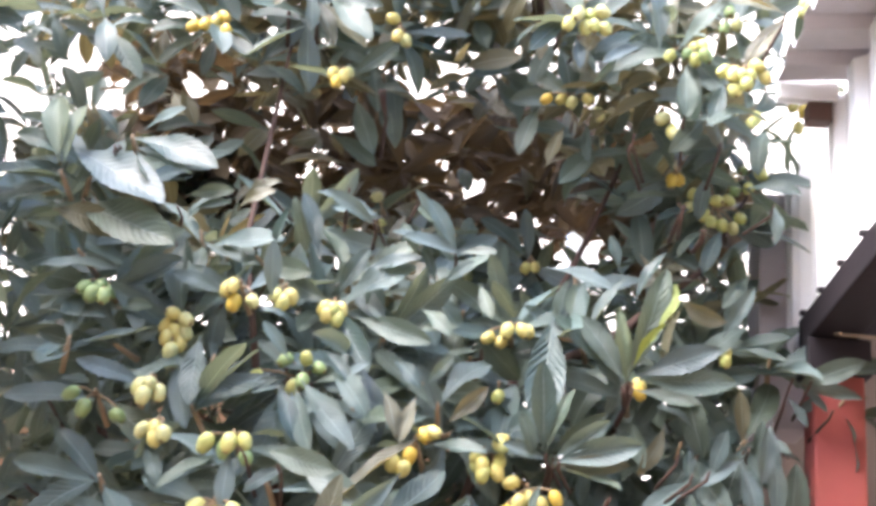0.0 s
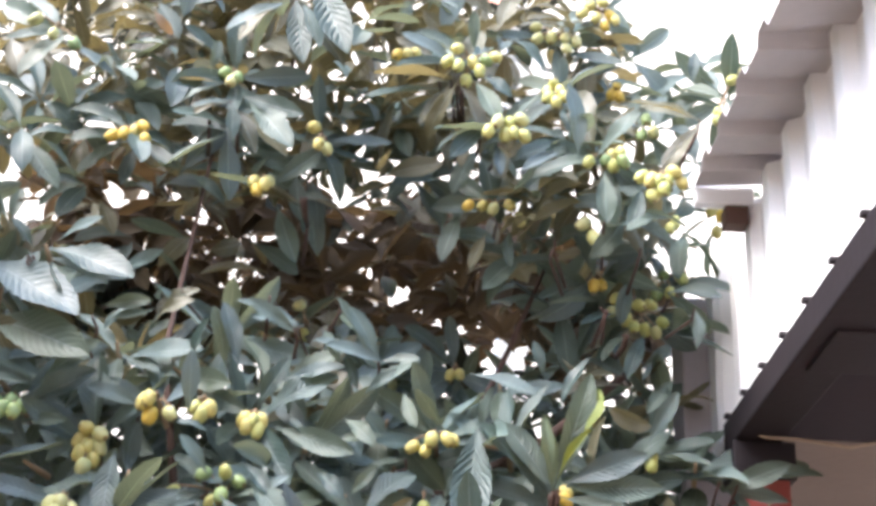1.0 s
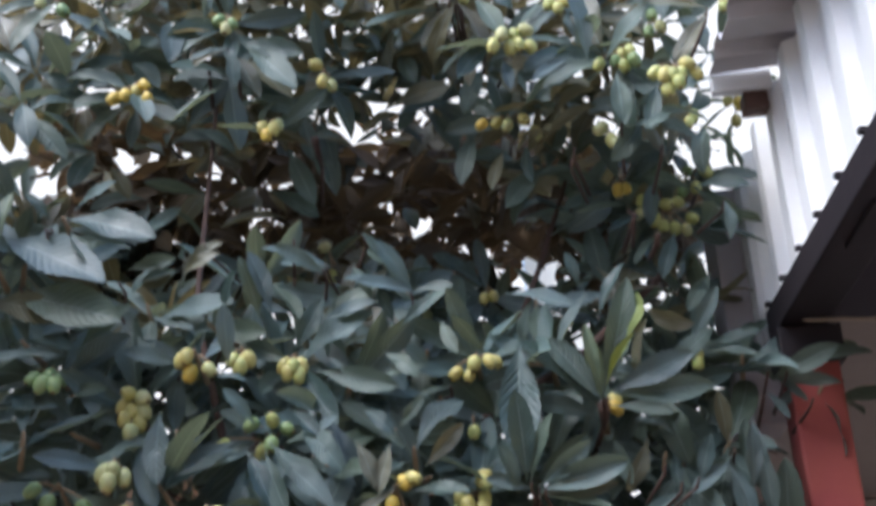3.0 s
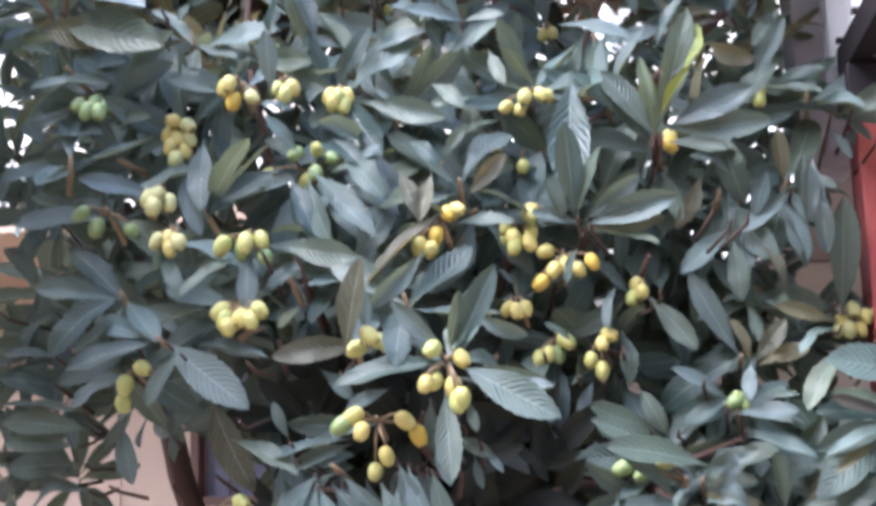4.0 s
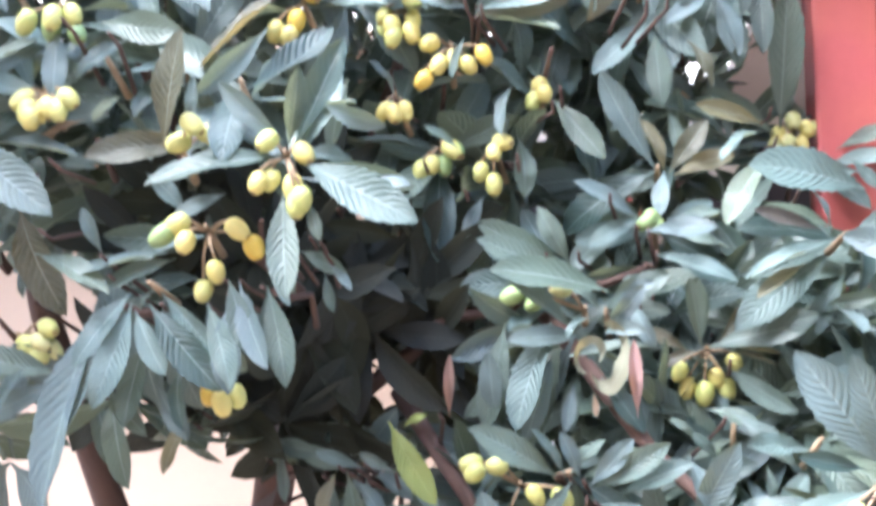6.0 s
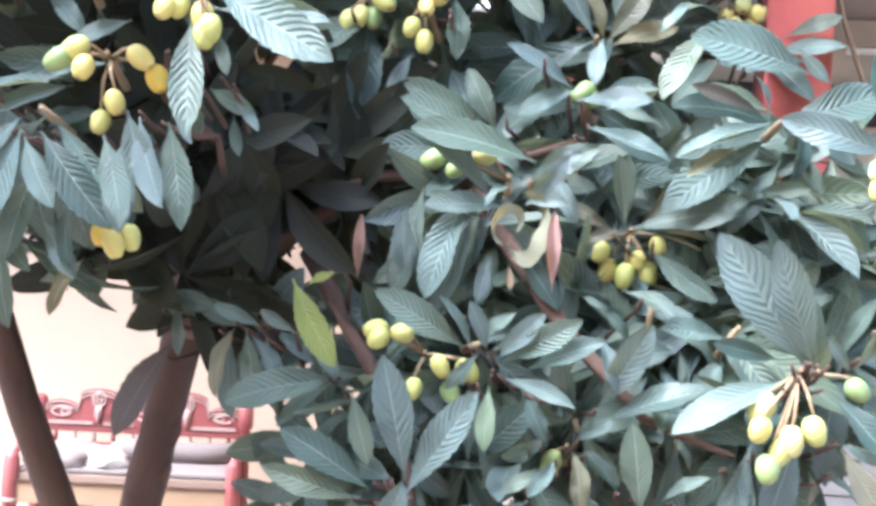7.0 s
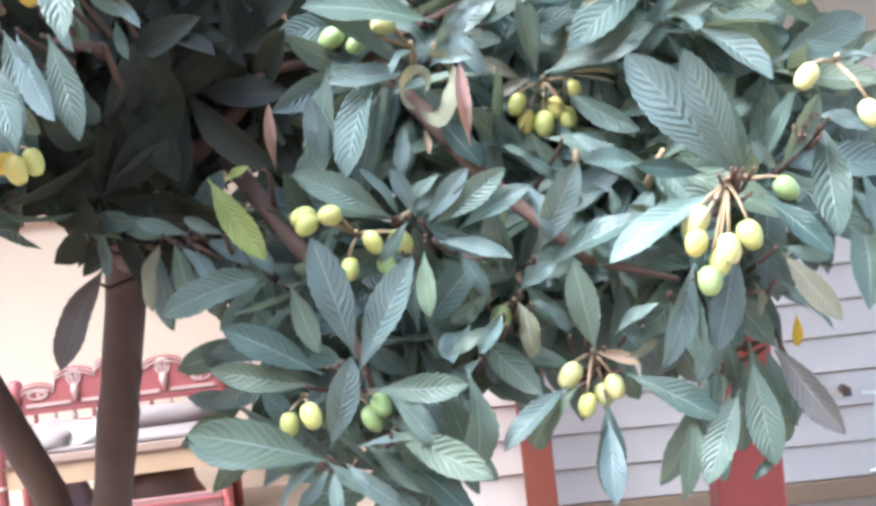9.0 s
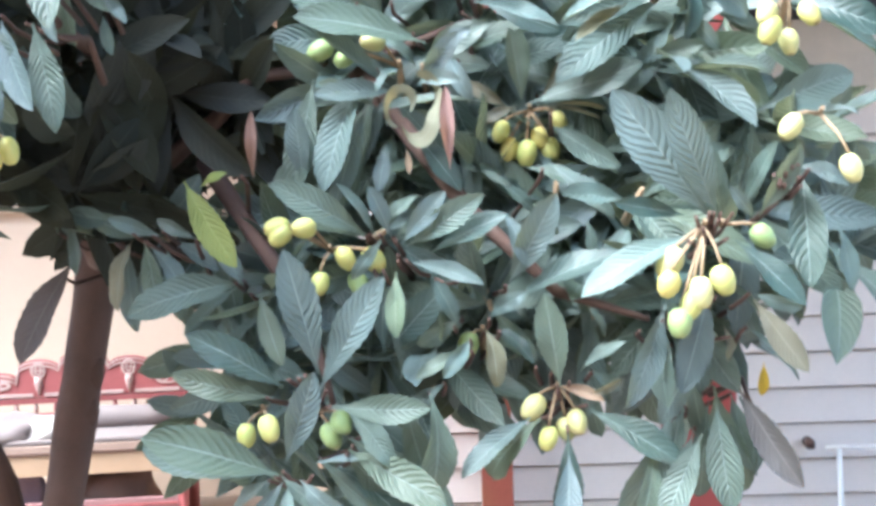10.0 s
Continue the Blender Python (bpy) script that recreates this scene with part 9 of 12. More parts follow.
one_leaf(tree, (0.453, 3.024, 1.611), (0.981, -0.183, -0.055), (0.24, -0.8, 0.58), 0.109, "pale", 4, 0.18)
twig((0.168, 3.170, 1.631), [(0.153, 3.050, 1.675), (0.147, 3.050, 1.704), (0.141, 3.050, 1.664), (0.017, 3.050, 1.635), (0.184, 3.050, 1.598), (0.265, 3.050, 1.698), (0.293, 3.050, 1.714), (0.317, 3.050, 1.735), (0.106, 3.050, 1.639), (0.164, 3.050, 1.611), (0.100, 3.050, 1.741), (0.212, 3.050, 1.585), (0.050, 3.050, 1.605)])
one_leaf(tree, (0.153, 3.049, 1.674), (-0.989, 0.038, -0.145), (-0.24, -0.8, 0.55), 0.131, "leaf", 0, 0.23)
one_leaf(tree, (0.144, 3.068, 1.706), (-0.584, -0.528, 0.616), (0.17, -0.8, 0.61), 0.125, "leaf", 0, -0.2)
one_leaf(tree, (0.142, 3.045, 1.663), (-0.336, -0.147, -0.930), (-0.11, -0.8, 0.26), 0.217, "leaf", 2, 0.04)
one_leaf(tree, (0.014, 3.068, 1.637), (-0.083, 0.055, -0.995), (0.48, -0.8, 0.2), 0.145, "leaf", 5, -0.27)
one_leaf(tree, (0.182, 3.062, 1.600), (-0.068, -0.083, -0.994), (-0.13, -0.8, 0.7), 0.132, "leaf", 4, -0.38)
one_leaf(tree, (0.265, 3.053, 1.698), (0.853, -0.256, 0.455), (-0.49, -0.8, 0.5), 0.106, "leaf", 0, 0.02)
one_leaf(tree, (0.291, 3.067, 1.717), (0.524, -0.248, -0.814), (-0.31, -0.8, 0.35), 0.072, "leaf", 0, 0.15)
one_leaf(tree, (0.316, 3.055, 1.736), (0.888, -0.387, -0.248), (-0.43, -0.8, 0.76), 0.186, "leaf", 2, -0.09)
one_leaf(tree, (0.105, 3.057, 1.640), (-0.475, -0.445, -0.759), (0.44, -0.8, 0.48), 0.130, "leaf", 0, -0.15)
one_leaf(tree, (0.166, 3.038, 1.610), (-0.227, -0.251, -0.941), (-0.04, -0.8, 0.67), 0.128, "leaf", 0, 0.26)
one_leaf(tree, (0.104, 3.030, 1.737), (-0.517, -0.695, 0.499), (-0, -0.8, 0.48), 0.112, "leaf", 1, -0.36)
one_leaf(tree, (0.214, 3.030, 1.583), (0.563, -0.446, -0.695), (-0.07, -0.8, 0.6), 0.137, "leaf", 0, -0.05)
one_leaf(tree, (0.047, 3.067, 1.608), (-0.643, -0.267, -0.718), (-0.03, -0.8, 0.22), 0.120, "leaf", 0, 0.06)
twig((-0.178, 3.070, 1.369), [(-0.103, 2.950, 1.336), (-0.076, 2.950, 1.314), (-0.241, 2.950, 1.420), (-0.255, 2.950, 1.412), (-0.306, 2.950, 1.408), (-0.096, 2.950, 1.345), (-0.225, 2.950, 1.428), (-0.084, 2.950, 1.518), (-0.168, 2.950, 1.412), (-0.219, 2.950, 1.398), (-0.276, 2.950, 1.425)])
one_leaf(tree, (-0.106, 2.968, 1.336), (-0.828, -0.286, -0.483), (-0.09, -0.8, 0.38), 0.189, "leaf", 3, 0.22)
one_leaf(tree, (-0.079, 2.965, 1.313), (0.498, -0.344, -0.796), (-0.11, -0.8, 0.44), 0.175, "leaf", 1, 0.07)
one_leaf(tree, (-0.247, 2.969, 1.421), (-0.199, -0.286, -0.937), (0.2, -0.8, 0.3), 0.150, "leaf", 1, -0.04)
one_leaf(tree, (-0.250, 2.934, 1.412), (0.500, -0.399, -0.769), (0.31, -0.8, 0.39), 0.178, "leaf", 3, 0.03)
one_leaf(tree, (-0.303, 2.940, 1.408), (0.180, -0.162, -0.970), (0.4, -0.8, 0.3), 0.167, "leaf", 5, 0.05)
one_leaf(tree, (-0.098, 2.955, 1.345), (-0.846, -0.094, -0.525), (-0.24, -0.8, 0.63), 0.128, "leaf", 1, 0.06)
one_leaf(tree, (-0.231, 2.969, 1.428), (0.921, -0.280, -0.271), (0.42, -0.8, 0.78), 0.122, "leaf", 4, -0.27)
one_leaf(tree, (-0.087, 2.962, 1.518), (-0.981, -0.042, -0.188), (0.13, -0.8, 0.14), 0.096, "leaf", 4, -0.18)
one_leaf(tree, (-0.167, 2.948, 1.412), (-0.873, 0.086, 0.480), (-0.36, -0.8, 0.26), 0.081, "leaf", 2, -0.13)
one_leaf(tree, (-0.218, 2.945, 1.398), (-0.137, 0.037, -0.990), (0.17, -0.8, 0.16), 0.161, "leaf", 4, -0.4)
one_leaf(tree, (-0.270, 2.931, 1.424), (-0.917, 0.193, 0.350), (0.16, -0.8, 0.34), 0.083, "leaf", 3, -0.19)
twig((-0.283, 2.780, 1.737), [(-0.320, 2.660, 1.819), (-0.375, 2.660, 1.757), (-0.318, 2.660, 1.731), (-0.397, 2.660, 1.734), (-0.284, 2.660, 1.805), (-0.230, 2.660, 1.797), (-0.339, 2.660, 1.743)])
one_leaf(tree, (-0.322, 2.664, 1.821), (0.823, -0.392, -0.411), (0.11, -0.8, 0.25), 0.105, "leaf", 1, -0.16)
one_leaf(tree, (-0.378, 2.667, 1.759), (0.232, -0.277, -0.933), (0.3, -0.8, 0.47), 0.177, "leaf", 5, -0.32)
one_leaf(tree, (-0.319, 2.663, 1.732), (0.232, -0.028, -0.972), (-0.13, -0.8, 0.74), 0.181, "leaf", 2, 0.2)
one_leaf(tree, (-0.398, 2.663, 1.734), (0.183, -0.213, -0.960), (0.1, -0.8, 0.62), 0.197, "leaf", 4, -0.29)
one_leaf(tree, (-0.279, 2.647, 1.802), (0.030, 0.060, -0.998), (0.02, -0.8, 0.6), 0.100, "leaf", 0, -0.2)
one_leaf(tree, (-0.233, 2.668, 1.799), (0.629, -0.457, -0.629), (-0.06, -0.8, 0.4), 0.122, "leaf", 1, 0.03)
one_leaf(tree, (-0.344, 2.670, 1.745), (0.257, -0.368, -0.894), (-0.48, -0.8, 0.69), 0.171, "leaf", 5, -0.16)
one_leaf(tree, (-0.000, 2.659, 1.746), (0.236, 0.145, -0.961), (-0.43, -0.8, 0.4), 0.055, "leaf", 0, 0.05)
twig((-0.519, 2.780, 1.701), [(-0.574, 2.660, 1.720), (-0.562, 2.660, 1.710), (-0.540, 2.660, 1.710), (-0.513, 2.660, 1.719), (-0.402, 2.660, 1.757), (-0.432, 2.660, 1.718), (-0.527, 2.660, 1.700), (-0.584, 2.660, 1.720), (-0.622, 2.660, 1.805), (-0.373, 2.660, 1.708), (-0.606, 2.660, 1.770)])
one_leaf(tree, (-0.567, 2.641, 1.720), (-0.571, -0.340, -0.747), (-0.04, -0.8, 0.44), 0.147, "leaf", 0, -0.34)
one_leaf(tree, (-0.558, 2.649, 1.710), (-0.471, 0.038, -0.881), (0.43, -0.8, 0.61), 0.132, "leaf", 1, 0.07)
one_leaf(tree, (-0.546, 2.676, 1.710), (0.393, -0.200, -0.898), (0.01, -0.8, 0.6), 0.125, "leaf", 0, -0.2)
one_leaf(tree, (-0.511, 2.654, 1.719), (0.550, -0.029, -0.834), (-0.24, -0.8, 0.72), 0.173, "leaf", 0, -0.03)
one_leaf(tree, (-0.406, 2.673, 1.757), (0.473, -0.277, -0.836), (-0.4, -0.8, 0.71), 0.163, "leaf", 0, -0.4)
one_leaf(tree, (-0.436, 2.672, 1.718), (0.284, 0.076, -0.956), (-0.23, -0.8, 0.34), 0.144, "leaf", 1, 0.33)
one_leaf(tree, (-0.522, 2.645, 1.700), (-0.153, -0.277, -0.949), (-0.19, -0.8, 0.38), 0.170, "leaf", 0, 0.06)
one_leaf(tree, (-0.588, 2.669, 1.721), (-0.909, 0.085, -0.409), (0.02, -0.8, 0.6), 0.164, "leaf", 0, 0.04)
one_leaf(tree, (-0.615, 2.641, 1.804), (0.934, -0.304, -0.186), (0.3, -0.8, 0.32), 0.178, "leaf", 2, -0.06)
one_leaf(tree, (-0.370, 2.647, 1.708), (0.646, -0.102, -0.756), (0.16, -0.8, 0.7), 0.127, "leaf", 5, 0.02)
one_leaf(tree, (-0.610, 2.671, 1.771), (-0.687, -0.293, -0.665), (-0.12, -0.8, 0.38), 0.089, "leaf", 4, 0.29)
twig((-0.673, 2.760, 2.027), [(-0.888, 2.640, 2.022), (-0.724, 2.640, 1.851), (-0.490, 2.640, 1.984), (-0.602, 2.640, 2.187), (-0.687, 2.640, 2.217), (-0.707, 2.640, 1.971), (-0.855, 2.640, 1.996)])
one_leaf(tree, (-0.885, 2.633, 2.021), (0.799, -0.228, -0.556), (0.29, -0.8, 0.64), 0.268, "leaf", 4, 0.27)
one_leaf(tree, (-0.732, 2.658, 1.852), (0.387, 0.113, -0.915), (-0.32, -0.8, 0.6), 0.142, "leaf", 0, -0.26)
one_leaf(tree, (-0.495, 2.656, 1.987), (0.145, -0.070, 0.987), (0.13, -0.8, 0.58), 0.201, "leaf", 0, -0.24)
one_leaf(tree, (-0.609, 2.658, 2.192), (0.868, -0.440, -0.231), (-0.04, -0.8, 0.34), 0.173, "leaf", 3, -0.33)
one_leaf(tree, (-0.695, 2.659, 2.222), (-0.299, 0.118, -0.947), (-0.2, -0.8, 0.25), 0.144, "leaf", 2, -0.26)
one_leaf(tree, (-0.713, 2.655, 1.973), (0.969, -0.134, -0.209), (-0.13, -0.8, 0.79), 0.187, "leaf", 0, 0.24)
one_leaf(tree, (-0.432, 2.642, 2.226), (-0.317, -0.772, 0.550), (-0.48, -0.8, 0.72), 0.095, "leaf", 2, -0.32)
one_leaf(tree, (-0.849, 2.628, 1.994), (-0.681, 0.007, -0.733), (0.19, -0.8, 0.47), 0.135, "leaf", 0, 0.13)
twig((-0.658, 3.020, 2.420), [(-0.661, 2.900, 2.446), (-0.667, 2.900, 2.441), (-0.673, 2.900, 2.435), (-0.638, 2.900, 2.445), (-0.638, 2.900, 2.463), (-0.674, 2.900, 2.471)])
one_leaf(tree, (-0.668, 2.918, 2.453), (-0.906, -0.186, -0.380), (-0.45, -0.8, 0.33), 0.253, "leaf", 5, -0.29)
one_leaf(tree, (-0.670, 2.908, 2.443), (-0.895, 0.102, -0.434), (0.06, -0.8, 0.11), 0.187, "leaf", 0, 0.14)
one_leaf(tree, (-0.676, 2.907, 2.438), (0.143, -0.068, -0.987), (0.39, -0.8, 0.5), 0.147, "leaf", 1, 0.1)
one_leaf(tree, (-0.640, 2.908, 2.448), (0.628, -0.316, -0.711), (-0.03, -0.8, 0.17), 0.228, "leaf", 0, 0.05)
one_leaf(tree, (-0.639, 2.904, 2.464), (0.901, -0.430, -0.057), (-0.37, -0.8, 0.78), 0.174, "leaf", 3, -0.06)
one_leaf(tree, (-0.673, 2.897, 2.470), (-0.686, 0.154, 0.711), (0.27, -0.8, 0.25), 0.117, "leaf", 0, 0.14)
twig((-0.093, 3.170, 2.191), [(-0.040, 3.050, 1.952), (0.064, 3.050, 2.018), (0.135, 3.050, 2.121), (-0.010, 3.050, 2.322), (-0.011, 3.050, 2.298), (-0.023, 3.050, 2.304), (0.064, 3.050, 2.007), (-0.177, 3.050, 2.144), (-0.120, 3.050, 2.012)])
one_leaf(tree, (-0.041, 3.058, 1.953), (-0.234, 0.153, -0.960), (-0.18, -0.8, 0.56), 0.124, "leaf", 1, 0.34)
one_leaf(tree, (0.064, 3.046, 2.018), (0.679, -0.535, -0.504), (0.26, -0.8, 0.75), 0.097, "leaf", 0, -0.2)
one_leaf(tree, (0.135, 3.062, 2.123), (0.653, -0.103, -0.750), (-0.48, -0.8, 0.76), 0.155, "leaf", 0, 0.3)
one_leaf(tree, (-0.012, 3.070, 2.327), (0.805, 0.078, 0.588), (-0.27, -0.8, 0.13), 0.180, "leaf", 2, 0.03)
one_leaf(tree, (-0.012, 3.068, 2.302), (0.950, -0.305, 0.063), (0.29, -0.8, 0.79), 0.223, "leaf", 2, 0.27)
one_leaf(tree, (-0.024, 3.065, 2.308), (0.955, -0.203, -0.217), (-0.31, -0.8, 0.38), 0.148, "leaf", 2, 0.05)
one_leaf(tree, (-0.066, 3.050, 2.500), (0.132, -0.071, -0.989), (-0.33, -0.8, 0.36), 0.182, "leaf", 0, 0.18)
one_leaf(tree, (-0.346, 3.063, 2.396), (-0.857, 0.032, -0.514), (0.19, -0.8, 0.59), 0.187, "leaf", 0, 0.09)
one_leaf(tree, (-0.406, 3.060, 2.410), (-0.568, -0.651, 0.504), (0.31, -0.8, 0.58), 0.109, "leaf", 2, 0.15)
one_leaf(tree, (-0.279, 3.032, 2.396), (0.398, -0.504, 0.767), (0.07, -0.8, 0.78), 0.133, "leaf", 4, -0.39)
one_leaf(tree, (0.064, 3.043, 2.006), (0.415, -0.160, -0.896), (-0.45, -0.8, 0.22), 0.106, "leaf", 2, -0.29)
one_leaf(tree, (-0.178, 3.058, 2.145), (0.000, -0.763, 0.646), (0.42, -0.8, 0.44), 0.102, "leaf", 1, 0.27)
one_leaf(tree, (-0.122, 3.065, 2.015), (-0.422, -0.693, -0.585), (0.28, -0.8, 0.26), 0.092, "leaf", 1, -0.28)
twig((0.461, 3.400, 2.186), [(0.349, 3.280, 2.373), (0.368, 3.280, 2.398), (0.486, 3.280, 2.418), (0.581, 3.280, 2.136), (0.590, 3.280, 2.074), (0.576, 3.280, 2.025), (0.599, 3.280, 2.012), (0.397, 3.280, 2.345), (0.359, 3.280, 2.321), (0.384, 3.280, 2.333), (0.398, 3.280, 2.055), (0.421, 3.280, 2.042), (0.383, 3.280, 1.993)])
one_leaf(tree, (0.348, 3.269, 2.370), (-0.668, -0.153, -0.728), (-0.35, -0.8, 0.22), 0.202, "leaf", 3, -0.16)
one_leaf(tree, (0.368, 3.274, 2.397), (0.085, -0.315, -0.945), (0.08, -0.8, 0.23), 0.083, "leaf", 1, -0.26)
one_leaf(tree, (0.485, 3.279, 2.418), (0.175, -0.344, -0.923), (0.03, -0.8, 0.57), 0.201, "leaf", 3, -0.32)
one_leaf(tree, (0.558, 3.287, 2.507), (-0.175, -0.094, -0.980), (-0.23, -0.8, 0.65), 0.160, "leaf", 2, -0.04)
one_leaf(tree, (0.579, 3.267, 2.134), (-0.937, -0.271, 0.220), (-0.13, -0.8, 0.36), 0.155, "leaf", 1, 0.23)
one_leaf(tree, (0.592, 3.294, 2.076), (-0.807, -0.447, -0.385), (0.1, -0.8, 0.74), 0.161, "leaf", 0, 0.21)
one_leaf(tree, (0.573, 3.263, 2.022), (-0.453, -0.325, -0.830), (-0.12, -0.8, 0.42), 0.172, "leaf", 0, -0.14)
one_leaf(tree, (0.600, 3.288, 2.013), (0.989, -0.055, -0.138), (-0.16, -0.8, 0.24), 0.181, "leaf", 3, 0.15)
one_leaf(tree, (0.396, 3.274, 2.344), (0.760, -0.380, 0.528), (-0.32, -0.8, 0.17), 0.095, "leaf", 0, 0.05)
one_leaf(tree, (0.360, 3.291, 2.324), (0.007, 0.039, -0.999), (-0.14, -0.8, 0.27), 0.152, "leaf", 3, -0.06)
one_leaf(tree, (0.383, 3.271, 2.331), (0.888, -0.292, -0.355), (-0.31, -0.8, 0.67), 0.079, "leaf", 3, 0.03)
one_leaf(tree, (0.397, 3.276, 2.054), (-0.187, -0.137, 0.973), (-0.35, -0.8, 0.49), 0.139, "leaf", 4, 0.17)
one_leaf(tree, (0.421, 3.276, 2.041), (0.818, 0.102, 0.567), (-0.27, -0.8, 0.15), 0.108, "leaf", 3, -0.13)
one_leaf(tree, (0.383, 3.280, 1.993), (-0.989, -0.144, 0.013), (0.36, -0.8, 0.4), 0.160, "leaf", 1, -0.33)
twig((0.329, 3.170, 1.807), [(0.290, 3.050, 1.870), (0.312, 3.050, 1.864), (0.242, 3.050, 1.933), (0.178, 3.050, 1.822), (0.327, 3.050, 1.818), (0.304, 3.050, 1.797), (0.215, 3.050, 1.765), (0.116, 3.050, 1.823)])
one_leaf(tree, (0.291, 3.060, 1.871), (-0.889, 0.120, -0.441), (-0.02, -0.8, 0.56), 0.134, "leaf", 1, 0.33)
one_leaf(tree, (0.312, 3.051, 1.864), (0.917, -0.313, -0.247), (-0.25, -0.8, 0.57), 0.137, "leaf", 1, 0.31)
one_leaf(tree, (0.242, 3.049, 1.933), (-0.867, -0.491, 0.084), (-0.27, -0.8, 0.45), 0.096, "leaf", 2, -0.27)
one_leaf(tree, (-0.014, 3.054, 1.849), (0.879, -0.290, -0.378), (-0.19, -0.8, 0.17), 0.204, "leaf", 1, 0.23)
one_leaf(tree, (0.178, 3.047, 1.821), (-0.304, 0.105, 0.947), (-0.17, -0.8, 0.4), 0.086, "leaf", 1)
one_leaf(tree, (0.327, 3.056, 1.819), (0.845, -0.360, -0.396), (-0.35, -0.8, 0.7), 0.169, "leaf", 1, 0.14)
one_leaf(tree, (0.304, 3.040, 1.796), (-0.573, -0.376, -0.728), (0.42, -0.8, 0.8), 0.122, "leaf", 2, 0.13)
one_leaf(tree, (0.214, 3.032, 1.764), (-0.803, -0.330, 0.496), (0.37, -0.8, 0.4), 0.133, "leaf", 0, -0.06)
one_leaf(tree, (0.116, 3.057, 1.823), (-0.470, 0.046, -0.881), (0.14, -0.8, 0.17), 0.151, "leaf", 0, -0.32)
one_leaf(tree, (0.656, 3.062, 1.862), (-0.938, -0.327, 0.116), (-0.27, -0.8, 0.5), 0.138, "leaf", 1, 0.21)
one_leaf(tree, (0.649, 3.032, 1.832), (-0.767, -0.482, -0.425), (-0.39, -0.8, 0.29), 0.158, "leaf", 3, 0.14)
one_leaf(tree, (0.674, 3.060, 1.812), (0.235, -0.633, -0.738), (0.25, -0.8, 0.45), 0.123, "leaf", 1, -0.04)
whorl((-0.988, 2.950, 1.839), (0.6, -1.08, -0.25), 334, count=7, near=False)
whorl((-0.903, 3.000, 1.876), (0.19, -0.39, 0.19), 335, count=7, near=False)
whorl((-1.022, 2.950, 1.501), (0.24, -0.41, 0.03), 336, count=7, near=False)
whorl((-0.949, 2.950, 1.435), (-0.22, -0.75, -0.06), 337, count=7, near=False)
whorl((-0.733, 2.900, 1.730), (0.14, -0.83, 0.32), 338, count=7, near=False)
whorl((-0.655, 2.850, 1.559), (0.51, -1.36, -0.23), 339, count=7, near=False)
whorl((-0.578, 2.850, 1.509), (-0.08, -0.56, -0.57), 340, count=7, near=False)
whorl((0.683, 3.200, 1.871), (0.39, -0.79, 0.21), 341, count=8, near=False)
whorl((0.781, 3.150, 1.795), (-0.23, -0.59, 0.26), 342, count=8, near=False)
whorl((0.657, 3.150, 1.736), (0.04, -0.49, 0.28), 343, count=8, near=False)
whorl((0.721, 3.100, 1.609), (0.18, -0.84, 0.27), 344, count=8, near=False)
whorl((0.813, 3.050, 1.605), (-0.07, -1.12, 0.43), 345, count=8, near=False)
whorl((0.939, 3.050, 1.351), (0.32, -1.02, 1.23), 346, count=8, near=False)
whorl((0.604, 3.300, 1.570), (-0.46, -1.01, 0.64), 347, count=8, near=False)
whorl((0.500, 3.400, 1.834), (-0.17, -1.04, 0.73), 348, count=8, near=False)
whorl((0.092, 3.150, 1.588), (0.01, -0.76, 0.34), 349, count=8, near=False)
whorl((0.275, 3.150, 1.587), (-0.02, -0.74, 0.38), 350, count=8, near=False)
whorl((0.482, 3.100, 1.410), (0.64, -0.93, 0.42), 351, count=8, near=False)
whorl((0.409, 3.100, 1.306), (0.28, -1.11, 0.85), 352, count=8, near=False)
whorl((0.646, 3.100, 1.286), (0.39, -0.88, 0.25), 353, count=8, near=False)
whorl((0.039, 3.150, 1.429), (0.11, -0.71, 0.17), 354, count=8, near=False)
whorl((0.234, 3.050, 1.209), (0.06, -0.47, 0.92), 355, count=8, near=False)
whorl((-0.018, 3.100, 1.348), (-0.04, -0.77, 0.25), 356, count=8, near=False)
whorl((0.789, 3.000, 1.433), (-0.01, -1.22, 0.32), 357, count=8, near=False)
whorl((-0.643, 3.300, 1.812), (0.06, -0.82, 0.33), 358, count=8, near=False)
BAND = [(-1.22, 3.44), (-0.54, 3.35), (0.50, 3.17), (0.46, 2.83), (-1.24, 2.90)]
twig((0.173, 3.260, 2.516), [(0.167, 3.140, 2.544), (0.172, 3.140, 2.544), (0.181, 3.140, 2.550)])
one_leaf(tree, (0.167, 3.156, 2.549), (-0.175, -0.236, 0.956), (0.32, -0.8, 0.46), 0.165, "young", 5, -0.09)
one_leaf(tree, (0.173, 3.147, 2.545), (0.144, -0.133, 0.981), (0.35, -0.8, 0.57), 0.188, "young", 5, -0.22)
one_leaf(tree, (0.182, 3.160, 2.556), (0.408, -0.556, 0.724), (0.39, -0.8, 0.31), 0.142, "young", 0, 0.37)
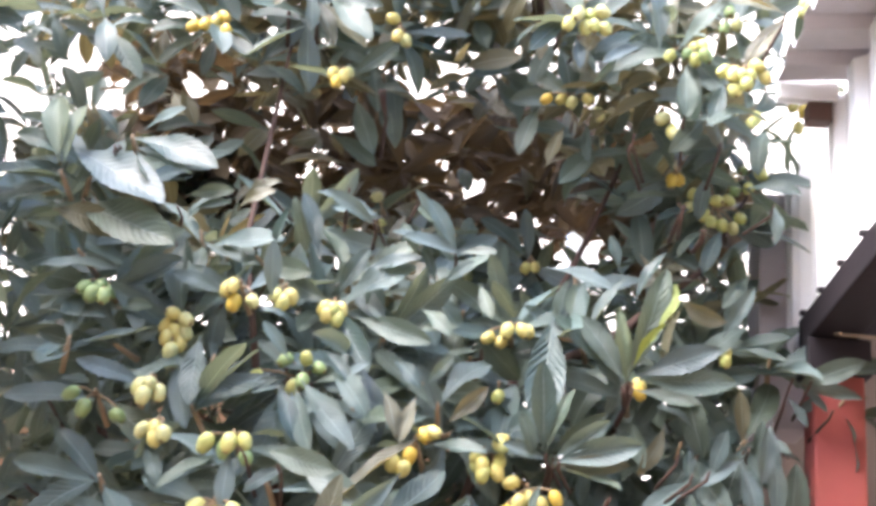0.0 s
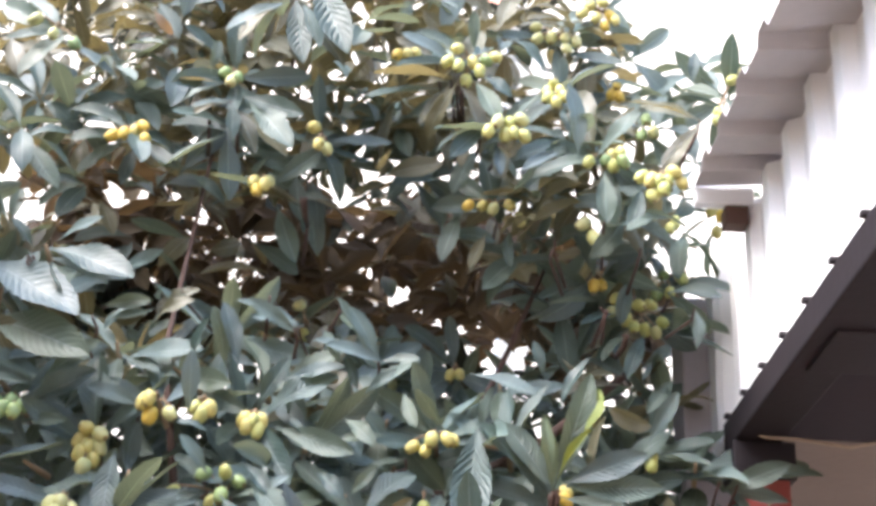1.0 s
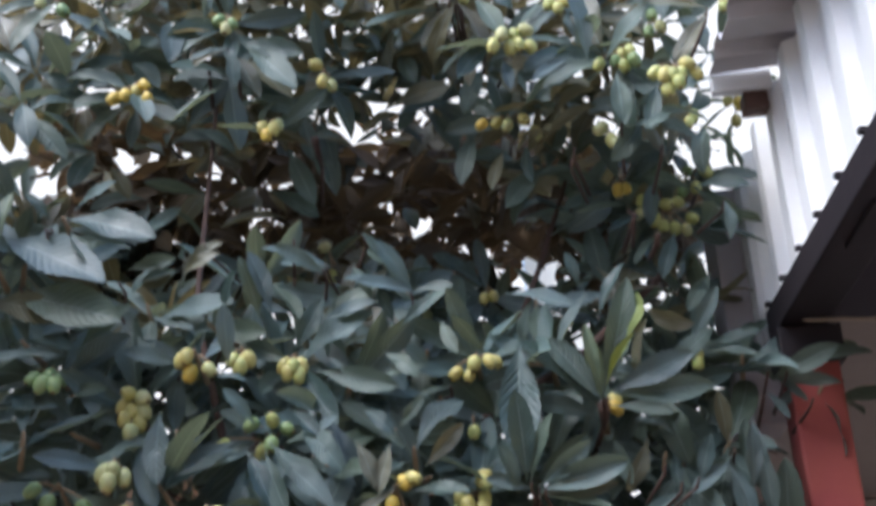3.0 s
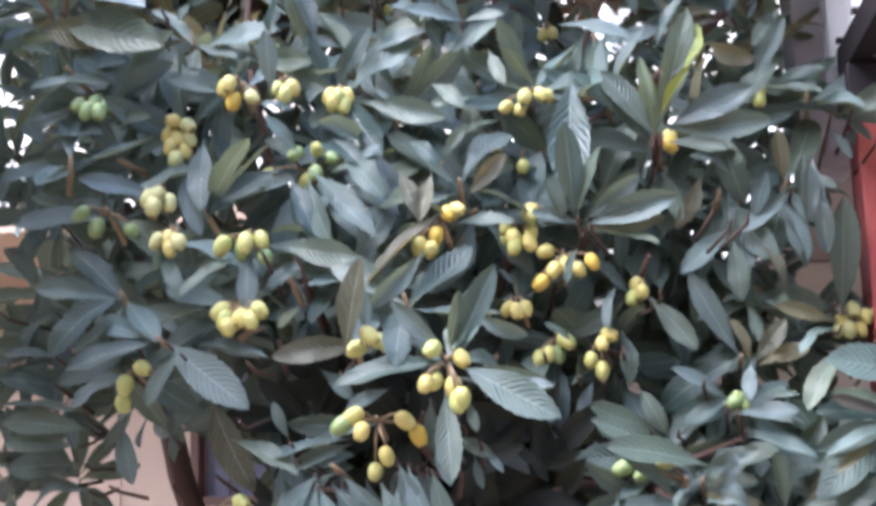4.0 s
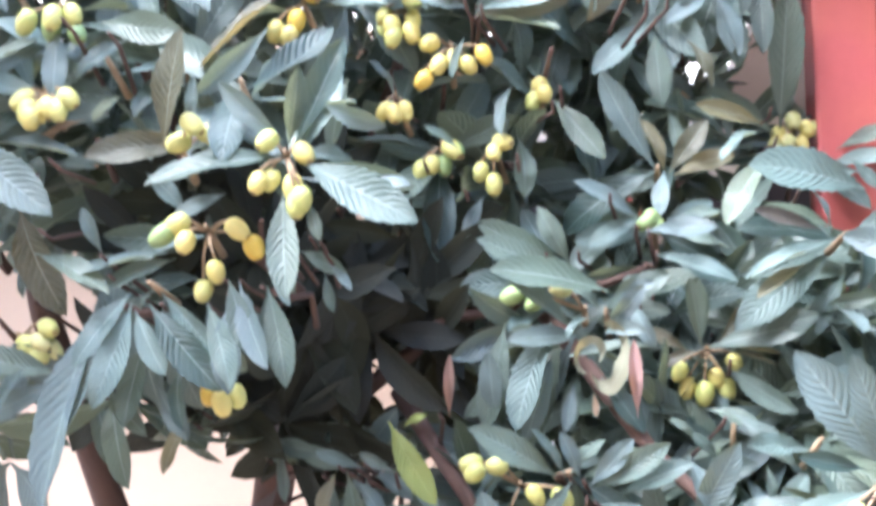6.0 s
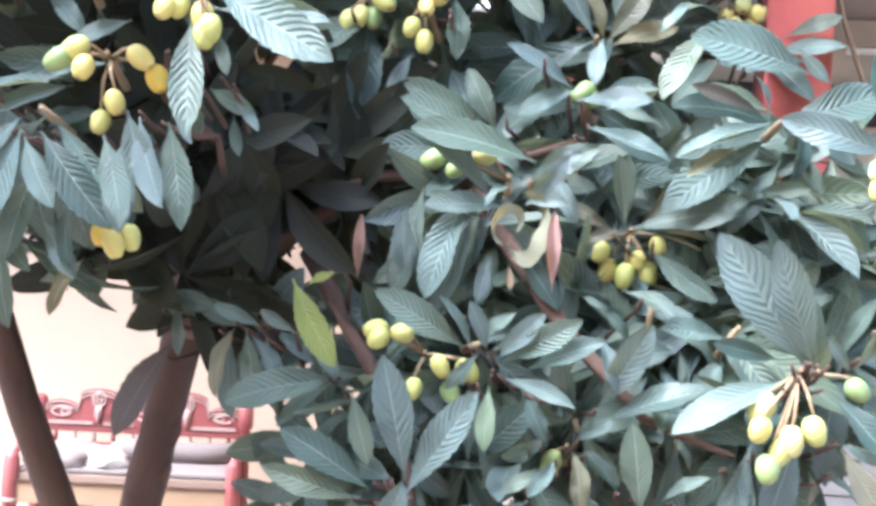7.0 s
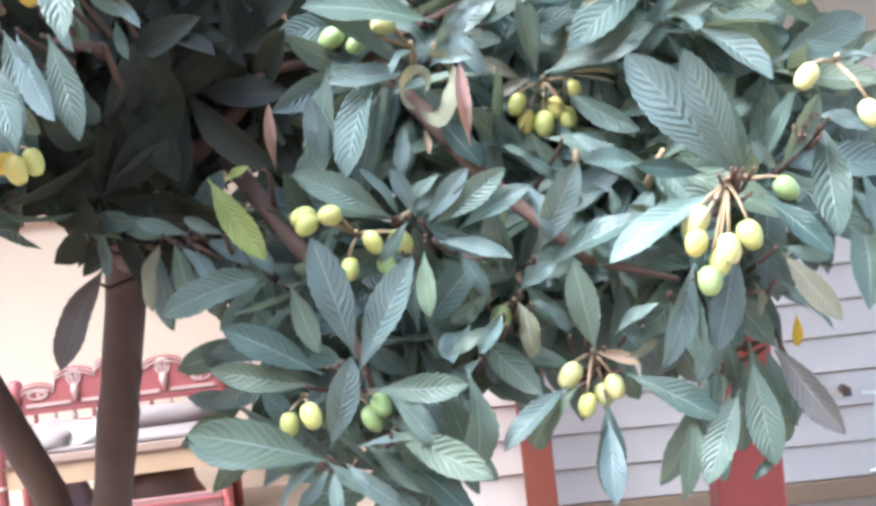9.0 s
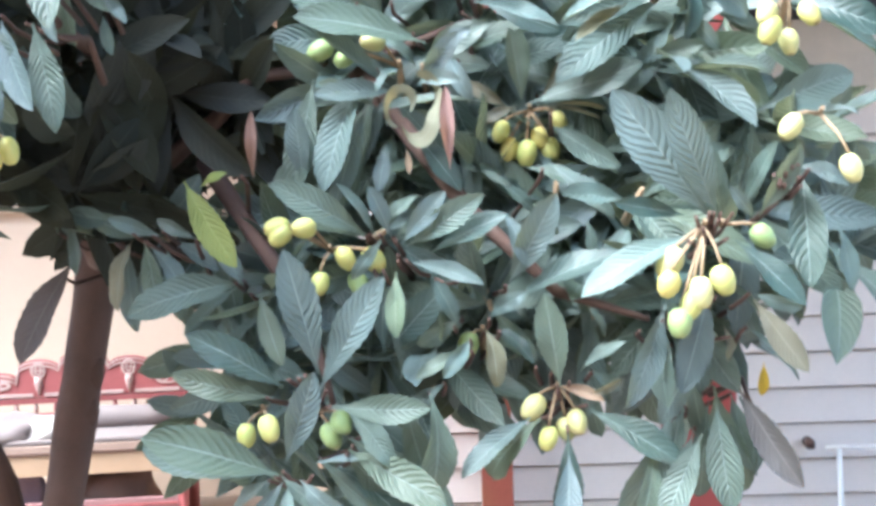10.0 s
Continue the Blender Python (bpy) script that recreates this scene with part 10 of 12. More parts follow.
HOLLOW = [(-0.33, 1.85), (-0.13, 1.87), (-0.03, 1.78), (0.00, 1.62), (-0.11, 1.54), (-0.32, 1.49), (-0.39, 1.56), (-0.37, 1.72)]
HOLLOW_TOP = [(-0.42, 1.95), (-0.05, 1.90), (-0.09, 1.60), (-0.23, 1.58), (-0.41, 1.49), (-0.48, 1.69)]
twig((-0.650, 3.220, 4.002), [(-0.654, 3.100, 4.033), (-0.654, 3.100, 4.033), (-0.654, 3.100, 4.033), (-0.645, 3.100, 4.032), (-0.654, 3.100, 4.043), (-0.636, 3.100, 4.020)])
one_leaf(tree, (-0.653, 3.098, 4.031), (-0.702, -0.161, -0.693), (-0.38, -0.8, 0.62), 0.224, "leaf", 0, -0.08)
one_leaf(tree, (-0.653, 3.097, 4.030), (-0.088, -0.208, 0.974), (-0.28, -0.8, 0.78), 0.183, "leaf", 0, 0.02)
one_leaf(tree, (-0.651, 3.089, 4.024), (0.264, 0.016, -0.964), (-0.24, -0.8, 0.33), 0.246, "leaf", 1)
one_leaf(tree, (-0.644, 3.095, 4.028), (0.606, -0.129, -0.785), (0.26, -0.8, 0.42), 0.241, "leaf", 3, -0.38)
one_leaf(tree, (-0.652, 3.088, 4.034), (-0.916, 0.011, 0.401), (-0.35, -0.8, 0.75), 0.175, "leaf", 2, -0.34)
one_leaf(tree, (-0.637, 3.104, 4.024), (0.660, 0.023, -0.751), (0.05, -0.8, 0.45), 0.262, "leaf", 4, 0.18)
twig((-0.547, 3.220, 3.309), [(-0.553, 3.100, 3.342), (-0.545, 3.100, 3.341), (-0.553, 3.100, 3.333), (-0.538, 3.100, 3.341)])
one_leaf(tree, (-0.555, 3.107, 3.346), (-0.471, -0.398, -0.787), (-0.29, -0.8, 0.65), 0.110, "leaf", 2, 0.25)
one_leaf(tree, (-0.545, 3.100, 3.341), (0.116, -0.206, -0.972), (0.01, -0.8, 0.56), 0.233, "leaf", 4, 0.17)
one_leaf(tree, (-0.552, 3.094, 3.330), (-0.059, -0.322, -0.945), (-0.28, -0.8, 0.76), 0.220, "leaf", 1, -0.19)
one_leaf(tree, (-0.537, 3.098, 3.340), (0.306, -0.366, -0.879), (-0.09, -0.8, 0.56), 0.199, "leaf", 2, -0.23)
twig((-0.116, 3.320, 3.738), [(-0.202, 3.200, 3.883), (-0.136, 3.200, 3.796), (-0.128, 3.200, 3.796), (-0.119, 3.200, 3.805), (-0.153, 3.200, 3.808), (-0.127, 3.200, 3.816), (-0.059, 3.200, 3.652), (-0.004, 3.200, 3.590)])
one_leaf(tree, (-0.202, 3.204, 3.886), (-0.822, -0.006, 0.570), (0.28, -0.8, 0.58), 0.167, "leaf", 0, -0.29)
one_leaf(tree, (-0.136, 3.197, 3.794), (-0.519, -0.156, -0.841), (0.09, -0.8, 0.38), 0.199, "leaf", 3, -0.12)
one_leaf(tree, (-0.128, 3.195, 3.792), (0.484, -0.254, -0.837), (0.2, -0.8, 0.45), 0.213, "leaf", 4, 0.04)
one_leaf(tree, (-0.119, 3.205, 3.808), (0.988, -0.027, -0.155), (0.47, -0.8, 0.43), 0.187, "leaf", 2, -0.27)
one_leaf(tree, (-0.153, 3.208, 3.813), (-0.994, -0.067, 0.082), (-0.35, -0.8, 0.27), 0.255, "leaf", 3, 0.11)
one_leaf(tree, (-0.127, 3.191, 3.810), (0.284, -0.376, 0.882), (0.11, -0.8, 0.36), 0.194, "leaf", 1, -0.17)
one_leaf(tree, (-0.059, 3.208, 3.657), (-0.613, -0.049, -0.789), (-0.14, -0.8, 0.79), 0.142, "leaf", 1, -0.01)
one_leaf(tree, (-0.004, 3.209, 3.595), (0.073, -0.454, -0.888), (-0.08, -0.8, 0.61), 0.150, "leaf", 0, -0.06)
twig((-0.788, 3.220, 3.609), [(-0.791, 3.100, 3.653), (-0.790, 3.100, 3.634), (-0.790, 3.100, 3.634), (-0.782, 3.100, 3.634)])
one_leaf(tree, (-0.792, 3.103, 3.655), (-0.912, -0.208, -0.352), (0.15, -0.8, 0.15), 0.125, "leaf", 4, 0.05)
one_leaf(tree, (-0.790, 3.099, 3.634), (0.831, -0.004, -0.556), (0.41, -0.8, 0.44), 0.232, "leaf", 0, -0.15)
one_leaf(tree, (-0.792, 3.109, 3.640), (0.101, 0.092, -0.991), (0.11, -0.8, 0.27), 0.109, "leaf", 5, -0.26)
one_leaf(tree, (-0.781, 3.097, 3.632), (0.550, -0.310, -0.775), (0.19, -0.8, 0.56), 0.200, "leaf", 0, 0.15)
twig((0.422, 3.270, 3.521), [(0.580, 3.150, 3.663), (0.578, 3.150, 3.654), (0.276, 3.150, 3.538), (0.276, 3.150, 3.538), (0.410, 3.150, 3.453), (0.411, 3.150, 3.462)])
one_leaf(tree, (0.582, 3.163, 3.671), (-0.933, -0.065, 0.353), (0.33, -0.8, 0.27), 0.184, "leaf", 0, -0.3)
one_leaf(tree, (0.578, 3.146, 3.651), (-0.488, -0.273, -0.829), (-0.32, -0.8, 0.2), 0.223, "leaf", 2, 0.2)
one_leaf(tree, (0.277, 3.162, 3.544), (-0.287, -0.159, 0.945), (0.01, -0.8, 0.12), 0.265, "leaf", 1, -0.39)
one_leaf(tree, (0.277, 3.165, 3.546), (0.670, 0.000, 0.743), (0.26, -0.8, 0.62), 0.191, "leaf", 5, -0.21)
one_leaf(tree, (0.408, 3.136, 3.446), (-0.745, -0.105, -0.659), (-0.03, -0.8, 0.45), 0.162, "leaf", 1, 0.22)
one_leaf(tree, (0.413, 3.164, 3.470), (-0.997, 0.063, 0.049), (0.13, -0.8, 0.28), 0.142, "leaf", 0, 0.31)
twig((0.315, 3.220, 3.081), [(0.395, 3.100, 3.219), (0.299, 3.100, 3.312), (0.162, 3.100, 3.236), (0.152, 3.100, 3.204), (0.286, 3.100, 3.039), (0.298, 3.100, 3.014), (0.350, 3.100, 2.964), (0.357, 3.100, 2.963), (0.535, 3.100, 3.045)])
one_leaf(tree, (0.395, 3.105, 3.222), (-0.943, -0.038, -0.332), (-0.32, -0.8, 0.65), 0.133, "leaf", 5, -0.04)
one_leaf(tree, (0.298, 3.089, 3.306), (-0.982, 0.033, 0.186), (-0.21, -0.8, 0.28), 0.092, "leaf", 0, 0.17)
one_leaf(tree, (0.162, 3.092, 3.233), (-0.742, -0.527, -0.414), (-0.09, -0.8, 0.46), 0.116, "leaf", 2, 0.18)
one_leaf(tree, (0.152, 3.100, 3.204), (-0.775, -0.437, -0.456), (-0.33, -0.8, 0.27), 0.160, "leaf", 1, 0.23)
one_leaf(tree, (0.287, 3.116, 3.045), (-0.997, -0.037, 0.060), (0.06, -0.8, 0.78), 0.133, "leaf", 0, -0.21)
one_leaf(tree, (0.298, 3.100, 3.014), (-0.867, -0.055, -0.495), (0.41, -0.8, 0.42), 0.073, "leaf", 1, 0.35)
one_leaf(tree, (0.350, 3.100, 2.964), (-0.632, -0.179, -0.754), (0.19, -0.8, 0.12), 0.106, "leaf", 3, 0.36)
one_leaf(tree, (0.358, 3.104, 2.965), (-0.319, -0.452, -0.833), (-0.36, -0.8, 0.22), 0.113, "leaf", 0, -0.34)
one_leaf(tree, (0.537, 3.113, 3.051), (0.145, -0.535, -0.833), (-0.05, -0.8, 0.79), 0.131, "leaf", 1, -0.21)
twig((-1.124, 2.870, 2.898), [(-1.140, 2.750, 2.968), (-1.140, 2.750, 2.968), (-1.134, 2.750, 2.975), (-1.146, 2.750, 2.961), (-1.148, 2.750, 2.976), (-1.203, 2.750, 2.830), (-0.959, 2.750, 2.821)])
one_leaf(tree, (-1.147, 2.767, 2.976), (0.956, -0.194, -0.222), (-0.17, -0.8, 0.12), 0.284, "leaf", 1, 0.07)
one_leaf(tree, (-1.135, 2.740, 2.964), (0.623, -0.050, -0.780), (0.08, -0.8, 0.45), 0.159, "leaf", 2, 0.17)
one_leaf(tree, (-1.133, 2.748, 2.974), (0.801, -0.043, 0.598), (0.11, -0.8, 0.8), 0.187, "leaf", 0, -0.02)
one_leaf(tree, (-1.146, 2.751, 2.962), (-0.142, -0.237, -0.961), (0.2, -0.8, 0.67), 0.169, "leaf", 2, 0.27)
one_leaf(tree, (-1.141, 2.734, 2.969), (-0.100, -0.597, 0.796), (0.22, -0.8, 0.62), 0.090, "leaf", 3, -0.14)
one_leaf(tree, (-1.199, 2.742, 2.827), (0.907, -0.278, -0.316), (0.42, -0.8, 0.53), 0.259, "leaf", 1, -0.26)
one_leaf(tree, (-0.961, 2.755, 2.823), (0.985, 0.053, 0.167), (-0.29, -0.8, 0.36), 0.132, "leaf", 5, -0.31)
twig((-0.601, 3.070, 2.920), [(-0.719, 2.950, 2.938), (-0.808, 2.950, 2.982), (-0.398, 2.950, 2.970), (-0.503, 2.950, 2.887), (-0.577, 2.950, 2.974)])
one_leaf(tree, (-0.722, 2.961, 2.943), (0.433, 0.000, -0.902), (0.37, -0.8, 0.59), 0.111, "leaf", 2, 0.09)
one_leaf(tree, (-0.804, 2.939, 2.977), (-0.303, -0.345, -0.888), (0.41, -0.8, 0.79), 0.096, "leaf", 5, -0.02)
one_leaf(tree, (-0.396, 2.936, 2.964), (0.579, -0.278, -0.766), (0.49, -0.8, 0.15), 0.166, "leaf", 1, -0.05)
one_leaf(tree, (-0.503, 2.948, 2.886), (-0.857, -0.486, 0.169), (0.46, -0.8, 0.47), 0.148, "leaf", 1, 0.07)
one_leaf(tree, (-0.579, 2.961, 2.979), (0.774, 0.137, -0.619), (0.46, -0.8, 0.22), 0.110, "leaf", 3, 0.14)
twig((-0.868, 3.170, 3.647), [])
one_leaf(tree, (-0.693, 3.069, 3.434), (0.431, -0.328, -0.841), (0.16, -0.8, 0.79), 0.098, "dry", 2, -0.36)
one_leaf(tree, (-1.045, 3.038, 3.922), (0.558, -0.196, -0.806), (0.02, -0.8, 0.3), 0.097, "dry", 3, 0.39)
twig((-1.022, 3.120, 2.649), [(-1.045, 3.000, 2.834), (-0.792, 3.000, 2.736), (-0.901, 3.000, 2.686), (-1.097, 3.000, 2.642), (-1.196, 3.000, 2.547), (-0.990, 3.000, 2.474), (-0.890, 3.000, 2.495)])
one_leaf(tree, (-1.044, 2.999, 2.834), (-0.678, -0.333, -0.655), (-0.2, -0.8, 0.68), 0.177, "leaf", 0, 0.07)
one_leaf(tree, (-1.395, 3.018, 2.748), (1.000, -0.025, -0.015), (-0.01, -0.8, 0.45), 0.199, "leaf", 2, 0.24)
one_leaf(tree, (-0.896, 2.993, 2.957), (-0.917, -0.360, -0.169), (-0.3, -0.8, 0.75), 0.142, "leaf", 3, -0.04)
one_leaf(tree, (-0.791, 2.998, 2.735), (0.305, -0.652, 0.694), (0.34, -0.8, 0.28), 0.118, "leaf", 2, -0.13)
one_leaf(tree, (-0.899, 2.996, 2.684), (-0.906, -0.420, 0.051), (0.47, -0.8, 0.5), 0.138, "leaf", 0, -0.08)
one_leaf(tree, (-1.092, 2.986, 2.638), (-0.638, -0.703, -0.314), (0.24, -0.8, 0.14), 0.092, "leaf", 0, -0.23)
one_leaf(tree, (-1.191, 2.989, 2.544), (0.345, -0.308, -0.887), (0.32, -0.8, 0.24), 0.162, "leaf", 1, -0.22)
one_leaf(tree, (-0.989, 2.996, 2.473), (0.335, -0.421, -0.843), (0.49, -0.8, 0.19), 0.173, "leaf", 0, -0.24)
one_leaf(tree, (-0.886, 2.986, 2.491), (-0.298, -0.099, 0.949), (-0.34, -0.8, 0.43), 0.091, "leaf", 0, 0.2)
twig((-0.693, 3.020, 2.366), [(-0.882, 2.900, 2.360), (-0.800, 2.900, 2.313), (-0.624, 2.900, 2.422), (-0.617, 2.900, 2.422), (-0.631, 2.900, 2.423), (-0.604, 2.900, 2.434)])
one_leaf(tree, (-0.887, 2.915, 2.363), (0.901, 0.096, 0.423), (0.24, -0.8, 0.69), 0.147, "leaf", 2, -0.35)
one_leaf(tree, (-0.806, 2.918, 2.317), (0.753, -0.087, 0.653), (0.03, -0.8, 0.61), 0.150, "leaf", 2, -0.1)
one_leaf(tree, (-0.626, 2.906, 2.424), (-0.014, 0.036, -0.999), (0.32, -0.8, 0.32), 0.140, "leaf", 1, -0.08)
one_leaf(tree, (-0.622, 2.919, 2.427), (0.605, -0.220, -0.765), (0.46, -0.8, 0.53), 0.200, "leaf", 1, 0.29)
one_leaf(tree, (-0.630, 2.896, 2.422), (-0.719, -0.456, -0.525), (-0.36, -0.8, 0.71), 0.088, "leaf", 0, 0.13)
one_leaf(tree, (-0.606, 2.910, 2.437), (0.887, -0.416, 0.201), (0, -0.8, 0.43), 0.144, "leaf", 0, -0.01)
twig((-0.398, 3.220, 2.762), [(-0.560, 3.100, 2.842), (-0.520, 3.100, 2.949), (-0.300, 3.100, 2.865), (-0.378, 3.100, 2.749), (-0.378, 3.100, 2.741), (-0.377, 3.100, 2.757), (-0.385, 3.100, 2.750), (-0.211, 3.100, 2.600)])
one_leaf(tree, (-0.557, 3.087, 2.837), (-0.474, -0.123, -0.872), (0.29, -0.8, 0.3), 0.106, "leaf", 2, 0.22)
one_leaf(tree, (-0.753, 3.094, 2.984), (0.448, 0.098, -0.889), (0.15, -0.8, 0.5), 0.143, "leaf", 3, -0.29)
one_leaf(tree, (-0.517, 3.082, 2.941), (-0.921, 0.054, 0.386), (-0.12, -0.8, 0.67), 0.148, "leaf", 0, -0.24)
one_leaf(tree, (-0.298, 3.083, 2.859), (-0.524, -0.475, 0.707), (0.23, -0.8, 0.41), 0.164, "leaf", 4, 0.39)
one_leaf(tree, (-0.380, 3.116, 2.755), (0.873, 0.078, -0.481), (-0.09, -0.8, 0.38), 0.193, "leaf", 1, -0.37)
one_leaf(tree, (-0.375, 3.084, 2.736), (0.280, -0.305, -0.910), (-0.43, -0.8, 0.36), 0.160, "leaf", 0, -0.25)
one_leaf(tree, (-0.376, 3.094, 2.755), (0.120, -0.646, 0.754), (-0.07, -0.8, 0.26), 0.084, "leaf", 3, 0.02)
one_leaf(tree, (-0.387, 3.114, 2.755), (-0.988, 0.156, 0.000), (-0.21, -0.8, 0.59), 0.115, "leaf", 0)
one_leaf(tree, (-0.210, 3.095, 2.598), (-0.960, -0.210, -0.183), (-0.01, -0.8, 0.57), 0.109, "leaf", 0, 0.27)
one_leaf(tree, (-0.121, 3.099, 2.681), (-0.420, -0.565, 0.710), (-0.44, -0.8, 0.54), 0.138, "leaf", 5, -0.38)
twig((0.167, 3.220, 2.492), [(0.161, 3.100, 2.512), (0.155, 3.100, 2.519), (0.155, 3.100, 2.526), (0.163, 3.100, 2.533), (0.175, 3.100, 2.511), (0.183, 3.100, 2.524), (0.177, 3.100, 2.532)])
one_leaf(tree, (0.161, 3.105, 2.513), (-0.972, -0.235, 0.011), (0.09, -0.8, 0.54), 0.183, "leaf", 3, 0.2)
one_leaf(tree, (0.155, 3.093, 2.517), (-0.883, -0.165, 0.439), (-0.43, -0.8, 0.38), 0.157, "leaf", 4, -0.22)
one_leaf(tree, (0.155, 3.089, 2.523), (-0.750, 0.004, 0.661), (0.44, -0.8, 0.58), 0.271, "leaf", 1, -0.07)
one_leaf(tree, (0.163, 3.118, 2.538), (-0.509, -0.157, 0.846), (0.22, -0.8, 0.66), 0.216, "leaf", 0, -0.3)
one_leaf(tree, (0.174, 3.092, 2.508), (0.992, 0.079, -0.099), (0, -0.8, 0.19), 0.151, "leaf", 4, -0.03)
one_leaf(tree, (0.182, 3.081, 2.519), (0.965, -0.254, 0.070), (0.04, -0.8, 0.59), 0.256, "leaf", 0, 0.06)
one_leaf(tree, (0.177, 3.101, 2.532), (0.477, -0.260, 0.839), (-0.48, -0.8, 0.6), 0.235, "leaf", 1, 0.3)
twig((0.134, 3.120, 2.243), [(-0.027, 3.000, 2.320), (0.005, 3.000, 2.304), (0.323, 3.000, 2.295), (0.363, 3.000, 2.305), (0.289, 3.000, 2.338), (0.154, 3.000, 2.136)])
one_leaf(tree, (-0.027, 3.001, 2.320), (0.853, -0.100, 0.512), (-0.17, -0.8, 0.19), 0.170, "leaf", 1, 0.23)
one_leaf(tree, (0.004, 3.018, 2.308), (0.979, -0.196, 0.047), (0.3, -0.8, 0.65), 0.168, "leaf", 4, -0.26)
one_leaf(tree, (0.324, 3.006, 2.296), (-0.796, 0.095, -0.598), (0.43, -0.8, 0.46), 0.157, "leaf", 0, 0.24)
one_leaf(tree, (0.362, 2.990, 2.303), (0.691, -0.602, 0.401), (-0.4, -0.8, 0.12), 0.090, "leaf", 4, -0.14)
one_leaf(tree, (0.289, 3.001, 2.338), (0.277, -0.328, -0.903), (0.28, -0.8, 0.44), 0.097, "leaf", 5, -0.12)
one_leaf(tree, (0.462, 2.984, 2.295), (0.088, -0.488, -0.868), (-0.28, -0.8, 0.49), 0.102, "leaf", 4, 0.39)
one_leaf(tree, (0.487, 2.981, 2.399), (0.110, -0.009, -0.994), (-0.03, -0.8, 0.21), 0.109, "leaf", 0, 0.38)
one_leaf(tree, (0.154, 3.018, 2.139), (0.450, -0.050, -0.892), (0.46, -0.8, 0.52), 0.120, "leaf", 1, 0.17)
one_leaf(tree, (-0.463, 3.009, 2.150), (0.580, -0.427, -0.694), (-0.41, -0.8, 0.67), 0.150, "leaf", 0, -0.1)
one_leaf(tree, (-0.260, 2.996, 2.175), (-0.304, -0.047, -0.952), (0.47, -0.8, 0.68), 0.148, "leaf", 2, 0.34)
twig((-1.211, 3.090, 1.864), [(-1.294, 2.970, 2.040), (-1.109, 2.970, 2.032), (-1.095, 2.970, 2.059), (-1.292, 2.970, 1.973), (-1.218, 2.970, 1.903), (-1.203, 2.970, 1.863), (-1.229, 2.970, 1.824), (-1.214, 2.970, 1.784), (-1.255, 2.970, 1.746), (-1.198, 2.970, 1.719)])
one_leaf(tree, (-1.284, 2.950, 2.038), (-0.974, 0.052, 0.221), (0.22, -0.8, 0.59), 0.154, "leaf", 0, 0.38)
one_leaf(tree, (-1.106, 2.963, 2.032), (-0.912, -0.136, 0.388), (0.17, -0.8, 0.61), 0.147, "leaf", 4, 0.18)
one_leaf(tree, (-1.097, 2.973, 2.059), (-0.801, -0.370, -0.471), (0.13, -0.8, 0.53), 0.200, "leaf", 0, -0.28)
one_leaf(tree, (-1.293, 2.972, 1.973), (-0.853, -0.484, 0.192), (-0.5, -0.8, 0.11), 0.130, "leaf", 2, 0.21)
one_leaf(tree, (-1.219, 2.972, 1.903), (-0.927, -0.255, 0.275), (0.22, -0.8, 0.64), 0.204, "leaf", 0, 0.39)
one_leaf(tree, (-1.196, 2.957, 1.862), (-0.938, -0.280, 0.204), (-0.4, -0.8, 0.73), 0.211, "leaf", 0, -0.3)
one_leaf(tree, (-1.220, 2.950, 1.823), (-0.958, -0.234, 0.163), (0.04, -0.8, 0.13), 0.184, "leaf", 0, 0.09)
one_leaf(tree, (-1.219, 2.980, 1.785), (-0.998, -0.063, 0.024), (0.3, -0.8, 0.38), 0.206, "leaf", 0, -0.17)
one_leaf(tree, (-1.257, 2.974, 1.747), (-0.843, -0.391, -0.369), (-0.22, -0.8, 0.71), 0.133, "leaf", 3, -0.01)
one_leaf(tree, (-1.201, 2.976, 1.719), (-0.978, -0.021, 0.209), (0.16, -0.8, 0.63), 0.143, "leaf", 4, -0.17)
twig((-1.246, 3.140, 2.190), [(-1.194, 3.020, 2.236), (-1.193, 3.020, 2.207), (-1.061, 3.020, 2.145), (-1.253, 3.020, 2.267), (-1.323, 3.020, 2.158), (-1.472, 3.020, 2.165), (-1.317, 3.020, 2.385)])
one_leaf(tree, (-1.199, 3.031, 2.238), (-0.732, -0.247, -0.635), (-0.29, -0.8, 0.49), 0.134, "leaf", 0, 0.37)
one_leaf(tree, (-1.192, 3.018, 2.207), (0.540, -0.366, -0.758), (-0.46, -0.8, 0.65), 0.161, "leaf", 0, -0.32)
one_leaf(tree, (-1.063, 3.025, 2.146), (-0.745, -0.280, 0.605), (-0.24, -0.8, 0.32), 0.136, "leaf", 5, -0.12)
one_leaf(tree, (-1.401, 3.026, 2.537), (0.284, -0.328, -0.901), (0.1, -0.8, 0.77), 0.180, "leaf", 0, 0.37)
one_leaf(tree, (-1.456, 3.014, 2.537), (0.098, -0.476, -0.874), (0.09, -0.8, 0.28), 0.153, "leaf", 5, 0.18)
one_leaf(tree, (-1.322, 3.020, 2.530), (0.236, -0.013, -0.972), (0.35, -0.8, 0.68), 0.152, "leaf", 1, 0.18)
one_leaf(tree, (-1.256, 3.025, 2.268), (-0.430, -0.147, 0.891), (-0.23, -0.8, 0.54), 0.095, "leaf", 3, 0.06)
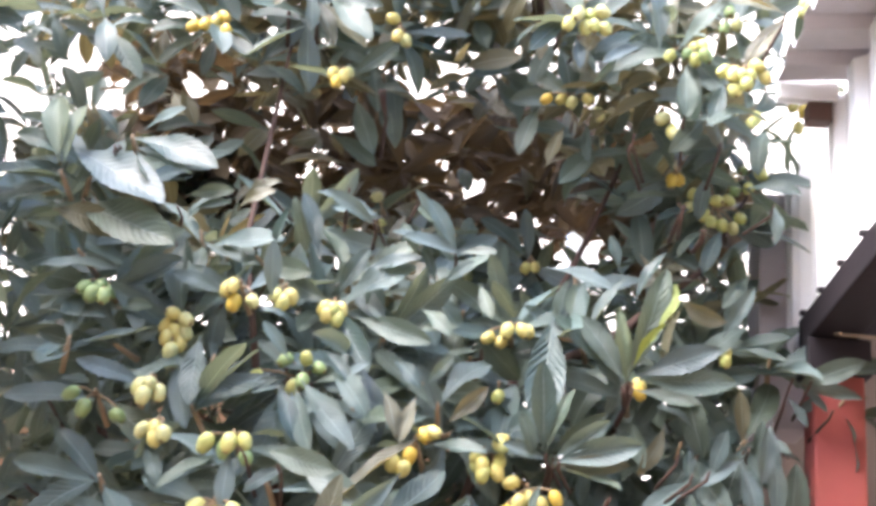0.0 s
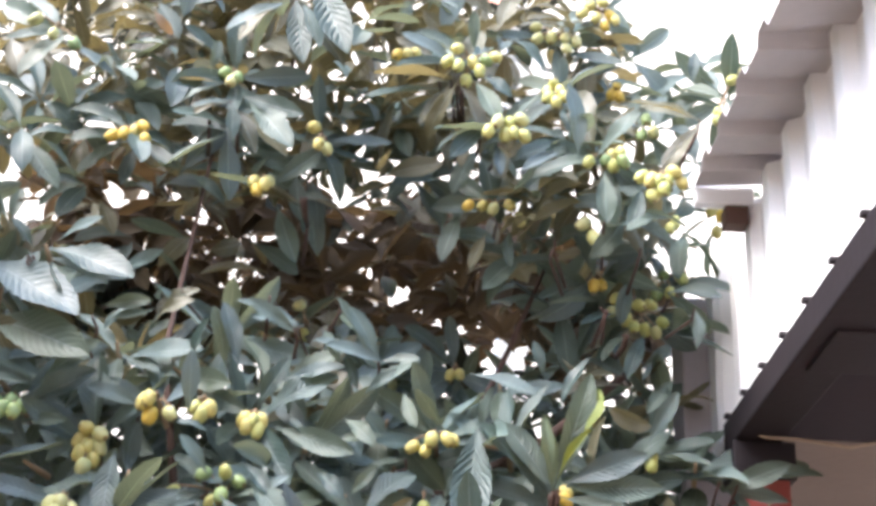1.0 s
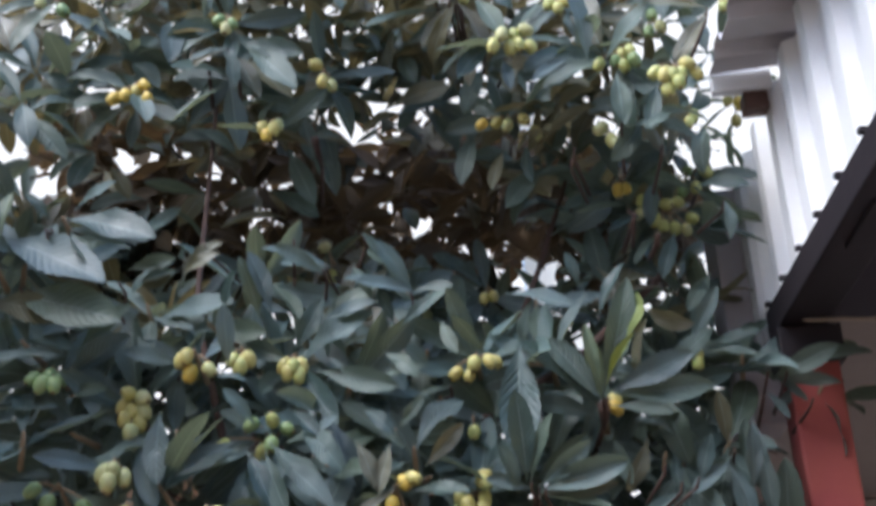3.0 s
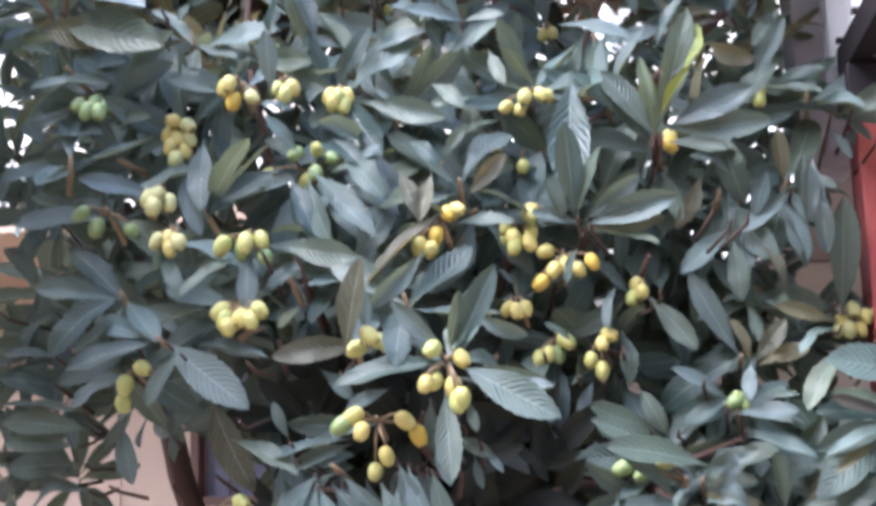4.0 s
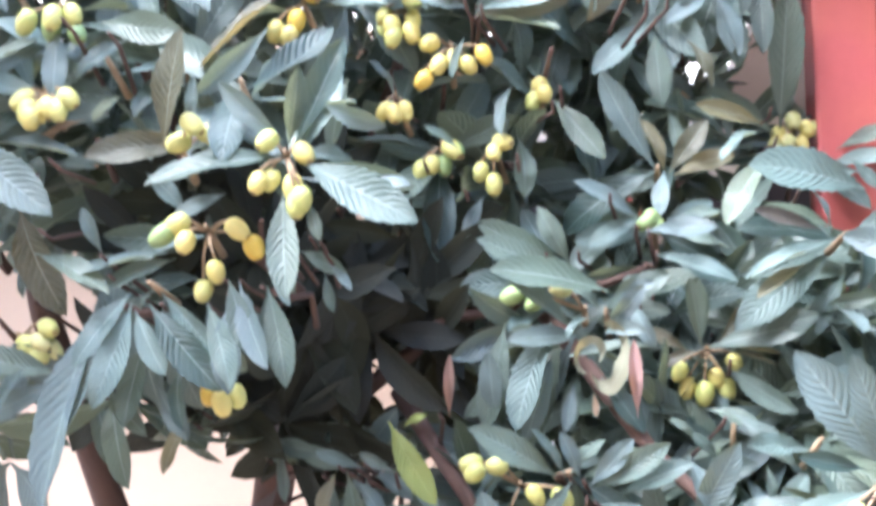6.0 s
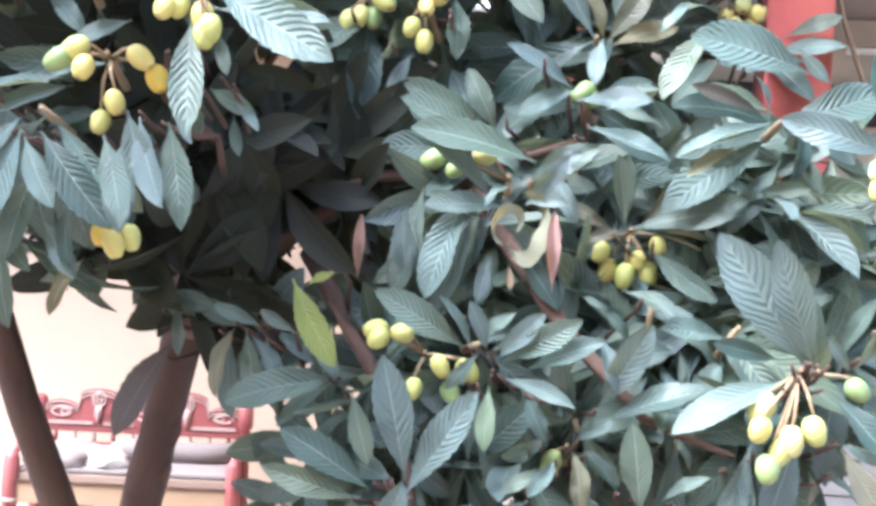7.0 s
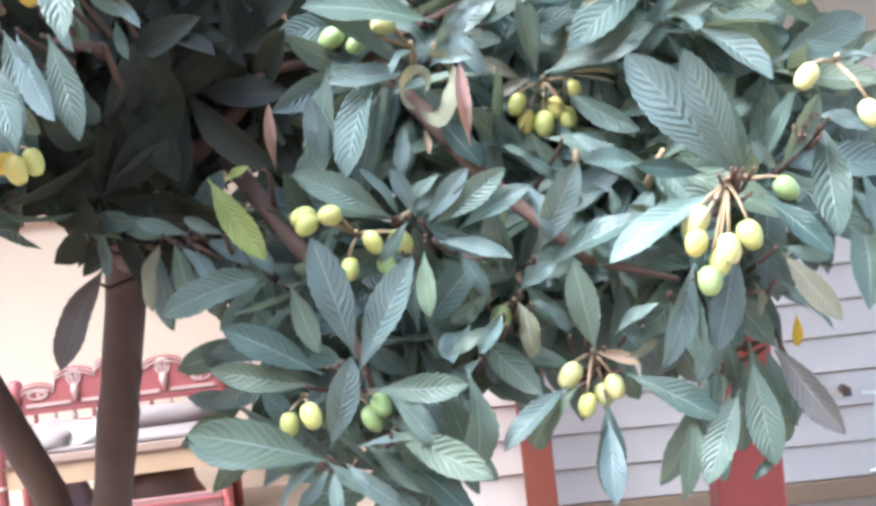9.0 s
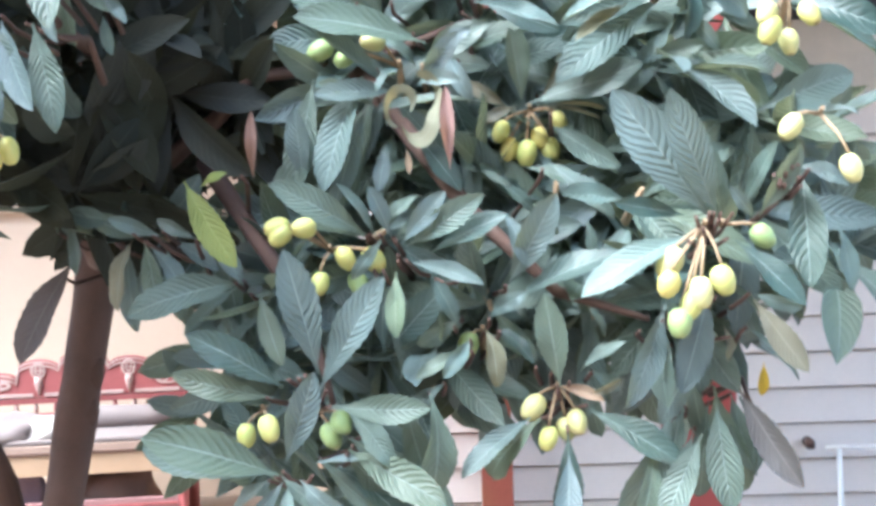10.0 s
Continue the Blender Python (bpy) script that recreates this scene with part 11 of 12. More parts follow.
one_leaf(tree, (-1.111, 3.016, 1.916), (-0.415, -0.407, -0.814), (0.41, -0.8, 0.32), 0.116, "leaf", 0, 0.23)
one_leaf(tree, (-1.069, 3.015, 1.954), (-0.393, -0.154, -0.906), (-0.1, -0.8, 0.58), 0.117, "leaf", 3, -0.31)
one_leaf(tree, (-1.144, 3.028, 1.877), (0.276, -0.485, -0.829), (-0.45, -0.8, 0.2), 0.163, "leaf", 0, -0.39)
one_leaf(tree, (-1.082, 3.015, 1.901), (0.439, -0.195, -0.877), (0.08, -0.8, 0.19), 0.123, "leaf", 4, 0.19)
one_leaf(tree, (-1.319, 3.012, 2.156), (-0.674, -0.499, -0.545), (-0.27, -0.8, 0.17), 0.108, "leaf", 0, 0.26)
one_leaf(tree, (-1.473, 3.021, 2.165), (-0.668, -0.149, -0.729), (0.28, -0.8, 0.22), 0.114, "leaf", 1, -0.37)
one_leaf(tree, (-1.296, 3.032, 2.487), (-0.646, -0.714, -0.270), (-0.49, -0.8, 0.6), 0.104, "leaf", 0, -0.21)
one_leaf(tree, (-1.315, 3.017, 2.384), (0.048, -0.263, -0.964), (-0.01, -0.8, 0.22), 0.126, "leaf", 0, 0.22)
twig((-1.043, 3.100, 1.732), [(-1.043, 2.980, 1.907), (-1.043, 2.980, 1.895), (-1.037, 2.980, 1.894), (-1.030, 2.980, 1.906), (-1.082, 2.980, 1.945), (-1.056, 2.980, 1.944), (-1.153, 2.980, 1.731), (-1.151, 2.980, 1.672), (-1.149, 2.980, 1.590), (-1.098, 2.980, 1.542), (-0.853, 2.980, 1.639), (-1.038, 2.980, 1.622), (-0.829, 2.980, 1.616)])
one_leaf(tree, (-1.038, 2.969, 1.906), (-0.800, -0.150, -0.580), (-0.16, -0.8, 0.62), 0.100, "leaf", 2, 0.4)
one_leaf(tree, (-1.047, 2.989, 1.896), (0.573, -0.345, -0.743), (-0.36, -0.8, 0.53), 0.153, "leaf", 0, 0.3)
one_leaf(tree, (-1.039, 2.986, 1.895), (-0.118, -0.106, -0.987), (0.15, -0.8, 0.44), 0.169, "leaf", 0, -0.19)
one_leaf(tree, (-1.024, 2.965, 1.904), (0.646, 0.052, -0.761), (-0.35, -0.8, 0.2), 0.096, "leaf", 0, -0.21)
one_leaf(tree, (-1.078, 2.972, 1.944), (-0.670, -0.455, -0.586), (-0.34, -0.8, 0.39), 0.084, "leaf", 1, -0.03)
one_leaf(tree, (-1.048, 2.961, 1.941), (0.910, -0.352, 0.218), (0.07, -0.8, 0.17), 0.082, "leaf", 1, -0.1)
one_leaf(tree, (-1.161, 2.996, 1.732), (0.870, 0.156, -0.467), (0.05, -0.8, 0.2), 0.109, "leaf", 1)
one_leaf(tree, (-1.148, 2.974, 1.672), (0.873, -0.374, -0.312), (0.12, -0.8, 0.52), 0.160, "leaf", 2, -0.05)
one_leaf(tree, (-1.150, 2.981, 1.590), (0.972, 0.113, 0.205), (-0.22, -0.8, 0.15), 0.098, "leaf", 2, -0.36)
one_leaf(tree, (-1.102, 2.988, 1.542), (0.856, 0.012, 0.516), (-0.22, -0.8, 0.13), 0.085, "leaf", 0, -0.08)
one_leaf(tree, (-0.847, 2.964, 1.639), (-0.996, 0.078, -0.034), (-0.4, -0.8, 0.17), 0.179, "leaf", 2, 0.21)
one_leaf(tree, (-1.034, 2.972, 1.622), (0.987, -0.052, -0.152), (0.38, -0.8, 0.52), 0.190, "leaf", 1, -0.24)
one_leaf(tree, (-0.833, 2.991, 1.615), (-0.818, -0.241, -0.522), (-0.4, -0.8, 0.16), 0.145, "leaf", 5, -0.39)
twig((-0.682, 3.040, 1.580), [(-0.685, 2.920, 1.529), (-0.742, 2.920, 1.572), (-0.549, 2.920, 1.509), (-0.529, 2.920, 1.529), (-0.546, 2.920, 1.479), (-0.869, 2.920, 1.746)])
one_leaf(tree, (-0.684, 2.918, 1.529), (0.320, -0.021, -0.947), (-0.11, -0.8, 0.36), 0.144, "leaf", 2, 0.26)
one_leaf(tree, (-0.751, 2.939, 1.572), (0.319, -0.371, -0.872), (-0.42, -0.8, 0.52), 0.154, "leaf", 1, -0.22)
one_leaf(tree, (-0.550, 2.927, 1.508), (-0.143, -0.181, -0.973), (0.01, -0.8, 0.15), 0.105, "leaf", 0, -0.17)
one_leaf(tree, (-0.532, 2.930, 1.528), (0.306, -0.332, -0.892), (0.24, -0.8, 0.34), 0.114, "leaf", 2, 0.37)
one_leaf(tree, (-0.541, 2.903, 1.480), (-0.649, -0.746, -0.145), (-0, -0.8, 0.65), 0.103, "leaf", 3, 0.33)
one_leaf(tree, (-0.933, 2.926, 1.935), (0.397, -0.336, -0.854), (-0.11, -0.8, 0.79), 0.214, "leaf", 2, -0.3)
one_leaf(tree, (-0.876, 2.935, 1.747), (-0.024, -0.747, -0.664), (-0.1, -0.8, 0.22), 0.084, "leaf", 0, -0.1)
twig((-0.390, 3.020, 1.780), [(-0.367, 2.900, 1.904), (-0.450, 2.900, 1.777), (-0.398, 2.900, 1.756), (-0.512, 2.900, 1.729), (-0.316, 2.900, 1.853), (-0.295, 2.900, 1.842)])
one_leaf(tree, (-0.366, 2.897, 1.904), (0.066, -0.307, -0.950), (-0.2, -0.8, 0.77), 0.166, "leaf", 4, 0.03)
one_leaf(tree, (-0.457, 2.916, 1.780), (0.212, -0.270, -0.939), (0.23, -0.8, 0.66), 0.155, "leaf", 1, 0.28)
one_leaf(tree, (-0.399, 2.902, 1.756), (0.094, 0.081, -0.992), (-0.41, -0.8, 0.23), 0.160, "leaf", 3, -0.37)
one_leaf(tree, (-0.519, 2.915, 1.731), (0.271, -0.444, -0.854), (-0.36, -0.8, 0.72), 0.173, "leaf", 1, -0.12)
one_leaf(tree, (-0.315, 2.899, 1.853), (0.646, 0.000, -0.763), (-0.01, -0.8, 0.16), 0.094, "leaf", 2, -0.17)
one_leaf(tree, (-0.290, 2.887, 1.840), (0.987, -0.064, -0.149), (0.33, -0.8, 0.12), 0.094, "leaf", 5, 0.28)
twig((-0.264, 3.170, 1.496), [(-0.434, 3.050, 1.350), (-0.256, 3.050, 1.411), (-0.247, 3.050, 1.402), (-0.236, 3.050, 1.411), (-0.277, 3.050, 1.432), (-0.412, 3.050, 1.412), (-0.349, 3.050, 1.422), (-0.330, 3.050, 1.412), (-0.443, 3.050, 1.432)])
one_leaf(tree, (-0.432, 3.046, 1.351), (-0.532, -0.143, -0.835), (-0.35, -0.8, 0.62), 0.175, "leaf", 3, 0.37)
one_leaf(tree, (-0.254, 3.040, 1.412), (-0.188, -0.427, -0.885), (0.2, -0.8, 0.24), 0.159, "leaf", 3, 0.01)
one_leaf(tree, (-0.245, 3.045, 1.402), (0.236, -0.278, -0.931), (-0.4, -0.8, 0.42), 0.144, "leaf", 1, -0.31)
one_leaf(tree, (-0.236, 3.051, 1.411), (0.819, -0.437, -0.373), (0.41, -0.8, 0.1), 0.110, "leaf", 4, -0.39)
one_leaf(tree, (-0.274, 3.040, 1.433), (-0.874, -0.486, 0.000), (0.02, -0.8, 0.53), 0.093, "leaf", 3, -0.06)
one_leaf(tree, (-0.119, 3.033, 1.874), (0.350, -0.307, -0.885), (0.01, -0.8, 0.77), 0.114, "leaf", 4, 0.06)
one_leaf(tree, (-0.058, 3.046, 1.906), (0.334, -0.254, -0.908), (-0.38, -0.8, 0.16), 0.075, "leaf", 1, 0.26)
one_leaf(tree, (-0.000, 3.062, 1.635), (0.050, -0.250, -0.967), (0.45, -0.8, 0.3), 0.120, "leaf", 1, -0.27)
one_leaf(tree, (-0.339, 3.030, 1.785), (0.506, -0.401, -0.764), (-0.22, -0.8, 0.53), 0.105, "leaf", 5, -0.1)
one_leaf(tree, (-0.405, 3.031, 1.412), (-0.062, -0.663, 0.746), (0.22, -0.8, 0.29), 0.097, "leaf", 0, -0.15)
one_leaf(tree, (-0.352, 3.056, 1.422), (-0.712, -0.675, 0.192), (-0.05, -0.8, 0.3), 0.110, "leaf", 5, 0.34)
one_leaf(tree, (-0.329, 3.052, 1.411), (0.366, -0.269, 0.891), (-0.29, -0.8, 0.69), 0.082, "leaf", 5, -0.11)
one_leaf(tree, (-0.438, 3.035, 1.432), (-0.197, -0.127, 0.972), (0.17, -0.8, 0.26), 0.086, "leaf", 2, -0.06)
# leaves whose darker colour stands in for the shade of the hollow
FILL = SHADE_TONE_FILL
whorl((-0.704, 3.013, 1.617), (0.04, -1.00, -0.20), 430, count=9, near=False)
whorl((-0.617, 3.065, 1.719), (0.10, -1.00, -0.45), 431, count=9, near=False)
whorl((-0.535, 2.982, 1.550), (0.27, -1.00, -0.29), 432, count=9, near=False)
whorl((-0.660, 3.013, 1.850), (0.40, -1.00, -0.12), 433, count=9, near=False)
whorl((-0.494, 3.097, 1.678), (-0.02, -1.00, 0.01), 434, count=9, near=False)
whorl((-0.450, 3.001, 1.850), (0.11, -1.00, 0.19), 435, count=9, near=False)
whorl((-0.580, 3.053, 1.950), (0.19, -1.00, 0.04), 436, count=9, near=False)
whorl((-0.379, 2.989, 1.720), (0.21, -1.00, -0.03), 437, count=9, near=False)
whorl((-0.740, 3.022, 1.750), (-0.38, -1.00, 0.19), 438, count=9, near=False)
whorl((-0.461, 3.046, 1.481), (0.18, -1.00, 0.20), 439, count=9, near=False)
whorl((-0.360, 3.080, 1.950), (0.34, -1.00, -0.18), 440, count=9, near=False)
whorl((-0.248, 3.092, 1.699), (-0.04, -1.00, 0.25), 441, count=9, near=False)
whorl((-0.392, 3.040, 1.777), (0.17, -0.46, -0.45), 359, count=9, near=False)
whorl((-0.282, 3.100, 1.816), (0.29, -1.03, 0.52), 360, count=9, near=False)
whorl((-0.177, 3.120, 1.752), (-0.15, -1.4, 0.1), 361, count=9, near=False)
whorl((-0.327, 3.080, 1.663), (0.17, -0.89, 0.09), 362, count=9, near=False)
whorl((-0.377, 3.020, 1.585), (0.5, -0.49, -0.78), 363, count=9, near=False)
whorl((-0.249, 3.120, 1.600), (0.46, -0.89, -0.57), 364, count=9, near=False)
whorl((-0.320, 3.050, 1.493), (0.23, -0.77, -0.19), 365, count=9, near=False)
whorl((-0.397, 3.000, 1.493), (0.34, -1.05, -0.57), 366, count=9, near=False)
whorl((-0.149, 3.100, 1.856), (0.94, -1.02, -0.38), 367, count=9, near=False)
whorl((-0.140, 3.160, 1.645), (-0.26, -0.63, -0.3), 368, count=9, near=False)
FILL = GREEN_FILL
whorl((-1.449, 3.100, 2.046), (0.39, -0.84, 0.12), 369, count=9, size=0.15, near=False)
whorl((-1.339, 3.100, 1.943), (0.31, -0.87, 0.14), 370, count=9, size=0.15, near=False)
whorl((-1.408, 3.100, 1.806), (0.26, -0.62, -0.17), 371, count=9, size=0.15, near=False)
whorl((-1.307, 3.140, 1.763), (0.48, -0.89, 0.49), 372, count=9, size=0.15, near=False)
whorl((-1.566, 3.100, 1.951), (0.41, -0.68, 0.06), 373, count=9, size=0.15, near=False)
whorl((-1.541, 3.200, 2.608), (0.38, -0.82, -0.26), 374, count=9, size=0.15, near=False)
whorl((-1.636, 3.200, 2.535), (0.2, -0.67, 0.08), 375, count=9, size=0.15, near=False)
whorl((-1.464, 3.250, 2.489), (0.17, -0.79, 0.16), 376, count=9, size=0.15, near=False)
whorl((-1.334, 3.200, 2.184), (-0.06, -0.77, -0.11), 377, count=9, size=0.15, near=False)
whorl((-1.473, 3.200, 2.131), (0.29, -0.38, -0.1), 378, count=9, size=0.15, near=False)
whorl((-1.663, 3.200, 2.139), (-0.43, -0.16, -0.09), 379, count=9, size=0.15, near=False)
whorl((-1.494, 3.100, 1.726), (-0.57, -0.14, -0.08), 380, count=9, size=0.15, near=False)
whorl((-1.559, 3.100, 1.811), (0.46, -0.9, -0.05), 381, count=9, size=0.15, near=False)
whorl((-1.268, 3.200, 2.063), (0.15, -0.76, -0.06), 382, count=9, size=0.15, near=False)
whorl((-1.383, 3.150, 2.063), (0.14, -0.49, 0.25), 383, count=9, size=0.15, near=False)
whorl((-1.711, 3.200, 3.552), (0.12, -0.54, 0.6), 384, count=8, size=0.17, near=False)
whorl((-1.620, 3.200, 3.634), (0.1, -0.78, 0.33), 385, count=8, size=0.17, near=False)
whorl((-1.548, 3.000, 3.021), (0.07, -0.73, 0.52), 386, count=8, size=0.17, near=False)
whorl((-1.526, 3.050, 2.893), (-0.1, -0.32, 0.18), 387, count=8, size=0.17, near=False)
whorl((-1.547, 3.000, 2.791), (-0.1, -0.52, 0.24), 388, count=8, size=0.17, near=False)
whorl((-1.757, 3.400, 3.647), (0.05, -0.41, 0.04), 389, count=8, size=0.17, near=False)
whorl((-1.533, 3.100, 2.747), (0.29, -0.69, 0.33), 390, count=8, size=0.17, near=False)
whorl((-1.663, 3.500, 3.751), (-0.2, -0.88, -0.24), 391, count=8, size=0.17, near=False)
whorl((0.485, 3.300, 3.188), (-0.23, -0.82, -0.04), 392, count=8, size=0.17, near=False)
whorl((0.402, 3.400, 3.281), (-0.18, -1.25, 0.74), 393, count=8, size=0.17, near=False)
whorl((0.439, 3.300, 3.032), (-0.17, -0.57, 0.49), 394, count=8, size=0.17, near=False)
twig((0.590, 3.400, 2.463), [(0.661, 3.280, 2.618), (0.613, 3.280, 2.622), (0.716, 3.280, 2.543), (0.591, 3.280, 2.557), (0.559, 3.280, 2.492), (0.496, 3.280, 2.416), (0.503, 3.280, 2.357), (0.600, 3.280, 2.408), (0.567, 3.280, 2.425)])
one_leaf(tree, (0.663, 3.291, 2.622), (0.923, 0.094, 0.374), (-0.46, -0.8, 0.46), 0.160, "leaf", 1, 0.2)
one_leaf(tree, (0.615, 3.293, 2.626), (0.683, -0.219, -0.697), (-0.43, -0.8, 0.48), 0.146, "leaf", 1, 0.2)
one_leaf(tree, (0.719, 3.297, 2.547), (0.730, -0.646, 0.222), (0.21, -0.8, 0.46), 0.094, "leaf", 0, 0.02)
one_leaf(tree, (0.591, 3.278, 2.557), (0.377, -0.426, -0.823), (0.08, -0.8, 0.69), 0.101, "leaf", 0, -0.15)
one_leaf(tree, (0.561, 3.293, 2.496), (-0.126, -0.333, -0.935), (-0.33, -0.8, 0.64), 0.174, "leaf", 1, -0.12)
one_leaf(tree, (0.495, 3.272, 2.414), (-0.785, -0.018, -0.619), (-0.3, -0.8, 0.58), 0.108, "leaf", 0, 0.29)
one_leaf(tree, (0.505, 3.294, 2.360), (0.171, 0.072, -0.983), (-0.43, -0.8, 0.76), 0.111, "leaf", 3, -0.25)
one_leaf(tree, (0.602, 3.293, 2.411), (0.165, -0.241, -0.956), (0.24, -0.8, 0.78), 0.224, "leaf", 0, -0.31)
one_leaf(tree, (0.568, 3.283, 2.426), (0.000, -0.287, -0.958), (-0.35, -0.8, 0.61), 0.177, "leaf", 4, 0.04)
one_leaf(tree, (-0.425, 3.080, 1.376), (-0.583, 0.000, -0.812), (0.3, -0.9, 0.1), 0.223, "leaf", 1)
one_leaf(tree, (0.194, 2.800, 1.044), (0.664, 0.000, -0.748), (0, -0.8, 0.5), 0.083, "pale", 1)
twig((0.106, 2.960, 1.026), [(0.103, 2.840, 1.067), (0.092, 2.840, 1.053)])
one_leaf(tree, (0.105, 2.825, 1.068), (0.860, -0.120, -0.495), (-0.25, -0.8, 0.64), 0.184, "leaf", 5, 0.13)
one_leaf(tree, (0.090, 2.852, 1.051), (0.655, 0.106, -0.748), (-0.48, -0.8, 0.47), 0.151, "leaf", 0, 0.01)
twig((0.778, 3.070, 1.127), [(0.772, 2.950, 1.094), (0.765, 2.950, 1.228)])
one_leaf(tree, (0.774, 2.960, 1.093), (0.436, -0.039, -0.899), (-0.25, -0.8, 0.55), 0.154, "leaf", 1, 0.19)
one_leaf(tree, (0.768, 2.964, 1.228), (0.667, -0.535, -0.519), (0.49, -0.8, 0.17), 0.129, "leaf", 0, -0.22)
one_leaf(tree, (0.724, 2.930, 1.234), (0.395, 0.000, -0.918), (0, -0.8, 0.5), 0.078, "pale", 3)
twig((0.615, 3.320, 1.930), [(0.616, 3.200, 2.001), (0.623, 3.200, 1.964), (0.598, 3.200, 1.917), (0.653, 3.200, 2.024), (0.584, 3.200, 1.893)])
one_leaf(tree, (0.613, 3.185, 1.999), (0.924, -0.118, -0.363), (-0.14, -0.8, 0.58), 0.110, "leaf", 0, -0.05)
one_leaf(tree, (0.621, 3.190, 1.963), (0.661, -0.396, -0.637), (0.41, -0.8, 0.7), 0.129, "leaf", 1, -0.32)
one_leaf(tree, (0.599, 3.208, 1.917), (0.554, -0.457, -0.696), (-0.5, -0.8, 0.35), 0.134, "leaf", 2, 0.37)
one_leaf(tree, (0.657, 3.218, 2.027), (0.755, -0.655, -0.011), (0.17, -0.8, 0.45), 0.090, "leaf", 4, -0.07)
one_leaf(tree, (0.585, 3.206, 1.893), (0.445, 0.223, -0.867), (0.16, -0.8, 0.54), 0.126, "leaf", 2, 0.03)
twig((-0.468, 3.120, 1.480), [(-0.516, 3.000, 1.560), (-0.545, 3.000, 1.539), (-0.488, 3.000, 1.500), (-0.586, 3.000, 1.610), (-0.456, 3.000, 1.481), (-0.423, 3.000, 1.472), (-0.407, 3.000, 1.463), (-0.393, 3.000, 1.473)])
one_leaf(tree, (-0.514, 2.994, 1.560), (-0.391, -0.320, -0.863), (-0.46, -0.8, 0.57), 0.112, "leaf", 4, -0.2)
one_leaf(tree, (-0.543, 2.994, 1.539), (-0.746, -0.031, -0.665), (0.1, -0.8, 0.15), 0.098, "leaf", 0, -0.29)
one_leaf(tree, (-0.487, 2.998, 1.500), (-0.079, -0.385, -0.919), (0.09, -0.8, 0.47), 0.114, "leaf", 2, -0.25)
one_leaf(tree, (-0.584, 2.994, 1.610), (-0.220, -0.457, -0.862), (0.14, -0.8, 0.25), 0.114, "leaf", 1, 0.03)
one_leaf(tree, (-0.449, 2.983, 1.481), (0.156, -0.514, -0.844), (0.25, -0.8, 0.3), 0.109, "leaf", 3, -0.14)
one_leaf(tree, (-0.428, 3.014, 1.472), (0.896, -0.391, -0.211), (0.21, -0.8, 0.11), 0.133, "leaf", 5, 0.23)
one_leaf(tree, (-0.408, 3.004, 1.463), (0.412, -0.404, -0.816), (-0.4, -0.8, 0.27), 0.124, "leaf", 5, 0.34)
one_leaf(tree, (-0.389, 2.989, 1.474), (0.856, -0.083, -0.511), (0.32, -0.8, 0.73), 0.133, "leaf", 5, 0.3)
twig((0.260, 3.100, 1.608), [(0.259, 2.980, 1.645), (0.255, 2.980, 1.632)])
whorl((0.104, 3.100, 1.685), (0.17, -1.31, -0.44), 395, count=9, size=0.21, near=False)
whorl((0.186, 3.150, 1.544), (0.31, -0.71, 0.14), 396, count=9, size=0.21, near=False)
whorl((0.294, 3.200, 1.587), (0.23, -1.15, 0.4), 397, count=9, size=0.21, near=False)
whorl((0.395, 3.250, 1.525), (0.15, -0.21, -0.07), 398, count=9, size=0.21, near=False)
whorl((0.323, 3.100, 1.444), (0.62, -1.27, 0.04), 399, count=9, size=0.21, near=False)
whorl((0.488, 3.150, 1.426), (0.24, -0.97, 0.56), 400, count=9, size=0.21, near=False)
whorl((0.428, 3.200, 1.337), (-0.1, -1.73, -0.51), 401, count=9, size=0.21, near=False)
whorl((0.245, 3.250, 1.357), (-0.08, -1.18, 0.2), 402, count=9, size=0.21, near=False)
whorl((0.585, 3.100, 1.495), (-0.01, -0.98, 0.52), 403, count=9, size=0.21, near=False)
whorl((0.652, 3.150, 1.407), (-0.1, -1.07, 0.77), 404, count=9, size=0.21, near=False)
whorl((0.542, 3.200, 1.313), (-0.2, -0.95, 0.33), 405, count=9, size=0.21, near=False)
whorl((0.600, 3.250, 1.207), (0.47, -1.37, 0.05), 406, count=9, size=0.21, near=False)
whorl((0.672, 3.100, 1.281), (-0.34, -1.2, 0.61), 407, count=9, size=0.21, near=False)
whorl((0.772, 3.150, 1.475), (0.12, -0.5, -0.13), 408, count=9, size=0.21, near=False)
whorl((0.845, 3.200, 1.384), (0.08, -1.26, 0.26), 409, count=9, size=0.21, near=False)
whorl((0.467, 3.250, 1.178), (0.31, -1.33, 0.64), 410, count=9, size=0.21, near=False)
whorl((0.333, 3.100, 1.164), (-0.18, -1.34, -0.07), 411, count=9, size=0.21, near=False)
whorl((0.211, 3.150, 1.214), (-0.18, -1.03, 0.66), 412, count=9, size=0.21, near=False)
whorl((0.079, 3.200, 1.224), (-0.04, -1.34, -0.27), 413, count=9, size=0.21, near=False)
whorl((0.911, 3.250, 1.536), (0.43, -0.57, 0.14), 414, count=9, size=0.21, near=False)
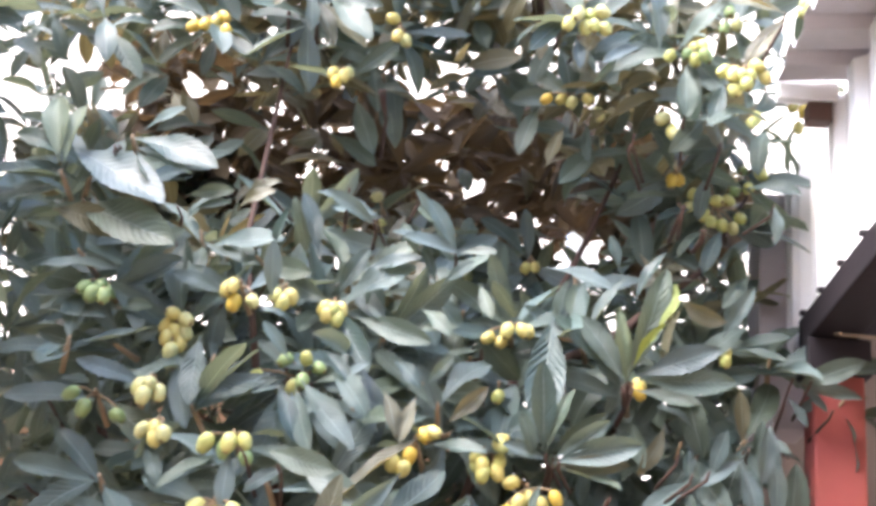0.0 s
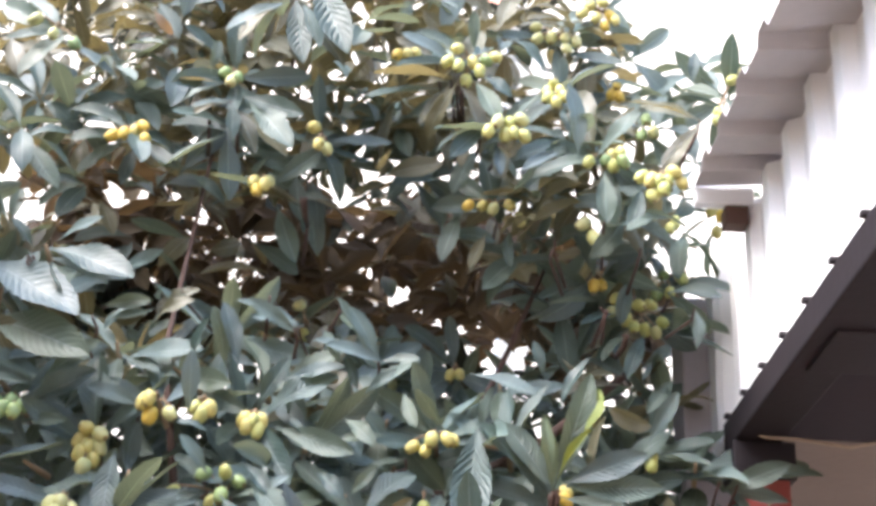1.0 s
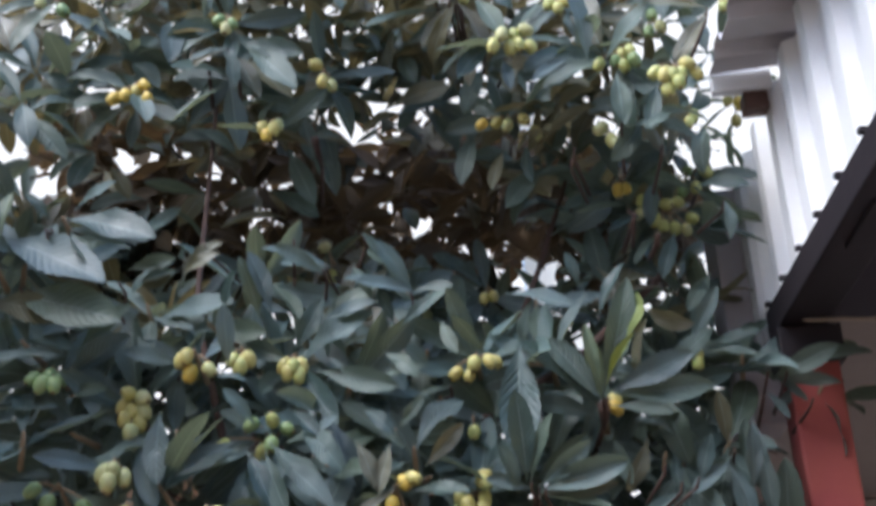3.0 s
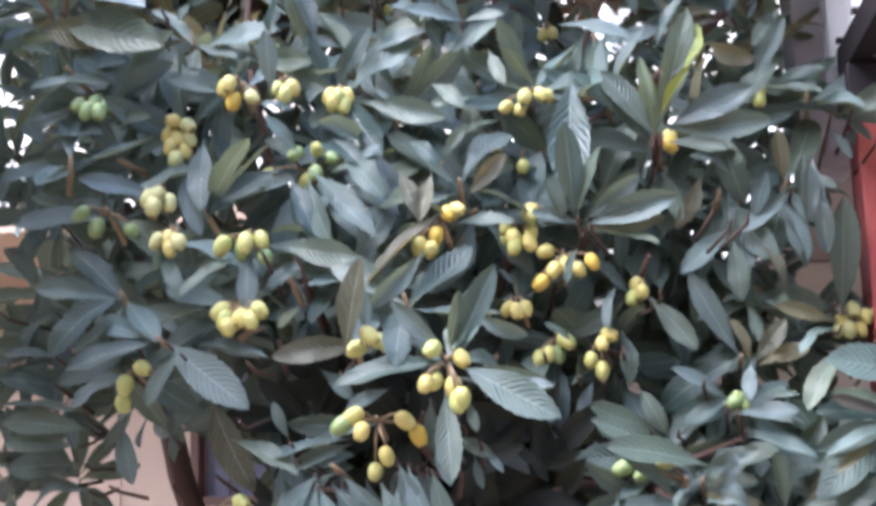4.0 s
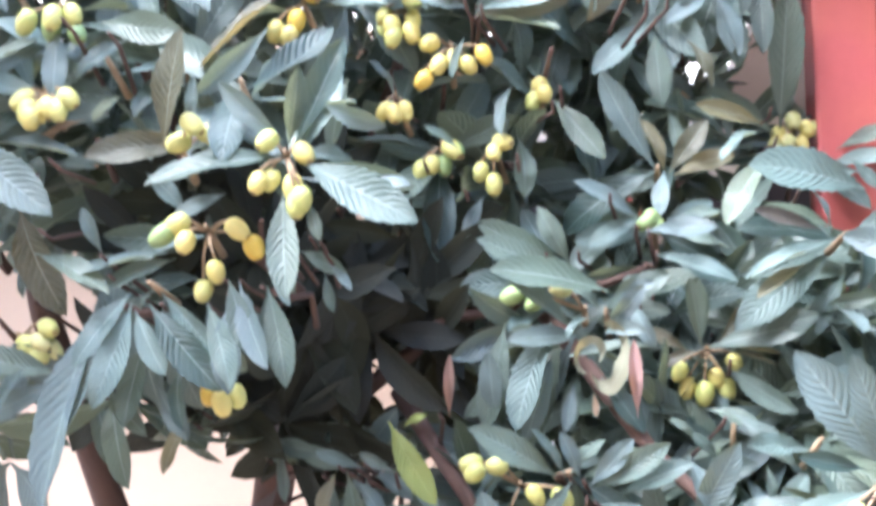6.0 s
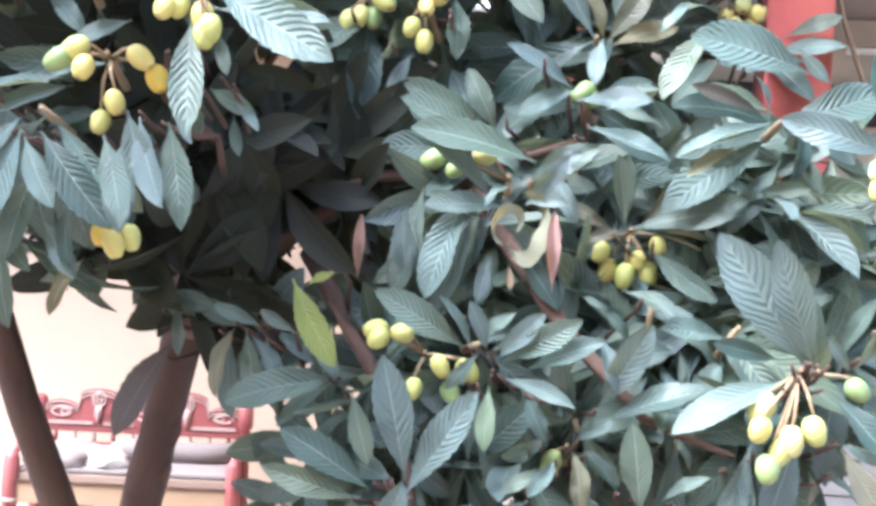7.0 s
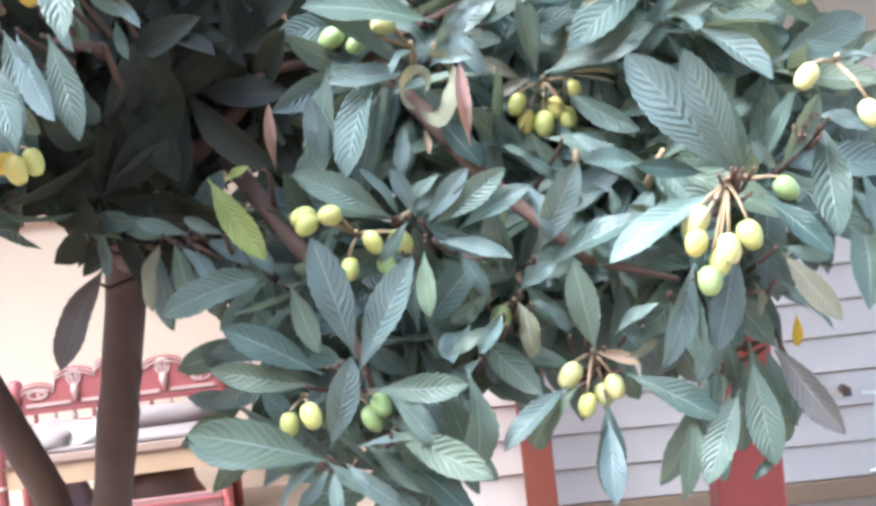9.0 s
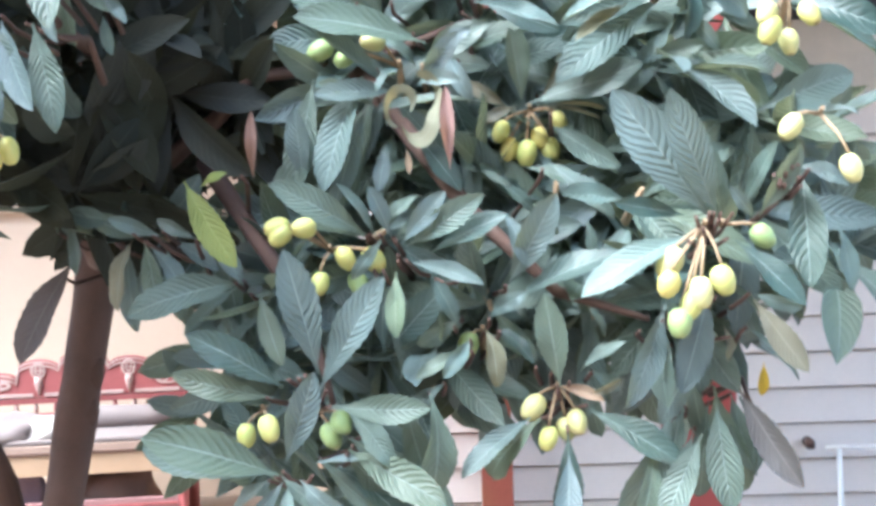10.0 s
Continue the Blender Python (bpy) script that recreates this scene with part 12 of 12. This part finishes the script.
whorl((0.925, 3.100, 1.404), (0.74, -0.78, 0.46), 415, count=9, size=0.21, near=False)
whorl((0.693, 3.150, 1.584), (0.39, -0.86, -0.13), 416, count=9, size=0.21, near=False)
whorl((0.814, 3.200, 1.605), (-0.51, -0.93, 0.35), 417, count=9, size=0.21, near=False)
whorl((-0.086, 3.000, 1.181), (0.66, -1.14, 0.35), 418, count=8, size=0.17, near=False)
whorl((-0.020, 3.050, 1.116), (0.17, -0.78, 0.41), 419, count=8, size=0.17, near=False)
whorl((0.046, 3.100, 1.028), (0.23, -1.78, 0.29), 420, count=8, size=0.17, near=False)
whorl((-0.066, 3.000, 1.017), (0.15, -1.19, -0.64), 421, count=8, size=0.17, near=False)
whorl((0.140, 3.050, 1.089), (0.35, -0.71, -0.52), 422, count=8, size=0.17, near=False)
whorl((0.168, 3.100, 0.994), (1.04, -1.13, 0.73), 423, count=8, size=0.17, near=False)
whorl((0.068, 3.000, 0.953), (0.3, -0.22, 0.24), 424, count=8, size=0.17, near=False)
whorl((-0.023, 3.050, 0.921), (0.33, -1.37, -0.33), 425, count=8, size=0.17, near=False)
whorl((-0.168, 3.100, 1.092), (0.87, -0.81, -0.1), 426, count=8, size=0.17, near=False)
whorl((0.135, 3.000, 1.177), (-0.41, -0.67, -0.63), 427, count=8, size=0.17, near=False)
whorl((0.031, 3.050, 1.202), (0.15, -1.13, 0.41), 428, count=8, size=0.17, near=False)
whorl((0.226, 3.100, 1.134), (0.08, -0.68, 0.29), 429, count=8, size=0.17, near=False)


def fill_zone(ring, count, y0, y1, seed, size=0.215, mean_eye=(0.15, 0.3, 1.65)):
    """Joined whorls in the depth of the crown, within an outline given in x and z at y = 3.2 that widens with depth
    along the camera's mean lines of sight, to fit its view.
    """
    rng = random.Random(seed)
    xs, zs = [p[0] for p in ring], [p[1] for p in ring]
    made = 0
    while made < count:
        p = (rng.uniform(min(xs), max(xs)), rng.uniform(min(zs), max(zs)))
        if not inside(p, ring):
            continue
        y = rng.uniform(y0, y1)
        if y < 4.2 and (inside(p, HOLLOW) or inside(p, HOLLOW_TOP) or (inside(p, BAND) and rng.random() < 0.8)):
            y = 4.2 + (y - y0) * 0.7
        s = (y - mean_eye[1]) / (3.2 - mean_eye[1])
        at = (mean_eye[0] + (p[0] - mean_eye[0]) * s, y, mean_eye[2] + (p[1] - mean_eye[2]) * s)
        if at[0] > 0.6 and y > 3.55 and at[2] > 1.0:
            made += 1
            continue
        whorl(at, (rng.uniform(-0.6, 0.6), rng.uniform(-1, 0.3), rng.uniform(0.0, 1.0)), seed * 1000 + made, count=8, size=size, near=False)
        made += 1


# olive colour carries the warm glare on the upper crown
FILL = OLIVE_FILL
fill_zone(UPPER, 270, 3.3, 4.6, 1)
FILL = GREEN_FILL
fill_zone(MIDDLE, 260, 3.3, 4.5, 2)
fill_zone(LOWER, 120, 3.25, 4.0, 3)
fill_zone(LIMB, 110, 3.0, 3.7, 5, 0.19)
# brown leaves deep inside, their colour painting the veiled shade there
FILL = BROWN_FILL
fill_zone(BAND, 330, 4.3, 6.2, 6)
# darker leaf colour paints shade round the fork and behind the crown
FILL = SHADE_TONE_FILL
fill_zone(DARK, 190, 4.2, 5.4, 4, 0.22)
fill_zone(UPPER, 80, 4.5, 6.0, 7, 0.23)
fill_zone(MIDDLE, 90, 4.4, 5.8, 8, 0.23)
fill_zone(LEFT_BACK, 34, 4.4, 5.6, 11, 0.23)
# unseen leaves added beside the crown to shade its left part
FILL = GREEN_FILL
fill_zone(UNSEEN_SIDE, 110, 2.7, 4.2, 9, 0.22)
fill_zone(UNSEEN_FRONT, 190, 1.8, 3.5, 10, 0.22)
for store, mat, words in ((GREEN_FILL, LEAF, "inner leaves of the crown"), (OLIVE_FILL, OLIVE, "olive leaves of the upper crown"), (BROWN_FILL, DEEP_BROWN, "brown leaves deep in the crown, shade put into their colour"), (SHADE_TONE_FILL, INNER, "leaves round the fork of the trunk, coloured darker for shade")):
    me = bpy.data.meshes.new("foliage")
    me.from_pydata(store["verts"], [], store["faces"])
    layer = me.uv_layers.new(name="UVMap")
    for loop in me.loops:
        layer.data[loop.index].uv = store["uvs"][loop.vertex_index]
    me.polygons.foreach_set("use_smooth", [True] * len(me.polygons))
    me.materials.append(mat)
    foliage = new("foliage", me)
    foliage.parent = tree
    tagged(foliage, words, kind="stuff")

# trunk and limbs
trunk = part("trunk", tube([(-1.012, 3.979, GROUND_Z), (-0.939, 3.986, 0.15), (-0.891, 3.991, 0.35), (-0.835, 3.997, 0.60), (-0.793, 4.002, 0.80), (-0.764, 4.005, 0.95), (-0.744, 4.008, 1.05), (-0.726, 4.010, 1.15), (-0.708, 4.013, 1.25), (-0.690, 4.015, 1.35), (-0.679, 4.017, 1.42), (-0.653, 4.021, 1.58), (-0.627, 4.025, 1.75), (-0.599, 4.029, 1.95)], [0.078, 0.068, 0.062, 0.055, 0.052, 0.054, 0.052, 0.056, 0.055, 0.06, 0.062, 0.053, 0.046, 0.036], 20), BARK, tree, "dark brown slender trunk")
for vert in trunk.data.vertices:
    p = Vector(vert.co)
    vert.co = p + Vector((1, 0.3, 0)) * (0.008 * noise.noise(p * 7.0) + 0.004 * noise.noise(p * 25.0))
for kx, kz in ((-0.710, 0.985), (-0.690, 1.09)):
    part("knot", tube([(kx - 0.03, 4.00, kz - 0.03), (kx - 0.006, 3.99, kz), (kx + 0.006, 3.985, kz + 0.025)], [0.035, 0.024, 0.005], 10), BARK, tree)
part("trunk", tube([(-0.86, 4.05, GROUND_Z), (-0.915, 4.03, 0.46), (-0.97, 4.0, 0.79), (-1.105, 3.975, 1.12), (-1.355, 3.975, 1.78), (-1.62, 4.1, 2.70)], [0.056, 0.050, 0.047, 0.045, 0.040, 0.026], 14), BARK, tree, "dark brown second stem")
BOUGHS = [
    [(-0.67, 3.98, 1.44), (-0.52, 3.50, 1.38), (-0.44, 3.22, 1.41), (-0.35, 3.20, 1.51), (-0.26, 3.17, 1.57), (-0.16, 3.14, 1.64), (-0.09, 3.12, 1.71), (0.10, 3.12, 1.72), (0.32, 3.15, 1.80)],
    [(-0.60, 4.02, 1.86), (-0.30, 3.4, 2.1), (-0.15, 3.5, 2.6), (0.05, 3.6, 3.1), (0.2, 3.6, 3.5)],
    [(-0.63, 4.02, 1.70), (-0.66, 3.5, 1.95), (-0.75, 3.1, 2.3), (-0.9, 3.2, 2.9), (-0.9, 3.4, 3.7)],
    [(-0.15, 3.5, 2.6), (0.15, 3.4, 2.75), (0.4, 3.5, 3.0), (0.55, 3.6, 3.3)],
    [(0.10, 3.12, 1.72), (0.30, 3.0, 1.45), (0.45, 2.95, 1.30), (0.60, 2.92, 1.25)],
    [(-0.20, 3.18, 1.56), (-0.05, 3.05, 1.36), (0.02, 3.0, 1.25), (0.06, 2.95, 1.12)],
    [(-0.62, 4.02, 1.78), (-0.42, 3.3, 1.74), (-0.35, 3.0, 1.75), (-0.38, 2.8, 1.80), (-0.35, 2.7, 1.86)],
    # unseen limbs that carry the added leaves at the side
    [(-1.58, 4.09, 2.58), (-2.0, 3.85, 2.9), (-2.4, 3.3, 3.05), (-2.3, 2.7, 3.1), (-1.95, 2.1, 3.15)],
    [(-2.4, 3.3, 3.05), (-2.45, 2.9, 2.6), (-2.1, 2.4, 2.2)],
    [(-2.4, 3.3, 3.05), (-2.5, 2.9, 3.6), (-2.3, 2.4, 4.0)],
]
for k, pts in enumerate(BOUGHS):
    n = len(pts)
    part("limb", tube(pts, [(0.02 if k else 0.03) * (1 - 0.75 * i / (n - 1)) for i in range(n)], 9), BARK, tree)
